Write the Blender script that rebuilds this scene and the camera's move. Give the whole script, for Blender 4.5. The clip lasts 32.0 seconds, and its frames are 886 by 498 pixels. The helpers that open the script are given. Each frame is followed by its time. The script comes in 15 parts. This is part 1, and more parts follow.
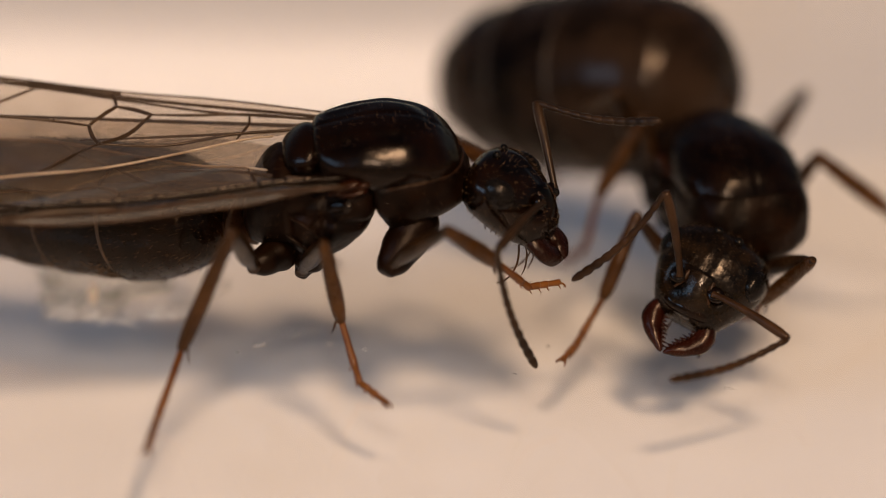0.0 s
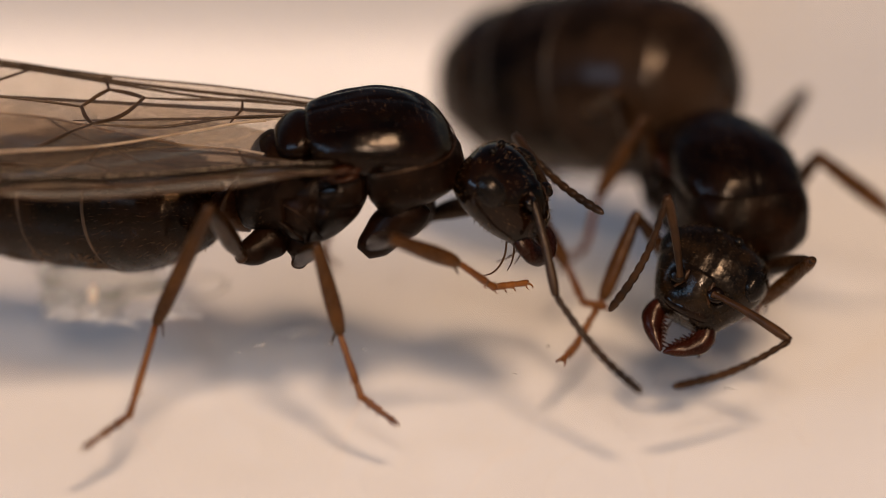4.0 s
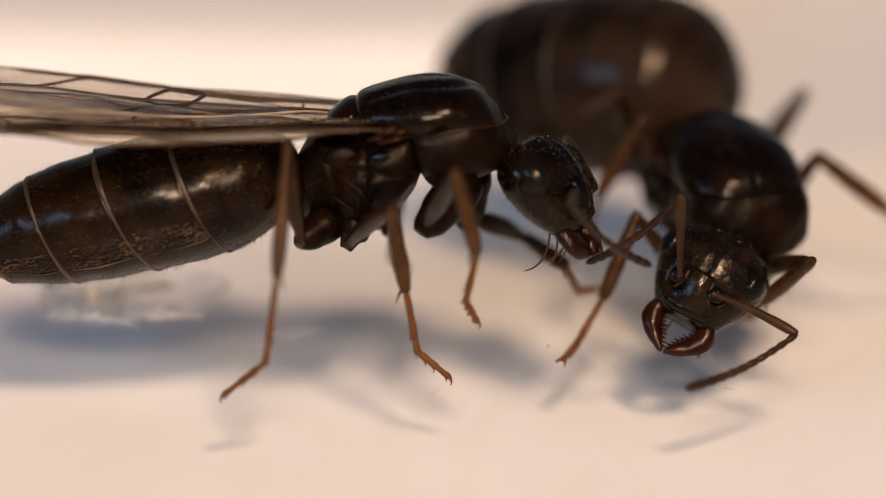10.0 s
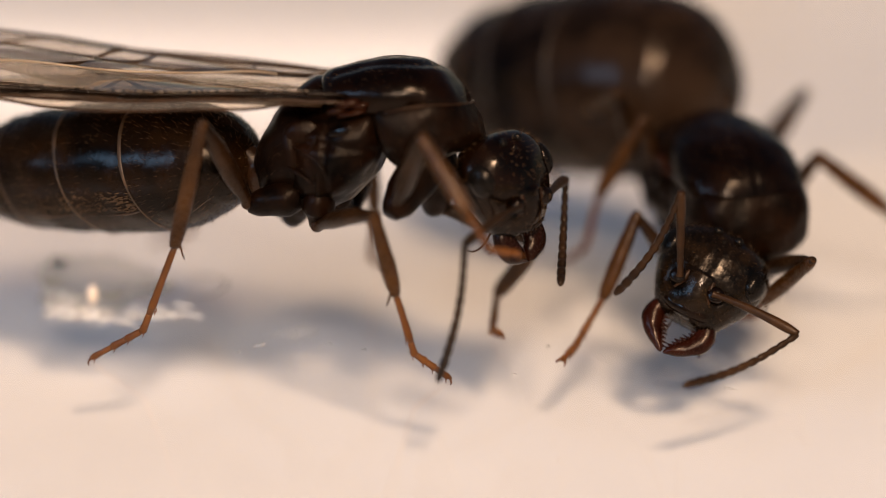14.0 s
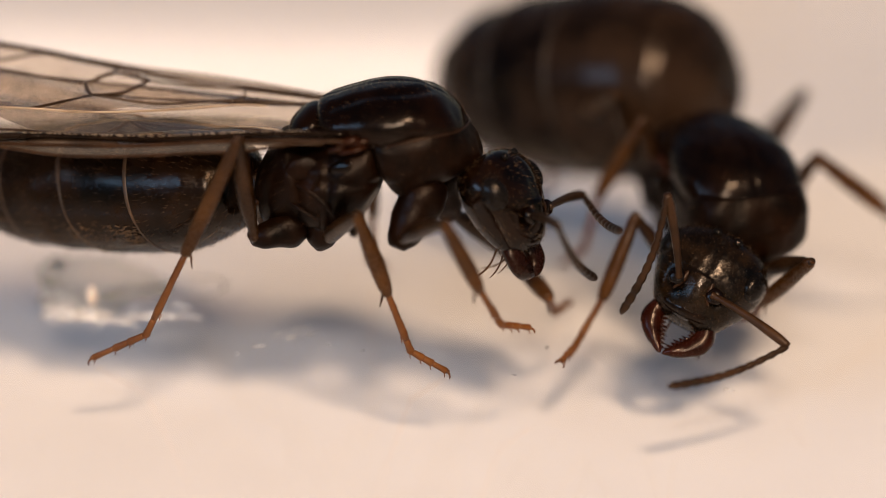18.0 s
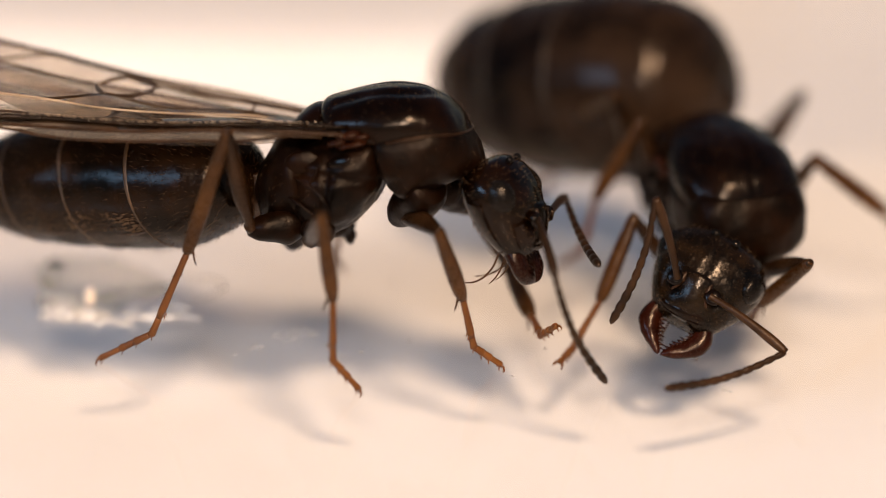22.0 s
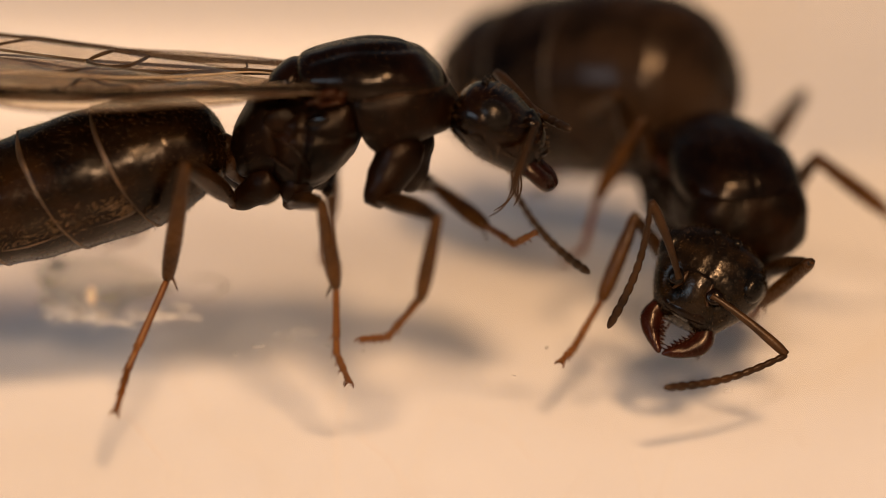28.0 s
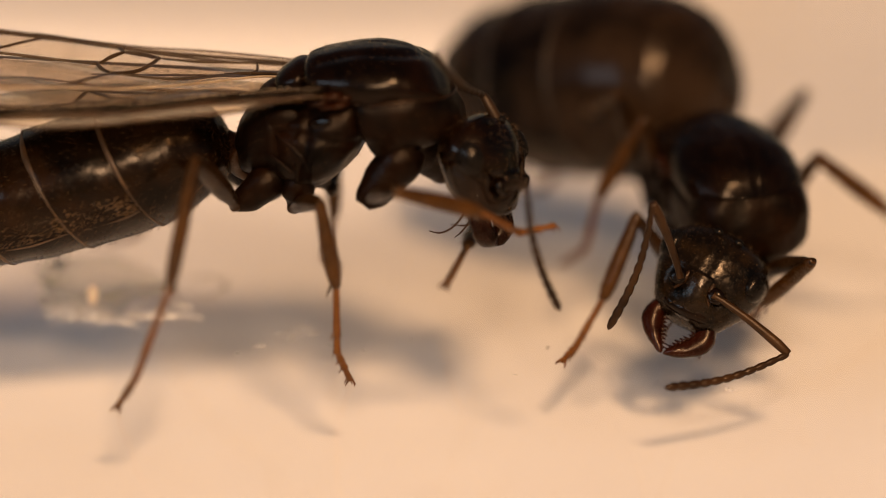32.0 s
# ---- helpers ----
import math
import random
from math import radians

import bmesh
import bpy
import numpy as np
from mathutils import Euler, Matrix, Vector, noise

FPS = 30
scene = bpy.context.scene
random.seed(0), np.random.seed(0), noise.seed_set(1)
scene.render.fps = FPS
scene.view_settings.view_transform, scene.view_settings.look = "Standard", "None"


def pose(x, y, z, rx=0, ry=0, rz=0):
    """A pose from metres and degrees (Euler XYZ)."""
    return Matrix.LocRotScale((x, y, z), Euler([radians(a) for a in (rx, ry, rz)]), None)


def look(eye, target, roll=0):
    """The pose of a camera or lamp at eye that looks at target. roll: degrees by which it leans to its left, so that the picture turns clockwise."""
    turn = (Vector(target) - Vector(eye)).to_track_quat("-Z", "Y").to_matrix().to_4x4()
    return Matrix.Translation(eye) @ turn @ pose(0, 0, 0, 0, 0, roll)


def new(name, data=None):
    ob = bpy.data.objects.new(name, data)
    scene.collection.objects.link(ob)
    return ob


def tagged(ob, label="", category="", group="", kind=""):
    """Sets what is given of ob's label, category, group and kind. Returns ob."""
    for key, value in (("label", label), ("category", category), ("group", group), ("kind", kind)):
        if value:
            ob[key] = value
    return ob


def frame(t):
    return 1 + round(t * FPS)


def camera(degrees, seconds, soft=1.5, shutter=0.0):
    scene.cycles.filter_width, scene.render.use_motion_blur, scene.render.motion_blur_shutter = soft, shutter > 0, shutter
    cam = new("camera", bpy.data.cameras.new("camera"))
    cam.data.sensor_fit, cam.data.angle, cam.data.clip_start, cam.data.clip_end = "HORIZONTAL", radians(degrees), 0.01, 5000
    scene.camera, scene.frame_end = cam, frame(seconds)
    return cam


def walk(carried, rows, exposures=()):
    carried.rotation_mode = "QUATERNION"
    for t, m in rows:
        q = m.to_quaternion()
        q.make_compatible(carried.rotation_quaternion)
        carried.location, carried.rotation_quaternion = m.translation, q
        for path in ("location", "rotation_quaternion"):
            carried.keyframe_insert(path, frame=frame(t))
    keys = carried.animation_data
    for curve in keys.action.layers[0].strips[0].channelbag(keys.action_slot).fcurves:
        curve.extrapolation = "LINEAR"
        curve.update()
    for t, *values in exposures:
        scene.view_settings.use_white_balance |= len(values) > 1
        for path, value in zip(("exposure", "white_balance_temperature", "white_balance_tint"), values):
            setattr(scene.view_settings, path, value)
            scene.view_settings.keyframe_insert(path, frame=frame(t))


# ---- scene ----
MM = 0.001
cam = camera(8.0, 32.0, soft=0.6)
cam.data.dof.use_dof = True
cam.data.dof.focus_distance = 79.6 * MM
cam.data.dof.aperture_fstop = 50.0
PATH = [
    (0, look((0.000000, -0.075175, 0.028697), (0.000000, 0.000000, 0.001335))),
    (14.5, look((0.000000, -0.075175, 0.028697), (0.000000, 0.000000, 0.001335))),
    (16.5, look((0.000011, -0.075171, 0.028710), (0.000011, 0.000005, 0.001348))),
    (20, look((0.000014, -0.075171, 0.028710), (0.000014, 0.000005, 0.001348))),
    (21, look((0.000021, -0.075167, 0.028720), (0.000021, 0.000009, 0.001358))),
    (22, look((0.000036, -0.075166, 0.028723), (0.000036, 0.000010, 0.001362))),
    (23.5, look((0.000064, -0.075166, 0.028723), (0.000064, 0.000010, 0.001362))),
    (25.5, look((0.000057, -0.075166, 0.028723), (0.000057, 0.000010, 0.001362))),
    (27.5, look((0.000036, -0.075166, 0.028723), (0.000036, 0.000010, 0.001362))),
    (28, look((0.000018, -0.075168, 0.028717), (0.000018, 0.000007, 0.001355))),
    (29, look((0.000007, -0.075171, 0.028710), (0.000007, 0.000005, 0.001348))),
    (32, look((0.000000, -0.075171, 0.028710), (0.000000, 0.000005, 0.001348))),
]
walk(cam, PATH, exposures=[(0, -0.13, 7700, 18), (1.2, -0.13, 7700, 18), (2.0, -0.05, 7600, 18), (4.0, -0.05, 7450, 18), (8.0, 0.06, 7250, 17), (13.0, 0.21, 7100, 16), (20.0, 0.21, 7100, 16), (21.0, 0.23, 7100, 16), (22.0, 0.43, 7150, 16), (22.5, 0.30, 7250, 16), (23.0, 0.04, 7500, 17), (24.0, -0.02, 7900, 18), (25.5, 0.0, 8100, 19), (28.0, 0.02, 10300, 23), (32.0, 0.02, 10500, 24)])


# ---- light ----
def make_light():
    world = bpy.data.worlds.new("room_daylight")
    scene.world = world
    world.use_nodes = True
    nt = world.node_tree
    nt.nodes.clear()
    out = nt.nodes.new("ShaderNodeOutputWorld")
    bg = nt.nodes.new("ShaderNodeBackground")
    sky = nt.nodes.new("ShaderNodeTexSky")
    sky.sky_type, sky.sun_disc = "NISHITA", False
    sky.sun_elevation, sky.sun_rotation = radians(50), radians(164)
    bg.inputs["Strength"].default_value = 0.05
    warm = nt.nodes.new("ShaderNodeMix")  # daylight of a warm-walled room
    warm.data_type, warm.blend_type = "RGBA", "MULTIPLY"
    warm.inputs["Factor"].default_value, warm.inputs["B"].default_value = 1.0, (1.0, 0.88, 0.76, 1)
    nt.links.new(sky.outputs[0], warm.inputs["A"])
    nt.links.new(warm.outputs["Result"], bg.inputs[0])
    nt.links.new(bg.outputs[0], out.inputs[0])
    sun = new("sun", bpy.data.lights.new("sun", "SUN"))
    sun.data.energy, sun.data.angle, sun.data.color = 2.85, radians(10), (1.0, 0.77, 0.56)
    sun.matrix_basis = look((0.22, -0.80, 1.0), (0, 0, 0))
    # unseen warm lamp, added low on the camera side
    warm_lamp = new("window_daylight", bpy.data.lights.new("window_daylight", "AREA"))
    warm_lamp.data.shape, warm_lamp.data.size, warm_lamp.data.size_y, warm_lamp.data.energy, warm_lamp.data.color = "RECTANGLE", 0.10, 0.075, 1.9, (1.0, 0.86, 0.73)
    warm_lamp.matrix_basis = look((-0.02, -0.52, 0.35), (0, 0, 0))
    blue = new("skylight", bpy.data.lights.new("skylight", "AREA"))
    blue.data.shape, blue.data.size, blue.data.size_y, blue.data.energy, blue.data.color = "RECTANGLE", 0.38, 0.13, 1.45, (0.27, 0.56, 1.0)
    blue.matrix_basis = look((-0.47, -0.36, 0.31), (0, 0, 0))


make_light()


# ---- materials ----
def material(name):
    m = bpy.data.materials.new(name)
    m.use_nodes = True
    nt = m.node_tree
    return m, nt, nt.nodes["Principled BSDF"]


def noise_node(nt, scale, detail=4.0, rough=0.55, source="Object"):
    tc = nt.nodes.new("ShaderNodeTexCoord")
    n = nt.nodes.new("ShaderNodeTexNoise")
    n.inputs["Scale"].default_value, n.inputs["Detail"].default_value, n.inputs["Roughness"].default_value = scale, detail, rough
    nt.links.new(tc.outputs[source], n.inputs["Vector"])
    return n


def ramp(nt, source, stops):
    r = nt.nodes.new("ShaderNodeValToRGB")
    r.color_ramp.elements[0].position, r.color_ramp.elements[0].color = stops[0][0], (*stops[0][1], 1)
    r.color_ramp.elements[1].position, r.color_ramp.elements[1].color = stops[-1][0], (*stops[-1][1], 1)
    for p, c in stops[1:-1]:
        r.color_ramp.elements.new(p).color = (*c, 1)
    nt.links.new(source.outputs[0], r.inputs[0])
    return r


def cuticle(name, dark, light, rough=0.36, patch=1600, fine=26000, relief=4e-6, translucent=0.0, spec=0.5):
    m, nt, p = material(name)
    big = noise_node(nt, patch, 5, 0.6)
    nt.links.new(ramp(nt, big, [(0.35, dark), (0.72, light)]).outputs[0], p.inputs["Base Color"])
    small = noise_node(nt, fine, 3, 0.6)
    rr = ramp(nt, small, [(0.3, (rough - 0.08,) * 3), (0.75, (rough + 0.14,) * 3)])
    nt.links.new(rr.outputs[0], p.inputs["Roughness"])
    b = nt.nodes.new("ShaderNodeBump")
    b.inputs["Strength"].default_value, b.inputs["Distance"].default_value = 0.6, relief
    nt.links.new(small.outputs[0], b.inputs["Height"])
    wide = nt.nodes.new("ShaderNodeBump")
    wide.inputs["Strength"].default_value, wide.inputs["Distance"].default_value = 0.5, relief * 5
    nt.links.new(noise_node(nt, 5200, 3, 0.5).outputs[0], wide.inputs["Height"])
    nt.links.new(wide.outputs[0], b.inputs["Normal"])
    nt.links.new(b.outputs[0], p.inputs["Normal"])
    p.inputs["Specular IOR Level"].default_value = spec
    p.inputs["Specular Tint"].default_value = (1.0, 0.86, 0.74, 1)
    if translucent:
        t = nt.nodes.new("ShaderNodeBsdfTranslucent")
        t.inputs[0].default_value = (light[0] * 2.2, light[1] * 1.8, light[2] * 1.4, 1)
        mix = nt.nodes.new("ShaderNodeMixShader")
        mix.inputs[0].default_value = translucent
        nt.links.new(p.outputs[0], mix.inputs[1])
        nt.links.new(t.outputs[0], mix.inputs[2])
        nt.links.new(mix.outputs[0], nt.nodes["Material Output"].inputs[0])
    return m


def clear(name, tint, rough, ior, extra=0.0, body=None, body_mix=0.0, relief=0.0, scale=2000, patchy=False):
    """A thin clear sheet: light passes through, gloss by Fresnel, and a little body colour."""
    m, nt, p = material(name)
    nt.nodes.remove(p)
    tr, gl, fr = (nt.nodes.new(k) for k in ("ShaderNodeBsdfTransparent", "ShaderNodeBsdfGlossy", "ShaderNodeLayerWeight"))
    tr.inputs[0].default_value = (*tint, 1)
    gl.inputs["Roughness"].default_value, fr.inputs["Blend"].default_value = rough, 0.5
    base = ((ior - 1) / (ior + 1)) ** 2
    pw, mul = nt.nodes.new("ShaderNodeMath"), nt.nodes.new("ShaderNodeMath")
    pw.operation, mul.operation = "POWER", "MULTIPLY_ADD"
    pw.inputs[1].default_value, mul.inputs[1].default_value, mul.inputs[2].default_value = 5.0, 1 - base, base * (1 + extra)
    nt.links.new(fr.outputs["Facing"], pw.inputs[0])
    nt.links.new(pw.outputs[0], mul.inputs[0])
    last = tr
    if body:
        d = nt.nodes.new("ShaderNodeBsdfDiffuse")
        d.inputs[0].default_value = (*body, 1)
        tl = nt.nodes.new("ShaderNodeBsdfTranslucent")
        tl.inputs[0].default_value = (*body, 1)
        half = nt.nodes.new("ShaderNodeMixShader")
        half.inputs[0].default_value = 0.5
        nt.links.new(d.outputs[0], half.inputs[1])
        nt.links.new(tl.outputs[0], half.inputs[2])
        mx = nt.nodes.new("ShaderNodeMixShader")
        r = ramp(nt, noise_node(nt, scale, 4, 0.6), [(0.46, (0.02,) * 3), (0.66, (body_mix,) * 3)] if patchy else [(0.3, (body_mix * 0.5,) * 3), (0.75, (min(1, body_mix * 1.5),) * 3)])
        nt.links.new(r.outputs[0], mx.inputs[0])
        nt.links.new(tr.outputs[0], mx.inputs[1])
        nt.links.new(half.outputs[0], mx.inputs[2])
        last = mx
    mix = nt.nodes.new("ShaderNodeMixShader")
    nt.links.new(mul.outputs[0], mix.inputs[0])
    nt.links.new(last.outputs[0], mix.inputs[1])
    nt.links.new(gl.outputs[0], mix.inputs[2])
    if relief:
        b = nt.nodes.new("ShaderNodeBump")
        b.inputs["Strength"].default_value, b.inputs["Distance"].default_value = 0.7, relief
        nt.links.new(noise_node(nt, scale, 3, 0.5).outputs[0], b.inputs["Height"])
        nt.links.new(b.outputs[0], gl.inputs["Normal"])
    nt.links.new(mix.outputs[0], nt.nodes["Material Output"].inputs[0])
    return m


BLACK = cuticle("black_brown_cuticle", (0.0004, 0.0001, 0.0), (0.0062, 0.0019, 0.0004), 0.17, 1500, relief=3.2e-6, spec=0.15)
DULL = cuticle("dull_side_cuticle", (0.0005, 0.0002, 0.0001), (0.0080, 0.0026, 0.0007), 0.36, 2100, 22000, 6e-6, spec=0.075)
HEADBLACK = cuticle("head_cuticle", (0.0004, 0.0001, 0.0), (0.0070, 0.0022, 0.0005), 0.15, 3000, 22000, 2e-6, spec=0.2)
QHEAD = cuticle("golden_fuzzed_head_cuticle", (0.0004, 0.0002, 0.0001), (0.0120, 0.0058, 0.0020), 0.22, 3600, 16000, 6e-6, spec=0.2)
GASTER = cuticle("gaster_cuticle", (0.0008, 0.0003, 0.0001), (0.0130, 0.0050, 0.0014), 0.20, 1700, 20000, 2.2e-6, spec=0.145)
QGASTER = cuticle("swollen_gaster_cuticle", (0.0010, 0.0004, 0.0003), (0.0310, 0.0165, 0.0090), 0.20, 480, 14000, 2.5e-6, spec=0.11)
BAND = cuticle("pale_membrane_band", (0.014, 0.0065, 0.0026), (0.058, 0.028, 0.011), 0.45, 5000)
QBAND = cuticle("brown_membrane_band", (0.006, 0.0030, 0.0014), (0.020, 0.0105, 0.0048), 0.45, 1800)
FEMUR = cuticle("dark_leg_cuticle", (0.0045, 0.0019, 0.0007), (0.024, 0.0098, 0.0032), 0.30, translucent=0.05, spec=0.2)
TIBIA = cuticle("amber_leg_cuticle", (0.019, 0.0072, 0.0019), (0.070, 0.027, 0.0060), 0.28, translucent=0.22, spec=0.25)
TARSUS = cuticle("rust_tarsus_cuticle", (0.052, 0.016, 0.0033), (0.20, 0.071, 0.0145), 0.34, translucent=0.24, spec=0.35)
ANTENNA = cuticle("antenna_cuticle", (0.006, 0.0030, 0.0014), (0.028, 0.0130, 0.0052), 0.38, translucent=0.05, spec=0.22)
QANTENNA = cuticle("olive_antenna_cuticle", (0.008, 0.0034, 0.0013), (0.046, 0.0185, 0.0056), 0.36, translucent=0.14, spec=0.2)
PALP = cuticle("amber_mouth_feeler", (0.030, 0.013, 0.005), (0.10, 0.046, 0.017), 0.36, translucent=0.2, spec=0.3)
MANDIBLE = cuticle("red_brown_mandible", (0.006, 0.0015, 0.0007), (0.019, 0.0042, 0.0014), 0.24, translucent=0.08, spec=0.18)
QMANDIBLE = cuticle("chestnut_mandible", (0.007, 0.0014, 0.0006), (0.034, 0.0066, 0.0021), 0.22, translucent=0.1, spec=0.18)
EYE = cuticle("compound_eye", (0.0016, 0.0012, 0.0010), (0.0055, 0.0042, 0.0034), 0.22, 3000, 30000, 4e-6, spec=0.15)
TEGULA = cuticle("red_wing_hinge", (0.005, 0.0015, 0.0006), (0.020, 0.0050, 0.0015), 0.24, spec=0.10)
HAIR = cuticle("golden_hair", (0.030, 0.015, 0.006), (0.11, 0.060, 0.024), 0.5, translucent=0.2)
VEIN = cuticle("wing_vein", (0.018, 0.0098, 0.0050), (0.062, 0.036, 0.0195), 0.3, translucent=0.22, spec=0.3)
COXA = cuticle("brown_joint_cuticle", (0.010, 0.0042, 0.0020), (0.034, 0.0135, 0.005), 0.3, translucent=0.04, spec=0.2)
# pale base colour stands in for glints along the wing edges
EDGE_GLINT = cuticle("pale_wing_edge_glint", (0.22, 0.17, 0.12), (0.50, 0.42, 0.32), 0.16, translucent=0.3)
COSTA = cuticle("costal_vein", (0.0025, 0.0011, 0.0005), (0.011, 0.0048, 0.0019), 0.14, spec=0.12)
RIM = cuticle("brown_wing_rim", (0.012, 0.0052, 0.0021), (0.050, 0.022, 0.0095), 0.20, translucent=0.12, spec=0.16)
WING = clear("smoky_wing_membrane", (0.80, 0.715, 0.625), 0.12, 1.6, 1.2, body=(0.30, 0.225, 0.155), body_mix=0.19, relief=1.6e-5, scale=2500)
MARGIN = clear("smoky_wing_margin", (0.74, 0.64, 0.53), 0.38, 1.3, 0.0, body=(0.26, 0.185, 0.12), body_mix=0.24, relief=2.5e-5, scale=2600)
# white colour for the highlight on the dried drop
DROP_GLINT = cuticle("white_drop_glint", (0.80, 0.77, 0.70), (0.92, 0.89, 0.82), 0.2, translucent=0.3)
PLATE = clear("clear_plate", (0.97, 0.97, 0.97), 0.06, 1.45)
RESIDUE = clear("dried_residue", (0.975, 0.965, 0.94), 0.10, 1.5, body=(0.92, 0.90, 0.86), body_mix=0.07, relief=2e-5, scale=5000)
LINT_SCRATCH = clear("pale_lint_and_scratch", (0.98, 0.97, 0.95), 0.2, 1.5, body=(0.95, 0.93, 0.90), body_mix=0.26, scale=9000)
FILM = clear("torn_white_film", (0.98, 0.97, 0.95), 0.2, 1.5, body=(0.95, 0.93, 0.90), body_mix=0.85, relief=2e-5, scale=11000, patchy=True)
CRUST = clear("white_crust", (0.97, 0.96, 0.93), 0.2, 1.5, body=(0.95, 0.93, 0.90), body_mix=0.8, relief=2e-5, scale=9000)


def paper_material():
    m, nt, p = material("white_paper")
    nt.links.new(ramp(nt, noise_node(nt, 180, 5, 0.6), [(0.3, (0.73, 0.70, 0.67)), (0.75, (0.83, 0.80, 0.77))]).outputs[0], p.inputs["Base Color"])
    p.inputs["Roughness"].default_value = 0.85
    b = nt.nodes.new("ShaderNodeBump")
    b.inputs["Strength"].default_value, b.inputs["Distance"].default_value = 0.3, 1e-5
    nt.links.new(noise_node(nt, 6000, 4, 0.6).outputs[0], b.inputs["Height"])
    nt.links.new(b.outputs[0], p.inputs["Normal"])
    return m


PAPER = paper_material()


# ---- mesh helpers, in millimetres ----
def at(x, y, z, rx=0, ry=0, rz=0):
    return pose(x * MM, y * MM, z * MM, rx, ry, rz)


def part(name, bm, mat, parent=None, label="", kind="", wobble=0.0, freq=3.0):
    bmesh.ops.recalc_face_normals(bm, faces=bm.faces)
    if wobble:
        bm.normal_update()
        for v in bm.verts:
            v.co += v.normal * wobble * noise.noise(v.co * freq)
    for v in bm.verts:
        v.co *= MM
    me = bpy.data.meshes.new(name)
    bm.to_mesh(me)
    bm.free()
    me.polygons.foreach_set("use_smooth", [True] * len(me.polygons))
    me.materials.append(mat)
    ob = new(name, me)
    ob.parent = parent
    return tagged(ob, label=label, kind=kind)


def ring_bridge(bm, rings, close=True):
    n = len(rings[0])
    for a, b in zip(rings, rings[1:]):
        for i in range(n):
            bm.faces.new((a[i], a[(i + 1) % n], b[(i + 1) % n], b[i]))
    if close:
        for r in (rings[0], rings[-1]):
            c = bm.verts.new(sum((v.co for v in r), Vector()) / n)
            for i in range(n):
                bm.faces.new((r[i], r[(i + 1) % n], c))


def glide(rows, steps):
    """Rows of numbers, smoothed between by Catmull-Rom."""
    out = []
    for i in range(len(rows) - 1):
        p = [np.array(rows[max(0, min(len(rows) - 1, j))], float) for j in (i - 1, i, i + 1, i + 2)]
        for s in range(steps):
            u = s / steps
            out.append(0.5 * (2 * p[1] + (p[2] - p[0]) * u + (2 * p[0] - 5 * p[1] + 4 * p[2] - p[3]) * u * u
                              + (3 * p[1] - p[0] - 3 * p[2] + p[3]) * u ** 3))
    out.append(np.array(rows[-1], float))
    return out


def loft(bm, rows, n=32, steps=4, power=1.0, close=True):
    """A form along x. Rows: x, mid y, mid z, half width, height above, depth below."""
    rings = []
    for x, y, z, w, hu, hd in glide(rows, steps):
        ring = []
        for i in range(n):
            a = 2 * math.pi * i / n
            c, s = math.cos(a), math.sin(a)
            c, s = math.copysign(abs(c) ** power, c), math.copysign(abs(s) ** power, s)
            ring.append(bm.verts.new((x, y + max(w, 0.004) * c, z + max(hu if s > 0 else hd, 0.004) * s)))
        rings.append(ring)
    ring_bridge(bm, rings, close)
    return bm


def tube(bm, pts, radii, n=10, steps=1, flat=1.0):
    rows = glide([(*p, r) for p, r in zip(pts, radii)], steps) if steps > 1 else [np.array((*p, r), float) for p, r in zip(pts, radii)]
    P = [Vector(r[:3]) for r in rows]
    side = None
    rings = []
    for i, p in enumerate(P):
        d = (P[min(i + 1, len(P) - 1)] - P[max(i - 1, 0)]).normalized()
        if side is None:
            side = d.orthogonal().normalized()
        side = (side - d * side.dot(d)).normalized()
        o = d.cross(side)
        rings.append([bm.verts.new(p + (side * math.cos(a) + o * math.sin(a) * flat) * max(rows[i][3], 0.002))
                      for a in (2 * math.pi * j / n for j in range(n))])
    ring_bridge(bm, rings)
    return bm


def ball(bm, c, r, n=18, m=12, turn=None):
    rings = []
    for j in range(1, m):
        b = math.pi * j / m
        rings.append([bm.verts.new(Vector(c) + (turn or Matrix.Identity(3)) @ Vector((r[0] * math.sin(b) * math.cos(a), r[1] * math.sin(b) * math.sin(a), r[2] * math.cos(b))))
                      for a in (2 * math.pi * i / n for i in range(n))])
    ring_bridge(bm, rings)
    return bm


def smooth(a, b, x):
    u = min(1, max(0, (x - a) / (b - a)))
    return u * u * (3 - 2 * u)


def hairs(name, source, count, length, parent, seed, lean=(-0.8, 0, 0), thick=0.006, zmin=-9, xr=(-99, 99)):
    """Short golden hairs on the faces of a part, as three-sided spikes."""
    rng = random.Random(seed)
    me = source.data
    polys = [p for p in me.polygons if p.center.z / MM > zmin and xr[0] < p.center.x / MM < xr[1]]
    weights = [p.area for p in polys]
    bm = bmesh.new()
    for p in rng.choices(polys, weights, k=count):
        vs = [me.vertices[i].co for i in p.vertices]
        w = [rng.random() for _ in vs]
        c = sum((v * k for v, k in zip(vs, w)), Vector()) / sum(w) / MM
        nrm = p.normal
        d = (nrm + Vector(lean) * rng.uniform(0.5, 1.3) + Vector([rng.uniform(-0.3, 0.3) for _ in range(3)])).normalized()
        L = length * rng.uniform(0.5, 1.25)
        s = d.orthogonal().normalized() * thick
        o = d.cross(s)
        base = [bm.verts.new(c + s * math.cos(a) + o * math.sin(a)) for a in (0, 2.1, 4.2)]
        tip = bm.verts.new(c + d * L + nrm * (-0.15 * L))
        for i in range(3):
            bm.faces.new((base[i], base[(i + 1) % 3], tip))
    return part(name, bm, HAIR, parent, "short golden hairs", "stuff")


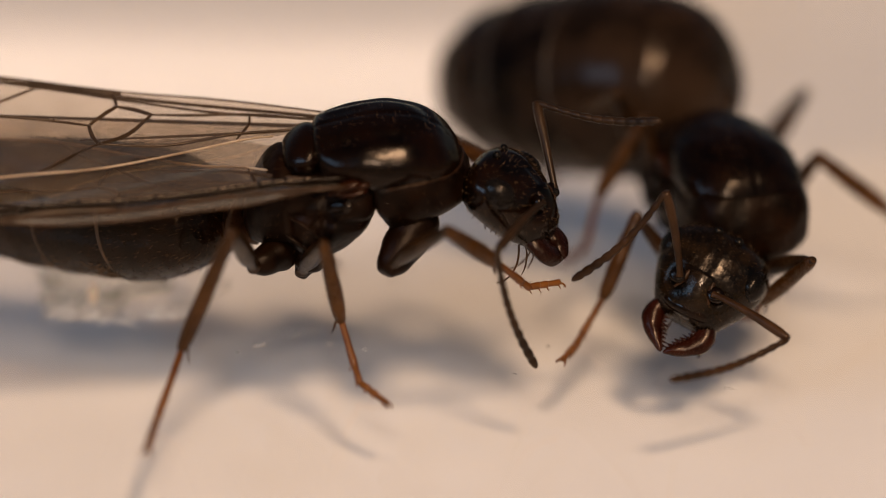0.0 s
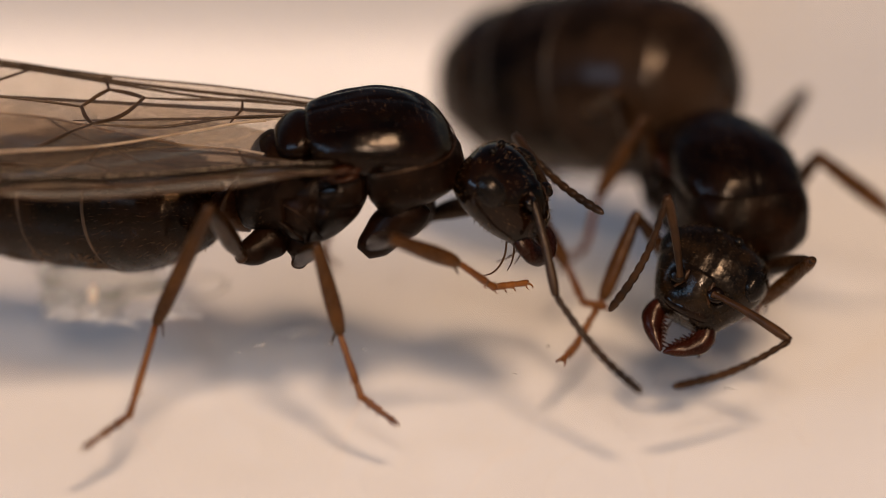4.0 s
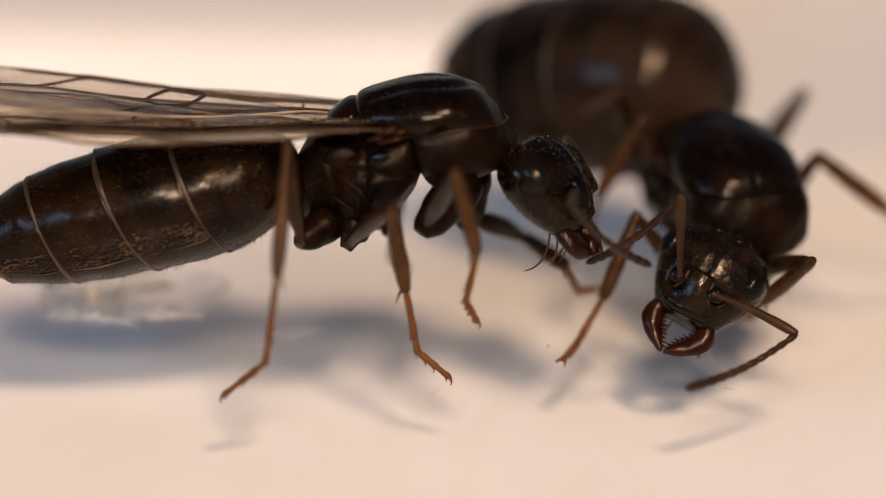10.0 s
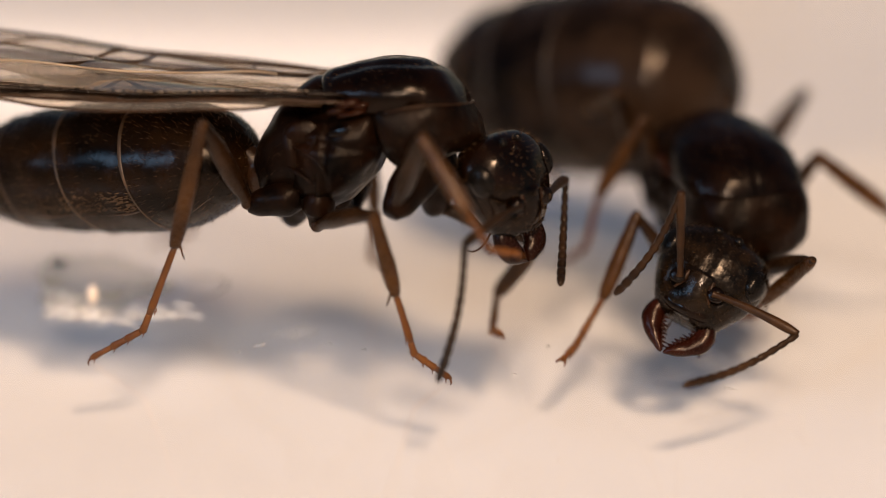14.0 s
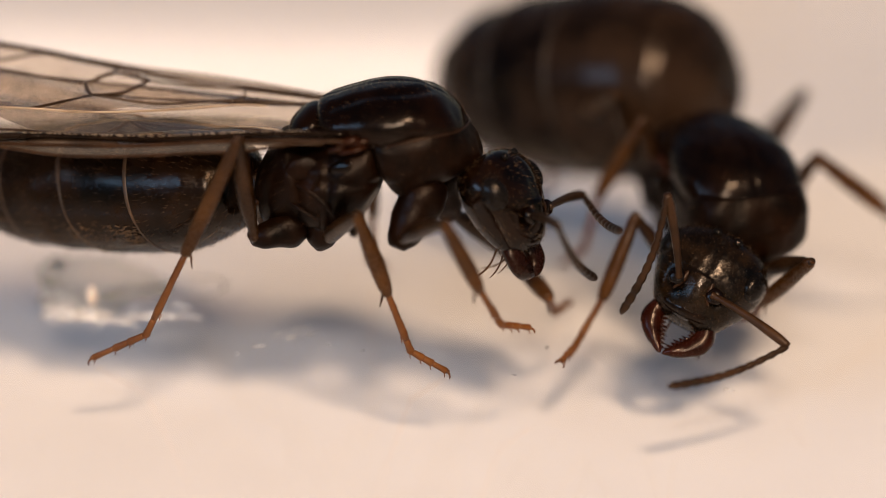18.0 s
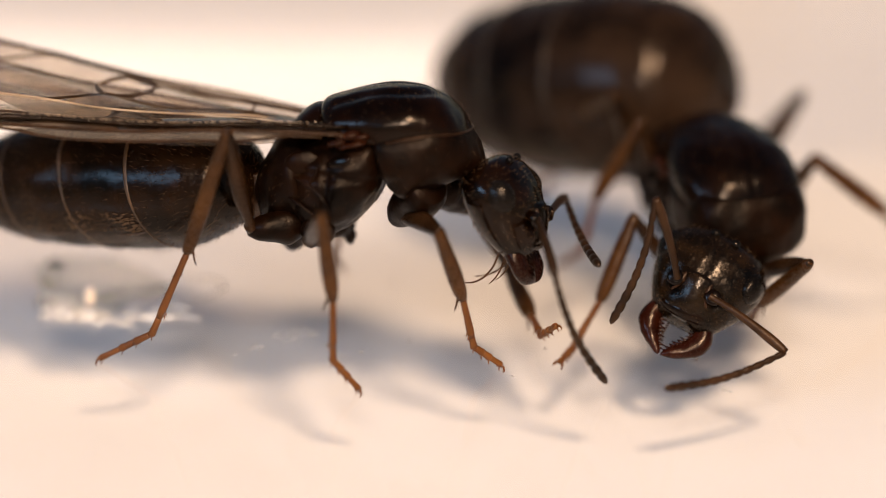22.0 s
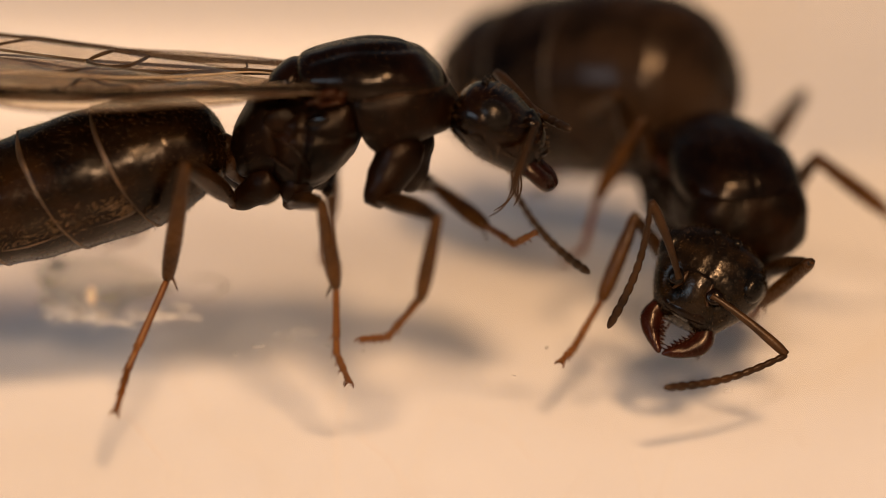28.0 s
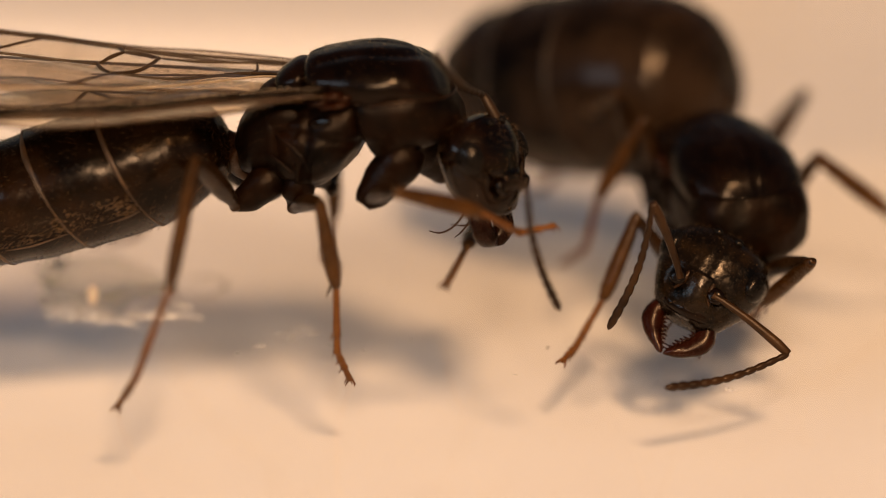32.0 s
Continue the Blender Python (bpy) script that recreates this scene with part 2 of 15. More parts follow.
# ---- the ant ----
LEG = {"1": (0.75, 1.45, 1.15, 1.15), "2": (0.5, 1.35, 1.2, 1.32), "3": (0.55, 1.5, 1.72, 1.95)}


def thorax(root, P, furrow=1.0):
    bm = loft(bmesh.new(), [(-0.33, 0, 1.1, 0.33, 0.16, 0.3), (-0.24, 0, 1.05, 0.60, 0.31, 0.4), (0.0, 0, 0.98, 0.74, 0.41, 0.45), (0.4, 0, 0.92, 0.82, 0.48, 0.48),
                            (0.8, 0, 0.85, 0.80, 0.48, 0.45), (1.1, 0, 0.76, 0.71, 0.43, 0.38), (1.3, 0, 0.66, 0.55, 0.34, 0.3), (1.42, 0, 0.58, 0.32, 0.20, 0.18), (1.46, 0, 0.55, 0.05, 0.04, 0.03)],
               n=112, steps=10, power=1.0)
    for v in bm.verts:  # horseshoe furrow and ridge of the dome
        x, y = v.co.x, abs(v.co.y)
        if v.co.z > 0.8:
            d = abs(y - 0.44) if x < 0.72 else abs(math.hypot(x - 0.72, y) - 0.44)
            k = furrow if x > -0.12 else 0
            v.co.z += k * (-0.022 * math.exp(-(d / 0.06) ** 2) + 0.010 * math.exp(-((d - 0.15) / 0.07) ** 2))
            v.co.z -= 0.015 * math.exp(-(y / 0.03) ** 2)
    P["mesoscutum"] = part("mesoscutum", bm, BLACK, root, "glossy black-brown domed back plate", wobble=0.012, freq=4)
    bm = loft(bmesh.new(), [(-0.74, 0, 1.0, 0.1, 0.06, 0.1), (-0.70, 0, 1.03, 0.34, 0.15, 0.2), (-0.55, 0, 1.06, 0.46, 0.22, 0.3), (-0.38, 0, 1.08, 0.48, 0.25, 0.3), (-0.26, 0, 1.1, 0.36, 0.19, 0.2), (-0.22, 0, 1.1, 0.1, 0.1, 0.1)], n=32, steps=5)
    part("scutellum", bm, BLACK, root, wobble=0.01, freq=5)
    bm = loft(bmesh.new(), [(-1.0, 0, 0.3, 0.2, 0.25, 0.2), (-0.92, 0, 0.3, 0.52, 0.5, 0.40), (-0.65, 0, 0.32, 0.78, 0.62, 0.60), (-0.3, 0, 0.34, 0.88, 0.62, 0.67), (0.02, 0, 0.40, 0.84, 0.58, 0.58), (0.24, 0, 0.48, 0.68, 0.45, 0.42), (0.36, 0, 0.55, 0.40, 0.25, 0.2)],
              n=80, steps=9, power=0.95)
    for v in bm.verts:  # forward lean, so that the front seam runs down and back
        v.co.x += 0.30 * (v.co.z - 0.3) * (1 if v.co.x > -0.5 else 0.3)
    for v in bm.verts:  # oblique groove of the side
        g = (v.co.z - 0.42 + 0.35 * (v.co.x + 0.2)) / 0.045
        v.co.y *= 1 - 0.09 * math.exp(-g * g)
        g = (v.co.x + 0.45 - 0.25 * v.co.z) / 0.04
        v.co.y *= 1 - 0.06 * math.exp(-g * g)
    P["mesopleuron"] = part("mesopleuron", bm, DULL, root, "dull black-brown side plate with a groove", wobble=0.03, freq=4.5)
    front = [(0.85, 0, 0.45, 0.84, 0.48, 0.45), (1.1, 0, 0.45, 0.80, 0.62, 0.45), (1.3, 0, 0.42, 0.74, 0.575, 0.40), (1.42, 0, 0.40, 0.66, 0.48, 0.36), (1.53, 0, 0.37, 0.50, 0.33, 0.3), (1.62, 0, 0.34, 0.26, 0.18, 0.16)]
    if furrow >= 1:  # pale rim where the dome meets the collar
        rim = [(0.35, 0.745, 0.70), (0.6, 0.79, 0.72), (0.85, 0.765, 0.71), (1.1, 0.705, 0.68), (1.3, 0.56, 0.635), (1.42, 0.37, 0.61), (1.49, 0, 0.60)]
        part("collar_seam", tube(bmesh.new(), rim + [(x, -y, z) for x, y, z in rim[-2::-1]], [0.006] + [0.011] * 11 + [0.006], 8, 5), COXA, root, "pale thin seam of the collar", wobble=0.008, freq=6)
    if furrow < 1:  # the wingless queen's collar swells in front of the dome, with a dark seam
        arc = [radians(8 + 8.2 * i) for i in range(21)]
        part("collar_seam", tube(bmesh.new(), [(0.66 + 0.725 * math.sin(a), 0.83 * math.cos(a), 0.925) for a in arc], [0.006] * 21, 6), BLACK, root, "thin dark seam of the collar")
    bm = loft(bmesh.new(), [(0.26, 0, 0.62, 0.5, 0.2, 0.25), (0.34, 0, 0.58, 0.78, 0.32, 0.42), (0.55, 0, 0.50, 0.83, 0.42, 0.46)] + (front if furrow < 1 else [(0.85, 0, 0.45, 0.81, 0.48, 0.47), (1.1, 0, 0.42, 0.73, 0.50, 0.42), (1.3, 0, 0.36, 0.60, 0.46, 0.32), (1.43, 0, 0.30, 0.40, 0.34, 0.22), (1.52, 0, 0.26, 0.22, 0.18, 0.13)]),
              n=80, steps=8, power=0.72 if furrow >= 1 else 0.66)
    for v in bm.verts:  # a level brim under the wingless queen's dome
        if furrow < 1 and v.co.x > 0.3:
            v.co.z = min(v.co.z, 0.925)
    for v in bm.verts:  # lower lobe in front of the coxa
        if v.co.z < 0.2 and v.co.x < 0.9:
            v.co.z -= 0.14 * math.exp(-((v.co.x - 0.52) / 0.17) ** 2)
    P["pronotum"] = part("pronotum", bm, DULL, root, wobble=0.018, freq=4)
    bm = loft(bmesh.new(), [(-1.40, 0, 0.22, 0.14, 0.14, 0.14), (-1.34, 0, 0.28, 0.36, 0.24, 0.28), (-1.2, 0, 0.36, 0.52, 0.4, 0.40), (-1.0, 0, 0.42, 0.64, 0.56, 0.50), (-0.8, 0, 0.45, 0.72, 0.66, 0.56), (-0.62, 0, 0.45, 0.6, 0.62, 0.5)],
              n=36, steps=5, power=0.92)
    P["propodeum"] = part("propodeum", bm, DULL, root, "dull black rear of the midbody", wobble=0.03, freq=4)
    for s in (-1, 1):  # blistered plates of the sides
        bm = ball(bmesh.new(), (-0.62, 0.64 * s, 0.68), (0.24, 0.07, 0.17))
        part("side_boss", bm, DULL, root, wobble=0.02, freq=6)
        face = Vector((0, s, 0)).rotation_difference(Vector((-0.30, 0.85 * s, 0.43))).to_matrix()
        bm = ball(bmesh.new(), (-0.13, 0.80 * s, 0.62), (0.18, 0.045, 0.085), 26, 18, face)
        part("side_boss", bm, HEADBLACK, root, "small mirror-smooth blister of the side")
        for pts in (((-0.78, 0.70, 0.55), (-0.60, 0.80, 0.42), (-0.44, 0.86, 0.22), (-0.36, 0.86, 0.0)), ((-0.40, 0.84, 0.62), (-0.50, 0.83, 0.48), (-0.58, 0.82, 0.40)), ((-0.95, 0.62, 0.36), (-0.78, 0.75, 0.22), (-0.60, 0.80, 0.02))):
            part("side_ridge", tube(bmesh.new(), [(x, (y - 0.02) * s, z) for x, y, z in pts], [0.01] + [0.030] * (len(pts) - 2) + [0.01], 8, 5), DULL, root, wobble=0.012, freq=8)
        bm = bmesh.new()
        for c, r in (((0.05, 0.82, 0.92), (0.17, 0.08, 0.06)), ((0.2, 0.78, 0.86), (0.13, 0.08, 0.05)), ((-0.1, 0.82, 0.86), (0.13, 0.07, 0.05)), ((0.08, 0.80, 0.79), (0.2, 0.08, 0.045)), ((-0.02, 0.86, 0.93), (0.06, 0.05, 0.05))):
            ball(bm, (c[0], c[1] * s, c[2]), r, 12, 8)
        part("wing_hinge", bm, TEGULA, root, "glossy red-brown wing hinge plates", wobble=0.02, freq=9)
    hairs("fuzz", P["mesoscutum"], 420, 0.075, root, 3, (-0.6, 0, 0), 0.0022)
    hairs("fuzz", P["mesopleuron"], 420, 0.07, root, 4, (-0.6, 0, -0.4), 0.0022)
    hairs("fuzz", P["pronotum"], 300, 0.07, root, 5, (0, 0, -0.5), 0.0022)
    hairs("fuzz", P["propodeum"], 260, 0.07, root, 6, (-0.6, 0, -0.4), 0.0022)


def head(root, P, antenna_mat, gape=1.0):
    blade = 1.3
    bm = loft(bmesh.new(), [(-0.06, 0, 0.02, 0.2, 0.14, 0.14), (0.0, 0, 0.03, 0.42, 0.29, 0.26), (0.12, 0, 0.04, 0.56, 0.39, 0.36), (0.32, 0, 0.05, 0.64, 0.45, 0.42), (0.55, 0, 0.04, 0.63, 0.46, 0.42),
                            (0.8, 0, 0.02, 0.56, 0.43, 0.37), (1.02, 0, -0.02, 0.46, 0.37, 0.28), (1.16, 0, -0.04, 0.37, 0.28, 0.2), (1.24, 0, -0.04, 0.26, 0.16, 0.12)], n=88, steps=9, power=0.94)
    for v in bm.verts:
        x, y, z = v.co
        if z > 0:
            v.co.z += 0.05 * math.exp(-((y / 0.16) ** 2)) * (1 if x > 0.75 else 0.2)      # frons and clypeus ridge
            v.co.z -= 0.07 * math.exp(-(((abs(y) - 0.27) / 0.1) ** 2 + ((x - 0.9) / 0.13) ** 2))  # antenna sockets
            v.co.z -= 0.018 * math.exp(-(y / 0.02) ** 2) * (1 if 0.2 < x < 0.75 else 0)
    h = part("head", bm, HEADBLACK if gape < 0.9 else QHEAD, root, "black-brown finely sculpted head", wobble=0.014, freq=4)
    P["head"] = h
    for s in (-1, 1):
        part("eye", ball(bmesh.new(), (0.45, 0.53 * s, 0.24), (0.22, 0.12, 0.18), 26, 18, Matrix.Rotation(0.3 * s, 3, "X")), EYE, h, "dark oval compound eye")
        part("antenna_socket", tube(bmesh.new(), [(0.90, 0.24 * s, 0.34), (0.91, 0.24 * s, 0.42), (0.92, 0.24 * s, 0.44)], [0.11, 0.10, 0.07], 14), HEADBLACK, h)
        bm = bmesh.new()  # curved toothed jaw
        if gape > 0.9:  # broad open sickles with nine small teeth
            loft(bm, [(0.95, 0.27 * s, -0.08, 0.11, 0.12, 0.12), (1.12, 0.33 * s, -0.09, 0.12, 0.13, 0.12), (1.28, 0.36 * s, -0.10, 0.14, 0.12, 0.10), (1.44, 0.31 * s, -0.11, 0.15, 0.10, 0.09),
                      (1.57, 0.20 * s, -0.12, 0.13, 0.08, 0.07), (1.66, 0.09 * s, -0.12, 0.08, 0.05, 0.05), (1.71, 0.04 * s, -0.12, 0.03, 0.02, 0.02)], 24, 6)
            for k in range(9):
                u = k / 8
                p = Vector((1.22 + 0.42 * u, (0.24 - 0.20 * u ** 1.2) * s, -0.09 - 0.02 * u))
                tube(bm, [p + Vector((-0.01, 0.04 * s, 0)), p + Vector((-0.005, -0.01 * s, 0)), p + Vector((-0.012, -0.055 * s - 0.02 * s * (k % 2), 0))], [0.030, 0.022, 0.004], 7)
        else:
            loft(bm, [(1.0 + (x - 1.0) * 0.86, (0.12 + (y - 0.12) * gape if y > 0.12 else y) * s, z, w * blade, *r) for x, y, z, w, *r in ((1.0, 0.34, -0.08, 0.09, 0.11, 0.11), (1.18, 0.41, -0.09, 0.12, 0.13, 0.12), (1.36, 0.43, -0.10, 0.13, 0.12, 0.10), (1.52, 0.30, -0.11, 0.14, 0.12, 0.11), (1.63, 0.16, -0.12, 0.10, 0.09, 0.09), (1.69, 0.06, -0.12, 0.04, 0.04, 0.04))], 20, 5)
            for k in range(6):
                u = k / 5
                p = Vector((1.33 + 0.22 * u, (0.12 + (0.20 - 0.16 * u) * gape if u < 0.7 else 0.09) * s, -0.11))
                tube(bm, [p, p + Vector((0.025, -0.045 * s, 0)), p + Vector((0.045, -0.09 * s, 0))], [0.035, 0.024, 0.005], 6)
        part("mandible", bm, MANDIBLE if gape < 0.9 else QMANDIBLE, h, "red-brown toothed jaw", wobble=0.012, freq=7)
        bm = bmesh.new()
        tube(bm, [(1.0, 0.2 * s, -0.22), (1.15, 0.26 * s, -0.38), (1.22, 0.29 * s, -0.55), (1.22, 0.28 * s, -0.72), (1.16, 0.24 * s, -0.88)], [0.015, 0.014, 0.013, 0.012, 0.006], 7, 4)
        tube(bm, [(1.05, 0.12 * s, -0.2), (1.2, 0.14 * s, -0.33), (1.29, 0.15 * s, -0.47), (1.33, 0.12 * s, -0.62)], [0.012, 0.012, 0.011, 0.005], 7, 4)
        part("palp", bm, PALP, h, "thin amber mouth feelers")
    bm = ball(bmesh.new(), (1.12, 0, 0.12), (0.14, 0.30, 0.14), 24, 14)
    part("clypeus", bm, HEADBLACK, h, wobble=0.02, freq=6)
    for s in (-1, 1):  # raised ridges beside the sockets and round the cheeks
        bm = tube(bmesh.new(), [(0.62, 0.13 * s, 0.42), (0.78, 0.15 * s, 0.425), (0.93, 0.17 * s, 0.39), (1.03, 0.22 * s, 0.30)], [0.012, 0.03, 0.032, 0.012], 8, 4)
        part("face_ridge", bm, COXA, h)
        bm = tube(bmesh.new(), [(0.88, 0.42 * s, 0.17), (1.03, 0.35 * s, 0.15), (1.15, 0.29 * s, 0.09), (1.20, 0.27 * s, 0.0)], [0.012, 0.03, 0.032, 0.015], 8, 4)
        part("face_ridge", bm, COXA, h)
    bm = tube(bmesh.new(), [(1.02, 0, 0.30), (1.12, 0, 0.275), (1.21, 0, 0.19), (1.25, 0, 0.08)], [0.01, 0.022, 0.022, 0.01], 8, 4)
    part("face_ridge", bm, COXA, h)
    for y, x in ((0, 0.22), (0.13, 0.1), (-0.13, 0.1)):
        part("ocellus", ball(bmesh.new(), (x, y, 0.43), (0.055, 0.055, 0.05), 14, 10), EYE, h, "bead-like simple eye")
    if gape > 0.9:  # the wingless queen's head is broader
        for ob in [h] + [c for c in h.children if not c.name.startswith("mandible")]:
            ob.data.transform(Matrix.Diagonal((1.0, 1.13, 1.0, 1.0)))
    hairs("fuzz", h, 700, 0.075, h, 7, (0.5, 0, 0), 0.0032 if gape < 0.9 else 0.002)
    for k in ("RA", "LA"):
        bm = tube(bmesh.new(), [(0, 0, 0), (0.06, 0, 0.005), (0.2, 0, 0.02), (0.6, 0, 0.035), (1.0, 0, 0.02), (1.2, 0, 0)], [0.05, 0.042, 0.045, 0.055, 0.066, 0.05], 12, 4)
        P[k + "scape"] = part("antenna_scape", bm, antenna_mat, h, "smooth elbowed first antenna joint")
        pts, rad = [], []
        for i in range(11):
            a, b = 1.75 * i / 11, 1.75 * (i + 1) / 11
            w = 0.042 + 0.016 * i / 10
            bend = lambda x: -0.10 * math.sin(math.pi * x / 1.75)
            for u, k2 in ((0.03, 0.74), (0.3, 1.0), (0.68, 1.08), (0.95, 0.86)):
                x = a + (b - a) * u
                pts.append((x, 0, bend(x)))
                rad.append(w * k2 * (0.75 if i == 10 and u > 0.6 else 1))
        pts.append((1.78, 0, bend(1.75)))
        rad.append(0.012)
        P[k + "fun"] = part("antenna_whip", tube(bmesh.new(), pts, rad, 12), antenna_mat, h, "ringed antenna whip")


def leg(root, P, key, tibia_mat, tarsus_mat):
    lc, lf, lt, ls = LEG[key[1]]
    big, reach = {"1": (1.1, 0.07), "2": (0.78, -0.14), "3": (0.85, 0.0)}[key[1]]
    r = 0.27 * big
    bm = tube(bmesh.new(), [(-0.1, 0, 0), (0.05, 0, 0), (lc * 0.4, 0, 0), (lc * 0.8 + reach, 0, 0), (lc + 0.04 + reach, 0, 0)], [r * 0.75, r, r * 0.95, r * 0.72, r * 0.36], 18, 4)
    P[key + "coxa"] = part("coxa", bm, DULL, root, "stout black hip joint", wobble=0.028, freq=5)
    w = 0.135 if key[1] != "3" else 0.14
    bm = tube(bmesh.new(), [(-0.06, 0, 0), (0.06, 0, 0), (0.14, 0, 0), (lf * 0.35, 0, 0.03), (lf * 0.7, 0, 0.025), (lf * 0.93, 0, 0), (lf + 0.05, 0, 0)], [0.05, 0.11, 0.085, w, w * 0.9, 0.085, 0.05], 14, 4, 0.8)
    f = P[key + "femur"] = part("femur", bm, FEMUR, root, "dark brown thigh", wobble=0.008, freq=6)
    bm = tube(bmesh.new(), [(-0.05, 0, 0), (0.03, 0, 0), (lt * 0.15, 0, 0), (lt * 0.55, 0, 0), (lt * 0.85, 0, 0), (lt, 0, 0)], [0.05, 0.084, 0.092, 0.112, 0.104, 0.072], 14, 4, 0.85)
    tube(bm, [(lt * 0.96, 0, -0.05), (lt + 0.06, 0, -0.11), (lt + 0.14, 0, -0.16)], [0.018, 0.013, 0.003], 6)
    t = P[key + "tibia"] = part("tibia", bm, tibia_mat, f, "amber-brown shin with an end spur", wobble=0.006, freq=7)
    bm = bmesh.new()
    bend = lambda u: -0.16 * ls * (u / 0.62 if u < 0.62 else (1 - u) / 0.38)
    cuts = [0, 0.5, 0.64, 0.75, 0.85, 1.0]
    for a, b in zip(cuts, cuts[1:]):
        us = [a + (b - a) * k for k in (0.0, 0.12, 0.5, 0.86, 1.0)]
        k = 1.0 if b < 0.99 else 0.85
        tube(bm, [(ls * u, 0, bend(u)) for u in us], [0.038 * k, 0.043 * k, 0.044 * k, 0.052 * k, 0.041 * k], 10)
        for sy in (-1, 1):
            p = Vector((ls * (a + (b - a) * 0.9), 0.035 * sy, bend(b) - 0.03))
            tube(bm, [p, p + Vector((0.035, 0.015 * sy, -0.025)), p + Vector((0.055, 0.02 * sy, -0.03))], [0.010, 0.007, 0.002], 5)
    for sy in (-1, 1):
        tube(bm, [(ls * 0.98, 0.02 * sy, 0), (ls + 0.03, 0.042 * sy, 0.012), (ls + 0.065, 0.06 * sy, -0.004), (ls + 0.08, 0.062 * sy, -0.03)], [0.018, 0.015, 0.010, 0.003], 6)
    P[key + "tarsus"] = part("tarsus", bm, tarsus_mat, f, "rust-coloured jointed foot with claws")
    hairs("fuzz", P[key + "tarsus"], 90, 0.05, P[key + "tarsus"], 12, (0.9, 0, -0.3), 0.003)
    hairs("fuzz", t, 150, 0.06, t, 11, (0.9, 0, 0), 0.003)


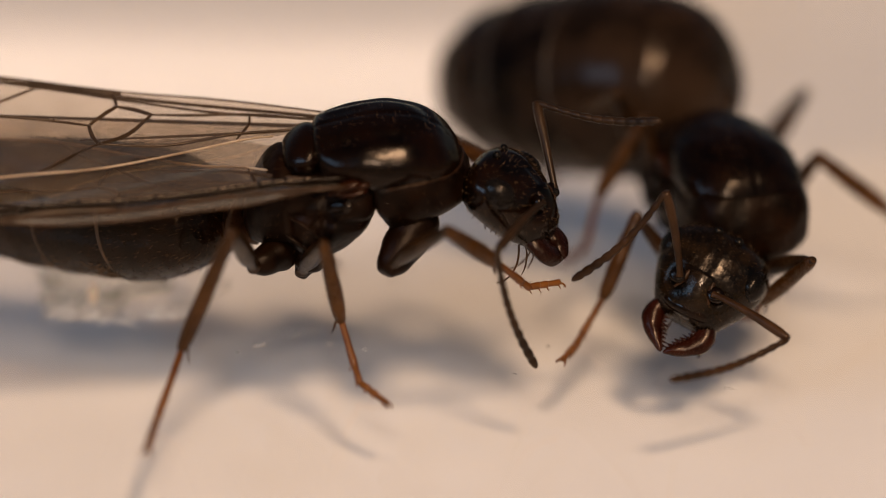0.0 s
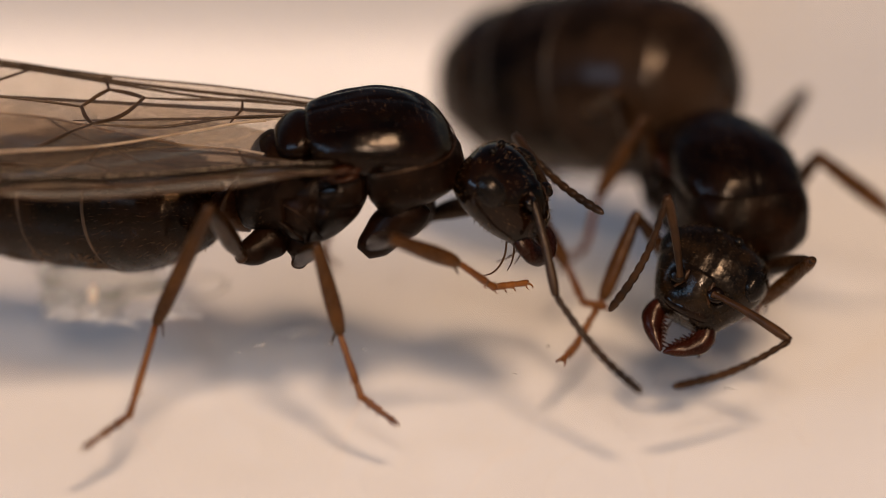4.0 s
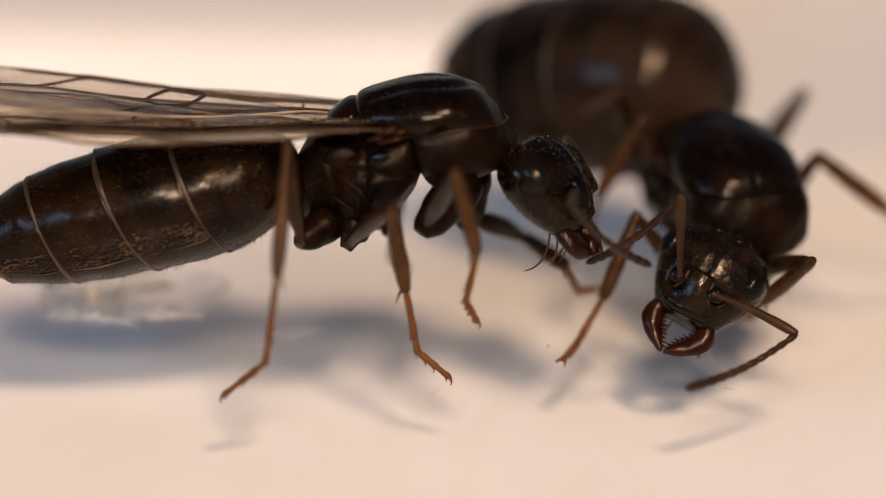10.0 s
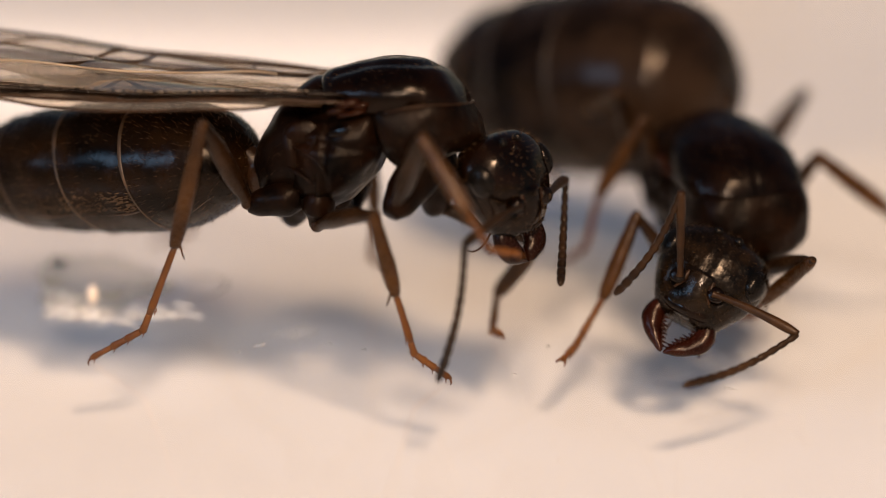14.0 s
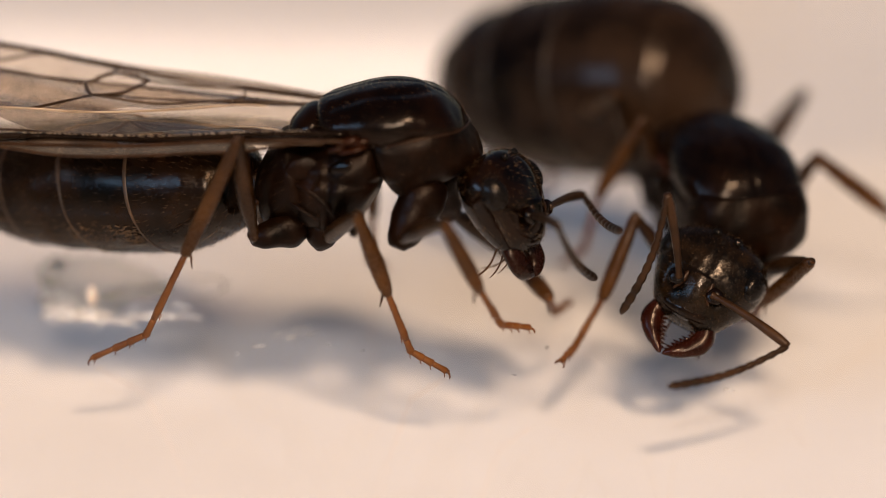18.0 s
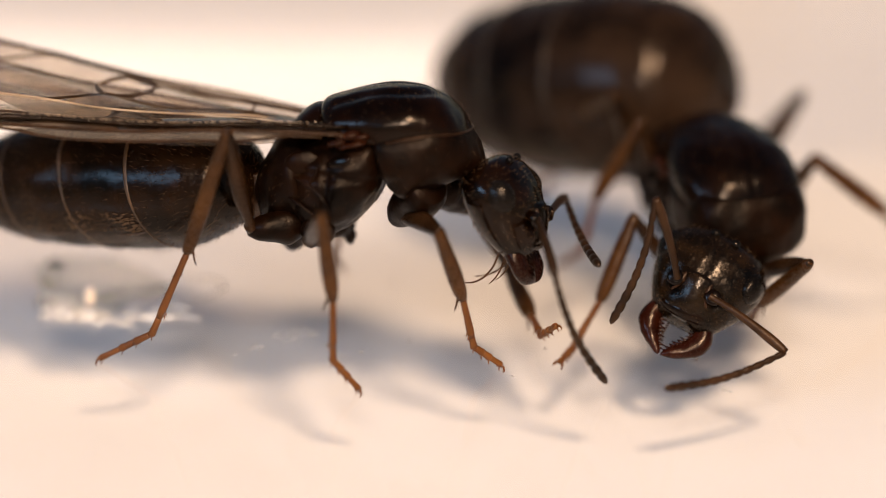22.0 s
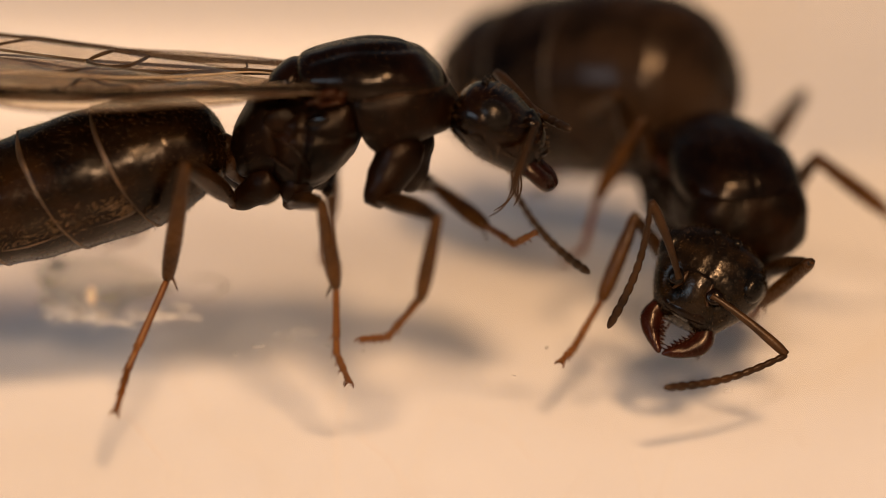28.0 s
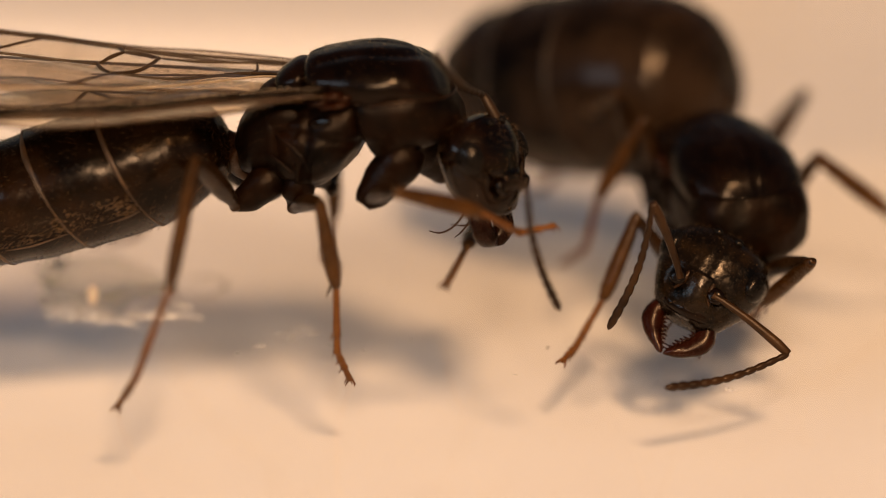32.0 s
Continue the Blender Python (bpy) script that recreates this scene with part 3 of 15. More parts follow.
def gaster(root, P, mat, long=1.0, wide=1.0):
    bm = loft(bmesh.new(), [(0.08, 0, 0.0, 0.12, 0.12, 0.12), (-0.08, 0, 0.0, 0.17, 0.15, 0.18), (-0.2, 0, 0.12, 0.27, 0.26, 0.30), (-0.3, 0, 0.18, 0.30, 0.28, 0.36), (-0.40, 0, 0.06, 0.17, 0.18, 0.20), (-0.62, 0, 0.0, 0.14, 0.13, 0.13)], n=28, steps=5)
    P["petiole"] = part("petiole", bm, COXA, root, "narrow brown waist with an upright scale", wobble=0.015, freq=6)
    prof = [(0.04, 0.05), (0.02, 0.22), (-0.04, 0.40), (-0.14, 0.57), (-0.3, 0.71), (-0.55, 0.82), (-0.95, 0.90), (-1.4, 0.93), (-1.9, 0.91), (-2.4, 0.87), (-2.9, 0.76), (-3.3, 0.55), (-3.52, 0.28), (-3.62, 0.03)]
    xs, rs = [p[0] for p in prof][::-1], [p[1] for p in prof][::-1]
    cuts = [0.04, -1.20, -2.0, -2.75, -3.3, -3.62] if wide < 1.1 else [0.04, -1.45, -2.32, -3.0, -3.38, -3.62]
    g = None

    def slant(bm):  # plate edges run forward towards the belly
        for v in bm.verts:
            r = max(0.05, math.hypot(v.co.y, v.co.z))
            low = 0.5 - 0.5 * v.co.z / r
            v.co.x += 0.40 * low ** 1.7 * math.sin(math.pi * min(1, max(0, -v.co.x / (3.62 * long)))) ** 0.7
        return bm

    for i, (a, b) in enumerate(zip(cuts, cuts[1:])):
        rows = []
        m = 22 if i == 0 else 10
        for k in range(m + 1):
            q = k / m
            x = a + (b - a) * (q ** 1.6 if i == 0 else q)
            r = float(np.interp(x, xs, rs)) * (1.0 + 0.014 * q - 0.016 * (1 - q) * (i > 0))
            low = 0.89 - 0.16 * math.exp(-((x + 0.35) / 0.45) ** 2) if wide < 1.1 else 0.93
            rows.append((x * long, 0, 0, r * wide, r * 0.95 * wide, r * low * wide))
        end = rows[-1]
        if i < 4:
            rows.append((end[0] + 0.03, 0, end[2], end[3] * 0.95, end[4] * 0.95, end[5] * 0.95))
        bm = loft(bmesh.new(), rows, n=64, steps=2, close=True)
        t = part("gaster_plate", slant(bm), mat, g or root, "dark brown ringed abdomen plate", wobble=0.016, freq=2.5)
        if g is None:
            g = P["gaster"] = t
            t.name = "gaster"
        if i < 4:
            bm = bmesh.new()
            ring = []
            for dx, k in ((0.034, 0.985), (0.024, 1.006), (-0.008, 1.008), (-0.022, 0.975)):
                ring.append([bm.verts.new((end[0] + dx * (1 + 0.5 * math.sin(3 * u + i)), end[3] * k * math.cos(u), end[2] + (end[4] if math.sin(u) > 0 else end[5]) * k * math.sin(u)))
                             for u in (2 * math.pi * j / 64 for j in range(64))])
            ring_bridge(bm, ring, False)
            part("band", slant(bm), BAND if wide < 1.1 else QBAND, g, "pale thin seam between abdomen plates", wobble=0.016, freq=2.5)
            if wide < 1.1:  # flank seam between back and belly plates, with golden down above it
                def skin(x, u, out=1.0):
                    r = float(np.interp(x, xs, rs)) * out
                    return Vector((x * long, r * math.cos(u), r * math.sin(u) * (0.95 if u > 0 else 0.89 - 0.16 * math.exp(-((x + 0.35) / 0.45) ** 2))))
                line = [(a + (b - a) * q, -0.62 - 0.05 * math.sin(3 * q)) for q in (0.03, 0.25, 0.5, 0.75, 0.97)] if i else [(-1.18, -0.62), (-1.12, -0.80), (-0.98, -0.93), (-0.75, -0.93), (-0.5, -0.84), (-0.25, -0.70)]
                rng, seam, down = random.Random(40 + i), bmesh.new(), bmesh.new()
                for s in (-1, 1):
                    pts = [skin(x, u) for x, u in line]
                    tube(seam, [(p.x, p.y * s, p.z) for p in pts], [0.005] + [0.011] * (len(pts) - 2) + [0.005], 7, 5)
                    for k in range(170 if i else 40):
                        x, u = a + (b - a) * rng.random(), -0.18 - 0.42 * rng.random() ** 0.7
                        p, q = skin(x if i else -0.95 - 0.25 * rng.random(), u, 1.004), Vector((-0.045, 0.012 * rng.uniform(-1, 1), 0.02 * rng.uniform(-1, 1)))
                        tube(down, [(p.x, p.y * s, p.z), ((p + q).x, (p.y + q.y + 0.008) * s, (p + q).z)], [0.0038, 0.0015], 4)
                part("flank_seam", slant(seam), BAND, g, "thin tan seam along the flank", wobble=0.016, freq=2.5)
                part("fuzz", slant(down), HAIR, g, "golden down along the flank", "stuff", wobble=0.016, freq=2.5)
            hairs("fuzz", t, (900, 520, 380, 240)[i], 0.10 * wide ** 0.5, g, 20 + i, (-0.9, 0, 0), 0.003)


def wing(root, P, key):
    """A forewing folded back: costa on local y = 0, membrane inward, base at the origin, tip at -x."""
    s = 1 if key == "RW" else -1
    L = 8.6
    depth = lambda u: float(np.interp(u, (0, 0.03, 0.13, 0.22, 0.32, 0.42, 0.55, 0.7, 0.85, 0.95, 1), (0.14, 0.36, 0.80, 1.2, 1.7, 2.1, 2.45, 2.5, 2.0, 1.2, 0.3)))
    lead = lambda u: -0.08 * math.sin(math.pi * min(1, u * 1.1)) + 1.2 * max(0, u - 0.72) ** 1.5
    relief = lambda u, y: 0.03 * math.sin(y * 7 + u * 14) * min(1, u * 5) + 0.035 * y * y * u
    bm = bmesh.new()
    grid = []
    for i in range(91):
        u = i / 90
        grid.append([bm.verts.new((-L * u, (lead(u) + depth(u) * j / 20) * s, relief(u, depth(u) * j / 20))) for j in range(21)])
    for a, b in zip(grid, grid[1:]):
        for i in range(20):
            bm.faces.new((a[i], a[i + 1], b[i + 1], b[i]))
    w = P[key] = part("forewing", bm, WING, root, "smoky transparent forewing with brown veins")

    def vein(name, pts, r, mat, lift=0.0):
        out = [(-L * u, (lead(u) + y) * s, relief(u, y) + lift) for u, y in pts]
        part(name, tube(bmesh.new(), out, [r * 0.8] + [r] * (len(out) - 2) + [r * 0.6], 7, 5), mat, w)

    if s > 0:  # the front margin droops over the dark vein
        hang = lambda u: 0.115 * smooth(0.05, 0.13, u) * (1 - 0.85 * smooth(0.40, 0.54, u))
        bm, rows = bmesh.new(), []
        for i in range(61):
            u = 0.004 + 0.56 * i / 60
            rows.append([bm.verts.new((-L * u, lead(u) - 0.05 * math.sin(1.6 * q) * q, relief(u, 0) - 0.004 - hang(u) * q ** 1.3)) for q in (0, 0.25, 0.5, 0.75, 1)])
        for a, b in zip(rows, rows[1:]):
            for i in range(4):
                bm.faces.new((a[i], a[i + 1], b[i + 1], b[i]))
        part("wing_margin", bm, MARGIN, w, "smoky drooping front margin of the wing")
        out = [(-L * u, lead(u) - 0.05, relief(u, 0) - 0.004 - hang(u)) for u in (0.01, 0.06, 0.14, 0.22, 0.3, 0.38, 0.43, 0.48, 0.52, 0.56)]
        part("costal_vein", tube(bmesh.new(), out, [0.014] + [0.020] * 8 + [0.012], 7, 5), RIM, w)
    vein("costal_vein", [(0, 0), (0.1, 0), (0.2, 0), (0.3, 0), (0.4, 0), (0.55, 0), (0.7, 0), (0.85, 0)], 0.026 if s > 0 else 0.012, RIM)
    stem = COSTA if s > 0 else VEIN  # the far wing's front veins are paler
    vein("costal_vein", [(0, 0.1), (0.08, 0.13), (0.2, 0.13), (0.3, 0.12), (0.42, 0.11), (0.5, 0.08), (0.56, 0.03)], 0.042 if s > 0 else 0.022, stem, 0.07 if s > 0 else 0.0)
    if s > 0:  # pale bristles along the front vein, coloured for its dotted glints
        bm, rng = bmesh.new(), random.Random(17)
        for i in range(56):
            u = 0.05 + 0.42 * (i + 0.8 * rng.random()) / 56
            p = Vector((-L * u, (lead(u) + 0.10) * s, relief(u, 0.12) + 0.105))
            tube(bm, [p, p + Vector((-0.03 - 0.02 * rng.random(), -0.012, 0.012))], [0.007, 0.002], 5)
        part("bristle", bm, EDGE_GLINT, w, "pale bristles painted for the glints of the wing edge", "stuff")
    vein("costal_vein", [(0.01, 0.13), (0.1, 0.22), (0.2, 0.23), (0.32, 0.2), (0.45, 0.17), (0.55, 0.12)], 0.016, stem)
    vein("pterostigma", [(0.33, 0.03), (0.36, 0.06), (0.40, 0.08), (0.44, 0.06), (0.47, 0.02)], 0.05 if s > 0 else 0.035, VEIN)
    vein("vein", [(0.01, 0.16), (0.07, 0.2), (0.133, 0.22), (0.22, 0.36), (0.274, 0.5)], 0.018, VEIN)
    vein("vein", [(0.274, 0.5), (0.30, 0.43), (0.328, 0.41)], 0.027, VEIN)
    vein("vein", [(0.328, 0.41), (0.343, 0.58), (0.361, 0.8)], 0.027, VEIN)
    vein("vein", [(0.361, 0.8), (0.35, 1.05), (0.336, 1.25)], 0.027, VEIN)
    vein("vein", [(0.274, 0.5), (0.30, 0.9), (0.336, 1.25)], 0.027, VEIN)
    vein("vein", [(0.328, 0.41), (0.335, 0.22), (0.349, 0.05)], 0.022, VEIN)
    vein("vein", [(0.361, 0.8), (0.42, 0.78), (0.5, 0.85), (0.62, 0.95), (0.8, 1.0)], 0.018, VEIN)
    vein("vein", [(0.336, 1.25), (0.365, 1.5), (0.40, 1.9), (0.415, 2.08)], 0.018, VEIN)
    vein("vein", [(0.133, 0.22), (0.13, 0.4), (0.135, 0.6), (0.14, 0.8)], 0.018, VEIN)
    vein("vein", [(0.02, 0.3), (0.08, 0.48), (0.15, 0.72), (0.24, 1.05), (0.336, 1.25)], 0.02, VEIN)
    vein("vein", [(0.44, 0.06), (0.47, 0.3), (0.52, 0.62), (0.56, 0.9)], 0.018, VEIN)
    # rear edge drawn pale to carry its bright glint
    vein("trailing_edge", [(0.09, 0.62), (0.13, 0.8), (0.22, 1.2), (0.32, 1.7), (0.42, 2.1), (0.55, 2.45), (0.7, 2.5)], 0.015, EDGE_GLINT)
    # hindwing below the forewing
    bm = bmesh.new()
    grid = []
    for i in range(41):
        u = i / 40
        y0, y1 = 0.2 + 0.55 * u, 0.28 + 0.55 * u + 2.2 * math.sin(math.pi * min(1, u * 0.9 + 0.08)) ** 0.8 * (1 - 0.4 * u)
        grid.append([bm.verts.new((-0.3 - 5.2 * u, (y0 + (y1 - y0) * j / 8) * s, -0.08 + 0.025 * math.sin(j + u * 7))) for j in range(9)])
    for a, b in zip(grid, grid[1:]):
        for i in range(8):
            bm.faces.new((a[i], a[i + 1], b[i + 1], b[i]))
    part("hindwing", bm, WING, w, "smoky transparent hindwing")
    part("vein", tube(bmesh.new(), [(-0.3 - 5.2 * u, (0.2 + 0.55 * u) * s, -0.08) for u in (0, 0.25, 0.5, 0.75, 1)], [0.026, 0.026, 0.022, 0.018, 0.01], 6, 3), VEIN, w)
    part("vein", tube(bmesh.new(), [(-0.3 - 5.2 * u, (0.26 + 0.55 * u + 0.7 * u ** 0.8) * s, -0.06) for u in (0, 0.12, 0.25, 0.4, 0.55)], [0.02, 0.02, 0.018, 0.016, 0.01], 6, 3), VEIN, w)


def ant(name, label, category, winged):
    root = tagged(new(name), label, category, "ants on the plate")
    root.empty_display_size = 0.0005
    P = {"root": root}
    thorax(root, P, 1.0 if winged else 0.2)
    head(root, P, ANTENNA if winged else QANTENNA, 0.4 if winged else 1.1)
    gaster(root, P, GASTER if winged else QGASTER, 1.22 if winged else 1.26, 1.0 if winged else 1.46)
    for k in ("R1", "R2", "R3", "L1", "L2", "L3"):
        leg(root, P, k, TIBIA, TARSUS)
    if winged:
        wing(root, P, "RW")
        wing(root, P, "LW")
    return P


# ---- the support ----
def paper_height(x, y):
    """White paper; a step at the back is shaped to brighten it, a sag beside to dim it."""
    y += 0.49
    left = 1 - smooth(0.5, 4.0, x)
    h = left * (0.92 * smooth(11.9, 13.6, y + 0.04 * x) - 0.12 * max(0.0, min(y, 45.0) - 13.9))
    h -= (1 - left) * (0.5 * smooth(10.7, 12.9, y) + 0.2 * max(0.0, min(y, 45.0) - 12.4))
    h -= 0.03 * smooth(2.5, 4.0, x) * math.exp(-((y - 4.5) / 0.16) ** 2)
    return -1.0 + h


def support():
    bm = bmesh.new()
    xs = [-400, -100, -30] + [-14 + 0.7 * i for i in range(41)] + [30, 100, 400]
    ys = [-400, -100, -30, -12, 0, 3] + [3.4 + 0.1 * i for i in range(13)] + [7, 9, 10] + [10.3 + 0.15 * i for i in range(36)] + [20, 40, 100, 400]
    grid = [[bm.verts.new((x, y, paper_height(x, y))) for y in ys] for x in xs]
    for a, b in zip(grid, grid[1:]):
        for i in range(len(ys) - 1):
            bm.faces.new((a[i], b[i], b[i + 1], a[i + 1]))
    tagged(part("floor", bm, PAPER), "white matte paper under the clear plate", "paper", kind="structure")
    bm = bmesh.new()
    bm.faces.new([bm.verts.new(p) for p in ((-150, -120, 0), (150, -120, 0), (150, 160, 0), (-150, 160, 0))])
    tagged(part("ground", bm, PLATE), "clear glossy plate over white paper", "plate", kind="structure")


def residue():
    """A dried drop on the plate: a clear dome, its white crust and a curled thread."""
    rng = random.Random(5)
    bm = bmesh.new()
    rings = []
    for k in range(9):
        q = 1 - k / 9
        ring = []
        for i in range(40):
            a = 2 * math.pi * i / 40
            r = q * (0.85 + 0.10 * math.sin(3 * a + 1) + 0.07 * math.sin(5 * a + 2) + 0.04 * noise.noise(Vector((math.cos(a) * 2, math.sin(a) * 2, 1))))
            ring.append(bm.verts.new((1.0 * r * math.cos(a), 1.25 * r * math.sin(a), 0.002 + 0.34 * (1 - q * q) + 0.02 * noise.noise(Vector((r * math.cos(a) * 4, r * math.sin(a) * 4, 3))))))
        rings.append(ring)
    ring_bridge(bm, rings)
    drop = tagged(part("dried_drop", bm, RESIDUE), "clear dried drop with a white crusted rim on the plate", "dried drop")
    drop.matrix_basis = at(-4.5, 2.25, 0)
    for k in range(26):
        u = rng.random()
        c = Vector((-0.66 + 1.85 * u, -1.22 - 0.12 * math.sin(u * 3.1) + abs(rng.gauss(0, 0.22)), 0.02 + rng.random() * 0.05))
        bm = bmesh.new()
        d = Vector((rng.uniform(0.5, 1), rng.uniform(-0.7, 0.7), rng.uniform(-0.1, 0.2))).normalized()
        n = rng.uniform(0.04, 0.16)
        tube(bm, [c - d * n, c - d * n * 0.4 + Vector((0, 0.03, 0.02)), c + d * n * 0.3 + Vector((0, -0.02, 0.03)), c + d * n], [0.008, 0.026, 0.022, 0.006], 8, 3, 0.5)
        part("crust_flake", bm, CRUST, drop, wobble=0.03, freq=9)
    for pts in (((-0.68, -1.1), (-0.5, -1.24), (-0.2, -1.27), (0.1, -1.33), (0.45, -1.36), (0.8, -1.22), (1.05, -1.18)), ((-0.62, -0.75), (-0.5, -0.95), (-0.3, -0.98), (-0.05, -0.9), (0.2, -1.0)),
                ((-0.8, 0.9), (-0.92, 0.5), (-0.85, 0.05), (-0.6, -0.3), (-0.3, -0.45)), ((0.1, -0.5), (0.35, -0.35), (0.5, -0.05), (0.45, 0.3))):
        bm = tube(bmesh.new(), [(x, y, 0.02 + 0.02 * (k % 2)) for k, (x, y) in enumerate(pts)], [0.006 + 0.010 * rng.random() for _ in pts], 8, 7, 0.6)
        part("crust_edge", bm, CRUST, drop, wobble=0.05, freq=8)
    for k in range(44):  # wisps of the crust
        x, y = (rng.uniform(-0.64, -0.1), rng.uniform(-1.3, -0.25)) if k < 34 else (rng.uniform(-0.1, 0.9), rng.uniform(-1.42, -1.05))
        a, pts = rng.uniform(-0.5, 0.5), []
        for i in range(6):
            pts.append((x, y, 0.015 + 0.05 * rng.random()))
            a += rng.uniform(-0.9, 0.9)
            x, y = x + 0.055 * math.cos(a), y + 0.09 * math.sin(a)
        part("crust_wisp", tube(bmesh.new(), pts, [0.003, 0.009, 0.006, 0.010, 0.006, 0.002], 6, 3, 0.6), CRUST, drop)
    bm = bmesh.new()  # torn white film along the front edge
    strip = []
    for i in range(91):
        u = i / 90
        x, y = -0.66 + 1.8 * u, -1.22 - 0.12 * math.sin(u * 3.1)
        wide = 0.25 + 0.45 * abs(noise.noise(Vector((u * 5, 2, 7)))) + 0.2 * abs(noise.noise(Vector((u * 17, 5, 2))))
        strip.append([bm.verts.new((x, y + wide * q + 0.05 * noise.noise(Vector((u * 12, q * 2, 1))), 0.012 + 0.06 * abs(noise.noise(Vector((u * 14, q * 4, 9)))))) for q in (0, 0.15, 0.3, 0.5, 0.75, 1)])
    for a, b in zip(strip, strip[1:]):
        for i in range(5):
            if noise.noise(Vector((a[i].co.x * 5, a[i].co.y * 9, 3))) > -0.12:
                bm.faces.new((a[i], a[i + 1], b[i + 1], b[i]))
    part("crust_film", bm, FILM, drop, "thin torn white film")
    bm = tube(bmesh.new(), [(0.5, -1.0, 0.03), (0.9, -1.12, 0.03), (1.2, -1.1, 0.03), (1.42, -1.22, 0.03)], [0.01, 0.022, 0.016, 0.02], 8, 5)
    part("crust_flake", bm, CRUST, drop, wobble=0.02, freq=9)
    bm = tube(bmesh.new(), [(1.15, 0.35, 0.02), (1.45, 0.3, 0.03), (1.68, 0.05, 0.03), (1.6, -0.3, 0.02), (1.3, -0.5, 0.02)], [0.015, 0.03, 0.035, 0.03, 0.01], 8, 5)
    part("thread", bm, RESIDUE, drop, wobble=0.01, freq=9)
    part("bubble", ball(bmesh.new(), (-0.55, 0.62, 0.10), (0.13, 0.12, 0.07)), HEADBLACK, drop, "dark trapped speck")
    # white ball painted where the drop's surface only glints
    part("bubble", ball(bmesh.new(), (-0.02, -0.80, 0.19), (0.065, 0.06, 0.13)), DROP_GLINT, drop, "white glint of the drop, painted as a small ball")


def flecks():
    for x, y in ((1.33, 0.0), (2.47, 1.2)):
        bm = ball(bmesh.new(), (0, 0, 0.02), (0.02, 0.018, 0.012), 10, 7)
        tagged(part("dust_speck", bm, HEADBLACK, wobble=0.01, freq=20), "tiny black dust speck on the clear plate", "dust", "dust on the plate").matrix_basis = at(x, y, 0)
    # pale slivers that stand for scratches of the plate as well as lint
    for x, y, n, r in ((-2.32, 0.05, 0.10, 20), (-2.28, 0.12, 0.05, 80), (-2.0, 0.55, 0.22, 35), (-1.85, 0.45, 0.2, 28), (-1.62, 0.52, 0.12, 42), (-1.45, 0.1, 0.05, 15), (-2.6, -0.2, 0.04, 30), (-0.4, 0.3, 0.04, 70), (3.55, -1.42, 0.05, 40), (-1.75, 0.7, 0.16, 10), (-1.9, 0.35, 0.12, 60), (3.6, -1.48, 0.09, 0), (-0.62, 2.4, 0.14, 10), (-1.0, -0.1, 0.06, 50), (0.9, -0.95, 0.04, 0)):
        bm = tube(bmesh.new(), [(-n, 0, 0.008), (-n * 0.2, 0.02, 0.012), (n * 0.4, -0.01, 0.012), (n, 0.015, 0.008)], [0.003, 0.008, 0.007, 0.003], 6, 4, 0.5)
        tagged(part("lint_fleck", bm, LINT_SCRATCH, wobble=0.01, freq=20), "pale glinting sliver for lint and scratches on the clear plate", "lint", "lint on the plate").matrix_basis = at(x, y, 0, 0, 0, r)


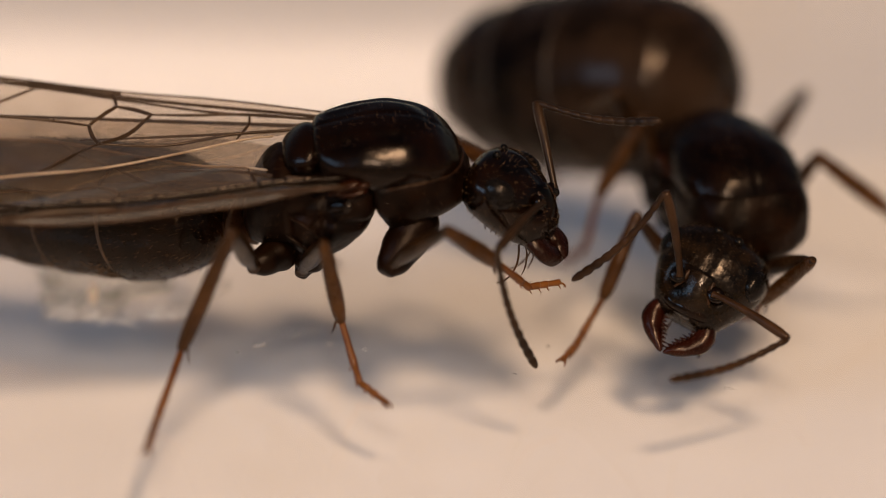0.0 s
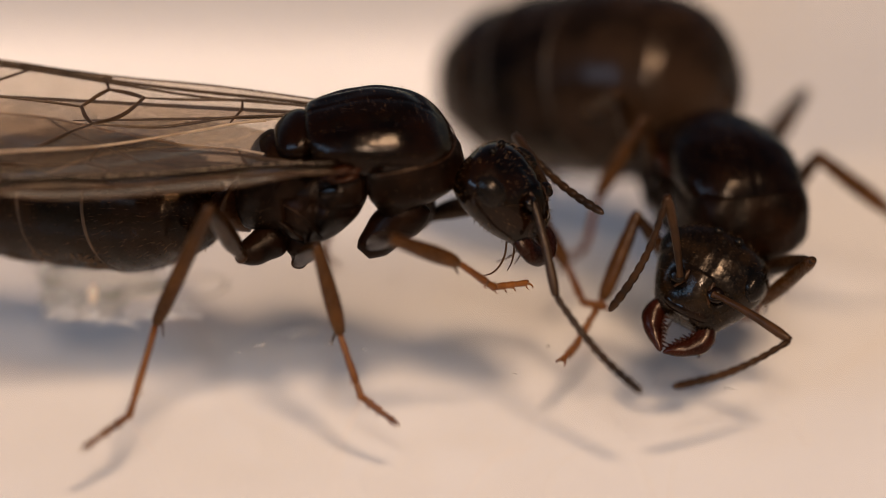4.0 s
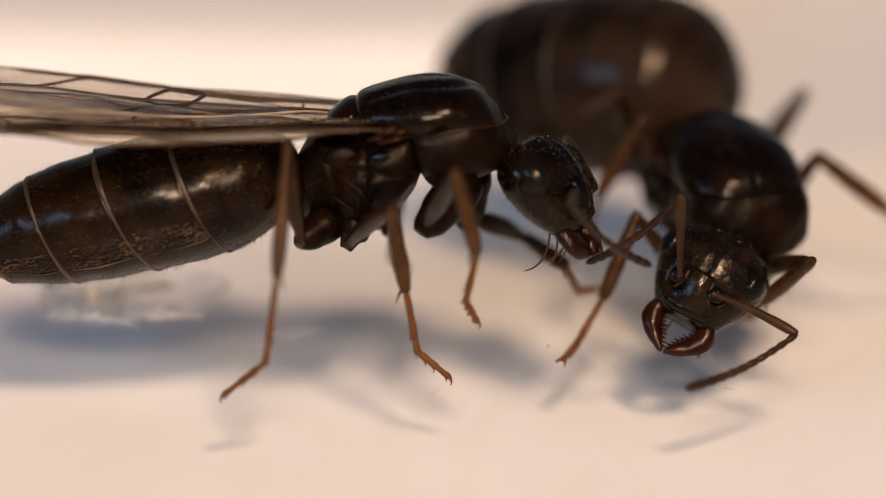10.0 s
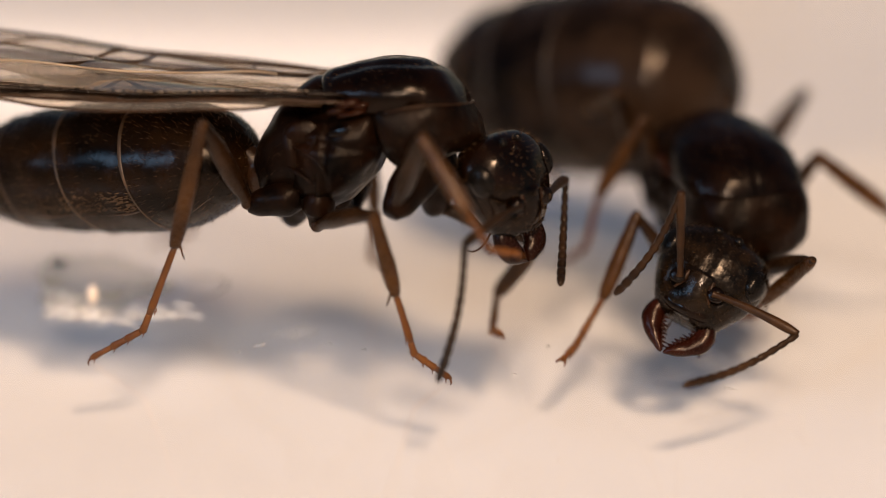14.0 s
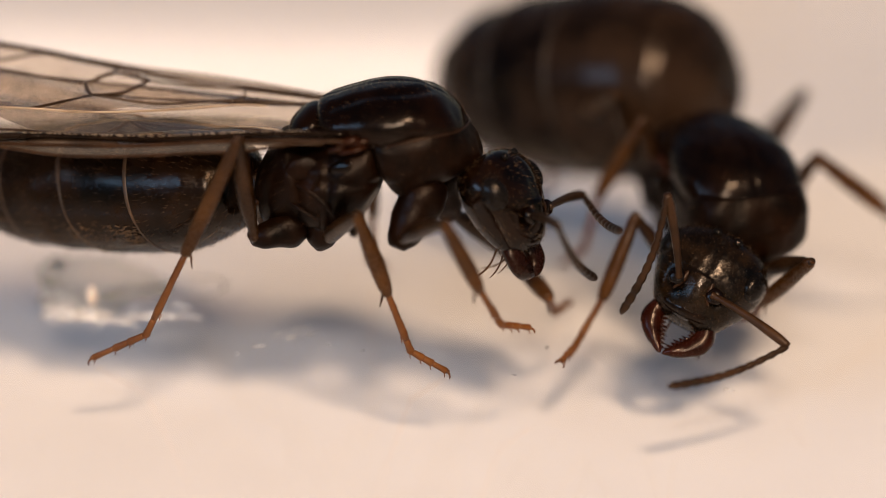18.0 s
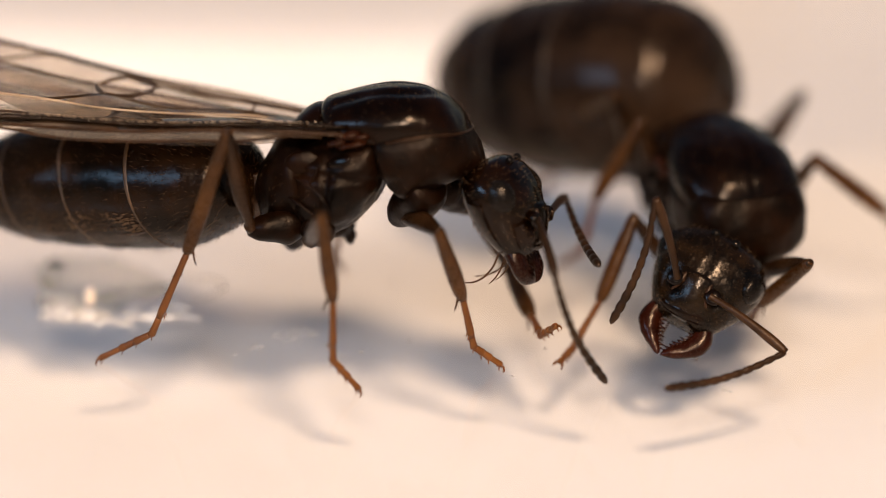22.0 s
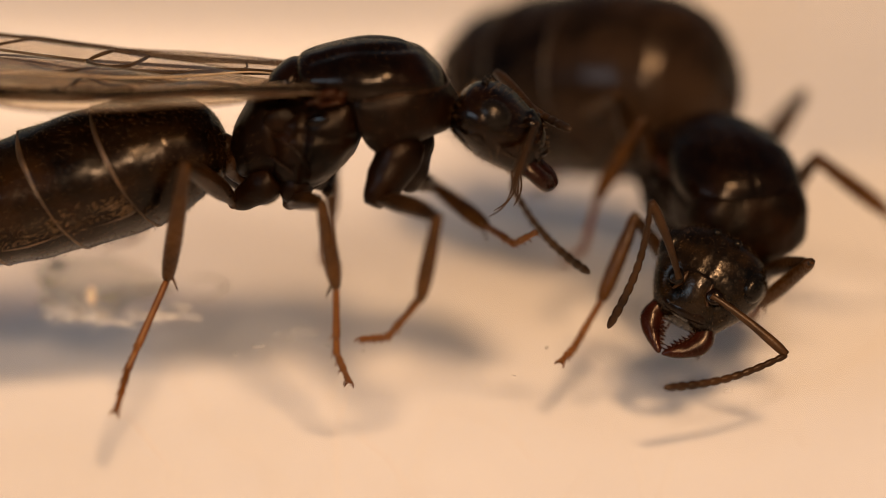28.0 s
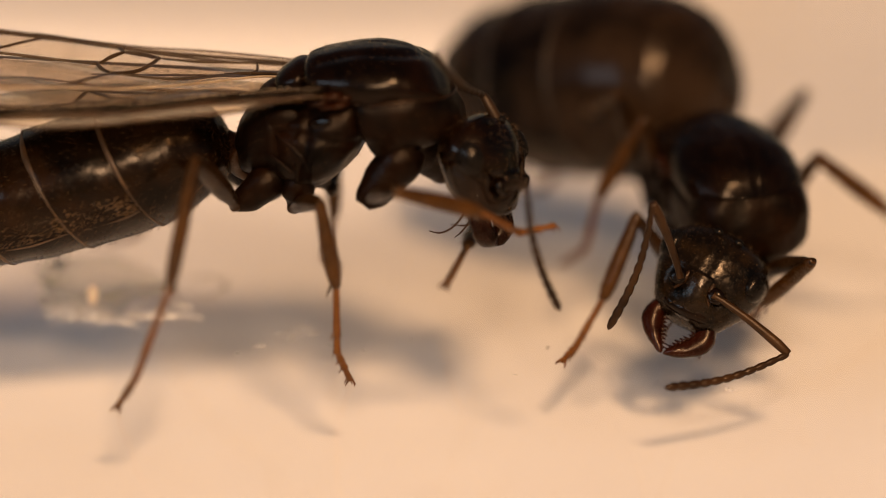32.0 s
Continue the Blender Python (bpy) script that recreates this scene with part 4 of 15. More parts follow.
support()
residue()
flecks()
winged = ant("winged_ant", "black-brown winged ant queen with smoky folded wings", "ant", True)
queen = ant("wingless_ant", "black-brown wingless ant queen with a swollen brown abdomen", "ant", False)
def set_queen():
    queen['root'].matrix_basis = at(3.558, 2.316, 0.941, 0, 6, -71)
    queen['head'].matrix_basis = at(1.755, -0.528, 0.443, -20.6, 29.6, -53.8)
    queen['petiole'].matrix_basis = at(-1.31, 0, 0, 0, 67, -59)
    queen['gaster'].matrix_basis = at(-1.571, 0.496, 1.198, -3.4, -17.8, 33.4)
    queen['R1coxa'].matrix_basis = at(0.8, -0.42, 0, -99, 51.7, -39.6)
    queen['R1femur'].matrix_basis = at(1.158, -0.716, -0.589, -29.8, -56.3, -108.2)
    queen['R1tibia'].matrix_basis = at(1.45, 0, 0, 55.1, 27.8, 125.1)
    queen['R1tarsus'].matrix_basis = at(0.865, 0.832, -0.537, 43.9, 5.5, 92.9)
    queen['L1coxa'].matrix_basis = at(0.8, 0.42, 0, -77.4, 10.6, -32.2)
    queen['L1femur'].matrix_basis = at(1.424, 0.027, -0.138, -30, -29.8, 8.6)
    queen['L1tibia'].matrix_basis = at(1.45, 0, 0, -64.1, 23.3, -179.1)
    queen['L1tarsus'].matrix_basis = at(0.394, -0.016, -0.455, -90.6, 1.7, 173.7)
    queen['R2coxa'].matrix_basis = at(-0.35, -0.42, -0.2, 162.1, -18.4, -162.3)
    queen['R2femur'].matrix_basis = at(-0.802, -0.564, -0.042, -97.4, -73.5, -51.1)
    queen['R2tibia'].matrix_basis = at(1.35, 0, 0, 59.7, 15.6, 142.8)
    queen['R2tarsus'].matrix_basis = at(0.429, 0.698, -0.322, -157.9, 23.9, 168.4)
    queen['L2coxa'].matrix_basis = at(-0.35, 0.42, -0.2, 14.3, 37.6, 85.8)
    queen['L2femur'].matrix_basis = at(-0.321, 0.815, -0.505, 62.6, -62.3, 63.3)
    queen['L2tibia'].matrix_basis = at(1.35, 0, 0, -79.1, 28.8, -99.4)
    queen['L2tarsus'].matrix_basis = at(1.179, -1.038, -0.578, -99.7, 62.3, -131.3)
    queen['R3coxa'].matrix_basis = at(-0.95, -0.38, -0.08, 154, -15.4, -171.3)
    queen['R3femur'].matrix_basis = at(-1.474, -0.46, 0.066, 30.6, -62.2, -57.1)
    queen['R3tibia'].matrix_basis = at(1.5, 0, 0, -26.4, -22.7, -138.7)
    queen['R3tarsus'].matrix_basis = at(0.309, -1.048, 0.665, -20.4, -14.6, -150.7)
    queen['L3coxa'].matrix_basis = at(-0.95, 0.38, -0.08, 21.3, -7, 96.6)
    queen['L3femur'].matrix_basis = at(-1.013, 0.922, -0.013, -72.9, -29.9, 129.7)
    queen['L3tibia'].matrix_basis = at(1.5, 0, 0, 51.9, -17.2, 94.2)
    queen['L3tarsus'].matrix_basis = at(1.379, 1.639, 0.509, 55.7, -14.5, 72.2)


set_queen()


def motions():
    walk(winged['root'], [
        (0, at(-1.092, 0, 1.811, 11.9, -11.3, 0.8)), (0.5, at(-1.164, 0, 2.001, 10.4, -11.2, 1.9)),
        (1, at(-1.155, 0, 1.705, 5.9, -11, 2.1)), (1.5, at(-1.174, 0, 1.689, 4.4, -9.9, -3)),
        (2, at(-1.302, 0, 1.751, 9.2, -13.6, -7)), (2.5, at(-1.139, 0, 1.633, 6.9, -8.8, -2.3)),
        (3, at(-1.191, 0, 1.646, 6.5, -13.6, -6.3)), (3.5, at(-1.221, 0, 1.981, 11, -13.2, -1)),
        (5.5, at(-0.915, 0, 1.962, 4.2, -6, 2.2)), (6, at(-0.876, 0, 1.904, -5.6, -5.7, -3)),
        (6.5, at(-0.791, 0, 1.887, 2.6, 1.2, 4)), (7, at(-0.461, 0, 1.904, -0.1, -7.2, -6.5)),
        (7.5, at(-0.398, 0, 1.904, -1.8, -7.4, -7.1)), (8, at(-0.421, 0, 1.881, -6.4, -7, -14)),
        (8.5, at(-0.659, 0, 1.961, -10, -11.9, -12.3)), (9, at(-0.606, 0, 2.245, -25.5, -13.2, -4.6)),
        (9.5, at(-0.516, 0, 2.114, -16.7, -8.3, 5.4)), (10, at(-0.485, 0, 2.112, -9.5, -14.3, -0.8)),
        (10.5, at(-0.409, 0, 2.113, -3.6, -13.3, 3.2)), (11, at(-0.484, 0, 2.056, -4.5, -12.9, 1.1)),
        (11.5, at(-0.471, 0, 1.98, -4.1, -10.6, -2.3)), (12, at(-0.598, 0, 1.986, -5.6, -13, -7.8)),
        (12.5, at(-0.67, 0, 1.874, -1.6, -12.5, -10.9)), (13, at(-0.862, 0, 2.115, -12.6, -16.7, -9.5)),
        (13.5, at(-0.957, 0, 2.447, -2.8, -19.2, -10.4)), (14, at(-0.93, 0, 2.36, -15.5, -14, -4.6)),
        (14.5, at(-0.864, 0, 2.585, -9.9, -16.4, -2.6)), (16.5, at(-0.855, 0, 2.375, -13.8, -15.2, -3.7)),
        (17, at(-0.95, 0, 2.339, -12, -15.6, 0.4)), (17.5, at(-0.935, 0, 2.086, -4.9, -16.8, -3.6)),
        (18, at(-0.918, 0, 2.078, -4.5, -16, -2.9)), (18.5, at(-0.937, 0, 2.168, -1.1, -17.1, -1.6)),
        (19, at(-0.993, 0, 2.368, -12.3, -14.9, 0.7)), (19.5, at(-0.89, 0, 2.389, -9.4, -16.9, -4)),
        (20, at(-0.917, 0, 2.319, -10.9, -16.3, -3.9)), (21, at(-0.939, 0, 2.292, -12.5, -15.7, -6.6)),
        (21.5, at(-0.982, 0, 2.41, -2.8, -16, -9.1)), (22, at(-0.888, 0, 2.043, -11.2, -14.2, -4.9)),
        (22.5, at(-0.972, 0, 2.36, -12, -13.4, -8.4)), (23, at(-0.961, 0, 2.387, -20.9, -15.1, -5.1)),
        (23.5, at(-1.001, 0, 2.455, -13.3, 1.6, -6.4)), (24, at(-1.024, 0, 2.55, -14, 0.2, -7.6)),
        (24.5, at(-1.096, 0, 2.48, -11.8, -2.2, -4.8)), (25, at(-1.106, 0, 2.274, -13.4, -8.7, -1.9)),
        (25.5, at(-1.245, 0, 2.387, -10.9, -0.1, -1.1)), (27.5, at(-1.252, 0, 2.593, -10.4, -10.5, -0.4)),
        (28, at(-1.205, 0, 2.641, -8, -13.8, -2.8)), (28.5, at(-1.191, 0, 2.657, -6.5, -12.1, -4.5)),
        (29, at(-1.141, 0, 2.56, -1.5, -7.3, -2.7)), (29.5, at(-1.142, 0, 2.559, -5.1, -7.3, -2.6)),
        (30, at(-1.174, 0, 2.616, -8.2, -9.8, -2.4)), (30.5, at(-1.193, 0, 2.672, -9.5, -11.5, -0.7)),
        (31, at(-1.211, 0, 2.672, -9.5, -12, -1.7)), (31.5, at(-1.197, 0, 2.698, -8.3, -12.9, -1.3)),
        (32, at(-1.177, 0, 2.616, -6.2, -11.3, -6.4)),])
    walk(winged['head'], [
        (0, at(1.579, -0.003, 0.317, -18.8, 43.3, -33.7)), (0.5, at(1.601, -0.031, 0.27, -18.4, 43.7, -33.2)),
        (1, at(1.624, -0.049, 0.22, -22.3, 52.1, -38.6)), (1.5, at(1.64, 0.005, 0.304, -58.7, 51.4, -67.2)),
        (2, at(1.652, 0.056, 0.374, -20.6, 45.5, -36.1)), (2.5, at(1.634, 0.023, 0.349, -30.7, 57.7, -49)),
        (3, at(1.615, 0.009, 0.298, -15.5, 54.4, -30.1)), (3.5, at(1.616, -0.017, 0.28, -16.6, 49, -37.6)),
        (5.5, at(1.576, -0.056, 0.096, -19.6, 50.4, -35.1)), (6, at(1.578, -0.027, 0.065, -4.2, 59.6, -22.6)),
        (6.5, at(1.58, -0.032, 0.168, -13.6, 47.7, -33.7)), (7, at(1.572, 0.023, 0.229, -9.2, 54.8, -22.5)),
        (7.5, at(1.506, 0.002, 0.193, -7.4, 56.2, -20.4)), (8, at(1.445, -0.015, 0.155, 2.8, 65, -14.2)),
        (8.5, at(1.447, -0.016, 0.102, -41.1, 81.6, -91.1)), (9, at(1.445, 0.021, 0.048, 85.1, 77.7, 38.7)),
        (9.5, at(1.474, -0.01, 0.091, 8.8, 66.2, -13)), (10, at(1.494, -0.01, 0.133, -3.8, 58.3, -28.1)),
        (10.5, at(1.544, -0.003, 0.199, -31.8, 34.9, -50.1)), (11, at(1.593, 0.021, 0.265, -30.6, 41.4, -49.1)),
        (11.5, at(1.538, 0.002, 0.193, -10.3, 50.3, -23.7)), (12, at(1.484, -0.015, 0.113, 0.9, 63.4, -16.4)),
        (12.5, at(1.541, -0.007, 0.108, -10.6, 68.8, -35.3)), (13, at(1.587, 0.027, 0.094, 15.2, 78.7, -10.8)),
        (13.5, at(1.557, -0.001, 0.08, -28.2, 74.6, -42.9)), (14, at(1.544, 0.008, 0.08, 29.9, 80.1, -11)),
        (14.5, at(1.504, 0.006, 0.204, -2.5, 60.7, -8.8)), (16.5, at(1.612, 0.017, 0.126, 4.1, 75.7, -12.1)),
        (17, at(1.588, 0.011, 0.212, -11, 74, -23.6)), (17.5, at(1.526, -0.007, 0.136, -43.5, 76.1, -86.5)),
        (18, at(1.467, -0.036, 0.064, -19, 70.4, -39)), (18.5, at(1.52, -0.021, 0.123, -35.4, 70.9, -63.5)),
        (19, at(1.578, 0.006, 0.185, -4.2, 77.4, -32.3)), (19.5, at(1.565, 0.008, 0.14, -11.9, 75.7, -30.1)),
        (20, at(1.554, 0.002, 0.099, -7.2, 77.8, -30)), (21, at(1.464, -0.013, 0.038, -43.5, 84.3, -91.9)),
        (21.5, at(1.473, -0.031, 0.07, -49.4, 72.7, -110.4)), (22, at(1.483, -0.009, 0.096, -4.7, 72.5, -16.7)),
        (22.5, at(1.458, -0.006, 0.132, 10.9, 78.7, -21)), (23, at(1.426, -0.001, 0.166, 2.8, 82.8, -44.9)),
        (23.5, at(1.392, -0.011, 0.174, 13, 80.5, -45.5)), (24, at(1.343, -0.016, 0.186, 12.5, 61.8, -50.6)),
        (24.5, at(1.392, -0.019, 0.12, 20.8, 76.3, -32.5)), (25, at(1.421, -0.02, 0.05, -1.5, 73.5, -18.6)),
        (25.5, at(1.411, -0.035, 0.005, 11.9, 74.7, -37.2)), (27.5, at(1.433, -0.028, 0.052, -10.8, 77.5, -45)),
        (28, at(1.55, 0.032, 0.314, -5.7, 49.7, -6.6)), (28.5, at(1.503, 0.004, 0.197, -6.5, 50.1, -7.4)),
        (29, at(1.47, -0.042, 0.083, -5.6, 49.6, -18.1)), (29.5, at(1.511, -0.025, 0.102, -2.2, 39, -7.9)),
        (30, at(1.547, -0.01, 0.118, -4.7, 66.9, -22.9)), (30.5, at(1.548, -0.012, 0.104, -30.8, 79.5, -71.3)),
        (31, at(1.552, -0.011, 0.092, -15.5, 78, -50)), (31.5, at(1.55, -0.007, 0.13, -8.3, 69.8, -26.7)),
        (32, at(1.552, 0.009, 0.175, -27.7, 76, -53.1)),])
    walk(winged['petiole'], [
        (0, at(-1.31, 0, 0, 0, 20.4, -27)), (0.5, at(-1.31, 0, 0, 0, 16.6, -29)),
        (1, at(-1.31, 0, 0, 0, 43.7, -33.4)), (1.5, at(-1.31, 0, 0, 0, 41.8, -24.2)),
        (2, at(-1.31, 0, 0, 0, 39.3, -26)), (2.5, at(-1.31, 0, 0, 0, 40.6, -26.1)),
        (3, at(-1.31, 0, 0, 0, 50.6, -25.7)), (3.5, at(-1.31, 0, 0, 0, 24, -24.7)),
        (5.5, at(-1.31, 0, 0, 0, 29.1, -20.5)), (6, at(-1.31, 0, 0, 0, 45.1, -7.5)),
        (6.5, at(-1.31, 0, 0, 0, 11.6, -16.5)), (7, at(-1.31, 0, 0, 0, 34.3, -13.5)),
        (7.5, at(-1.31, 0, 0, 0, 47.8, -12.1)), (8, at(-1.31, 0, 0, 0, 52.4, -2.7)),
        (8.5, at(-1.31, 0, 0, 0, 66.3, 12.1)), (9, at(-1.31, 0, 0, 72.6, 78.4, 106.2)),
        (9.5, at(-1.31, 0, 0, 46.3, 88.2, 47.5)), (10, at(-1.31, 0, 0, -61.2, 84.3, -73.2)),
        (10.5, at(-1.31, 0, 0, -12, 74.6, -35.4)), (11, at(-1.31, 0, 0, 15.9, 67.1, -2)),
        (11.5, at(-1.31, 0, 0, 0, 52.2, -13.8)), (12, at(-1.31, 0, 0, 0, 59.6, -8.9)),
        (12.5, at(-1.31, 0, 0, 0, 63.7, -18.1)), (13, at(-1.31, 0, 0, 0, 75.8, -4.4)),
        (13.5, at(-1.31, 0, 0, 0, 70.5, -21.8)), (14, at(-1.31, 0, 0, 0, 74.4, 8.3)),
        (14.5, at(-1.31, 0, 0, 0, 50.6, -14)), (16.5, at(-1.31, 0, 0, 0, 59, -8.8)),
        (17, at(-1.31, 0, 0, 0, 74.6, -36.6)), (17.5, at(-1.31, 0, 0, 0, 80.1, -68.1)),
        (18, at(-1.31, 0, 0, 0, 78.8, -60.8)), (18.5, at(-1.31, 0, 0, 0, 74.1, -61.3)),
        (19, at(-1.31, 0, 0, 0, 71.2, -40.5)), (19.5, at(-1.31, 0, 0, 0, 60.6, -17.5)),
        (20, at(-1.31, 0, 0, 0, 70.1, -20.5)), (21, at(-1.31, 0, 0, 0, 71, -7.8)),
        (21.5, at(-1.31, 0, 0, 0, 68.4, -29.6)), (22, at(-1.31, 0, 0, 0, 85.1, -8.5)),
        (22.5, at(-1.31, 0, 0, 0, 69.3, 2.9)), (23, at(-1.31, 0, 0, 41, 55.8, 80.2)),
        (23.5, at(-1.31, 0, 0, 24.9, 63, 20.9)), (24, at(-1.31, 0, 0, 3.2, 50.4, -4.2)),
        (24.5, at(-1.31, 0, 0, 7.5, 53.4, -7)), (25, at(-1.31, 0, 0, 4.1, 64.1, 5.6)),
        (25.5, at(-1.31, 0, 0, 6.4, 51.7, -7.6)), (27.5, at(-1.31, 0, 0, 15.7, 66.4, 4.3)),
        (28, at(-1.31, 0, 0, 20.9, 64.5, 5.7)), (28.5, at(-1.31, 0, 0, 15.7, 56.1, 1.1)),
        (29, at(-1.31, 0, 0, 13.4, 50.4, -5.9)), (29.5, at(-1.31, 0, 0, 12, 50.8, -1.7)),
        (30, at(-1.31, 0, 0, 16, 58.2, 0.8)), (30.5, at(-1.31, 0, 0, 18.6, 61.1, 0.9)),
        (31, at(-1.31, 0, 0, 21.2, 62.3, 2.5)), (31.5, at(-1.31, 0, 0, 18.3, 61, 0.2)),
        (32, at(-1.31, 0, 0, 17.6, 58.2, 1.9)),])
    walk(winged['gaster'], [
        (0, at(-1.611, 0.154, 0.126, 0, 0.6, -28.8)), (0.5, at(-1.577, 0.148, 0.091, 0, -0.8, -29.6)),
        (1, at(-1.552, 0.16, 0.278, 0, 2.9, -30.1)), (1.5, at(-1.587, 0.124, 0.271, 0, 2.8, -25)),
        (2, at(-1.559, 0.122, 0.227, 0, 5.4, -22.5)), (2.5, at(-1.598, 0.141, 0.274, 0, 0.8, -25.5)),
        (3, at(-1.568, 0.124, 0.348, 0, 6.4, -22.5)), (3.5, at(-1.629, 0.147, 0.156, 0, 1.7, -28.1)),
        (5.5, at(-1.727, 0.156, 0.248, 0, -4.6, -29.8)), (6, at(-1.729, 0.055, 0.424, 0, -2.2, -26.4)),
        (6.5, at(-1.867, 0.165, 0.119, 0, -10, -33.5)), (7, at(-1.642, 0.08, 0.233, 0, -2.1, -19.4)),
        (7.5, at(-1.62, 0.066, 0.349, 0, -0.6, -18.5)), (8, at(-1.569, 0.012, 0.337, 0, 1, -11.5)),
        (8.5, at(-1.549, -0.051, 0.557, 0, 4.7, -12.6)), (9, at(-1.163, -0.162, 0.875, -2.9, -10.6, 4.4)),
        (9.5, at(-1.228, -0.026, 0.766, -3.4, -8.7, -4.6)), (10, at(-1.228, 0.062, 0.611, -0.5, -1.5, 1.9)),
        (10.5, at(-1.332, 0.081, 0.545, -1, -0.4, -3.4)), (11, at(-1.391, -0.003, 0.423, 0.2, 2.1, -5.4)),
        (11.5, at(-1.619, 0.076, 0.41, 0, 2.6, -23.3)), (12, at(-1.547, 0.037, 0.409, 0, 6.9, -17.2)),
        (12.5, at(-1.495, 0.06, 0.394, 0, 4.3, -14.5)), (13, at(-1.405, 0.007, 0.375, 0, 11.3, -13.8)),
        (13.5, at(-1.445, 0.054, 0.41, 0, 7.2, -15.3)), (14, at(-1.434, -0.018, 0.448, 0, 6.6, -20.3)),
        (14.5, at(-1.54, 0.057, 0.29, 0, 7.5, -22.4)), (16.5, at(-1.497, 0.029, 0.315, 0, 8.5, -20.7)),
        (17, at(-1.383, 0.054, 0.328, 0, 8.8, -24.9)), (17.5, at(-1.339, 0.073, 0.447, 0, 8.1, -21.5)),
        (18, at(-1.353, 0.077, 0.446, 0, 7.2, -22.3)), (18.5, at(-1.368, 0.107, 0.427, 0, 6.5, -24.1)),
        (19, at(-1.383, 0.063, 0.283, 0, 8.5, -25.5)), (19.5, at(-1.478, 0.053, 0.312, 0, 8.7, -20.9)),
        (20, at(-1.425, 0.043, 0.34, 0, 8.9, -20.7)), (21, at(-1.435, 0.017, 0.366, 0, 8.3, -18.2)),
        (21.5, at(-1.433, 0.07, 0.357, 0, 4, -16.9)), (22, at(-1.354, 0.007, 0.515, 0, 7.1, -19.7)),
        (22.5, at(-1.475, -0.008, 0.438, 0, 2.6, -17.9)), (23, at(-1.277, -0.395, 0.57, 1.4, 3.7, -5.1)),
        (23.5, at(-1.441, -0.086, 0.507, -7.8, -20.7, -0.5)), (24, at(-1.667, 0.043, 0.582, -10, -23.2, 6.5)),
        (24.5, at(-1.582, 0.051, 0.529, -7.6, -18.2, 3.7)), (25, at(-1.555, -0.031, 0.73, -3.6, -10.3, 1.8)),
        (25.5, at(-1.551, 0.045, 0.461, -8.9, -19.5, 0)), (27.5, at(-1.427, -0.014, 0.511, -4.3, -8.1, 1.2)),
        (28, at(-1.463, -0.018, 0.54, -3.1, -5.2, 4.3)), (28.5, at(-1.509, 0.004, 0.456, -4, -7, 5.8)),
        (29, at(-1.574, 0.045, 0.459, -6.8, -11.1, 4.6)), (29.5, at(-1.573, 0.017, 0.462, -6.5, -11.4, 3.8)),
        (30, at(-1.493, 0.002, 0.471, -4.8, -9.1, 3.3)), (30.5, at(-1.464, -0.001, 0.47, -3.8, -7.2, 1.8)),
        (31, at(-1.448, -0.005, 0.464, -3.7, -6.9, 2.8)), (31.5, at(-1.465, 0.004, 0.47, -3.4, -5.9, 2.7)),
        (32, at(-1.495, 0.004, 0.47, -4.3, -8, 7.6)),])
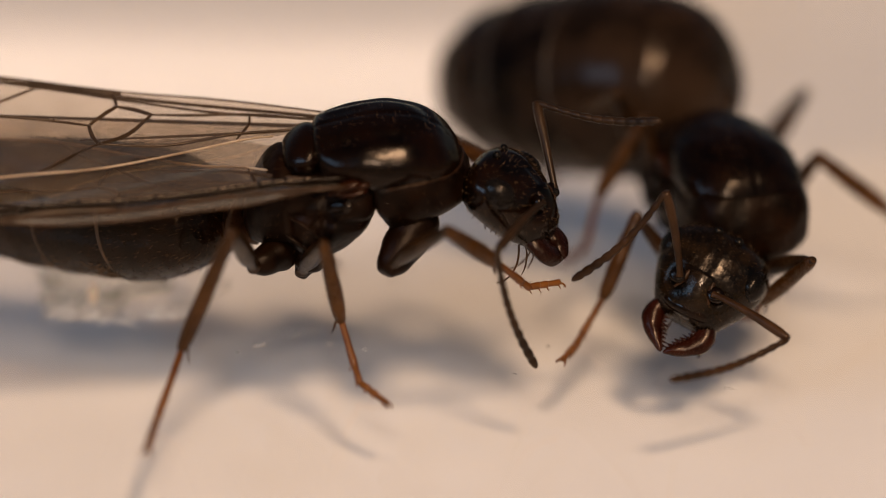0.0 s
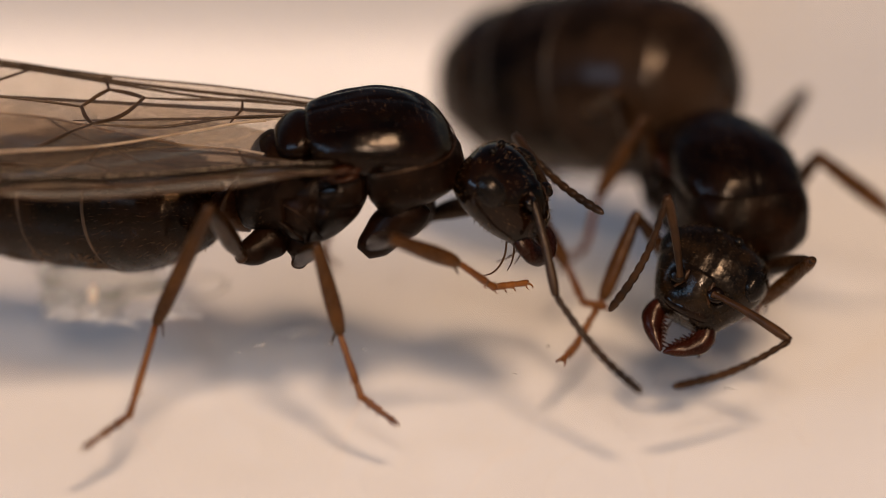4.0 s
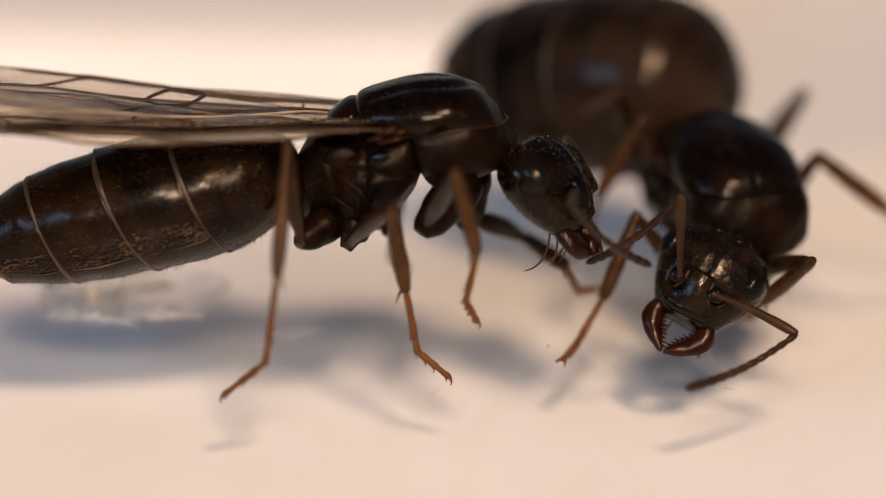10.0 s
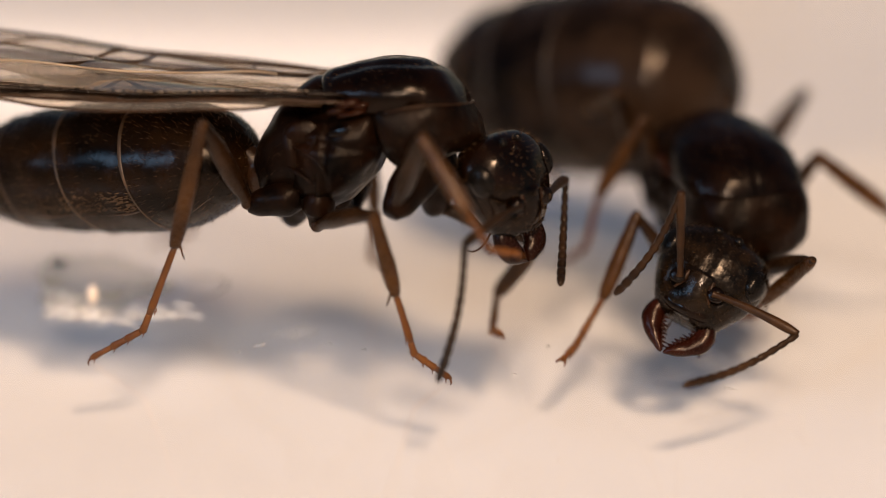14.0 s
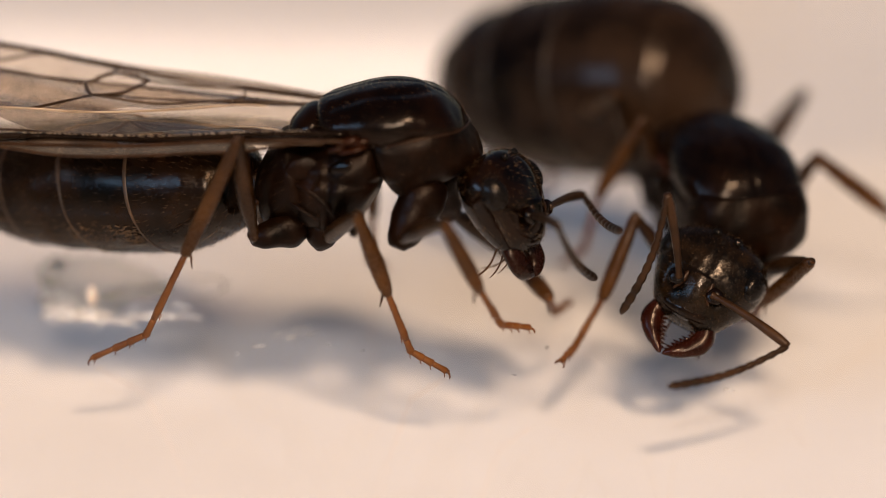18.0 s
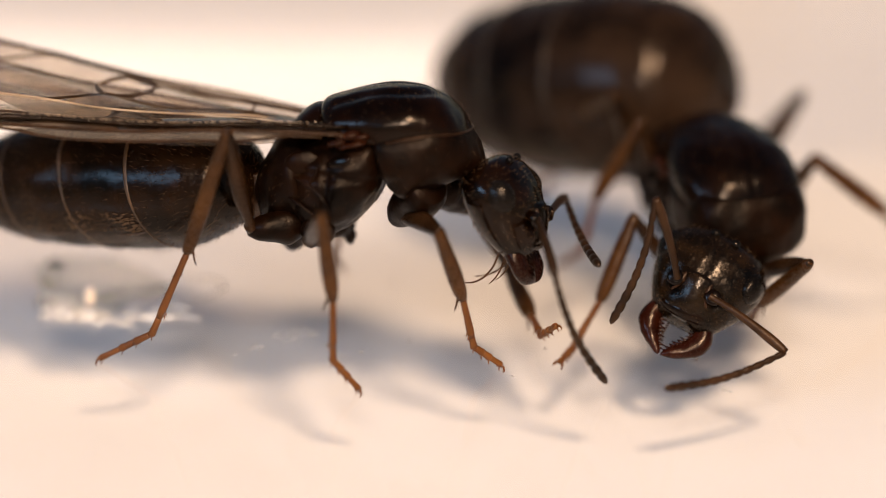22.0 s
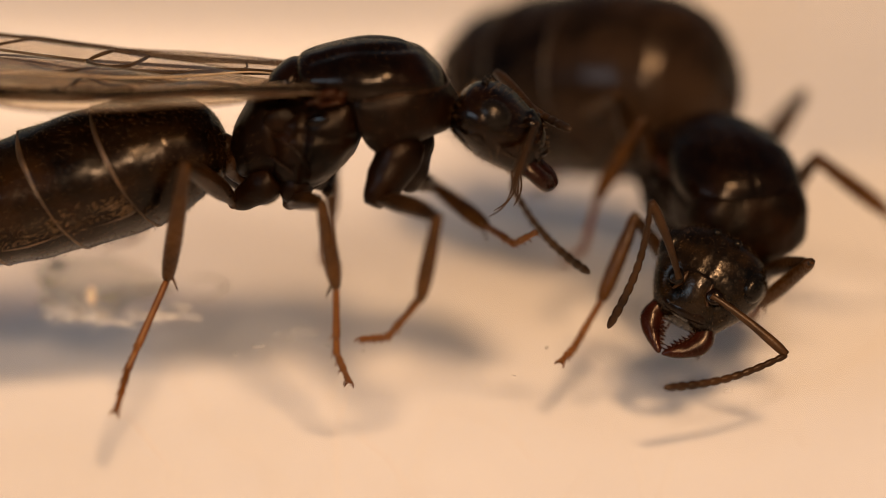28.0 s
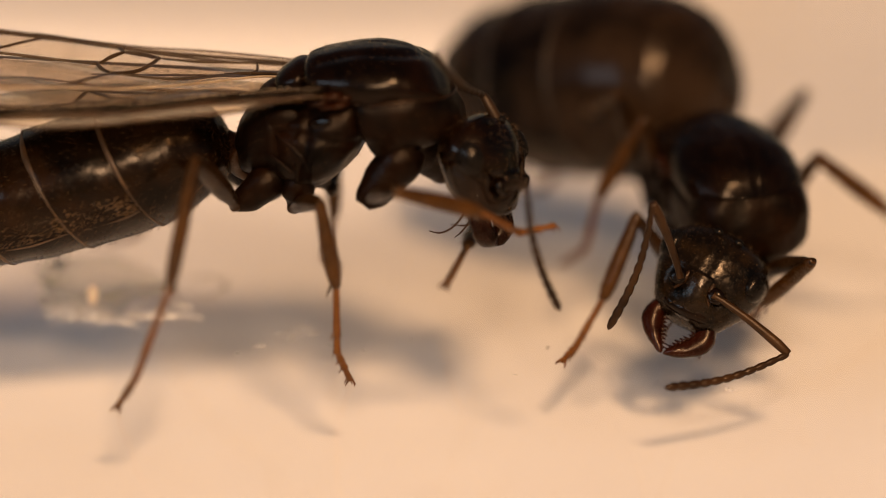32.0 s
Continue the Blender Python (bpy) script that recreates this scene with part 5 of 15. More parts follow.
    walk(winged['RW'], [
        (0, at(0.03, -0.88, 0.95, -7.9, 6.9, 0.3)), (0.5, at(0.03, -0.88, 0.95, -6.4, 5.3, 0)),
        (1, at(0.03, -0.88, 0.95, -1.9, 9.3, 0.7)), (1.5, at(0.03, -0.88, 0.95, -0.4, 8.6, 6.7)),
        (2, at(0.03, -0.88, 0.95, -5.2, 10.7, 9.3)), (2.5, at(0.03, -0.88, 0.95, -2.9, 8.9, 5)),
        (3, at(0.03, -0.88, 0.95, -2.5, 13.3, 9.3)), (3.5, at(0.03, -0.88, 0.95, -7, 10.1, 2)),
        (5.5, at(0.03, -0.88, 0.95, -6.2, 13, 0.7)), (6, at(0.03, -0.88, 0.95, 3.6, 16, 10.9)),
        (6.5, at(0.03, -0.88, 0.95, -4.6, 9.3, -0.5)), (7, at(0.03, -0.88, 0.95, -1.9, 14.1, 11.4)),
        (7.5, at(0.03, -0.88, 0.95, -0.2, 14, 12.7)), (8, at(0.03, -0.88, 0.95, 4.4, 15.8, 22.8)),
        (8.5, at(0.03, -0.88, 0.95, 8, 20.4, 25.3)), (9, at(0.03, -0.88, 0.95, 20.5, 14.5, 25.2)),
        (9.5, at(0.03, -0.88, 0.95, 11.7, 13.8, 6.9)), (10, at(0.03, -0.88, 0.95, 4.5, 14.5, 10.1)),
        (10.5, at(0.03, -0.88, 0.95, -1.4, 12, 2.5)), (11, at(0.03, -0.88, 0.95, -0.5, 12.1, 5.3)),
        (11.5, at(0.03, -0.88, 0.95, -1, 15.6, 8.5)), (12, at(0.03, -0.88, 0.95, -0.9, 16.4, 11.5)),
        (12.5, at(0.03, -0.88, 0.95, -6.4, 15, 7.3)), (13, at(0.03, -0.88, 0.95, 4.5, 12.9, 9)),
        (13.5, at(0.03, -0.88, 0.95, -6.3, 16.1, 5.6)), (14, at(0.03, -0.88, 0.95, 7.3, 13.2, 4.8)),
        (14.5, at(0.03, -0.88, 0.95, 2.1, 11.1, -0.6)), (16.5, at(0.03, -0.88, 0.95, 5.9, 11.8, 2.5)),
        (17, at(0.03, -0.88, 0.95, 4, 12, -2.7)), (17.5, at(0.03, -0.88, 0.95, -3.7, 14.2, -1.3)),
        (18, at(0.03, -0.88, 0.95, -4, 13.6, -2.4)), (18.5, at(0.03, -0.88, 0.95, -7.9, 15.4, -5.4)),
        (19, at(0.03, -0.88, 0.95, 4.6, 10.6, -3.2)), (19.5, at(0.03, -0.88, 0.95, 1, 13.4, 1.1)),
        (20, at(0.03, -0.88, 0.95, 2.6, 13.3, 1.8)), (21, at(0.03, -0.88, 0.95, 4.3, 13.1, 5.6)),
        (21.5, at(0.03, -0.88, 0.95, -5.2, 11.7, 3.6)), (22, at(0.03, -0.88, 0.95, 2.7, 14.1, 3)),
        (22.5, at(0.03, -0.88, 0.95, 5.5, 9.9, 11.5)), (23, at(0.03, -0.88, 0.95, 15.7, 13.1, 21.7)),
        (23.5, at(0.03, -0.88, 0.95, 8.3, 16.5, 18.3)), (24, at(0.03, -0.88, 0.95, 9, 12.6, 19.3)),
        (24.5, at(0.03, -0.88, 0.95, 6.8, 13.6, 15.8)), (25, at(0.03, -0.88, 0.95, 8.4, 14.1, 14.3)),
        (25.5, at(0.03, -0.88, 0.95, 5.9, 16, 12.1)), (27.5, at(0.03, -0.88, 0.95, 5.4, 13.6, 11.2)),
        (28, at(0.03, -0.88, 0.95, 3, 13.4, 12.5)), (28.5, at(0.03, -0.88, 0.95, 1.5, 9.7, 12.9)),
        (29, at(0.03, -0.88, 0.95, -3.5, 16.8, 8.9)), (29.5, at(0.03, -0.88, 0.95, 0.1, 12.9, 10.3)),
        (30, at(0.03, -0.88, 0.95, 3.2, 13.1, 11.9)), (30.5, at(0.03, -0.88, 0.95, 4.5, 11.9, 10.6)),
        (31, at(0.03, -0.88, 0.95, 4.5, 12.6, 11.9)), (31.5, at(0.03, -0.88, 0.95, 3.3, 10.7, 10.5)),
        (32, at(0.03, -0.88, 0.95, 1.2, 7.7, 14.6)),])
    walk(winged['LW'], [
        (0, at(0.03, 0.88, 0.95, 3.1, 12.2, -11.5)), (0.5, at(0.03, 0.88, 0.95, 2.3, 9.7, -11.5)),
        (1, at(0.03, 0.88, 0.95, 5.3, 16.4, -10.6)), (1.5, at(0.03, 0.88, 0.95, 9.9, 18.7, -4.3)),
        (2, at(0.03, 0.88, 0.95, 6.7, 18.9, -3.1)), (2.5, at(0.03, 0.88, 0.95, 5.7, 15.8, -6.1)),
        (3, at(0.03, 0.88, 0.95, 6.8, 21.2, -2.4)), (3.5, at(0.03, 0.88, 0.95, 1.4, 14.4, -9.9)),
        (5.5, at(0.03, 0.88, 0.95, 3.1, 18.1, -9.4)), (6, at(0.03, 0.88, 0.95, 7.6, 22.5, 1.9)),
        (6.5, at(0.03, 0.88, 0.95, 4.3, 14.6, -9.6)), (7, at(0.03, 0.88, 0.95, 9.6, 21.4, 2.6)),
        (7.5, at(0.03, 0.88, 0.95, 9.3, 20.8, 4.2)), (8, at(0.03, 0.88, 0.95, 7, 20.1, 13.8)),
        (8.5, at(0.03, 0.88, 0.95, 7.1, 24.4, 15.4)), (9, at(0.03, 0.88, 0.95, 7, 19.2, 14.4)),
        (9.5, at(0.03, 0.88, 0.95, 2.9, 17.5, -2.2)), (10, at(0.03, 0.88, 0.95, 4.7, 19, 1.4)),
        (10.5, at(0.03, 0.88, 0.95, 5.5, 17.7, -6.1)), (11, at(0.061, 0.919, 1.087, 8.3, 17.4, -2.7)),
        (11.5, at(0.052, 0.945, 1.143, 9.5, 20.8, 0.9)), (12, at(-0.038, 1.017, 1.197, 10.7, 22.2, 4.6)),
        (12.5, at(-0.173, 1.121, 1.234, 7.9, 20, 1.3)), (13, at(-0.202, 1.109, 1.34, 14.4, 21.1, 4.2)),
        (13.5, at(-0.203, 1.154, 1.267, 3.6, 19.1, -0.5)), (14, at(-0.205, 1.113, 1.273, 7, 18.1, -0.9)),
        (14.5, at(-0.191, 1.147, 1.226, 5, 16, -6.1)), (16.5, at(-0.229, 1.109, 1.121, 4.1, 17.6, -3.6)),
        (17, at(-0.211, 1.133, 1.111, 4.7, 19, -8.6)), (17.5, at(-0.228, 1.131, 1.084, 5.9, 22.3, -7.5)),
        (18, at(-0.227, 1.135, 1.076, 5.6, 21.1, -8.5)), (18.5, at(-0.216, 1.151, 1.073, -1, 19, -11.8)),
        (19, at(-0.207, 1.137, 1.125, 7, 18.2, -8.6)), (19.5, at(-0.22, 1.124, 1.138, 3.7, 18.2, -4.9)),
        (20, at(-0.219, 1.122, 1.152, 4.8, 18.8, -4.2)), (21, at(-0.263, 1.083, 1.019, 10.5, 23.2, 0)),
        (21.5, at(-0.286, 1.059, 0.922, 3.5, 18.7, -3.4)), (22, at(-0.269, 1.086, 0.952, 8.4, 23.7, -2.7)),
        (22.5, at(-0.162, 0.999, 0.954, 9.3, 18.5, 4.3)), (23, at(0.008, 0.895, 0.955, 11.3, 21.1, 12.3)),
        (23.5, at(0.03, 0.88, 0.95, -0.2, 17.3, 8.4)), (24, at(0.03, 0.88, 0.95, 2.4, 15.1, 9.4)),
        (24.5, at(0.03, 0.88, 0.95, 5.6, 18.4, 6.4)), (25, at(0.03, 0.88, 0.95, 6.6, 20.1, 4.6)),
        (25.5, at(0.03, 0.88, 0.95, 4.3, 20.4, 2.5)), (27.5, at(0.03, 0.88, 0.95, 6.5, 20.2, 1.2)),
        (28, at(0.03, 0.88, 0.95, 3.8, 18, 2.1)), (28.5, at(0.03, 0.88, 0.95, 5.6, 15.5, 2.9)),
        (29, at(0.03, 0.88, 0.95, 1.4, 20, -1.3)), (29.5, at(0.03, 0.88, 0.95, 6.4, 19.3, 0.6)),
        (30, at(0.03, 0.88, 0.95, 7.2, 19.9, 2.2)), (30.5, at(0.03, 0.88, 0.95, 8.2, 19.7, 1)),
        (31, at(0.03, 0.88, 0.95, 7.1, 19.5, 2)), (31.5, at(0.03, 0.88, 0.95, 4.6, 16, 0.4)),
        (32, at(0.03, 0.88, 0.95, 8.4, 15.3, 4.8)),])
    walk(winged['R1coxa'], [
        (0, at(0.8, -0.42, 0, -96.7, 23.2, -133.1)), (0.5, at(0.8, -0.42, 0, -100.7, 17.8, -153.7)),
        (1, at(0.8, -0.42, 0, -102.5, 30.9, -131.2)), (1.5, at(0.8, -0.42, 0, -99, 24.7, -134.7)),
        (2, at(0.8, -0.42, 0, -91.6, 22.4, -123.2)), (2.25, at(0.8, -0.42, 0, -104.9, 27.9, -138.8)),
        (2.5, at(0.8, -0.42, 0, -126.7, 31.5, -155.7)), (2.75, at(0.8, -0.42, 0, -103.8, 32.9, -130.7)),
        (3, at(0.8, -0.42, 0, -87.7, 29.3, -106.2)), (3.25, at(0.8, -0.42, 0, -95.8, 25.8, -126.9)),
        (3.5, at(0.8, -0.42, 0, -99.2, 19.6, -146)), (4.17, at(0.8, -0.42, 0, -146.6, 31.5, -167.1)),
        (4.83, at(0.8, -0.42, 0, 153.9, 39, 167)), (5.5, at(0.8, -0.42, 0, 115.9, 40, 138)),
        (6, at(0.8, -0.42, 0, 103.7, 26.8, 138.8)), (6.5, at(0.8, -0.42, 0, 112.6, 42.7, 132.2)),
        (7, at(0.8, -0.42, 0, 101.1, 29.9, 130.4)), (7.5, at(0.8, -0.42, 0, 97.2, 26.5, 128.4)),
        (8, at(0.8, -0.42, 0, 121, 36, 146.8)), (8.5, at(0.8, -0.42, 0, 120.9, 28.2, 155.1)),
        (8.67, at(0.8, -0.42, 0, 144.7, 32.9, 165.3)), (8.83, at(0.8, -0.42, 0, 172.4, 36.7, 176.7)),
        (9, at(0.8, -0.42, 0, -161.7, 39.2, -171)), (9.25, at(0.8, -0.42, 0, -158.5, 37.9, -169.9)),
        (9.5, at(0.8, -0.42, 0, -155.1, 36.5, -168.7)), (10, at(0.8, -0.42, 0, -125, 32.2, -153.8)),
        (10.5, at(0.8, -0.42, 0, -131.3, 30.8, -159.5)), (11, at(0.8, -0.42, 0, -115.8, 25.2, -154.9)),
        (11.5, at(0.8, -0.42, 0, -117.8, 33.8, -145.9)), (12, at(0.8, -0.42, 0, -111.2, 32.3, -140.8)),
        (12.17, at(0.8, -0.42, 0, -156.7, 38.7, -168.7)), (12.33, at(0.8, -0.42, 0, 142.9, 37.8, 161.3)),
        (12.5, at(0.8, -0.42, 0, 104, 30, 134.6)), (12.67, at(0.8, -0.42, 0, 154.5, 44.4, 165.2)),
        (12.83, at(0.8, -0.42, 0, -140.3, 47.3, -154.1)), (13, at(0.8, -0.42, 0, -98.2, 36.6, -118.8)),
        (13.25, at(0.8, -0.42, 0, -105, 38.3, -126.8)), (13.5, at(0.8, -0.42, 0, -112.7, 39.4, -135.2)),
        (13.75, at(0.8, -0.42, 0, -116.4, 40.1, -138.5)), (14, at(0.8, -0.42, 0, -120.3, 40.7, -141.9)),
        (14.17, at(0.8, -0.42, 0, -159.7, 37.7, -170.5)), (14.33, at(0.8, -0.42, 0, 138.1, 28.6, 165)),
        (14.5, at(0.8, -0.42, 0, 93.4, 16, 145.1)), (15.17, at(0.8, -0.42, 0, 117.5, 25.5, 155.8)),
        (15.83, at(0.8, -0.42, 0, 152.3, 34.1, 168.4)), (16.5, at(0.8, -0.42, 0, -173.3, 41.2, -176.6)),
        (16.75, at(0.8, -0.42, 0, -133, 34.4, -157.5)), (17, at(0.8, -0.42, 0, -103.8, 25.2, -141.7)),
        (17.25, at(0.8, -0.42, 0, -112.5, 35.4, -138.8)), (17.5, at(0.8, -0.42, 0, -117.3, 45.5, -135.1)),
        (17.75, at(0.8, -0.42, 0, -120.4, 43.3, -139.9)), (18, at(0.8, -0.42, 0, -123.1, 40.9, -144.3)),
        (18.25, at(0.8, -0.42, 0, -142.5, 41.9, -158.7)), (18.5, at(0.8, -0.42, 0, -166.6, 41.1, -173.1)),
        (18.75, at(0.8, -0.42, 0, -152.4, 43, -164.5)), (19, at(0.8, -0.42, 0, -139.8, 44.2, -155.5)),
        (19.25, at(0.8, -0.42, 0, -150.7, 39.9, -164.8)), (19.5, at(0.8, -0.42, 0, -163.3, 34.9, -173)),
        (20, at(0.8, -0.42, 0, -149.4, 37.7, -165.2)), (20.5, at(0.8, -0.42, 0, -117.4, 34.1, -145.3)),
        (21, at(0.8, -0.42, 0, -97.6, 27.7, -127.5)), (21.17, at(0.8, -0.42, 0, -112.3, 36.7, -137.2)),
        (21.33, at(0.8, -0.42, 0, -132.3, 44.7, -149.4)), (21.5, at(0.8, -0.42, 0, -157.4, 51.1, -164.9)),
        (21.75, at(0.8, -0.42, 0, 140.6, 40.1, 158.5)), (22, at(0.8, -0.42, 0, 95.8, 21.5, 134.7)),
        (22.25, at(0.8, -0.42, 0, 140.6, 28.5, 166.3)), (22.38, at(0.8, -0.42, 0, -173.4, 34.2, -176.8)),
        (22.5, at(0.8, -0.42, 0, -127.7, 27.7, -160.3)), (23, at(0.8, -0.42, 0, -151.7, 47.4, -162.2)),
        (23.25, at(0.8, -0.42, 0, 150.1, 36.9, 166)), (23.5, at(0.8, -0.42, 0, 98.7, 20.2, 143.6)),
        (23.67, at(0.8, -0.42, 0, 143.2, 35.8, 162.7)), (23.83, at(0.8, -0.42, 0, -164.2, 47.1, -170.4)),
        (24, at(0.8, -0.42, 0, -121, 49.9, -135.8)), (24.17, at(0.8, -0.42, 0, -174.9, 49.9, -176.8)),
        (24.33, at(0.8, -0.42, 0, 127.8, 37.6, 151)), (24.5, at(0.8, -0.42, 0, 91.7, 19.3, 129.7)),
        (25, at(0.8, -0.42, 0, 77.6, 1, 119.5)), (25.5, at(0.8, -0.42, 0, 96.8, 26.2, 128.2)),
        (26.17, at(0.8, -0.42, 0, 113.9, 36.6, 139.1)), (26.83, at(0.8, -0.42, 0, 137.8, 45.8, 153)),
        (27.5, at(0.8, -0.42, 0, 167.7, 52.7, 171.7)), (27.75, at(0.8, -0.42, 0, -158, 50.1, -165.6)),
        (28, at(0.8, -0.42, 0, -128.3, 43.7, -146.7)), (28.25, at(0.8, -0.42, 0, -123, 37.8, -146.8)),
        (28.5, at(0.8, -0.42, 0, -116.5, 31.9, -146.9)), (28.62, at(0.8, -0.42, 0, -114, 30.4, -146.1)),
        (28.75, at(0.8, -0.42, 0, -111.5, 29, -145.4)), (28.88, at(0.8, -0.42, 0, -109, 27.5, -144.6)),
        (29, at(0.8, -0.42, 0, -107.8, 37.9, -146.2)), (29.5, at(0.8, -0.42, 0, -119.4, 27.9, -154.3)),
        (29.58, at(0.8, -0.42, 0, -117.7, 27.9, -152.9)), (29.67, at(0.8, -0.42, 0, -116.1, 27.9, -151.5)),
        (29.75, at(0.8, -0.42, 0, -114.6, 27.9, -150.1)), (29.83, at(0.8, -0.42, 0, -113.1, 27.8, -148.7)),
        (29.92, at(0.8, -0.42, 0, -111.6, 27.7, -147.3)), (30, at(0.8, -0.42, 0, -110.3, 27.7, -145.9)),
        (30.25, at(0.8, -0.42, 0, -120.2, 32.5, -149.6)), (30.5, at(0.8, -0.42, 0, -130.9, 37.3, -153.7)),
        (30.6, at(0.8, -0.42, 0, -135.1, 38.3, -155.9)), (30.7, at(0.8, -0.42, 0, -139.4, 39.4, -158.2)),
        (30.8, at(0.8, -0.42, 0, -143.9, 40.3, -160.5)), (30.9, at(0.8, -0.42, 0, -148.6, 41.3, -162.9)),
        (31, at(0.8, -0.42, 0, -153.3, 42.1, -165.4)), (31.12, at(0.8, -0.42, 0, -149.6, 40.7, -163.8)),
        (31.25, at(0.8, -0.42, 0, -145.9, 39.3, -162.3)), (31.38, at(0.8, -0.42, 0, -142.2, 37.9, -160.8)),
        (31.5, at(0.8, -0.42, 0, -138.4, 36.5, -159.4)), (31.75, at(0.8, -0.42, 0, -140, 37.7, -159.6)),
        (32, at(0.8, -0.42, 0, -141.4, 38.9, -159.8)),])
    walk(winged['R1femur'], [
        (0, at(0.329, -0.923, -0.295, -51, -36.4, -43.9)), (0.5, at(0.16, -0.736, -0.229, -48.1, -40, -70.2)),
        (1, at(0.376, -0.904, -0.385, -45.7, -31.9, -57.3)), (1.5, at(0.321, -0.904, -0.313, -38.8, -20.8, -56.3)),
        (2, at(0.421, -1.001, -0.285, -39.6, -19.4, -38.2)), (2.25, at(0.301, -0.857, -0.351, -43.7, -28, -47.1)),
        (2.5, at(0.217, -0.683, -0.392, -46.2, -36, -57.5)), (2.75, at(0.39, -0.898, -0.407, -39.9, -21.2, -49.1)),
        (3, at(0.618, -1.048, -0.367, -33.9, -6.1, -42.3)), (3.25, at(0.395, -0.96, -0.327, -43, -21, -57.2)),
        (3.5, at(0.214, -0.815, -0.252, -45.8, -34.3, -75.2)), (4.17, at(0.176, -0.563, -0.392, -43, -28.8, -70.8)),
        (4.83, at(0.232, -0.289, -0.472, -39.3, -23.1, -66.9)), (5.5, at(0.373, -0.035, -0.482, -35.1, -17.4, -63.3)),
        (6, at(0.296, 0.021, -0.338, -25.9, -4.3, -53.3)), (6.5, at(0.43, -0.011, -0.508, -31.1, -24.5, -68.9)),
        (7, at(0.379, 0.076, -0.373, -34, -12.8, -64.5)), (7.5, at(0.383, 0.106, -0.335, -34.1, -11.5, -68.5)),
        (8, at(0.293, -0.087, -0.441, -29.9, -13, -55.6)), (8.5, at(0.201, -0.141, -0.355, -35.8, -7.9, -69.3)),
        (8.67, at(0.191, -0.261, -0.408, -34.7, -1.4, -71)), (8.83, at(0.199, -0.385, -0.448, -33.7, 5.1, -72.6)),
        (9, at(0.226, -0.51, -0.474, -32.8, 11.6, -74.3)), (9.25, at(0.217, -0.524, -0.46, -34.9, 0.9, -77.5)),
        (9.5, at(0.209, -0.538, -0.446, -36.5, -9.8, -80.7)), (10, at(0.231, -0.7, -0.4, -49.6, -32.4, -59.7)),
        (10.5, at(0.197, -0.646, -0.384, -34.3, -25.1, -35.8)), (11, at(0.185, -0.708, -0.319, -32, -21.4, -38)),
        (11.5, at(0.284, -0.769, -0.418, -38.8, -25.6, -51.8)), (12, at(0.309, -0.821, -0.401, -46.5, -31.6, -55.8)),
        (12.17, at(0.226, -0.535, -0.469, -42.6, -25.2, -60.4)), (12.33, at(0.239, -0.23, -0.46, -40, -18.6, -64.6)),
        (12.5, at(0.344, 0.043, -0.375, -38.3, -12, -68.5)), (12.67, at(0.282, -0.283, -0.525, -37, -8.5, -63.7)),
        (12.83, at(0.342, -0.642, -0.551, -34.7, -5, -59)), (13, at(0.51, -0.948, -0.447, -31.4, -1.4, -54.4)),
        (13.25, at(0.447, -0.892, -0.464, -49.6, -27.3, -64.2)), (13.5, at(0.389, -0.829, -0.476, -63.5, -52, -80.3)),
        (13.75, at(0.37, -0.8, -0.483, -64.8, -44.7, -65.9)), (14, at(0.353, -0.771, -0.489, -54, -36, -55)),
        (14.17, at(0.215, -0.518, -0.459, -35.1, -13.5, -55.6)), (14.33, at(0.164, -0.25, -0.359, -29, 9, -56)),
        (14.5, at(0.209, -0.008, -0.207, -28.3, 31.5, -56.4)), (15.17, at(0.182, -0.143, -0.323, -27.8, 6.6, -51.8)),
        (15.83, at(0.192, -0.295, -0.421, -34.8, -18.5, -47.6)), (16.5, at(0.237, -0.454, -0.494, -66.6, -43.4, -41.8)),
        (16.75, at(0.229, -0.657, -0.424, -40.2, -25.7, -47.4)), (17, at(0.268, -0.841, -0.319, -31.6, -7.9, -51.6)),
        (17.25, at(0.34, -0.823, -0.434, -40.1, -15.8, -59.8)), (17.5, at(0.427, -0.791, -0.535, -46, -23.3, -68.8)),
        (17.75, at(0.382, -0.772, -0.514, -43.1, -19.2, -62.9)), (18, at(0.34, -0.751, -0.491, -39.5, -15, -57.4)),
        (18.25, at(0.28, -0.623, -0.501, -45.5, -23.8, -60.9)), (18.5, at(0.239, -0.488, -0.493, -51.4, -32.6, -64.9)),
        (18.75, at(0.271, -0.566, -0.511, -40, -15.7, -58.7)), (19, at(0.311, -0.643, -0.523, -28.8, 1.3, -53.5)),
        (19.25, at(0.245, -0.571, -0.481, -41.8, -18.5, -62.3)), (19.5, at(0.19, -0.495, -0.43, -56.3, -37.8, -73.5)),
        (20, at(0.226, -0.572, -0.459, -45.1, -25.1, -57.1)), (20.5, at(0.29, -0.774, -0.421, -49.6, -28.9, -67)),
        (21, at(0.395, -0.947, -0.348, -51.7, -31.9, -77.5)), (21.17, at(0.358, -0.828, -0.448, -47.6, -26.3, -74.3)),
        (21.33, at(0.341, -0.692, -0.528, -44.3, -20.6, -71.4)), (21.5, at(0.345, -0.543, -0.583, -41.8, -14.9, -68.7)),
        (21.75, at(0.267, -0.21, -0.484, -36.8, -4.2, -65.7)), (22, at(0.309, 0.076, -0.275, -31.7, 6.6, -62.8)),
        (22.25, at(0.16, -0.264, -0.358, -31.3, -4.9, -56)), (22.5, at(0.175, -0.644, -0.349, -32.3, -16.4, -49.1)),
        (23, at(0.317, -0.575, -0.552, -54.7, -31.5, -70.1)), (23.25, at(0.218, -0.274, -0.45, -32.3, -12, -69.3)),
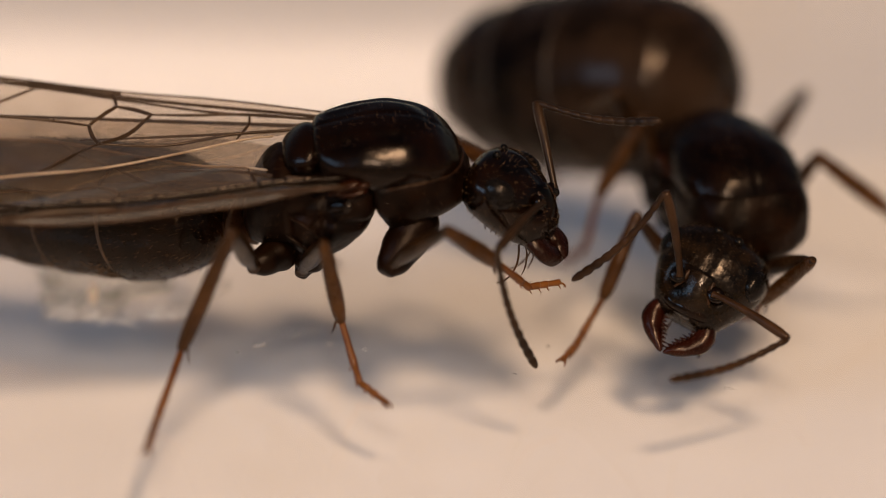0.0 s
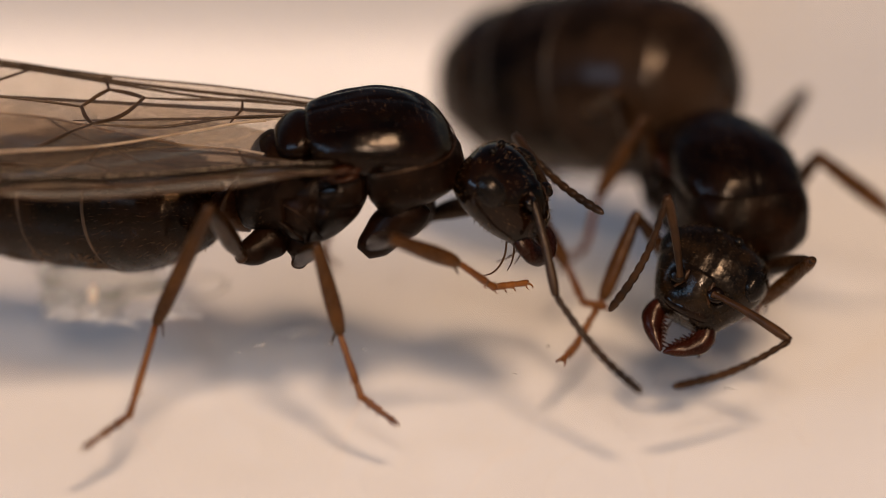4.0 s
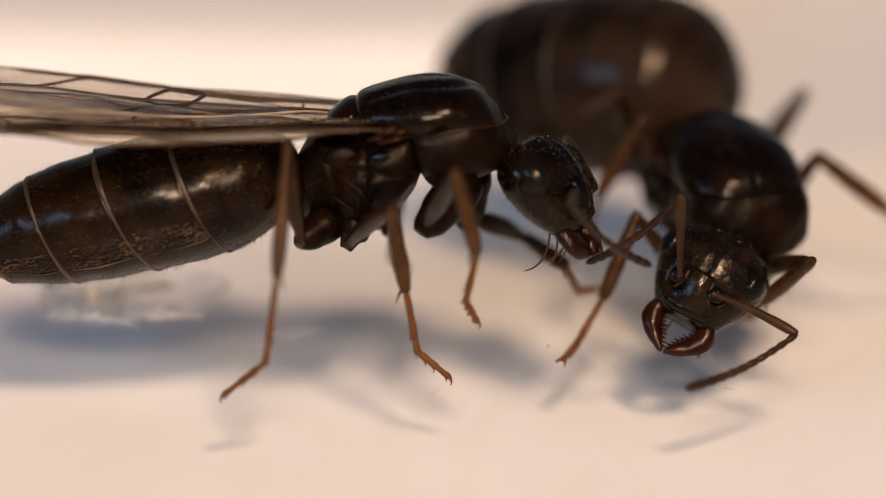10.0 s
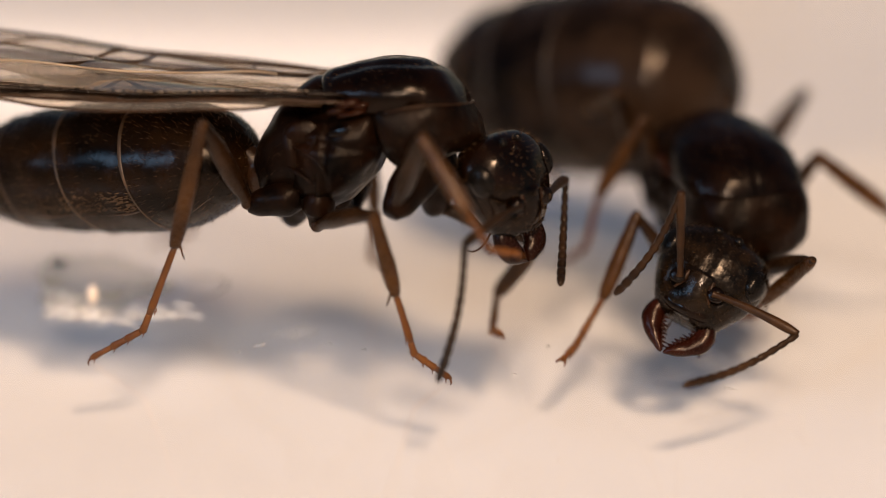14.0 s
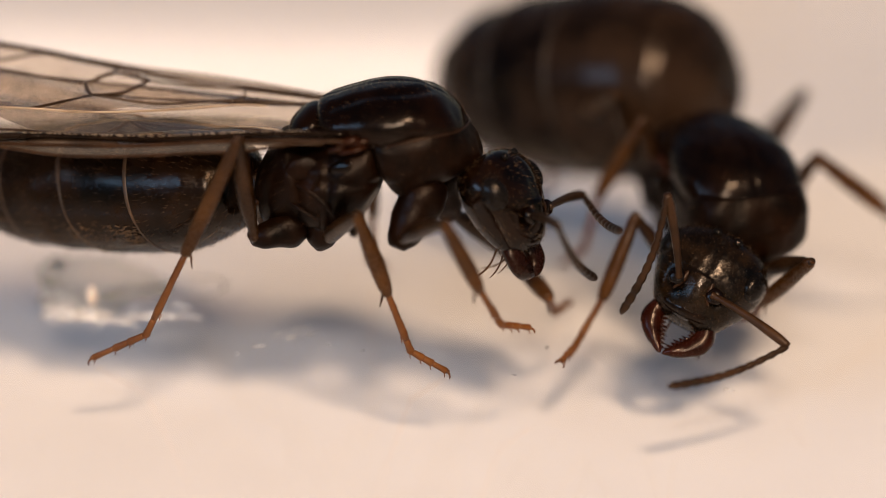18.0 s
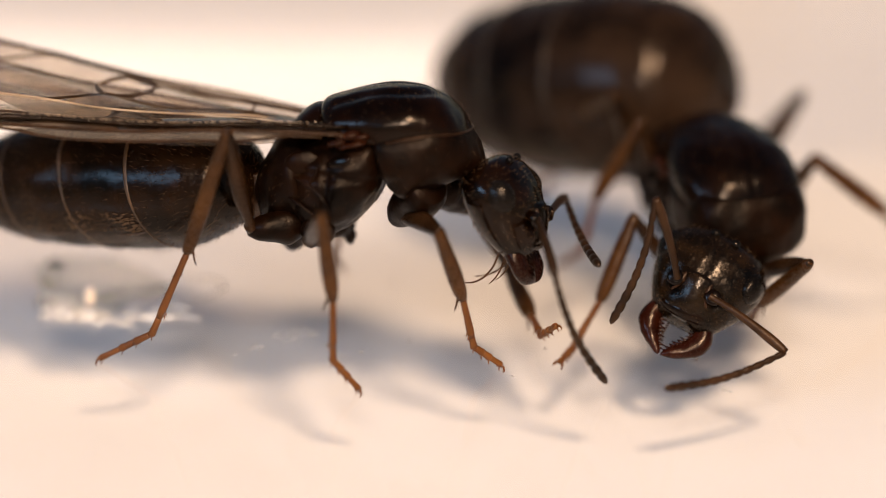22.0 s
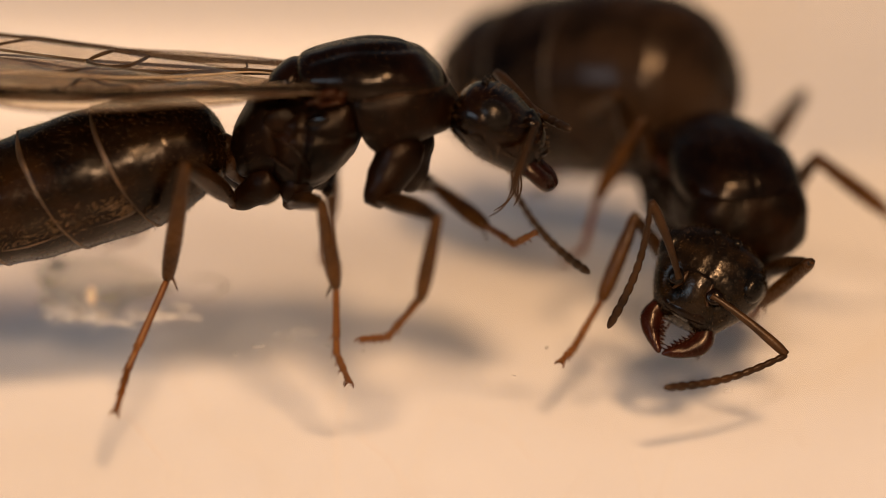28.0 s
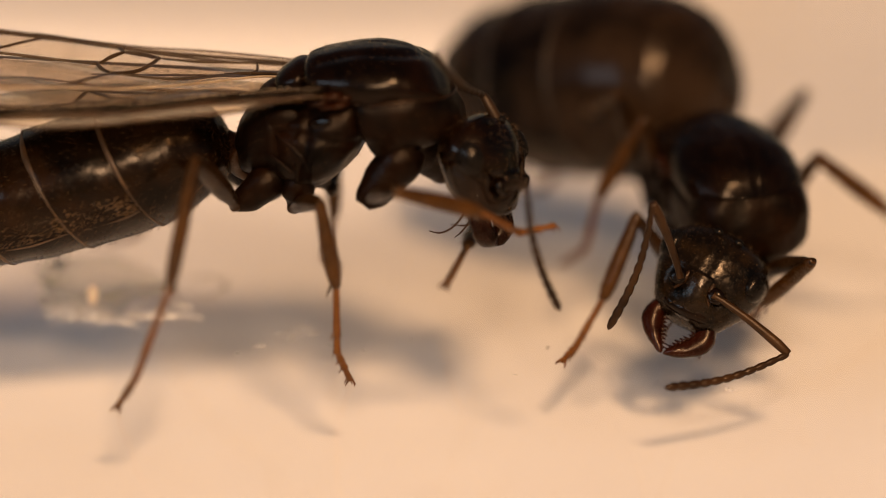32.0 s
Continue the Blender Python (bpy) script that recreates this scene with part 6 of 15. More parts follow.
        (23.5, at(0.233, -0.003, -0.259, -21.6, 7.5, -68.6)), (23.67, at(0.219, -0.24, -0.439, -15.5, 12.4, -54)),
        (23.83, at(0.296, -0.505, -0.549, -8.1, 16.5, -39)), (24, at(0.453, -0.757, -0.573, 0.2, 19.4, -23.4)),
        (24.17, at(0.318, -0.447, -0.574, -12.5, 19.5, -46.1)), (24.33, at(0.28, -0.132, -0.457, -23.4, 16.9, -68.4)),
        (24.5, at(0.348, 0.125, -0.248, -30.5, 12, -89.9)), (25, at(0.431, 0.233, -0.012, -34, 17.5, -85)),
        (25.5, at(0.383, 0.109, -0.331, -27.3, 0.3, -79.5)), (26.17, at(0.345, -0.026, -0.448, -28.1, -13, -62.4)),
        (26.83, at(0.334, -0.183, -0.538, -27.9, -25.2, -43.5)), (27.5, at(0.35, -0.354, -0.597, -14.4, -34.5, -21)),
        (27.75, at(0.334, -0.54, -0.576, -25.1, -14.2, -39.2)), (28, at(0.347, -0.717, -0.519, -28.7, 7.1, -54.3)),
        (28.25, at(0.304, -0.744, -0.46, -17.3, 8.2, -33.9)), (28.5, at(0.267, -0.768, -0.396, -3.7, 8.3, -13.5)),
        (28.62, at(0.263, -0.781, -0.38, -4.2, 14.2, -13.2)), (28.75, at(0.26, -0.793, -0.363, -4.7, 20.1, -13)),
        (28.88, at(0.258, -0.805, -0.347, -5.2, 26, -12.7)), (29, at(0.251, -0.877, -0.513, -10.9, 20.9, -23.9)),
        (29.5, at(0.203, -0.708, -0.351, -12.9, 23.2, -30.4)), (29.58, at(0.21, -0.722, -0.351, -16.7, 12.4, -36.5)),
        (29.67, at(0.218, -0.737, -0.351, -21.1, 1.5, -42.1)), (29.75, at(0.225, -0.751, -0.35, -26.6, -9.4, -47.7)),
        (29.83, at(0.233, -0.765, -0.35, -33.8, -20.3, -53.6)), (29.92, at(0.242, -0.779, -0.349, -42.8, -30.9, -60.4)),
        (30, at(0.25, -0.793, -0.348, -52.3, -41, -68.9)), (30.25, at(0.255, -0.74, -0.403, -41.6, -25.9, -65.1)),
        (30.5, at(0.265, -0.684, -0.454, -34.4, -10.6, -62.1)), (30.6, at(0.263, -0.66, -0.465, -40.3, -20.3, -69.5)),
        (30.7, at(0.262, -0.635, -0.476, -45.7, -29.5, -77.9)), (30.8, at(0.261, -0.611, -0.485, -49.3, -38.2, -87.9)),
        (30.9, at(0.261, -0.585, -0.495, -49.6, -45.8, -100.4)), (31, at(0.262, -0.56, -0.503, -45, -51.6, -116.3)),
        (31.12, at(0.254, -0.578, -0.49, -55.8, -53.6, -97.4)), (31.25, at(0.247, -0.596, -0.475, -64.4, -52.5, -78)),
        (31.38, at(0.241, -0.614, -0.461, -66.3, -48.5, -60.7)), (31.5, at(0.235, -0.632, -0.446, -58.3, -42.3, -46.5)),
        (31.75, at(0.243, -0.627, -0.458, -42.6, -27.6, -57.4)), (32, at(0.252, -0.622, -0.471, -36.2, -12.2, -65.6)),])
    walk(winged['R1tibia'], [
        (0, at(1.45, 0, 0, 41.9, -4.1, 117.4)), (0.5, at(1.45, 0, 0, 25.5, -7.6, 131.6)),
        (1, at(1.45, 0, 0, 36.9, 9.8, 124.7)), (1.5, at(1.45, 0, 0, 30.3, 7.5, 121.6)),
        (2, at(1.45, 0, 0, 43.6, 21, 117.6)), (2.25, at(1.45, 0, 0, 41, 11, 117.1)),
        (2.5, at(1.45, 0, 0, 38, 0.5, 117.7)), (2.75, at(1.45, 0, 0, 36, 6.3, 103.5)),
        (3, at(1.45, 0, 0, 29.3, 9.1, 90)), (3.25, at(1.45, 0, 0, 28.7, -5.4, 106.3)),
        (3.5, at(1.45, 0, 0, 21.7, -16.7, 123.8)), (4.17, at(1.45, 0, 0, 23.4, -3.7, 120.5)),
        (4.83, at(1.45, 0, 0, 25.3, 9.8, 117.9)), (5.5, at(1.45, 0, 0, 27.4, 23.6, 115.7)),
        (6, at(1.45, 0, 0, 30.5, 27.5, 112.3)), (6.5, at(1.45, 0, 0, 29.1, 19.4, 121.7)),
        (7, at(1.45, 0, 0, 24.7, 25.4, 129.5)), (7.5, at(1.45, 0, 0, 23.3, 26.7, 128.2)),
        (8, at(1.45, 0, 0, 39.1, 28.8, 127.1)), (8.5, at(1.45, 0, 0, 34.4, 40.6, 133.2)),
        (8.67, at(1.45, 0, 0, 32, 44.1, 138.8)), (8.83, at(1.45, 0, 0, 28.5, 47.4, 145.2)),
        (9, at(1.45, 0, 0, 23.4, 50.4, 152.5)), (9.25, at(1.45, 0, 0, 28.7, 49.6, 153.6)),
        (9.5, at(1.45, 0, 0, 34.8, 48.3, 153.9)), (10, at(1.45, 0, 0, 51.8, 20.4, 139.9)),
        (10.5, at(1.45, 0, 0, 67.5, 29.1, 125.3)), (11, at(1.45, 0, 0, 69.7, 40.9, 115.6)),
        (11.5, at(1.45, 0, 0, 44, 13.7, 131.1)), (12, at(1.45, 0, 0, 46.8, 9.7, 128)),
        (12.17, at(1.45, 0, 0, 38.9, 13.9, 128.8)), (12.33, at(1.45, 0, 0, 30.7, 18, 129.5)),
        (12.5, at(1.45, 0, 0, 22.5, 22.1, 130.1)), (12.67, at(1.45, 0, 0, 25.8, 19.8, 127.1)),
        (12.83, at(1.45, 0, 0, 29.1, 18.1, 124)), (13, at(1.45, 0, 0, 32.4, 17.3, 120.6)),
        (13.25, at(1.45, 0, 0, 35.3, -7.6, 125.1)), (13.5, at(1.45, 0, 0, 27.4, -29.7, 136.7)),
        (13.75, at(1.45, 0, 0, 47.2, -7.9, 116.9)), (14, at(1.45, 0, 0, 67.4, 25.9, 104.4)),
        (14.17, at(1.45, 0, 0, 61.4, 47.2, 108.4)), (14.33, at(1.45, 0, 0, 41.6, 57.4, 111.6)),
        (14.5, at(1.45, 0, 0, 1.4, 62.9, 113.1)), (15.17, at(1.45, 0, 0, 42, 50.7, 113.5)),
        (15.83, at(1.45, 0, 0, 63.3, 36.2, 110.5)), (16.5, at(1.45, 0, 0, 71.9, 4.7, 106.3)),
        (16.75, at(1.45, 0, 0, 72, 34.3, 118.7)), (17, at(1.45, 0, 0, 70.2, 50.2, 135.6)),
        (17.25, at(1.45, 0, 0, 44.8, 29.8, 111.7)), (17.5, at(1.45, 0, 0, 34.6, 4.2, 101.7)),
        (17.75, at(1.45, 0, 0, 36.9, 16.2, 111.1)), (18, at(1.45, 0, 0, 39.7, 26.1, 122.7)),
        (18.25, at(1.45, 0, 0, 43.6, 24.9, 108.8)), (18.5, at(1.45, 0, 0, 43.2, 20.6, 95.3)),
        (18.75, at(1.45, 0, 0, 39.3, 18.1, 101.1)), (19, at(1.45, 0, 0, 30.5, 14.9, 108.3)),
        (19.25, at(1.45, 0, 0, 41.1, 14, 111.5)), (19.5, at(1.45, 0, 0, 43.6, 9.3, 114.7)),
        (20, at(1.45, 0, 0, 51.1, 19.9, 129.1)), (20.5, at(1.45, 0, 0, 49.3, 21.5, 116.8)),
        (21, at(1.45, 0, 0, 43.1, 18.8, 102.9)), (21.17, at(1.45, 0, 0, 36.9, 14.9, 116.6)),
        (21.33, at(1.45, 0, 0, 27.6, 8.3, 129)), (21.5, at(1.45, 0, 0, 18.1, -0.1, 140.4)),
        (21.75, at(1.45, 0, 0, 21.5, 19.2, 130.9)), (22, at(1.45, 0, 0, 24.4, 38.4, 120.1)),
        (22.25, at(1.45, 0, 0, 38.7, 31.6, 127.6)), (22.5, at(1.45, 0, 0, 51.2, 23.8, 132.8)),
        (23, at(1.45, 0, 0, 32.8, -18.9, 139.5)), (23.25, at(1.45, 0, 0, 34.6, 21.5, 132.6)),
        (23.5, at(1.45, 0, 0, 24, 55.3, 128)), (23.67, at(1.45, 0, 0, 23.6, 52.6, 119.9)),
        (23.83, at(1.45, 0, 0, 21.9, 50.4, 108.8)), (24, at(1.45, 0, 0, 18.3, 48.2, 95.2)),
        (24.17, at(1.45, 0, 0, 15.5, 51.1, 113.5)), (24.33, at(1.45, 0, 0, 8.9, 57.3, 127)),
        (24.5, at(1.45, 0, 0, -0.3, 66.5, 135.4)), (25, at(1.45, 0, 0, -0.7, 53, 130)),
        (25.5, at(1.45, 0, 0, 20.3, 51.1, 134.3)), (26.17, at(1.45, 0, 0, 42.8, 35.8, 131.9)),
        (26.83, at(1.45, 0, 0, 65.5, 27.8, 126.1)), (27.5, at(1.45, 0, 0, 96.7, 41.3, 122)),
        (27.75, at(1.45, 0, 0, 72.5, 42.8, 131.6)), (28, at(1.45, 0, 0, 57.9, 65.3, 139.8)),
        (28.25, at(1.45, 0, 0, 43.9, 50.9, 144.4)), (28.5, at(1.45, 0, 0, 40.3, 41.1, 132.7)),
        (28.62, at(1.45, 0, 0, 31.1, 44.4, 132.6)), (28.75, at(1.45, 0, 0, 21.8, 47.9, 132.2)),
        (28.88, at(1.45, 0, 0, 12.3, 51.5, 131.3)), (29, at(1.45, 0, 0, 21, 45.7, 161)),
        (29.5, at(1.45, 0, 0, 2.3, 29.9, 168.5)), (29.58, at(1.45, 0, 0, 7.2, 37.6, 167.1)),
        (29.67, at(1.45, 0, 0, 24.3, 44, 161)), (29.75, at(1.45, 0, 0, 58.6, 47.1, 148.4)),
        (29.83, at(1.45, 0, 0, 66.6, 43.6, 131.4)), (29.92, at(1.45, 0, 0, 59.2, 31.8, 116.7)),
        (30, at(1.45, 0, 0, 51.9, 13.4, 107.3)), (30.25, at(1.45, 0, 0, 41.8, 9.4, 114.8)),
        (30.5, at(1.45, 0, 0, 28.3, 3, 124)), (30.6, at(1.45, 0, 0, 26.9, -15.1, 130.1)),
        (30.7, at(1.45, 0, 0, 23.7, -32.6, 138.7)), (30.8, at(1.45, 0, 0, 17.1, -48.1, 151.7)),
        (30.9, at(1.45, 0, 0, 5.5, -59.8, 171.3)), (31, at(1.45, 0, 0, -10.9, -66.8, -162.8)),
        (31.12, at(1.45, 0, 0, 9.5, -59, 166.2)), (31.25, at(1.45, 0, 0, 26.2, -45.1, 144.8)),
        (31.38, at(1.45, 0, 0, 41.2, -24.7, 132.4)), (31.5, at(1.45, 0, 0, 59.6, 2.7, 128.6)),
        (31.75, at(1.45, 0, 0, 45.4, 1.3, 110)), (32, at(1.45, 0, 0, 28.9, -10.9, 99)),])
    walk(winged['R1tarsus'], [
        (0, at(0.922, 1.018, 0.083, 43.6, -10.3, 107.8)), (0.5, at(0.694, 0.853, 0.152, 23.5, -10.2, 135.9)),
        (1, at(0.805, 0.931, -0.196, 37.4, 1.5, 113.6)), (1.5, at(0.853, 0.971, -0.15, 32.8, 4.9, 102.1)),
        (2, at(0.953, 0.952, -0.411, 41.3, 10.8, 101.7)), (2.25, at(0.936, 1.005, -0.219, 40.5, 3, 107.6)),
        (2.5, at(0.915, 1.018, -0.009, 38.2, -4.7, 113.8)), (2.75, at(1.183, 1.111, -0.127, 34.6, 4.1, 112.3)),
        (3, at(1.45, 1.135, -0.182, 28.8, 11.6, 111.5)), (3.25, at(1.129, 1.099, 0.108, 26.8, -5.7, 116.6)),
        (3.5, at(0.837, 0.915, 0.33, 21.8, -20.1, 123.6)), (4.17, at(0.867, 0.988, 0.074, 24.3, -5.4, 116)),
        (4.83, at(0.921, 1.002, -0.196, 26.5, 10, 109.2)), (5.5, at(0.993, 0.95, -0.46, 28.7, 25.5, 102)),
        (6, at(1.063, 0.944, -0.531, 30.4, 27.8, 95.6)), (6.5, at(0.881, 0.923, -0.382, 30.1, 16.6, 107.8)),
        (7, at(0.789, 0.801, -0.493, 27.1, 25.5, 114.7)), (7.5, at(0.814, 0.807, -0.517, 24, 23.8, 119.4)),
        (8, at(0.842, 0.804, -0.553, 39.2, 26, 110.2)), (8.5, at(0.852, 0.636, -0.749, 30.4, 32.8, 128)),
        (8.67, at(0.828, 0.545, -0.8, 26.6, 42.1, 147.8)), (8.83, at(0.811, 0.445, -0.847, 7.7, 47.2, 172.7)),
        (9, at(0.801, 0.338, -0.887, -14.5, 45.2, -160.9)), (9.25, at(0.782, 0.331, -0.875, -3, 46.6, -177.5)),
        (9.5, at(0.763, 0.336, -0.859, 16.4, 42, 166.2)), (10, at(0.625, 0.694, -0.401, 29.5, 11.7, 159.6)),
        (10.25, at(0.747, 0.757, -0.48, 46.5, 14.3, 137.4)), (10.5, at(0.869, 0.82, -0.559, 61.7, 22.9, 116.2)),
        (11, at(1.075, 0.784, -0.753, 53.6, 15.7, 112.7)), (11.5, at(0.715, 0.842, -0.272, 45.9, 5.9, 105.9)),
        (12, at(0.752, 0.894, -0.194, 44.4, 0.2, 123.2)), (12.17, at(0.751, 0.87, -0.277, 38.1, 9.1, 124.9)),
        (12.33, at(0.754, 0.844, -0.356, 31.7, 17.9, 125.6)), (12.5, at(0.765, 0.815, -0.433, 24.9, 26.8, 125.3)),
        (12.67, at(0.797, 0.863, -0.389, 27.6, 23.2, 123.8)), (12.83, at(0.839, 0.907, -0.357, 30.2, 20.2, 121.8)),
        (13, at(0.891, 0.945, -0.341, 32.7, 17.9, 119.5)), (13.25, at(0.794, 0.932, 0.152, 31, -2.5, 137.7)),
        (13.5, at(0.723, 0.686, 0.569, 13.3, -14.6, 161.9)), (13.75, at(0.935, 1.016, 0.158, 21.5, -24.8, 154.8)),
        (14, at(1.193, 1.002, -0.503, 36.6, -27.6, 140.3)), (14.17, at(1.203, 0.741, -0.844, 34.6, 10.6, 139.5)),
        (14.33, at(1.222, 0.577, -0.969, 25.7, 43.1, 140.9)), (14.5, at(1.245, 0.481, -1.024, 1.6, 72.6, 139.6)),
        (15.17, at(1.159, 0.669, -0.889, 51.7, 56.7, 136)), (15.83, at(1.125, 0.869, -0.68, 70.6, 37.5, 131.1)),
        (16.5, at(1.128, 1.1, -0.095, 69.1, 2.7, 125.9)), (16.75, at(0.993, 0.833, -0.648, 59.9, 17.6, 128.3)),
        (17, at(0.924, 0.516, -0.883, 39.2, 21.9, 132.1)), (17.25, at(1.08, 0.927, -0.572, 32.7, 6.2, 128.7)),
        (17.5, at(1.217, 1.123, -0.085, 27.3, -8.8, 128.3)), (17.75, at(1.053, 1.03, -0.321, 29.9, -2.8, 125)),
        (18, at(0.892, 0.869, -0.506, 32, 3.6, 122.1)), (18.25, at(1.113, 0.987, -0.484, 28.5, -1.2, 136.7)),
        (18.5, at(1.351, 1.072, -0.404, 20.9, -4.5, 151.9)), (18.75, at(1.24, 1.073, -0.357, 35.8, 12.5, 121.8)),
        (19, at(1.1, 1.055, -0.295, 32.7, 27.6, 89.7)), (19.25, at(1.04, 1.038, -0.278, 37.7, 10.5, 124.5)),
        (19.5, at(0.977, 1.031, -0.186, 18, -6, 158.5)), (20, at(0.768, 0.839, -0.391, 30.6, -9, 143.4)),
        (20.5, at(0.968, 0.955, -0.422, 16.9, -8.3, 160)), (21, at(1.206, 1.061, -0.37, 4.3, -2.2, 174.8)),
        (21.17, at(0.952, 0.994, -0.296, 24.7, 4.4, 143.8)), (21.33, at(0.735, 0.885, -0.166, 32.1, 12.8, 112.8)),
        (21.5, at(0.565, 0.734, 0.002, 27.4, 17.4, 80.4)), (21.75, at(0.738, 0.82, -0.378, 26.5, 26.6, 92.3)),
        (22, at(0.997, 0.78, -0.714, 24.1, 35.4, 105.8)), (22.25, at(0.853, 0.776, -0.603, 41.6, 34.7, 117.8)),
        (22.5, at(0.736, 0.772, -0.465, 57.8, 30.8, 129.3)), (23, at(0.623, 0.706, 0.373, 27, -12.9, 150)),
        (23.25, at(0.726, 0.788, -0.422, 33.6, 22.8, 137.5)), (23.5, at(1.047, 0.515, -0.946, 23, 53.4, 124.8)),
        (23.67, at(1.102, 0.606, -0.914, 24, 55.1, 130.7)), (23.83, at(1.214, 0.694, -0.886, 21.3, 54.2, 134.9)),
        (24, at(1.381, 0.764, -0.857, 16.9, 51.4, 135)), (24.17, at(1.163, 0.662, -0.895, 13.9, 57.9, 144.2)),
        (24.33, at(1.076, 0.497, -0.968, 9.4, 66.1, 145.1)), (24.5, at(1.124, 0.322, -1.055, -0.4, 73.1, 132)),
        (25, at(1.005, 0.531, -0.918, -0.9, 57.6, 121.7)), (25.5, at(0.945, 0.517, -0.895, 22.6, 51.3, 120.2)),
        (26.17, at(0.826, 0.694, -0.672, 45.4, 40.7, 142.9)), (26.83, at(0.851, 0.823, -0.536, 55.6, 24.1, 154.6)),
        (27.5, at(0.993, 0.732, -0.759, 70.9, 11.8, 156.7)), (27.62, at(0.941, 0.682, -0.77, 43.8, 14.2, 164.6)),
        (27.75, at(0.889, 0.631, -0.781, 16.6, 19.8, 170.6)), (28, at(1.083, 0.31, -1.045, -4.4, 37.3, -173.4)),
        (28.25, at(0.86, 0.421, -0.893, 12.5, 29.7, 164.1)), (28.5, at(0.862, 0.637, -0.756, 29.7, 30.8, 141.3)),
        (28.62, at(0.894, 0.604, -0.805, 8.1, 26, 165.9)), (28.75, at(0.933, 0.571, -0.854, -2.8, 18.5, -171.5)),
        (28.88, at(0.978, 0.538, -0.9, -4.4, 8.2, -151.3)), (29, at(0.691, 0.261, -0.823, -10.5, -12.8, -113.2)),
        (29.5, at(0.473, 0.199, -0.573, -9.1, -8.6, -96.2)), (29.58, at(0.562, 0.204, -0.702, -18.6, 18.4, -77.5)),
        (29.67, at(0.668, 0.269, -0.799, -29.3, 50.2, -62.7)), (29.75, at(0.783, 0.41, -0.842, -8.8, 83.2, -10.2)),
        (29.83, at(0.899, 0.624, -0.793, 74.5, 55.8, 115.5)), (29.92, at(1.012, 0.873, -0.606, 48.5, 16.7, 129.3)),
        (30, at(1.118, 1.069, -0.266, 26.3, -20.6, 147.7)), (30.25, at(0.975, 1.03, -0.188, 18.5, -1.8, 157.8)),
        (30.5, at(0.809, 0.953, -0.061, 6.4, 13.6, 171.7)), (30.6, at(0.735, 0.849, 0.3, 15, -5.1, 157)),
        (30.7, at(0.723, 0.64, 0.62, 20.3, -26.2, 145.4)), (30.8, at(0.774, 0.365, 0.856, 28.5, -45.5, 130.9)),
        (30.9, at(0.879, 0.087, 0.994, 44.4, -57, 104.3)), (31, at(1.018, -0.134, 1.057, 51.9, -53.8, 73.3)),
        (31.12, at(0.875, 0.141, 0.986, 53.8, -56.6, 96.2)), (31.25, at(0.786, 0.468, 0.814, 45.1, -52.9, 118.2)),
        (31.38, at(0.745, 0.771, 0.48, 38.9, -42.9, 132.5)), (31.5, at(0.733, 0.898, -0.054, 38.5, -28.3, 140.7)),
        (31.75, at(1.058, 1.081, -0.026, 37.7, -17, 124.8)), (32, at(1.273, 1.115, 0.218, 26.6, -13.5, 113.3)),])
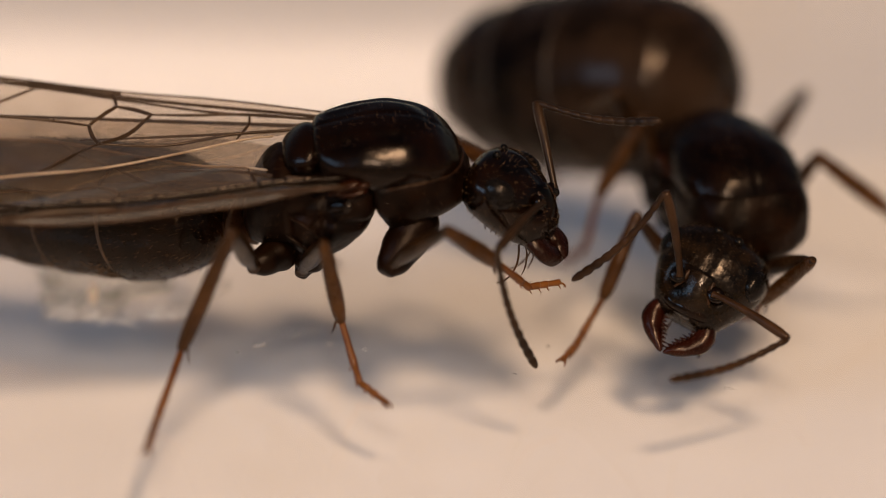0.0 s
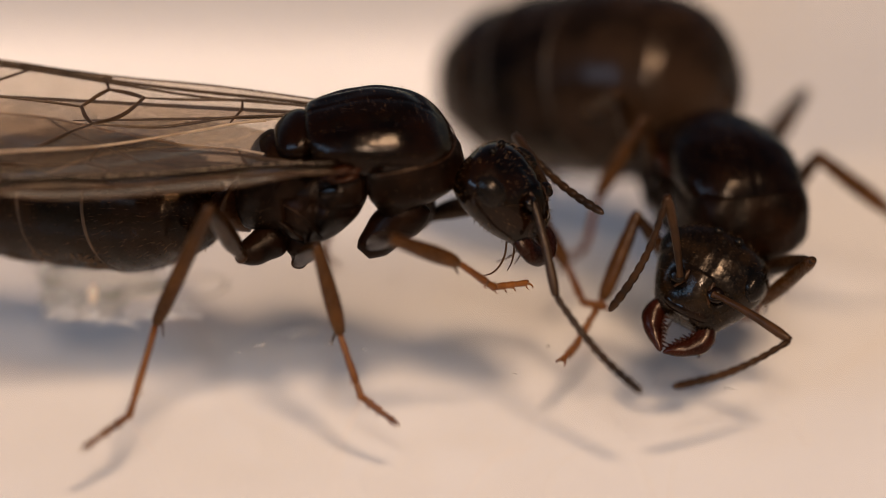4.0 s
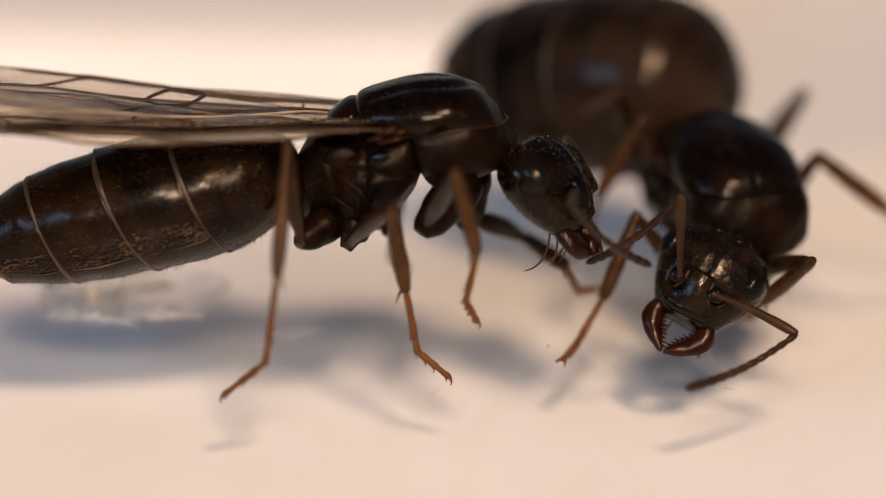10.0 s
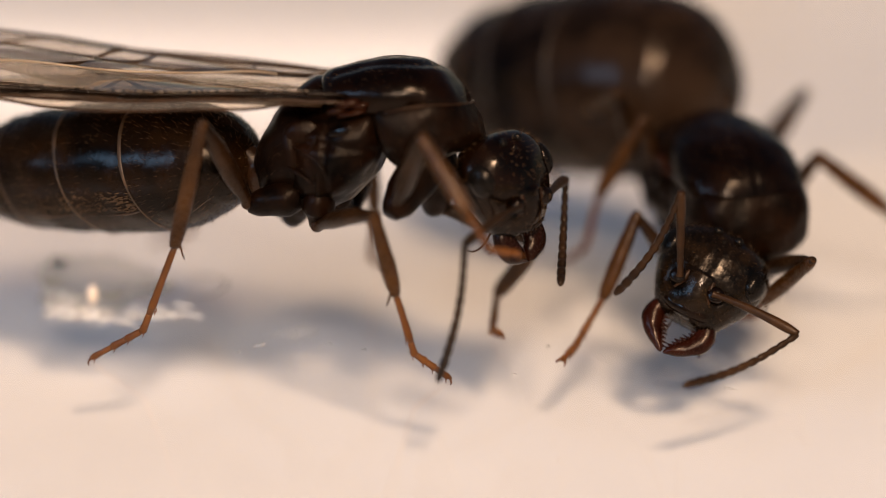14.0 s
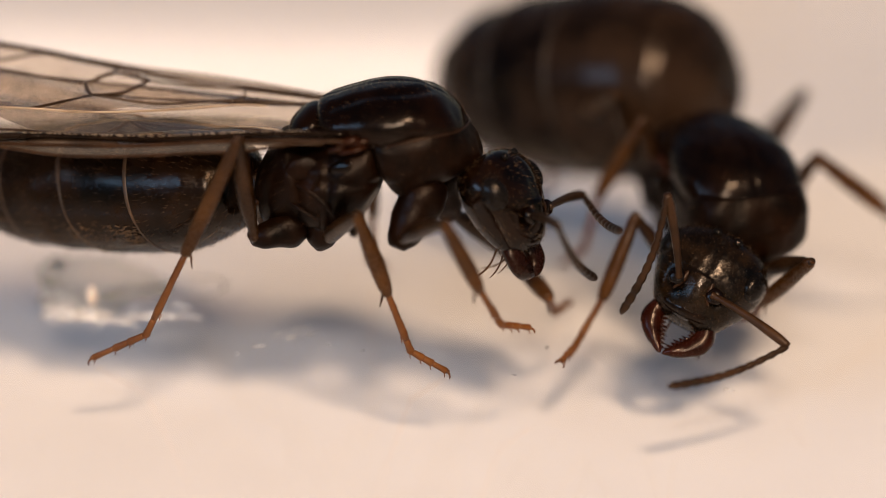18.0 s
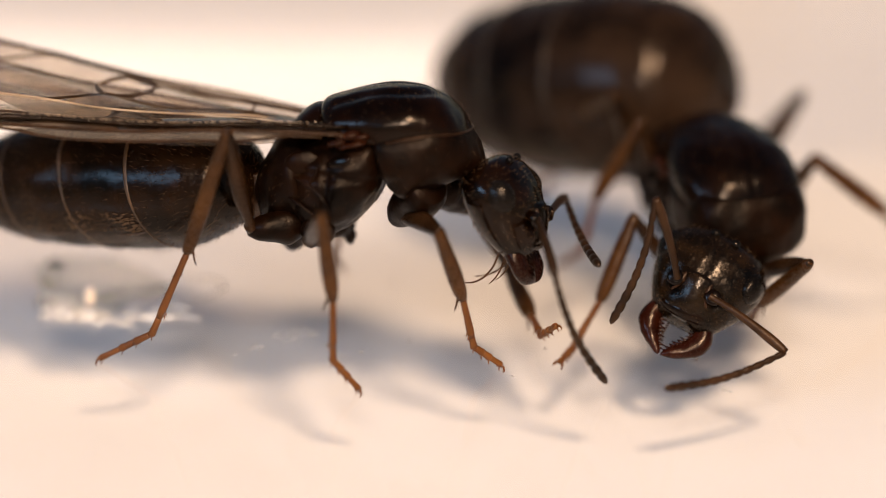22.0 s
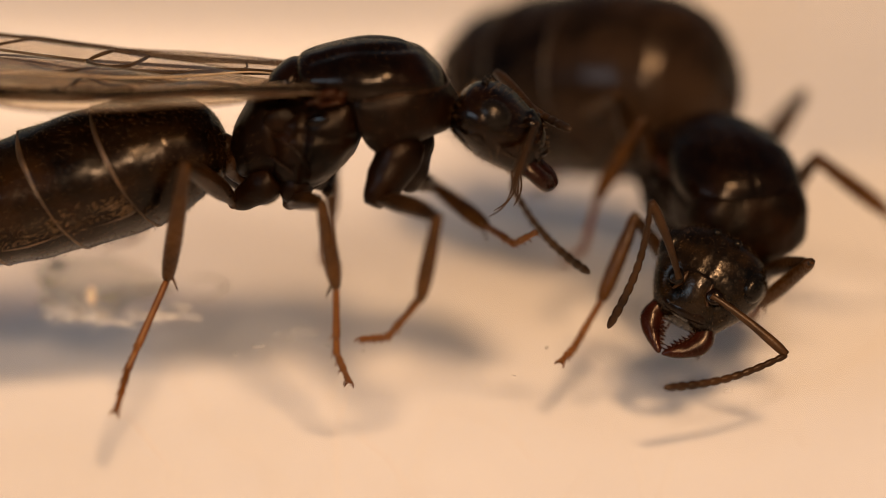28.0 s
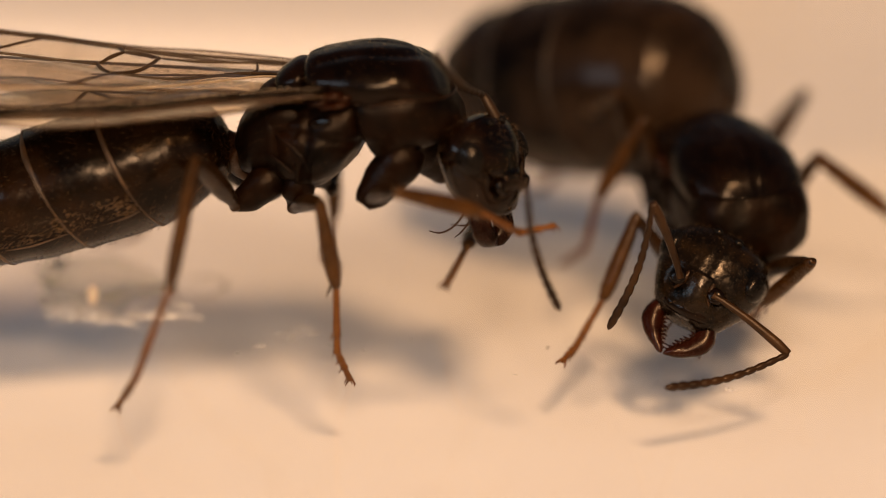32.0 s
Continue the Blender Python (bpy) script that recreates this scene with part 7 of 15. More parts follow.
    walk(winged['R2coxa'], [
        (0, at(-0.6, -0.42, -0.16, -174, 52.9, -177.1)), (0.17, at(-0.6, -0.42, -0.16, -165.6, 57, -171.7)),
        (0.33, at(-0.6, -0.42, -0.16, -158, 60.6, -165.7)), (0.5, at(-0.6, -0.42, -0.16, -150.2, 63.7, -158.5)),
        (1, at(-0.6, -0.42, -0.16, -163.4, 49.6, -172.8)), (1.5, at(-0.6, -0.42, -0.16, -122.8, 50.9, -147.1)),
        (2, at(-0.6, -0.42, -0.16, -109.1, 46.3, -139.5)), (2.5, at(-0.6, -0.42, -0.16, -105.4, 43.7, -139.2)),
        (3, at(-0.6, -0.42, -0.16, -90.5, 33.7, -137)), (3.17, at(-0.6, -0.42, -0.16, -111, 45, -143.7)),
        (3.33, at(-0.6, -0.42, -0.16, -134.5, 55.6, -151.9)), (3.5, at(-0.6, -0.42, -0.16, -157.3, 64.8, -163.4)),
        (4.17, at(-0.6, -0.42, -0.16, -165.3, 62.1, -170)), (4.83, at(-0.6, -0.42, -0.16, -173.6, 58.9, -176.2)),
        (5.5, at(-0.6, -0.42, -0.16, 177.8, 55.3, 178.8)), (6, at(-0.6, -0.42, -0.16, -178.3, 59.2, -179)),
        (6.5, at(-0.6, -0.42, -0.16, -152.1, 58.4, -162.6)), (7, at(-0.6, -0.42, -0.16, -153.4, 50, -168)),
        (7.5, at(-0.6, -0.42, -0.16, -162.3, 48.7, -172.6)), (8, at(-0.6, -0.42, -0.16, -155.8, 58.2, -165.1)),
        (8.17, at(-0.6, -0.42, -0.16, 170.5, 58.2, 174.3)), (8.33, at(-0.6, -0.42, -0.16, 138.9, 55.8, 155.1)),
        (8.5, at(-0.6, -0.42, -0.16, 114.7, 51.3, 138.7)), (8.58, at(-0.6, -0.42, -0.16, 159.3, 57.2, 163.7)),
        (8.67, at(-0.6, -0.42, -0.16, -147.3, 55.9, -160.9)), (8.83, at(-0.6, -0.42, -0.16, -89, 40.8, -115.1)),
        (9, at(-0.6, -0.42, -0.16, -75.8, 23.2, -89.6)), (9.17, at(-0.6, -0.42, -0.16, -89.2, 37.2, -122.1)),
        (9.25, at(-0.6, -0.42, -0.16, -125, 44, -145.1)), (9.33, at(-0.6, -0.42, -0.16, -167.2, 44.9, -175.8)),
        (9.42, at(-0.6, -0.42, -0.16, 135.3, 41.1, 151.2)), (9.5, at(-0.6, -0.42, -0.16, 87.5, 32.6, 130.4)),
        (9.75, at(-0.6, -0.42, -0.16, 124.6, 43.9, 157.4)), (9.88, at(-0.6, -0.42, -0.16, 166.4, 48.2, 175.4)),
        (10, at(-0.6, -0.42, -0.16, -151.6, 49.4, -167.3)), (10.25, at(-0.6, -0.42, -0.16, -117.7, 39.8, -162.7)),
        (10.5, at(-0.6, -0.42, -0.16, -84.4, 28.8, -158.8)), (11, at(-0.6, -0.42, -0.16, -96.6, 32.4, -159.9)),
        (11.5, at(-0.6, -0.42, -0.16, -96.1, 33.6, -152.4)), (12, at(-0.6, -0.42, -0.16, -88.7, 34.1, -129.6)),
        (12.5, at(-0.6, -0.42, -0.16, -80.5, 30.6, -105.7)), (13, at(-0.6, -0.42, -0.16, -107.3, 57.4, -124.1)),
        (13.5, at(-0.6, -0.42, -0.16, -130.2, 74.5, -135.7)), (14, at(-0.6, -0.42, -0.16, 150.4, 65, 158.1)),
        (14.5, at(-0.6, -0.42, -0.16, 116.1, 53, 138.2)), (16.5, at(-0.6, -0.42, -0.16, 103.6, 50.2, 127.1)),
        (17, at(-0.6, -0.42, -0.16, 86.3, 40, 110)), (17.5, at(-0.6, -0.42, -0.16, 95.8, 43.6, 124.3)),
        (18, at(-0.6, -0.42, -0.16, 100.1, 46.8, 126.4)), (18.5, at(-0.6, -0.42, -0.16, 94.1, 42.3, 123.5)),
        (19, at(-0.6, -0.42, -0.16, 82.4, 32.2, 110.5)), (19.5, at(-0.6, -0.42, -0.16, 84.5, 32.5, 118.9)),
        (20, at(-0.6, -0.42, -0.16, 82.3, 31.2, 112.4)), (21, at(-0.6, -0.42, -0.16, 81.5, 29, 115.4)),
        (21.5, at(-0.6, -0.42, -0.16, 94.4, 44.8, 120)), (21.67, at(-0.6, -0.42, -0.16, 153.3, 50.4, 167.7)),
        (21.75, at(-0.6, -0.42, -0.16, -151.6, 47.5, -165.5)), (21.83, at(-0.6, -0.42, -0.16, -101.6, 39.2, -143.4)),
        (22, at(-0.6, -0.42, -0.16, -76.9, 20.7, -111.6)), (22.5, at(-0.6, -0.42, -0.16, -113.2, 53.7, -134.3)),
        (23, at(-0.6, -0.42, -0.16, -137.7, 65, -147.7)), (23.5, at(-0.6, -0.42, -0.16, -103.9, 61.1, -117.2)),
        (24, at(-0.6, -0.42, -0.16, -88.8, 63.4, -98)), (24.25, at(-0.6, -0.42, -0.16, -96.9, 49.8, -118.1)),
        (24.5, at(-0.6, -0.42, -0.16, -84.7, 30.3, -128.8)), (24.58, at(-0.6, -0.42, -0.16, -118.2, 36.9, -146.8)),
        (24.67, at(-0.6, -0.42, -0.16, -158.8, 40.8, -174.7)), (24.75, at(-0.6, -0.42, -0.16, 145.6, 41.4, 158.2)),
        (24.83, at(-0.6, -0.42, -0.16, 93.7, 36.6, 135.2)), (25, at(-0.6, -0.42, -0.16, 77.8, 24.8, 101.5)),
        (25.25, at(-0.6, -0.42, -0.16, 91.2, 39.9, 121.4)), (25.5, at(-0.6, -0.42, -0.16, 133.7, 53.9, 152.7)),
        (27.5, at(-0.6, -0.42, -0.16, 108.9, 48.7, 135.5)), (28, at(-0.6, -0.42, -0.16, 124.1, 49.2, 150)),
        (28.5, at(-0.6, -0.42, -0.16, 122.7, 53.9, 143.6)), (29, at(-0.6, -0.42, -0.16, 144.2, 55.9, 158.7)),
        (29.5, at(-0.6, -0.42, -0.16, 128, 55.2, 146.9)), (30, at(-0.6, -0.42, -0.16, 116.5, 54.4, 137.1)),
        (30.5, at(-0.6, -0.42, -0.16, 106.4, 52.7, 127.7)), (31, at(-0.6, -0.42, -0.16, 107.8, 52.7, 129.4)),
        (31.5, at(-0.6, -0.42, -0.16, 106.7, 54.6, 126)), (32, at(-0.6, -0.42, -0.16, 145, 62.5, 155.2)),])
    walk(winged['R2femur'], [
        (0, at(-0.798, -0.43, -0.422, -50.4, -41.8, -65.3)), (0.17, at(-0.784, -0.447, -0.446, -49.2, -41, -68)),
        (0.33, at(-0.769, -0.463, -0.469, -48, -40.1, -70.5)), (0.5, at(-0.752, -0.48, -0.491, -46.8, -39.2, -73)),
        (1, at(-0.806, -0.446, -0.404, -49.6, -40.6, -67.3)), (1.5, at(-0.781, -0.537, -0.425, -49, -40.1, -64.2)),
        (2, at(-0.779, -0.573, -0.406, -53.4, -39, -55.3)), (2.5, at(-0.784, -0.579, -0.392, -51.1, -44, -61.1)),
        (3, at(-0.795, -0.602, -0.338, -52.6, -37.9, -54.4)), (3.17, at(-0.789, -0.559, -0.395, -51.5, -37.6, -59.5)),
        (3.33, at(-0.774, -0.513, -0.448, -50, -37.1, -64.6)), (3.5, at(-0.751, -0.465, -0.495, -48.2, -36.5, -69.7)),
        (4.17, at(-0.765, -0.449, -0.477, -45.5, -34.7, -69.8)), (4.83, at(-0.779, -0.432, -0.457, -42.7, -32.9, -69.9)),
        (5.5, at(-0.791, -0.416, -0.436, -39.8, -31.1, -70)), (6, at(-0.778, -0.423, -0.459, -32, -20.9, -55.2)),
        (6.5, at(-0.775, -0.475, -0.458, -33.9, -32.8, -66.7)), (7, at(-0.803, -0.463, -0.407, -39.7, -28.2, -67.2)),
        (7.5, at(-0.808, -0.447, -0.399, -40, -28.5, -73.4)), (8, at(-0.777, -0.467, -0.455, -35.9, -23, -61.8)),
        (8.17, at(-0.781, -0.402, -0.453, -35.8, -20, -61.4)), (8.33, at(-0.777, -0.338, -0.447, -35.6, -17.1, -61)),
        (8.5, at(-0.766, -0.274, -0.436, -35.4, -14.1, -60.6)), (8.67, at(-0.782, -0.483, -0.444, -42.8, -29, -53.4)),
        (8.83, at(-0.722, -0.681, -0.409, -67.8, -43.4, -43.8)), (8.92, at(-0.659, -0.757, -0.373, -118.6, -52.3, -42.2)),
        (9, at(-0.597, -0.833, -0.337, -179.4, -56.4, -28.5)), (9.08, at(-0.674, -0.747, -0.357, -117.3, -51.9, -40.8)),
        (9.17, at(-0.751, -0.661, -0.376, -65.1, -43.5, -41)), (9.33, at(-0.817, -0.436, -0.377, -36.2, -29.6, -48.8)),
        (9.5, at(-0.781, -0.207, -0.339, -28.4, -15.4, -54.8)), (9.75, at(-0.809, -0.333, -0.378, -33.6, -17.8, -54.5)),
        (10, at(-0.804, -0.466, -0.404, -38.6, -20.2, -54.2)), (10.5, at(-0.832, -0.51, -0.297, -41.4, -24.7, -53.2)),
        (11, at(-0.829, -0.504, -0.315, -40.4, -25.6, -50)), (11.5, at(-0.82, -0.535, -0.325, -41, -28.7, -51.7)),
        (12, at(-0.777, -0.634, -0.348, -37.9, -24.6, -45.9)), (12.5, at(-0.692, -0.747, -0.361, -45, -33.4, -41.7)),
        (13, at(-0.718, -0.594, -0.489, -27.5, -12.2, -40.9)), (13.5, at(-0.681, -0.499, -0.567, -35.3, -11, -42.9)),
        (14, at(-0.747, -0.361, -0.499, -24, -1.1, -47.5)), (14.5, at(-0.761, -0.276, -0.447, -31.7, 3.6, -56.7)),
        (16.5, at(-0.743, -0.231, -0.444, -29.3, -2.1, -53.1)), (17, at(-0.703, -0.137, -0.413, -34.2, -4.1, -60.1)),
        (17.5, at(-0.748, -0.203, -0.41, -41.7, -20.1, -53.6)), (18, at(-0.748, -0.219, -0.426, -42.5, -22, -54.5)),
        (18.5, at(-0.748, -0.196, -0.404, -43.3, -21.1, -53.3)), (19, at(-0.713, -0.117, -0.364, -28.7, -0.8, -52.3)),
        (19.5, at(-0.746, -0.156, -0.352, -31.5, -0.6, -52.7)), (20, at(-0.722, -0.124, -0.354, -31, -3, -52.3)),
        (21, at(-0.736, -0.133, -0.336, -26.5, -1.6, -47)), (21.5, at(-0.733, -0.19, -0.424, -33.9, -6.7, -49.4)),
        (21.67, at(-0.802, -0.376, -0.41, -36.6, -10.8, -56.2)), (21.83, at(-0.799, -0.568, -0.362, -39.4, -14.8, -63.1)),
        (22, at(-0.726, -0.738, -0.289, -42, -18.6, -70.3)), (22.5, at(-0.751, -0.575, -0.455, -37.1, -10.4, -67.2)),
        (23, at(-0.736, -0.506, -0.505, -34.4, -1, -66.9)), (23.5, at(-0.691, -0.597, -0.52, -20.6, -6.6, -60.9)),
        (24, at(-0.628, -0.62, -0.564, -19.2, -4.3, -56.7)), (24.25, at(-0.718, -0.641, -0.456, -27.5, -21.8, -59.7)),
        (24.5, at(-0.779, -0.643, -0.327, -42.5, -39.2, -63.7)), (24.67, at(-0.825, -0.441, -0.355, -39, -30.1, -69.9)),
        (24.83, at(-0.787, -0.234, -0.356, -37.2, -20.8, -74.9)), (25, at(-0.673, -0.061, -0.329, -36.5, -11.3, -79.4)),
        (25.25, at(-0.745, -0.182, -0.393, -30, -12.5, -67.1)), (25.5, at(-0.78, -0.327, -0.438, -21.9, -13.2, -54.6)),
        (27.5, at(-0.766, -0.257, -0.425, -32.4, -5.1, -64.5)), (28, at(-0.789, -0.311, -0.413, -35.6, -5, -64.9)),
        (28.5, at(-0.768, -0.296, -0.446, -34.9, -7.2, -63.9)), (29, at(-0.78, -0.35, -0.445, -34.1, -16.7, -59.8)),
        (29.5, at(-0.769, -0.31, -0.45, -32.6, -12.8, -62.6)), (30, at(-0.755, -0.276, -0.455, -33.4, -7.5, -66)),
        (30.5, at(-0.739, -0.24, -0.458, -35, -4.3, -70.7)), (31, at(-0.743, -0.246, -0.456, -34.8, -4, -68.7)),
        (31.5, at(-0.73, -0.241, -0.471, -36.4, -5, -70.7)), (32, at(-0.754, -0.349, -0.486, -35.3, -10.2, -64.5)),])
    walk(winged['R2tibia'], [
        (0, at(1.35, 0, 0, 35.5, 26.1, 142.1)), (0.17, at(1.35, 0, 0, 48.4, 40, 124.4)),
        (0.33, at(1.35, 0, 0, 48.1, 48.9, 98.6)), (0.5, at(1.35, 0, 0, 34.3, 49.1, 67.3)),
        (1, at(1.35, 0, 0, 43.4, 51.5, 71.5)), (1.5, at(1.35, 0, 0, 46.2, 46.4, 76.4)),
        (2, at(1.35, 0, 0, 45.2, 50.1, 70.9)), (2.5, at(1.35, 0, 0, 50.2, 51.1, 77)),
        (3, at(1.35, 0, 0, 46.8, 52.4, 70)), (3.17, at(1.35, 0, 0, 53.8, 46.1, 97)),
        (3.33, at(1.35, 0, 0, 47.4, 37.6, 118.8)), (3.5, at(1.35, 0, 0, 31.5, 28.4, 137.4)),
        (4.17, at(1.35, 0, 0, 47.1, 44.1, 121.3)), (4.83, at(1.35, 0, 0, 52.1, 56.8, 96)),
        (5.5, at(1.35, 0, 0, 34.2, 61.1, 56.7)), (6, at(1.35, 0, 0, 20.8, 74.8, 26.5)),
        (6.5, at(1.35, 0, 0, 38.3, 71.4, 52.3)), (7, at(1.35, 0, 0, 35, 62.6, 54.3)),
        (7.5, at(1.35, 0, 0, 38.1, 55, 67)), (8, at(1.35, 0, 0, 38.3, 60.9, 56.8)),
        (8.17, at(1.35, 0, 0, 62.5, 60.8, 96)), (8.33, at(1.35, 0, 0, 65.3, 50.8, 124.8)),
        (8.5, at(1.35, 0, 0, 45, 36.2, 141.4)), (8.67, at(1.35, 0, 0, 58.7, 19.4, 144.2)),
        (8.83, at(1.35, 0, 0, 58.4, -5.1, 146.8)), (8.92, at(1.35, 0, 0, 14.8, -26.5, 170.4)),
        (9, at(1.35, 0, 0, -37, -23.6, -155.4)), (9.08, at(1.35, 0, 0, 22.8, -27.5, 165.9)),
        (9.17, at(1.35, 0, 0, 71.5, -1, 142)), (9.33, at(1.35, 0, 0, 83.5, 29.5, 138.5)),
        (9.5, at(1.35, 0, 0, 78.1, 48.5, 131.1)), (9.75, at(1.35, 0, 0, 66.3, 39.5, 134.8)),
        (10, at(1.35, 0, 0, 54.5, 30.8, 138.4)), (10.5, at(1.35, 0, 0, 59.2, 35.3, 136.6)),
        (11, at(1.35, 0, 0, 62.6, 33.6, 138.1)), (11.5, at(1.35, 0, 0, 65.1, 34.7, 133.1)),
        (12, at(1.35, 0, 0, 65.5, 33, 130.6)), (12.5, at(1.35, 0, 0, 65, 23.7, 131.2)),
        (13, at(1.35, 0, 0, 66, 36.5, 128)), (13.5, at(1.35, 0, 0, 60, 42.4, 124.3)),
        (14, at(1.35, 0, 0, 52, 41.7, 121.8)), (14.5, at(1.35, 0, 0, 36.8, 45.3, 116.3)),
        (16.5, at(1.35, 0, 0, 48.7, 42.1, 120.9)), (17, at(1.35, 0, 0, 41.5, 39.2, 120.2)),
        (17.5, at(1.35, 0, 0, 50.9, 30.1, 127.6)), (18, at(1.35, 0, 0, 50.2, 28.6, 128.5)),
        (18.5, at(1.35, 0, 0, 50, 32.1, 126.3)), (19, at(1.35, 0, 0, 44.5, 40.7, 120.9)),
        (19.5, at(1.35, 0, 0, 40.3, 38.8, 123.3)), (20, at(1.35, 0, 0, 44.4, 38, 124)),
        (21, at(1.35, 0, 0, 49.2, 39.5, 124)), (21.5, at(1.35, 0, 0, 43.7, 39.1, 120)),
        (21.67, at(1.35, 0, 0, 43.7, 36.9, 128.8)), (21.83, at(1.35, 0, 0, 42.3, 35.2, 136.7)),
        (22, at(1.35, 0, 0, 39.8, 34.4, 143.8)), (22.5, at(1.35, 0, 0, 43.7, 41.4, 132.3)),
        (23, at(1.35, 0, 0, 45.7, 44, 129.4)), (23.5, at(1.35, 0, 0, 48, 47.8, 127.3)),
        (24, at(1.35, 0, 0, 50.9, 50, 123.9)), (24.25, at(1.35, 0, 0, 55.8, 33.6, 143.9)),
        (24.5, at(1.35, 0, 0, 42.1, 14.8, 158)), (24.67, at(1.35, 0, 0, 34.2, 22, 158.1)),
        (24.83, at(1.35, 0, 0, 26.8, 29.2, 157.8)), (25, at(1.35, 0, 0, 19.7, 36.4, 156.9)),
        (25.25, at(1.35, 0, 0, 41.5, 40.2, 143.9)), (25.5, at(1.35, 0, 0, 65.8, 50.3, 132.5)),
        (27.5, at(1.35, 0, 0, 43.1, 48.1, 125.6)), (28, at(1.35, 0, 0, 37, 45.1, 127.6)),
        (28.5, at(1.35, 0, 0, 39.9, 46.3, 127.3)), (29, at(1.35, 0, 0, 46.6, 44, 133.9)),
        (29.5, at(1.35, 0, 0, 42.9, 43.5, 131.9)), (30, at(1.35, 0, 0, 39.1, 45.3, 127.2)),
        (30.5, at(1.35, 0, 0, 32.2, 45.2, 125.6)), (31, at(1.35, 0, 0, 34.1, 45.5, 125.2)),
        (31.5, at(1.35, 0, 0, 31.8, 45.2, 126.5)), (32, at(1.35, 0, 0, 39, 42.1, 129.5)),])
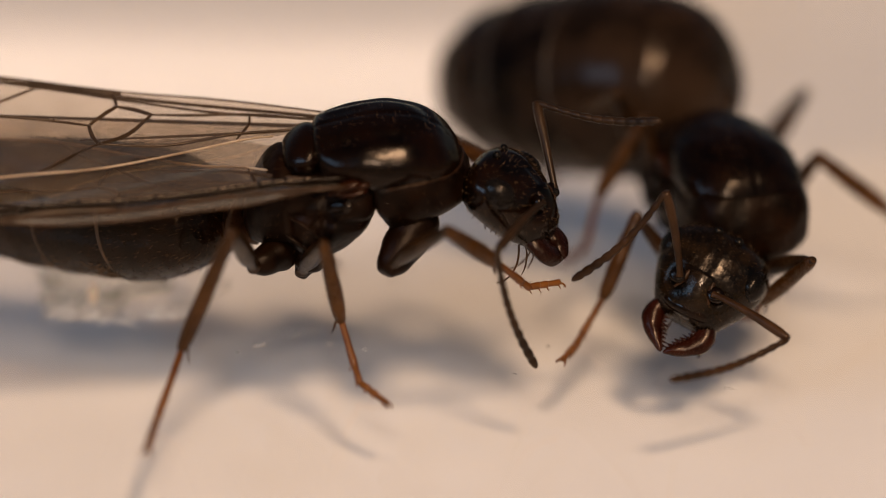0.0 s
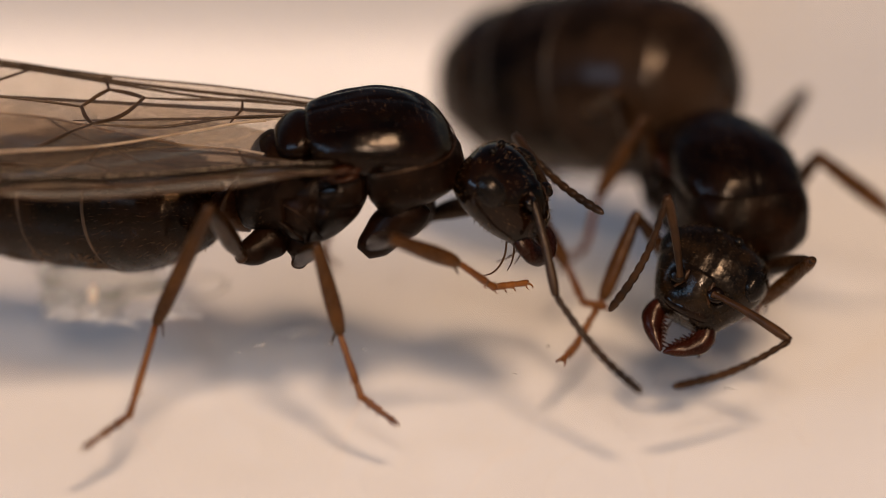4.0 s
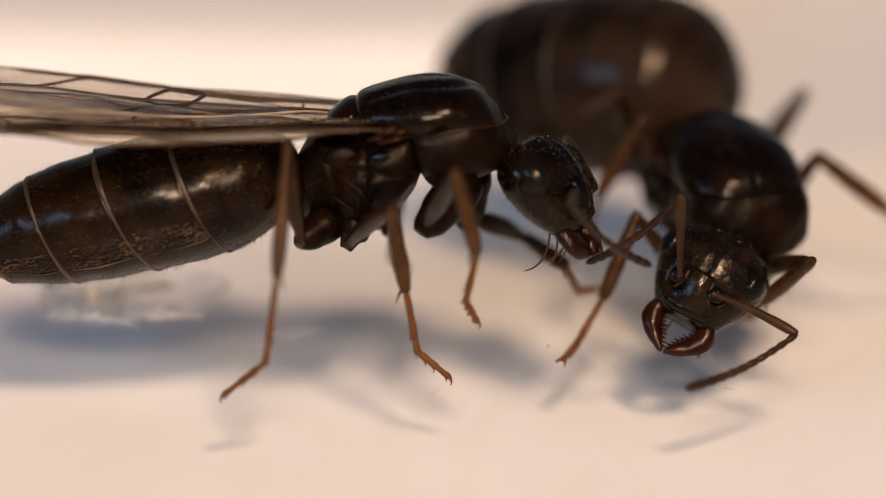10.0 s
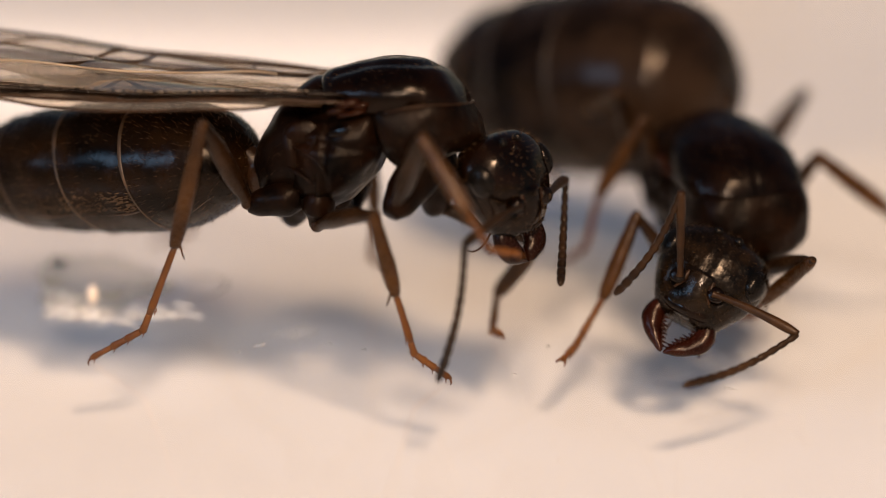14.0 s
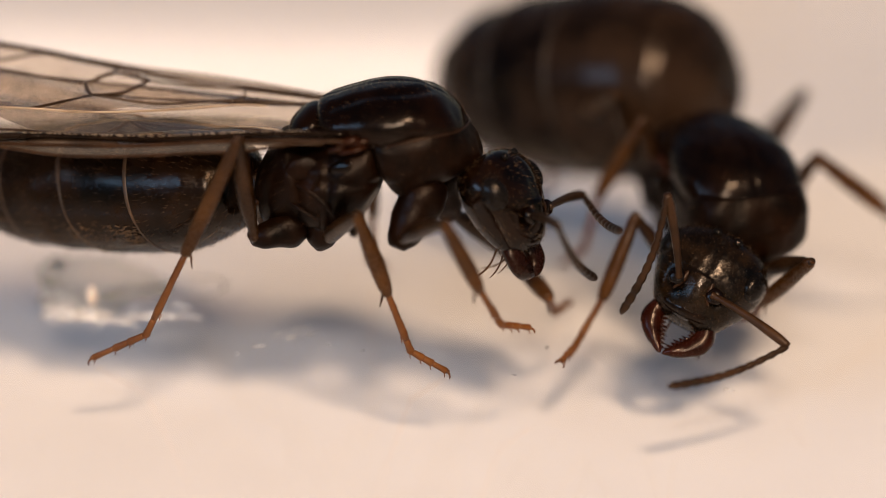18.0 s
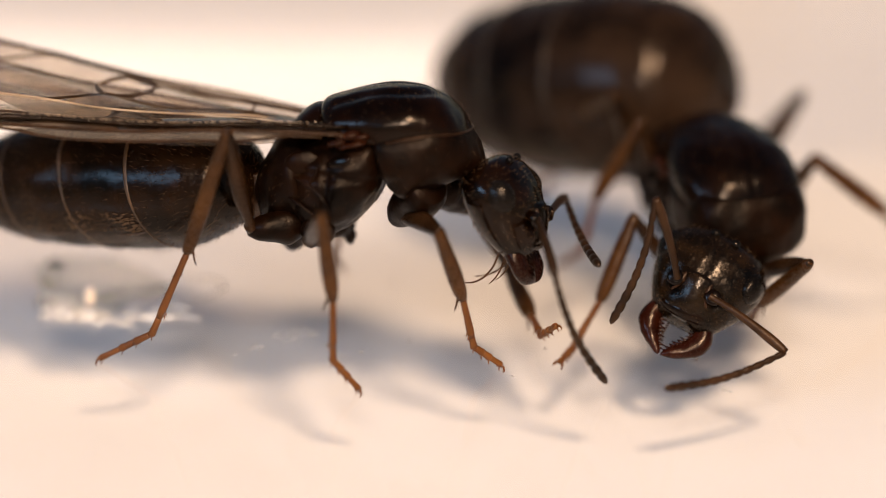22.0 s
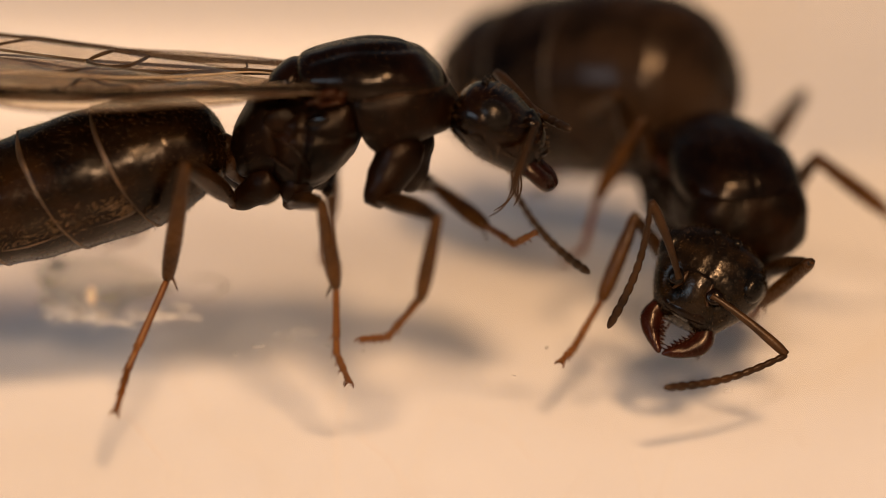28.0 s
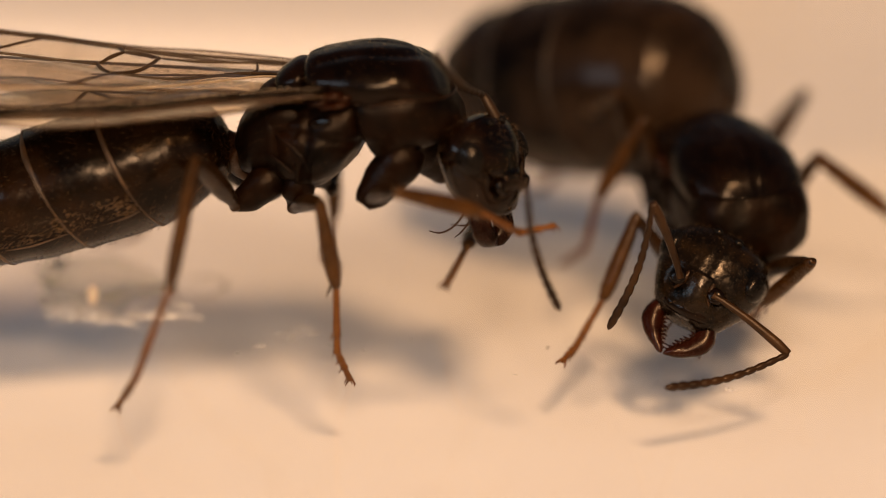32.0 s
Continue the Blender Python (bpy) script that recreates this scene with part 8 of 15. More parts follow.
    walk(winged['R2tarsus'], [
        (0, at(0.5, 0.663, -0.527, 34.8, 40.3, 64.8)), (0.17, at(0.831, 0.759, -0.772, 40.6, 35.7, 89.3)),
        (0.33, at(1.233, 0.781, -0.904, 38.5, 28, 110.8)), (0.5, at(1.653, 0.725, -0.907, 30, 18.7, 129.8)),
        (1, at(1.587, 0.708, -0.939, 36.6, 13.9, 130.9)), (1.5, at(1.545, 0.804, -0.869, 38.5, 12.2, 131.9)),
        (2, at(1.602, 0.728, -0.92, 41.5, 13.2, 126.4)), (2.5, at(1.52, 0.734, -0.934, 39.9, 9.7, 132.1)),
        (3, at(1.601, 0.688, -0.951, 42.1, 12.6, 130.9)), (3.17, at(1.248, 0.826, -0.865, 46.2, 26.1, 113.6)),
        (3.33, at(0.892, 0.834, -0.732, 41.3, 34.5, 90.7)), (3.5, at(0.573, 0.715, -0.57, 29.3, 35.1, 64.1)),
        (4.17, at(0.902, 0.737, -0.834, 36.5, 34.9, 87.2)), (4.83, at(1.282, 0.654, -1.004, 38.6, 30.8, 109.3)),
        (5.5, at(1.668, 0.484, -1.051, 33.6, 23.3, 128.8)), (6, at(1.632, 0.14, -1.158, 47.9, 29.3, 127.2)),
        (6.5, at(1.584, 0.303, -1.137, 38.4, 23.7, 131.3)), (7, at(1.672, 0.449, -1.065, 34.4, 28, 144.5)),
        (7.5, at(1.619, 0.634, -0.983, 31.7, 28.6, 145.6)), (8, at(1.669, 0.488, -1.049, 42.1, 29.9, 145.2)),
        (8.17, at(1.288, 0.582, -1.047, 62.5, 46.9, 126.2)), (8.33, at(0.917, 0.623, -0.93, 58.2, 58.6, 93.8)),
        (8.5, at(0.593, 0.604, -0.709, 31.5, 58.2, 50.1)), (8.67, at(0.432, 0.662, -0.399, 74.6, 43, 109.3)),
        (8.83, at(0.35, 0.655, 0.108, 69.3, -2, 130.8)), (8.89, at(0.35, 0.284, 0.232, 36.9, -29.8, 150.3)),
        (8.94, at(0.35, -0.087, 0.356, -12.7, -38.5, -170.5)), (9, at(0.35, -0.457, 0.481, -56.1, -20.2, -138.1)),
        (9.08, at(0.377, 0.14, 0.251, 3.4, -39.8, 178)), (9.17, at(0.404, 0.738, 0.022, 59.9, -16.4, 137.5)),
        (9.33, at(0.568, 0.692, -0.591, 67.9, 16.2, 129.6)), (9.5, at(0.827, 0.6, -0.898, 59.1, 34.8, 120.8)),
        (9.75, at(0.698, 0.657, -0.763, 56.7, 32.1, 119.9)), (10, at(0.579, 0.684, -0.614, 54.2, 29.4, 119.3)),
        (10.5, at(0.639, 0.674, -0.693, 54.9, 31, 123.4)), (11, at(0.606, 0.667, -0.664, 58.9, 31.3, 118.5)),
        (11.5, at(0.676, 0.721, -0.683, 53.8, 22.2, 122)), (12, at(0.695, 0.765, -0.653, 58, 25.3, 120)),
        (12.5, at(0.627, 0.827, -0.483, 61.4, 19.2, 122.6)), (13, at(0.756, 0.761, -0.713, 59.9, 33.5, 111.6)),
        (13.5, at(0.85, 0.732, -0.808, 51.5, 36.1, 107.5)), (14, at(0.877, 0.762, -0.798, 45.8, 40.2, 96.2)),
        (14.5, at(0.976, 0.756, -0.853, 30.9, 37.9, 93.1)), (16.5, at(0.892, 0.765, -0.804, 42.1, 34.9, 104.1)),
        (17, at(0.883, 0.803, -0.759, 37, 32.5, 102.4)), (17.5, at(0.716, 0.823, -0.601, 47.6, 24.4, 110.3)),
        (18, at(0.694, 0.824, -0.575, 47.6, 23.3, 111.3)), (18.5, at(0.748, 0.819, -0.638, 47, 27.8, 109.7)),
        (19, at(0.882, 0.78, -0.782, 40.3, 37.9, 98.2)), (19.5, at(0.836, 0.781, -0.752, 37.6, 36.1, 99.6)),
        (20, at(0.821, 0.784, -0.738, 41.2, 34.9, 102.6)), (21, at(0.833, 0.767, -0.764, 44.4, 36.1, 102.3)),
        (21.5, at(0.883, 0.807, -0.756, 38.8, 31.8, 104)), (21.67, at(0.749, 0.747, -0.721, 40.6, 31.1, 115.5)),
        (21.83, at(0.636, 0.672, -0.692, 40.8, 30.6, 126)), (22, at(0.55, 0.584, -0.677, 39.7, 30.9, 135.6)),
        (22.5, at(0.744, 0.665, -0.794, 39, 35.5, 128.7)), (23, at(0.802, 0.667, -0.833, 40.9, 40.2, 135.5)),
        (23.5, at(0.861, 0.641, -0.889, 45.2, 45.8, 116.9)), (24, at(0.92, 0.64, -0.92, 52, 50.8, 125.2)),
        (24.25, at(0.542, 0.588, -0.664, 69.7, 41.8, 145.7)), (24.5, at(0.275, 0.435, -0.307, 134.2, 30.7, 157.8)),
        (24.67, at(0.317, 0.415, -0.449, 2.6, 37.6, 156.9)), (24.83, at(0.38, 0.396, -0.585, -9.5, 44.4, 155.2)),
        (25, at(0.461, 0.378, -0.712, -21.8, 51.1, 152.6)), (25.25, at(0.609, 0.54, -0.774, -11.6, 44.3, 138.7)),
        (25.5, at(0.832, 0.565, -0.923, -4.6, 44.2, 122.4)), (27.5, at(0.884, 0.652, -0.893, -16.4, 48.6, 124.2)),
        (28, at(0.833, 0.671, -0.85, -16.3, 51.6, 122)), (28.5, at(0.847, 0.659, -0.868, -16.6, 49.7, 123.1)),
        (29, at(0.751, 0.623, -0.833, -5.9, 50.1, 125.4)), (29.5, at(0.768, 0.648, -0.825, -9.3, 50.2, 124.7)),
        (30, at(0.839, 0.672, -0.853, -16.8, 49.3, 125.2)), (30.5, at(0.857, 0.688, -0.851, -23.4, 50.2, 123)),
        (31, at(0.865, 0.687, -0.856, -21.4, 50.4, 123)), (31.5, at(0.847, 0.679, -0.852, -24.4, 49.5, 123.9)),
        (32, at(0.784, 0.687, -0.805, -15.4, 47.6, 126.1)),])
    walk(winged['R3coxa'], [
        (0, at(-0.95, -0.38, -0.08, -69, -6.1, -134.7)), (0.5, at(-0.95, -0.38, -0.08, -78.8, 5, -136.2)),
        (0.67, at(-0.95, -0.38, -0.08, -115.3, 23.8, -156.6)), (0.75, at(-0.95, -0.38, -0.08, -148.3, 35, -166.4)),
        (0.83, at(-0.95, -0.38, -0.08, 173.2, 39.1, 176.8)), (1, at(-0.95, -0.38, -0.08, 123.4, 45.9, 140.7)),
        (1.5, at(-0.95, -0.38, -0.08, 142.5, 46.7, 156.1)), (2, at(-0.95, -0.38, -0.08, 157.8, 39.3, 169)),
        (2.5, at(-0.95, -0.38, -0.08, 170.1, 41.8, 174.9)), (3, at(-0.95, -0.38, -0.08, 143.5, 35.8, 162.9)),
        (3.17, at(-0.95, -0.38, -0.08, -152.6, 27.6, -171.6)), (3.33, at(-0.95, -0.38, -0.08, -94.5, 15.5, -150.4)),
        (3.5, at(-0.95, -0.38, -0.08, -76.3, 1.5, -131.7)), (4, at(-0.95, -0.38, -0.08, -75.4, 3.5, -145)),
        (4.5, at(-0.95, -0.38, -0.08, -72.8, 5.2, -158.4)), (5, at(-0.95, -0.38, -0.08, -59.7, 6.7, -171.8)),
        (5.25, at(-0.95, -0.38, -0.08, -2, 3.5, -178.9)), (5.5, at(-0.95, -0.38, -0.08, 55.8, 7.8, 174.7)),
        (5.56, at(-0.95, -0.38, -0.08, 14.6, 1.3, 178.8)), (5.62, at(-0.95, -0.38, -0.08, -26.8, -0.9, -173.8)),
        (5.75, at(-0.95, -0.38, -0.08, -40.8, -9.5, -162.2)), (5.88, at(-0.95, -0.38, -0.08, -47.7, -17.7, -150)),
        (6, at(-0.95, -0.38, -0.08, -54.4, -25.1, -136.7)), (6.17, at(-0.95, -0.38, -0.08, -48.2, -16.4, -150.7)),
        (6.33, at(-0.95, -0.38, -0.08, -42.6, -6.7, -163.4)), (6.5, at(-0.95, -0.38, -0.08, -27.9, 3.2, -175.6)),
        (6.62, at(-0.95, -0.38, -0.08, -37.6, -2, -169.6)), (6.75, at(-0.95, -0.38, -0.08, -41.7, -7.1, -163.6)),
        (6.88, at(-0.95, -0.38, -0.08, -44.5, -12.2, -157.4)), (7, at(-0.95, -0.38, -0.08, -47.2, -17.2, -151)),
        (7.12, at(-0.95, -0.38, -0.08, -45.4, -7.2, -161.3)), (7.25, at(-0.95, -0.38, -0.08, -46.5, 3, -171.1)),
        (7.29, at(-0.95, -0.38, -0.08, -99.8, 9.4, -169.9)), (7.33, at(-0.95, -0.38, -0.08, -154.1, 14.1, -174.5)),
        (7.38, at(-0.95, -0.38, -0.08, 150.9, 13.1, 179)), (7.5, at(-0.95, -0.38, -0.08, 133.6, 22.8, 168.1)),
        (7.58, at(-0.95, -0.38, -0.08, -167.7, 27.2, -176.4)), (7.67, at(-0.95, -0.38, -0.08, -110.9, 17.7, -164.4)),
        (7.83, at(-0.95, -0.38, -0.08, -83.2, 9.1, -138.9)), (8, at(-0.95, -0.38, -0.08, -77.1, -1.2, -114.7)),
        (8.5, at(-0.95, -0.38, -0.08, -75.9, -4.2, -113.9)), (9, at(-0.95, -0.38, -0.08, -86, 13.3, -127)),
        (9.5, at(-0.95, -0.38, -0.08, -94, 15.7, -148)), (10, at(-0.95, -0.38, -0.08, -89.4, 14.5, -137.9)),
        (10.25, at(-0.95, -0.38, -0.08, -98.4, 13.7, -166.2)), (10.33, at(-0.95, -0.38, -0.08, -157.8, 24.1, -174.8)),
        (10.42, at(-0.95, -0.38, -0.08, 140.1, 22.1, 171)), (10.5, at(-0.95, -0.38, -0.08, 82.1, 9.7, 166.1)),
        (10.75, at(-0.95, -0.38, -0.08, 37.8, 2.4, 171.9)), (11, at(-0.95, -0.38, -0.08, -6.9, 1.3, -178.8)),
        (11.25, at(-0.95, -0.38, -0.08, 42.2, 1.6, 167.2)), (11.5, at(-0.95, -0.38, -0.08, 90.6, 12.4, 158.2)),
        (12, at(-0.95, -0.38, -0.08, 46.7, 3.1, 171.1)), (12.12, at(-0.95, -0.38, -0.08, -1.9, -2.3, -178.8)),
        (12.25, at(-0.95, -0.38, -0.08, -50.6, 1.7, -168)), (12.5, at(-0.95, -0.38, -0.08, -69.8, 0, -147.2)),
        (13, at(-0.95, -0.38, -0.08, -51.9, -5.2, -158.7)), (13.5, at(-0.95, -0.38, -0.08, -54.2, -3.7, -158.9)),
        (14, at(-0.95, -0.38, -0.08, -23.7, 0.1, -175)), (14.5, at(-0.95, -0.38, -0.08, -63.1, 9.1, -175.6)),
        (16.5, at(-0.95, -0.38, -0.08, -50.6, 8.4, -176.4)), (16.75, at(-0.95, -0.38, -0.08, -9.6, 3.8, -179.8)),
        (17, at(-0.95, -0.38, -0.08, 31.4, 2.5, 174.5)), (17.25, at(-0.95, -0.38, -0.08, -7.2, -5.3, -175.4)),
        (17.5, at(-0.95, -0.38, -0.08, -46.6, -5, -162.6)), (18, at(-0.95, -0.38, -0.08, -54.7, -2.7, -159.8)),
        (18.5, at(-0.95, -0.38, -0.08, -32.1, -3.6, -170.6)), (19, at(-0.95, -0.38, -0.08, -1.6, 8.7, -179.9)),
        (19.5, at(-0.95, -0.38, -0.08, -49.3, 2.9, -170)), (20, at(-0.95, -0.38, -0.08, -41.7, 0.4, -170.2)),
        (21, at(-0.95, -0.38, -0.08, -43.6, -0.8, -168.2)), (21.5, at(-0.95, -0.38, -0.08, -71.2, 3.9, -156.2)),
        (22, at(-0.95, -0.38, -0.08, -52.1, -7.3, -156.2)), (22.5, at(-0.95, -0.38, -0.08, -85.8, 10.6, -162.8)),
        (22.75, at(-0.95, -0.38, -0.08, -54.6, 2.7, -166.8)), (23, at(-0.95, -0.38, -0.08, -23, -1.8, -174.3)),
        (23.25, at(-0.95, -0.38, -0.08, -52.1, 0.8, -163.8)), (23.5, at(-0.95, -0.38, -0.08, -80.5, 8.2, -155.8)),
        (23.62, at(-0.95, -0.38, -0.08, -114, 16.5, -163.8)), (23.75, at(-0.95, -0.38, -0.08, -149.4, 19, -175.4)),
        (23.88, at(-0.95, -0.38, -0.08, 172.1, 26.8, 175.5)), (24, at(-0.95, -0.38, -0.08, 131.3, 27.5, 162.6)),
        (24.5, at(-0.95, -0.38, -0.08, 131, 23.4, 166.5)), (24.67, at(-0.95, -0.38, -0.08, -173.1, 27.1, 179.3)),
        (24.83, at(-0.95, -0.38, -0.08, -118.5, 19.7, -170.3)), (25, at(-0.95, -0.38, -0.08, -68.1, 7.6, -170.3)),
        (25.08, at(-0.95, -0.38, -0.08, -115.1, 14, -171.1)), (25.17, at(-0.95, -0.38, -0.08, -163.5, 17.6, -176.6)),
        (25.25, at(-0.95, -0.38, -0.08, 147.7, 16.1, 176.9)), (25.5, at(-0.95, -0.38, -0.08, 124.9, 23.8, 163)),
        (26.5, at(-0.95, -0.38, -0.08, 158.8, 23.3, 173.3)), (27.5, at(-0.95, -0.38, -0.08, -168.6, 17.7, -178.7)),
        (27.67, at(-0.95, -0.38, -0.08, 154.8, 18.8, 176.4)), (27.83, at(-0.95, -0.38, -0.08, 134.9, 19.9, 171.5)),
        (28, at(-0.95, -0.38, -0.08, 123.9, 20.7, 166.5)), (28.17, at(-0.95, -0.38, -0.08, 134.8, 20.7, 170.7)),
        (28.33, at(-0.95, -0.38, -0.08, 150.9, 20.5, 174.8)), (28.5, at(-0.95, -0.38, -0.08, 173.8, 20.2, 179)),
        (29, at(-0.95, -0.38, -0.08, 135.6, 19.9, 171.7)), (29.5, at(-0.95, -0.38, -0.08, 143.8, 23.5, 171.2)),
        (30, at(-0.95, -0.38, -0.08, 174.5, 18, 179.3)), (30.5, at(-0.95, -0.38, -0.08, 156.5, 18.1, 177)),
        (31, at(-0.95, -0.38, -0.08, -150.8, 17, -176.8)), (31.5, at(-0.95, -0.38, -0.08, 171.8, 21.6, 178.5)),
        (32, at(-0.95, -0.38, -0.08, -130.3, 26.4, -163.1)),])
    walk(winged['R3femur'], [
        (0, at(-1.335, -0.769, -0.022, 26.2, -49.5, -94.9)), (0.5, at(-1.346, -0.759, -0.128, 27.8, -46.2, -103.3)),
        (0.67, at(-1.412, -0.58, -0.302, 29.9, -49.2, -106.1)), (0.83, at(-1.376, -0.356, -0.427, 32.4, -52.2, -109.2)),
        (1, at(-1.246, -0.138, -0.475, 35.3, -55, -112.7)), (1.5, at(-1.295, -0.227, -0.48, 34.1, -53.7, -103.3)),
        (2, at(-1.368, -0.299, -0.428, 27.3, -59.6, -90.8)), (2.5, at(-1.359, -0.343, -0.446, 38.1, -60.5, -100)),
        (3, at(-1.376, -0.249, -0.402, 29.3, -59.3, -93.3)), (3.17, at(-1.432, -0.451, -0.335, 28.6, -56.5, -97.4)),
        (3.33, at(-1.411, -0.642, -0.227, 28, -53.7, -100.9)), (3.5, at(-1.316, -0.791, -0.095, 27.5, -50.7, -104)),
        (4, at(-1.4, -0.695, -0.113, 32, -56.4, -101.9)), (4.5, at(-1.459, -0.582, -0.13, 37.6, -62.1, -99.1)),
        (5, at(-1.491, -0.458, -0.144, 44.1, -67.7, -95)), (5.5, at(-1.493, -0.33, -0.155, 50.2, -73.1, -88.5)),
        (5.62, at(-1.497, -0.44, -0.072, 47.2, -66.7, -91)), (5.75, at(-1.466, -0.546, 0.011, 43.8, -60.2, -92.5)),
        (5.88, at(-1.404, -0.642, 0.088, 40.5, -53.7, -93.5)), (6, at(-1.312, -0.721, 0.154, 37.4, -47.1, -94.3)),
        (6.17, at(-1.41, -0.638, 0.075, 37.9, -51.4, -82.2)), (6.33, at(-1.474, -0.536, -0.016, 33.6, -54.1, -68)),
        (6.5, at(-1.498, -0.422, -0.111, 25.7, -55.1, -52.6)), (6.62, at(-1.491, -0.479, -0.061, 32.8, -56.7, -67.5)),
        (6.75, at(-1.474, -0.534, -0.012, 38.3, -56.5, -82.9)), (6.88, at(-1.446, -0.586, 0.036, 40.3, -54.4, -97.4)),
        (7, at(-1.41, -0.635, 0.082, 37.8, -50.8, -110)), (7.12, at(-1.467, -0.555, -0.011, 40.3, -54.2, -106.4)),
        (7.25, at(-1.493, -0.465, -0.109, 42.7, -57.6, -102)), (7.38, at(-1.485, -0.37, -0.205, 44.7, -60.7, -96.9)),
        (7.5, at(-1.446, -0.276, -0.293, 45.9, -63.6, -90.7)), (7.67, at(-1.455, -0.521, -0.247, 47.2, -66.1, -83.1)),
        (7.83, at(-1.359, -0.737, -0.167, 47, -68.1, -74.1)), (8, at(-1.18, -0.88, -0.068, 45.1, -69.5, -63.6)),
        (8.5, at(-1.173, -0.881, -0.039, 35.5, -57.3, -60.4)), (9, at(-1.272, -0.808, -0.206, 35.2, -31.6, -78.5)),
        (9.5, at(-1.399, -0.66, -0.229, 53.5, -55.7, -89.3)), (10, at(-1.345, -0.737, -0.218, 40.5, -62.4, -71)),
        (10.25, at(-1.469, -0.508, -0.21, 39.1, -63, -77.1)), (10.5, at(-1.476, -0.25, -0.173, 37.9, -63.2, -83.3)),
        (11, at(-1.5, -0.392, -0.092, 24, -40.6, -113.4)), (11.5, at(-1.449, -0.181, -0.198, 28.1, -48.7, -131.3)),
        (12, at(-1.493, -0.295, -0.11, 27.8, -48.4, -116.8)), (12.25, at(-1.488, -0.494, -0.096, 39.4, -60.4, -98.5)),
        (12.5, at(-1.412, -0.678, -0.08, 33.3, -67.7, -65.2)), (13, at(-1.46, -0.579, -0.03, 34.2, -53.2, -77.6)),
        (13.5, at(-1.462, -0.578, -0.044, 27.7, -61.5, -84.2)), (14, at(-1.498, -0.428, -0.081, 34.7, -49.8, -101)),
        (14.5, at(-1.491, -0.422, -0.167, 31.9, -56.9, -111.1)), (16.5, at(-1.493, -0.415, -0.16, 38.5, -54.9, -97.2)),
        (17, at(-1.497, -0.328, -0.104, 40.9, -58.4, -94.1)), (17.5, at(-1.473, -0.544, -0.032, 31, -65.6, -60.9)),
        (18, at(-1.465, -0.57, -0.054, 34.4, -68.5, -62.6)), (18.5, at(-1.492, -0.47, -0.045, 27.2, -69.1, -59.7)),
        (19, at(-1.494, -0.381, -0.163, 47, -61, -95.2)), (19.5, at(-1.491, -0.476, -0.108, 39.3, -61.2, -93.2)),
        (20, at(-1.492, -0.474, -0.084, 40, -59.6, -90.6)), (21, at(-1.488, -0.492, -0.072, 37.4, -55.1, -87.5)),
        (21.5, at(-1.452, -0.601, -0.118, 35.3, -65.5, -81.4)), (22, at(-1.449, -0.6, -0.01, 45.9, -62.4, -80.3)),
        (22.5, at(-1.466, -0.54, -0.181, 41.1, -56, -88.9)), (23, at(-1.497, -0.434, -0.062, 32.4, -44.4, -97.9)),
        (23.5, at(-1.447, -0.603, -0.158, 36.8, -26.5, -94)), (23.75, at(-1.469, -0.421, -0.259, 32.5, -17.6, -97.2)),
        (24, at(-1.416, -0.234, -0.334, 28.9, -8.5, -100.1)), (24.5, at(-1.441, -0.263, -0.298, 28.6, -17.2, -101.3)),
        (25, at(-1.487, -0.472, -0.153, 28.2, -31.2, -98.4)), (25.25, at(-1.478, -0.351, -0.233, 30.1, -26.2, -98.7)),
        (25.5, at(-1.431, -0.233, -0.302, 32, -21.1, -99)), (27.5, at(-1.474, -0.392, -0.247, 24.9, -31.4, -102)),
        (27.67, at(-1.47, -0.347, -0.257, 23.6, -31.8, -102.9)), (27.83, at(-1.462, -0.303, -0.267, 22.2, -32.2, -103.8)),
        (28, at(-1.45, -0.26, -0.275, 20.9, -32.5, -104.8)), (28.17, at(-1.458, -0.296, -0.274, 21.8, -32.7, -104)),
        (28.33, at(-1.463, -0.334, -0.273, 22.6, -32.9, -103.2)), (28.5, at(-1.466, -0.371, -0.27, 23.4, -33.1, -102.4)),
        (29, at(-1.462, -0.305, -0.267, 28.2, -34, -99.6)), (29.5, at(-1.449, -0.303, -0.299, 27.7, -31.2, -101.7)),
        (30, at(-1.473, -0.374, -0.25, 24.6, -29.8, -104)), (30.5, at(-1.472, -0.353, -0.251, 22.1, -29.3, -106.1)),
        (31, at(-1.475, -0.409, -0.241, 22.4, -30.1, -103.5)), (31.5, at(-1.461, -0.367, -0.282, 22.1, -31.8, -102.5)),
        (32, at(-1.421, -0.523, -0.325, 25.8, -36.3, -98.1)),])
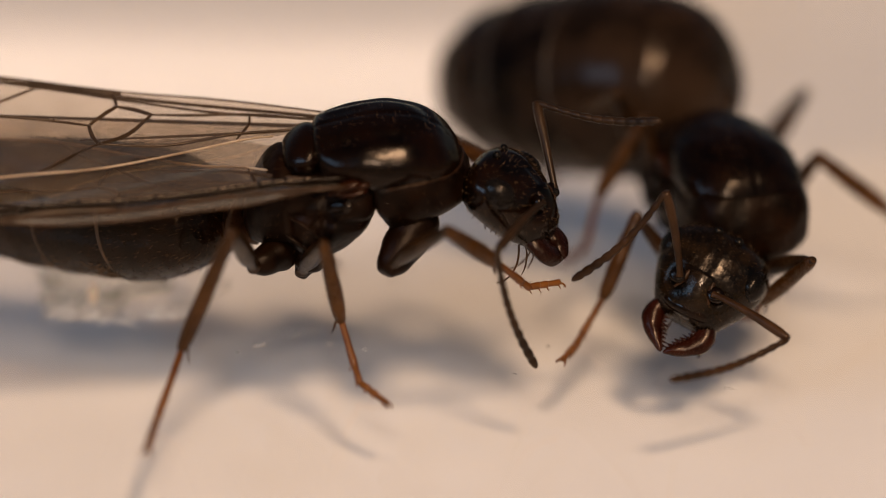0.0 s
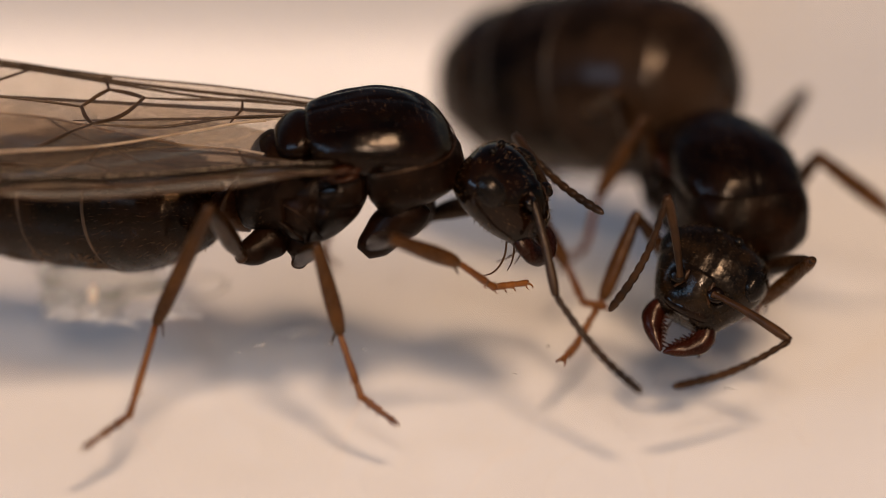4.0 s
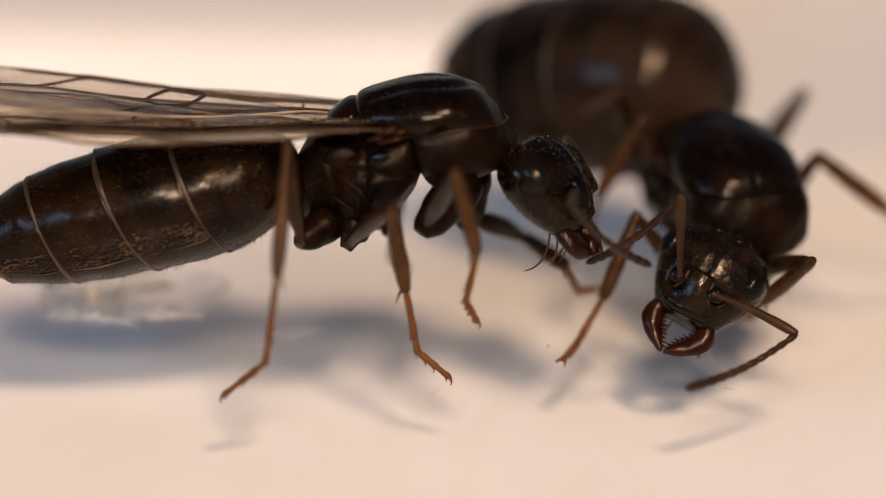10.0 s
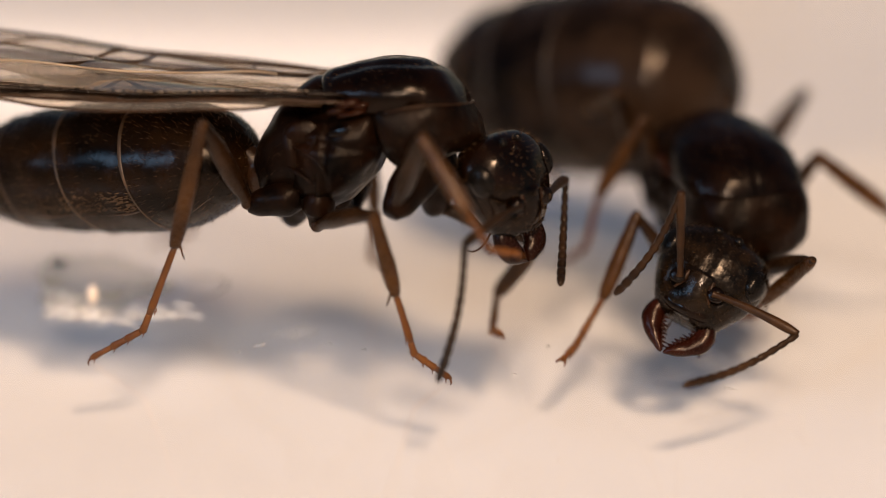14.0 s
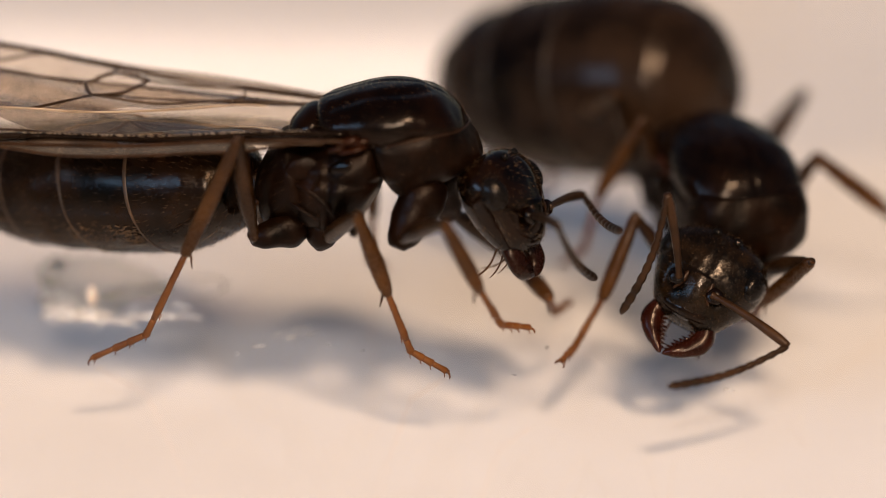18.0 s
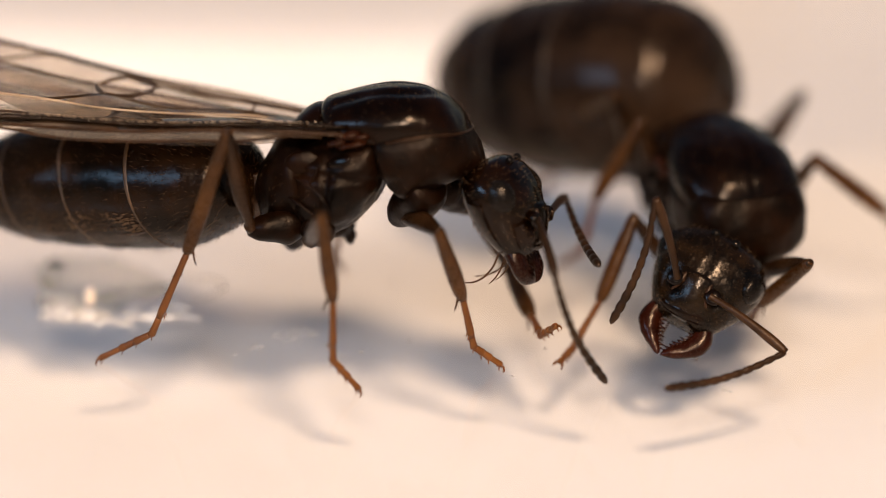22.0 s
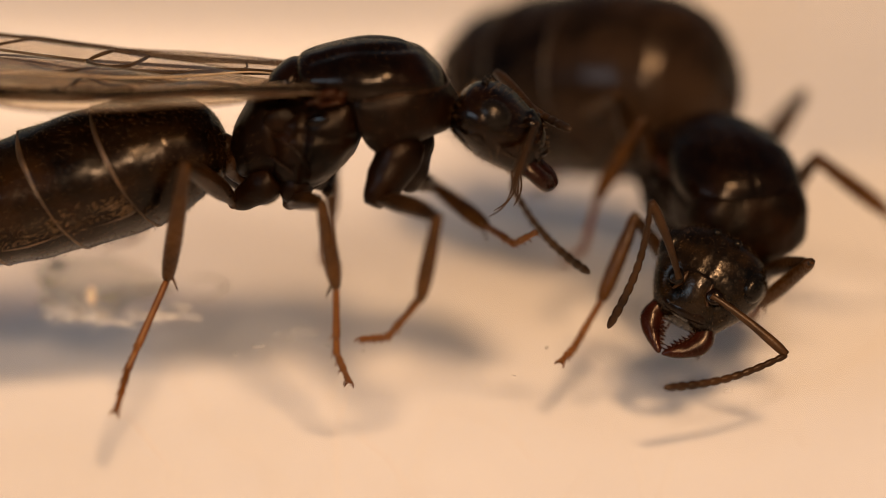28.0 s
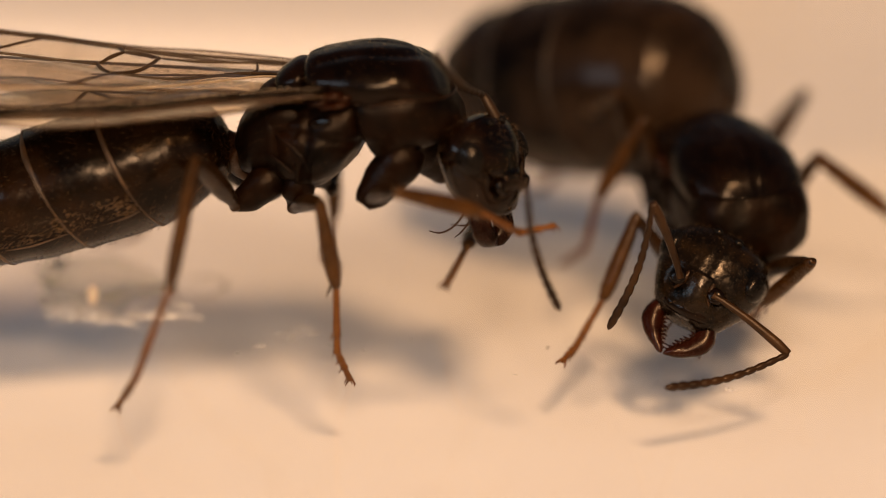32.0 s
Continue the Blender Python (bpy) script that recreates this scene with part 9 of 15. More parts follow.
    walk(winged['R3tibia'], [
        (0, at(1.5, 0, 0, -36.8, 19.5, -126.1)), (0.5, at(1.5, 0, 0, -41, 25.8, -127)),
        (0.67, at(1.5, 0, 0, -53.5, 34, -116.1)), (0.83, at(1.5, 0, 0, -61.7, 42.1, -104)),
        (1, at(1.5, 0, 0, -63.2, 49.7, -89.7)), (1.5, at(1.5, 0, 0, -61.7, 45.6, -95.1)),
        (2, at(1.5, 0, 0, -62, 44.7, -100.9)), (2.5, at(1.5, 0, 0, -62, 31.4, -111.6)),
        (3, at(1.5, 0, 0, -63.8, 41.4, -103.2)), (3.17, at(1.5, 0, 0, -62.3, 37.8, -113.9)),
        (3.33, at(1.5, 0, 0, -55.5, 32.3, -122.6)), (3.5, at(1.5, 0, 0, -45.4, 25.4, -129.4)),
        (4, at(1.5, 0, 0, -45.6, 12.7, -126.8)), (4.5, at(1.5, 0, 0, -45.6, -1.6, -125.1)),
        (5, at(1.5, 0, 0, -44.9, -17.5, -124.9)), (5.5, at(1.5, 0, 0, -43, -34.7, -127.1)),
        (5.62, at(1.5, 0, 0, -45, -40.7, -121.5)), (5.75, at(1.5, 0, 0, -46.4, -46.9, -117.7)),
        (5.88, at(1.5, 0, 0, -46.8, -53.6, -116.6)), (6, at(1.5, 0, 0, -44.9, -60.4, -119.7)),
        (6.17, at(1.5, 0, 0, -30.8, -57.2, -135.8)), (6.33, at(1.5, 0, 0, -19.9, -49.9, -147.8)),
        (6.5, at(1.5, 0, 0, -12.8, -39.9, -155.4)), (6.62, at(1.5, 0, 0, -19.1, -36.1, -148.4)),
        (6.75, at(1.5, 0, 0, -26.4, -30.2, -141.2)), (6.88, at(1.5, 0, 0, -34.3, -21.3, -134.7)),
        (7, at(1.5, 0, 0, -42, -9.4, -130)), (7.12, at(1.5, 0, 0, -40.8, -13, -133.1)),
        (7.25, at(1.5, 0, 0, -38.7, -16.6, -136.6)), (7.38, at(1.5, 0, 0, -35.7, -20, -140.7)),
        (7.5, at(1.5, 0, 0, -31.9, -22.9, -145.2)), (7.67, at(1.5, 0, 0, -31.5, -15.8, -148.7)),
        (7.83, at(1.5, 0, 0, -33, -8.2, -149.9)), (8, at(1.5, 0, 0, -36.9, -0.6, -148.7)),
        (8.5, at(1.5, 0, 0, -56.8, 24.1, -133.8)), (9, at(1.5, 0, 0, -60.9, 32.5, -134.9)),
        (9.5, at(1.5, 0, 0, -63.6, 13.9, -133.7)), (10, at(1.5, 0, 0, -63.6, 16.9, -125.6)),
        (10.25, at(1.5, 0, 0, -47.4, -6.8, -133.1)), (10.5, at(1.5, 0, 0, -38.5, -31.5, -135.2)),
        (11, at(1.5, 0, 0, -53, 17.3, -109.5)), (11.5, at(1.5, 0, 0, -65, 12, -109.7)),
        (12, at(1.5, 0, 0, -59.2, 7.7, -112.9)), (12.25, at(1.5, 0, 0, -49.7, -10.3, -129)),
        (12.5, at(1.5, 0, 0, -30.7, -17.3, -148.1)), (13, at(1.5, 0, 0, -39.9, -5.8, -143.2)),
        (13.5, at(1.5, 0, 0, -45.5, -0.8, -143.3)), (14, at(1.5, 0, 0, -53.6, 1.5, -140.9)),
        (14.5, at(1.5, 0, 0, -64.6, 4.8, -136.8)), (16.5, at(1.5, 0, 0, -50.7, -4.7, -141.5)),
        (17, at(1.5, 0, 0, -45.7, -8.6, -145)), (17.5, at(1.5, 0, 0, -25.9, -19, -154.8)),
        (18, at(1.5, 0, 0, -24.9, -21.7, -156.4)), (18.5, at(1.5, 0, 0, -27.8, -18.9, -153.4)),
        (19, at(1.5, 0, 0, -40.7, -14.7, -148.8)), (19.5, at(1.5, 0, 0, -47.7, -8.9, -142.8)),
        (20, at(1.5, 0, 0, -44, -9.8, -145.2)), (21, at(1.5, 0, 0, -42.5, -6.3, -145.2)),
        (21.5, at(1.5, 0, 0, -40.1, -6.8, -147)), (22, at(1.5, 0, 0, -30.2, -16.2, -154.4)),
        (22.5, at(1.5, 0, 0, -42.8, -4.5, -145.6)), (23, at(1.5, 0, 0, -55.3, 5.1, -142.2)),
        (23.5, at(1.5, 0, 0, -33.3, 23.9, -141.4)), (23.75, at(1.5, 0, 0, -46, 48.6, -104.2)),
        (24, at(1.5, 0, 0, -19.5, 52.4, -42.7)), (24.5, at(1.5, 0, 0, -29.8, 55.7, -54.5)),
        (25, at(1.5, 0, 0, -58.5, 52.3, -91.3)), (25.25, at(1.5, 0, 0, -46.2, 52, -78.8)),
        (25.5, at(1.5, 0, 0, -34.9, 50.2, -66.8)), (27.5, at(1.5, 0, 0, -56.4, 55.8, -85.7)),
        (27.67, at(1.5, 0, 0, -63.7, 47.9, -109.9)), (27.83, at(1.5, 0, 0, -57, 35.9, -125.8)),
        (28, at(1.5, 0, 0, -43.4, 22, -136.3)), (28.17, at(1.5, 0, 0, -58.8, 38.8, -124.8)),
        (28.33, at(1.5, 0, 0, -64.9, 53.4, -105.5)), (28.5, at(1.5, 0, 0, -49.4, 61.8, -71.8)),
        (29, at(1.5, 0, 0, -39.9, 52.4, -69.4)), (29.5, at(1.5, 0, 0, -42.2, 55.2, -69.2)),
        (30, at(1.5, 0, 0, -48.8, 60.1, -73.2)), (30.5, at(1.5, 0, 0, -50.4, 61.9, -72.7)),
        (31, at(1.5, 0, 0, -52.8, 59.7, -78.3)), (31.5, at(1.5, 0, 0, -50.7, 57.9, -76.3)),
        (32, at(1.5, 0, 0, -54.7, 55.8, -84.1)),])
    walk(winged['R3tarsus'], [
        (0, at(0.545, -1.309, -0.575, -76.2, 40, -41.8)), (0.5, at(0.569, -1.238, -0.748, -72.2, 42.9, -33.1)),
        (0.67, at(0.873, -1.281, -0.961, -78.3, 47.4, -39.3)), (0.83, at(1.191, -1.239, -1.152, -85.8, 51.1, -46.8)),
        (1, at(1.506, -1.113, -1.311, -94.7, 54.1, -55.7)), (1.5, at(1.393, -1.199, -1.229, -94.3, 53.4, -57.5)),
        (2, at(1.27, -1.202, -1.209, -94.9, 52.1, -60.7)), (2.5, at(0.959, -1.365, -0.897, -97.6, 48.3, -62.3)),
        (3, at(1.205, -1.257, -1.137, -97.1, 52.1, -61.6)), (3.17, at(0.949, -1.242, -1.055, -88.8, 52.7, -51)),
        (3.33, at(0.716, -1.224, -0.92, -80.6, 51.9, -40.9)), (3.5, at(0.513, -1.199, -0.739, -73.4, 49.8, -31.9)),
        (4, at(0.496, -1.344, -0.377, -46.1, 35.8, -73.9)), (4.5, at(0.512, -1.407, 0.048, -52.7, 9, -98.4)),
        (5, at(0.562, -1.346, 0.517, -47.2, -22, -118.8)), (5.5, at(0.647, -1.127, 0.98, -22.3, -49.1, -153.6)),
        (5.62, at(0.818, -1.112, 1.121, -50.3, -40.5, -112.9)), (5.75, at(0.954, -1.04, 1.256, -58.3, -25.7, -83.3)),
        (5.88, at(1.043, -0.913, 1.384, -51, -11.6, -58.1)), (6, at(1.079, -0.739, 1.495, -31.7, -1.2, -32.7)),
        (6.17, at(0.831, -0.65, 1.445, -54.4, -32.1, -58.8)), (6.33, at(0.561, -0.59, 1.315, -49.5, -58.6, -101.4)),
        (6.5, at(0.3, -0.55, 1.102, -2.5, -56.3, -175.7)), (6.62, at(0.318, -0.728, 1.015, -40.9, -56.2, -114.8)),
        (6.75, at(0.342, -0.932, 0.865, -53.4, -33.2, -77.8)), (6.88, at(0.372, -1.138, 0.626, -45.8, -3.3, -56.8)),
        (7, at(0.408, -1.299, 0.281, -27.4, 25.8, -32.8)), (7.12, at(0.355, -1.224, 0.386, -47.2, 14.9, -61.1)),
        (7.25, at(0.301, -1.132, 0.491, -55.9, -1.6, -85.2)), (7.38, at(0.25, -1.025, 0.588, -52.3, -19.1, -109.4)),
        (7.5, at(0.199, -0.904, 0.671, -34.6, -32.6, -138.9)), (7.67, at(0.086, -0.86, 0.467, -29.2, -32.1, -146.5)),
        (7.83, at(0.027, -0.853, 0.245, -23.8, -30.4, -153.4)), (8, at(0.031, -0.894, 0.017, -19, -27.4, -159.1)),
        (8.5, at(0.412, -1.133, -0.702, -15.4, -13.9, -163.5)), (9, at(0.475, -1.027, -0.924, -23.8, -6, -153.6)),
        (9.5, at(0.346, -1.207, -0.413, -15.5, -21.1, -166.3)), (10, at(0.541, -1.338, -0.499, -14.7, -22.3, -166.1)),
        (10.25, at(0.333, -1.247, 0.203, -19, -30.6, -160)), (10.5, at(0.46, -1.033, 0.899, -25.6, -37.6, -151.1)),
        (10.75, at(0.705, -1.291, 0.195, -43.5, -21.2, -118.9)), (11, at(0.95, -1.548, -0.51, -49.6, 0.5, -94.6)),
        (11.5, at(0.933, -1.584, -0.357, -62.9, 6.4, -93.4)), (12, at(0.835, -1.57, -0.229, -58.6, 0.4, -97.3)),
        (12.25, at(0.435, -1.315, 0.309, -53.9, -20.4, -114.5)), (12.5, at(0.106, -0.867, 0.512, -34.7, -32.2, -138.3)),
        (13, at(0.129, -1.024, 0.174, -38.6, -25.1, -135.4)), (13.5, at(0.121, -1.027, 0.025, -49.1, -15.3, -125.1)),
        (14, at(0.165, -1.084, -0.044, -54.8, -11.7, -123.8)), (14.5, at(0.251, -1.173, -0.145, -64, -5.6, -117.9)),
        (16.5, at(0.158, -1.067, 0.14, -52.3, -20.3, -126)), (17, at(0.107, -0.975, 0.258, -47.4, -26.1, -131.5)),
        (17.5, at(0.029, -0.693, 0.56, -26.3, -34, -150.5)), (18, at(0.036, -0.641, 0.635, -25.2, -36.8, -152.4)),
        (18.5, at(0.045, -0.729, 0.556, -27.6, -34.1, -149.5)), (19, at(0.077, -0.861, 0.437, -45.6, -29.1, -135.1)),
        (19.5, at(0.147, -1.028, 0.265, -49.6, -23.3, -129.9)), (20, at(0.108, -0.968, 0.293, -46.9, -24.8, -132)),
        (21, at(0.097, -0.977, 0.19, -44.8, -21.2, -132.4)), (21.5, at(0.068, -0.93, 0.202, -40.2, -23.4, -137.5)),
        (22, at(0.01, -0.714, 0.479, -32.8, -33.5, -145.4)), (22.5, at(0.085, -0.968, 0.136, -42.2, -20.7, -136)),
        (23, at(0.146, -1.049, -0.152, -52.1, -12.7, -127.5)), (23.5, at(0.272, -0.982, -0.697, -103.9, 16.3, -129)),
        (23.75, at(1.222, -1.103, -1.29, 39.6, 20.2, -125.2)), (24, at(2.272, -0.713, -1.362, 44.6, 23.3, -121.2)),
        (24.5, at(2.062, -0.788, -1.422, 39.8, 18.7, -125.8)), (25, at(1.477, -1.051, -1.361, 32.5, 5.9, -132.8)),
        (25.25, at(1.707, -1.04, -1.355, 37, 10.9, -133.2)), (25.5, at(1.933, -1.011, -1.322, 41.3, 16, -132.9)),
        (27.5, at(1.573, -0.965, -1.422, 30.5, 12.2, -132)), (27.67, at(1.108, -1.085, -1.275, -120.7, 28.1, -115.8)),
        (27.83, at(0.686, -1.13, -1.009, -123.7, 42.4, -95.2)), (28, at(0.346, -1.102, -0.643, -112.6, 51.9, -65.7)),
        (28.17, at(0.736, -1.101, -1.079, -122.5, 43.4, -92.7)), (28.33, at(1.225, -0.988, -1.381, -120.2, 30.6, -111.9)),
        (28.5, at(1.754, -0.771, -1.516, 29.3, 16.1, -126.8)), (29, at(1.87, -0.982, -1.363, 35.9, 15.5, -128.2)),
        (29.5, at(1.849, -0.917, -1.413, 33.8, 15.3, -127.4)), (30, at(1.748, -0.82, -1.491, 30.7, 15.9, -127.3)),
        (30.5, at(1.741, -0.773, -1.517, 28.5, 16.2, -126.5)), (31, at(1.676, -0.849, -1.485, 29.6, 15.2, -128.3)),
        (31.5, at(1.716, -0.888, -1.457, 29.8, 14.2, -127.9)), (32, at(1.599, -0.961, -1.423, 31.1, 11.6, -130.2)),])
    walk(winged['L1coxa'], [
        (0, at(0.8, 0.42, 0, 152.8, 78.2, 154.4)), (0.17, at(0.8, 0.42, 0, 150.5, 78.1, 152.2)),
        (0.33, at(0.8, 0.42, 0, 148.1, 78, 150)), (0.5, at(0.8, 0.42, 0, 145.9, 77.9, 147.8)),
        (0.67, at(0.8, 0.42, 0, 139.6, 77.1, 142)), (0.83, at(0.8, 0.42, 0, 134, 76.1, 136.9)),
        (1, at(0.8, 0.42, 0, 129.1, 75.1, 132.4)), (1.5, at(0.8, 0.42, 0, 112.8, 70.9, 117.6)),
        (1.62, at(0.8, 0.42, 0, 111.1, 73.3, 115.1)), (1.75, at(0.8, 0.42, 0, 108.5, 75.7, 111.8)),
        (1.88, at(0.8, 0.42, 0, 104.6, 78, 107.3)), (2, at(0.8, 0.42, 0, 98.6, 80.2, 100.7)),
        (2.5, at(0.8, 0.42, 0, 59.7, 75.5, 61.5)), (3, at(0.8, 0.42, 0, 45.9, 66.2, 46.9)),
        (3.5, at(0.8, 0.42, 0, 87.4, 83.7, 88.7)), (4, at(0.8, 0.42, 0, 96.9, 82, 98.5)),
        (4.5, at(0.8, 0.42, 0, 102.8, 80.2, 104.9)), (5, at(0.8, 0.42, 0, 106.7, 78.3, 109.3)),
        (5.5, at(0.8, 0.42, 0, 109.3, 76.4, 112.5)), (6, at(0.8, 0.42, 0, 100.5, 66.8, 106.2)),
        (6.5, at(0.8, 0.42, 0, 78.2, 75.8, 80.7)), (7, at(0.8, 0.42, 0, 113.3, 71.1, 118.1)),
        (7.5, at(0.8, 0.42, 0, 111.5, 69.3, 116.8)), (8, at(0.8, 0.42, 0, 109.1, 64.9, 116)),
        (8.25, at(0.8, 0.42, 0, 137.3, 76.9, 139.9)), (8.5, at(0.8, 0.42, 0, -145.8, 79.6, -147.4)),
        (8.6, at(0.8, 0.42, 0, 165.2, 71.5, 166.8)), (8.7, at(0.8, 0.42, 0, 144.7, 59.5, 152.1)),
        (8.8, at(0.8, 0.42, 0, 129.1, 46.7, 145.4)), (8.9, at(0.8, 0.42, 0, 113, 33.7, 141.2)),
        (9, at(0.8, 0.42, 0, 96.4, 20.6, 138.2)), (9.1, at(0.8, 0.42, 0, 97, 26.9, 127.5)),
        (9.2, at(0.8, 0.42, 0, 94, 32.4, 115.7)), (9.3, at(0.8, 0.42, 0, 88.1, 36.6, 102.5)),
        (9.4, at(0.8, 0.42, 0, 80, 39.3, 88)), (9.5, at(0.8, 0.42, 0, 70.3, 40, 72.9)),
        (9.62, at(0.8, 0.42, 0, 75.6, 46.5, 80.8)), (9.75, at(0.8, 0.42, 0, 83.6, 52.3, 90.7)),
        (9.88, at(0.8, 0.42, 0, 95, 57, 103.3)), (10, at(0.8, 0.42, 0, 110, 60.2, 118.9)),
        (10.5, at(0.8, 0.42, 0, 102.3, 65.3, 108.7)), (11, at(0.8, 0.42, 0, 95, 62.8, 101.6)),
        (11.5, at(0.8, 0.42, 0, 94.6, 62.8, 101)), (12, at(0.8, 0.42, 0, 80.2, 50, 86.8)),
        (12.5, at(0.8, 0.42, 0, 97.2, 60.6, 104.6)), (12.6, at(0.8, 0.42, 0, 88.6, 54.8, 96.4)),
        (12.7, at(0.8, 0.42, 0, 82.7, 48.6, 90.4)), (12.8, at(0.8, 0.42, 0, 78.7, 42.1, 85.7)),
        (12.9, at(0.8, 0.42, 0, 76.1, 35.5, 81.8)), (13, at(0.8, 0.42, 0, 74.6, 28.8, 78.6)),
        (13.12, at(0.8, 0.42, 0, 78, 39.4, 84.8)), (13.25, at(0.8, 0.42, 0, 85, 49.4, 93.3)),
        (13.38, at(0.8, 0.42, 0, 97.6, 58.6, 105.8)), (13.5, at(0.8, 0.42, 0, 119.3, 65.8, 126)),
        (14, at(0.8, 0.42, 0, 105, 54.5, 116)), (14.12, at(0.8, 0.42, 0, 106.8, 55.5, 117.5)),
        (14.25, at(0.8, 0.42, 0, 108.7, 56.5, 119.2)), (14.38, at(0.8, 0.42, 0, 110.8, 57.5, 120.9)),
        (14.5, at(0.8, 0.42, 0, 112.9, 58.4, 122.7)), (15, at(0.8, 0.42, 0, 111.5, 57.7, 121.6)),
        (15.5, at(0.8, 0.42, 0, 110.2, 57, 120.5)), (16, at(0.8, 0.42, 0, 108.9, 56.3, 119.4)),
        (16.5, at(0.8, 0.42, 0, 107.6, 55.5, 118.4)), (16.75, at(0.8, 0.42, 0, 100.7, 54.9, 110.9)),
        (17, at(0.8, 0.42, 0, 94.3, 53.8, 103.7)), (17.17, at(0.8, 0.42, 0, 101.5, 57.1, 110.8)),
        (17.33, at(0.8, 0.42, 0, 110.3, 59.9, 119.2)), (17.5, at(0.8, 0.42, 0, 120.7, 62.1, 129)),
        (17.67, at(0.8, 0.42, 0, 107.5, 63, 115)), (17.83, at(0.8, 0.42, 0, 94.3, 62.4, 100.9)),
        (18, at(0.8, 0.42, 0, 82.6, 60.5, 87.9)), (18.5, at(0.8, 0.42, 0, 59, 44.8, 58.3)),
        (18.62, at(0.8, 0.42, 0, 60.1, 48, 60.4)), (18.75, at(0.8, 0.42, 0, 61.6, 51.3, 62.9)),
        (18.88, at(0.8, 0.42, 0, 63.6, 54.4, 65.7)), (19, at(0.8, 0.42, 0, 66.2, 57.5, 68.9)),
        (19.1, at(0.8, 0.42, 0, 74.5, 59.1, 78.7)), (19.2, at(0.8, 0.42, 0, 83.5, 59.9, 89.1)),
        (19.3, at(0.8, 0.42, 0, 92.7, 59.9, 99.8)), (19.4, at(0.8, 0.42, 0, 101.7, 59.1, 110.2)),
        (19.5, at(0.8, 0.42, 0, 109.8, 57.4, 119.9)), (19.6, at(0.8, 0.42, 0, 100.6, 58.3, 109.3)),
        (19.7, at(0.8, 0.42, 0, 91.1, 58.4, 98.4)), (19.8, at(0.8, 0.42, 0, 82, 57.5, 87.7)),
        (19.9, at(0.8, 0.42, 0, 73.6, 55.8, 77.8)), (20, at(0.8, 0.42, 0, 66.3, 53.3, 68.9)),
        (20.33, at(0.8, 0.42, 0, 79, 50.5, 85)), (20.67, at(0.8, 0.42, 0, 88.2, 45.7, 98.8)),
        (21, at(0.8, 0.42, 0, 93.9, 39.5, 110.1)), (21.1, at(0.8, 0.42, 0, 98.2, 44.6, 113.1)),
        (21.2, at(0.8, 0.42, 0, 103.3, 49.5, 116.6)), (21.3, at(0.8, 0.42, 0, 109.4, 54.3, 121)),
        (21.4, at(0.8, 0.42, 0, 116.7, 58.9, 126.4)), (21.5, at(0.8, 0.42, 0, 125.9, 63.3, 133.5)),
        (21.62, at(0.8, 0.42, 0, 99.4, 60.1, 107.3)), (21.75, at(0.8, 0.42, 0, 81.5, 52.9, 88)),
        (21.88, at(0.8, 0.42, 0, 71.4, 43.6, 74.9)), (22, at(0.8, 0.42, 0, 66.5, 33.1, 65.4)),
        (22.12, at(0.8, 0.42, 0, 71.3, 41.2, 74.5)), (22.25, at(0.8, 0.42, 0, 79.5, 48.4, 86)),
        (22.38, at(0.8, 0.42, 0, 92, 54.1, 100.8)), (22.5, at(0.8, 0.42, 0, 109.1, 57.4, 119.2)),
        (22.6, at(0.8, 0.42, 0, 107.5, 55.8, 118.1)), (22.7, at(0.8, 0.42, 0, 105.9, 54.1, 117.2)),
        (22.8, at(0.8, 0.42, 0, 104.3, 52.5, 116.3)), (22.9, at(0.8, 0.42, 0, 102.9, 50.8, 115.5)),
        (23, at(0.8, 0.42, 0, 101.5, 49.1, 114.7)), (23.1, at(0.8, 0.42, 0, 98.7, 51, 110.3)),
        (23.2, at(0.8, 0.42, 0, 95.5, 52.7, 105.6)), (23.3, at(0.8, 0.42, 0, 91.8, 54.1, 100.5)),
        (23.4, at(0.8, 0.42, 0, 87.7, 55.4, 95.1)), (23.5, at(0.8, 0.42, 0, 83.2, 56.4, 89.4)),
        (23.6, at(0.8, 0.42, 0, 79.2, 52, 85.1)), (23.7, at(0.8, 0.42, 0, 76.2, 47.6, 81.6)),
        (23.8, at(0.8, 0.42, 0, 74, 43.1, 78.6)), (23.9, at(0.8, 0.42, 0, 72.5, 38.5, 76)),
        (24, at(0.8, 0.42, 0, 71.5, 33.8, 73.8)), (24.1, at(0.8, 0.42, 0, 72.9, 39.6, 76.8)),
        (24.2, at(0.8, 0.42, 0, 75.2, 45.3, 80.3)), (24.3, at(0.8, 0.42, 0, 78.7, 50.9, 84.6)),
        (24.4, at(0.8, 0.42, 0, 83.8, 56.3, 90.1)), (24.5, at(0.8, 0.42, 0, 90.9, 61.4, 97.3)),
        (24.6, at(0.8, 0.42, 0, 79.5, 56.3, 85)), (24.7, at(0.8, 0.42, 0, 71.9, 50.4, 75.7)),
        (24.8, at(0.8, 0.42, 0, 66.9, 43.9, 68.6)), (24.9, at(0.8, 0.42, 0, 64.1, 37, 63)),
        (25, at(0.8, 0.42, 0, 62.9, 29.9, 58.2)), (25.5, at(0.8, 0.42, 0, 47.4, 48.4, 45.5)),
        (26.5, at(0.8, 0.42, 0, 56.8, 47, 56.1)), (27.5, at(0.8, 0.42, 0, 64.9, 44.6, 66)),
        (27.62, at(0.8, 0.42, 0, 71.6, 50.8, 75.4)), (27.75, at(0.8, 0.42, 0, 81.5, 56.1, 87.4)),
        (27.88, at(0.8, 0.42, 0, 95.1, 59.8, 102.6)), (28, at(0.8, 0.42, 0, 112, 61.4, 120.4)),
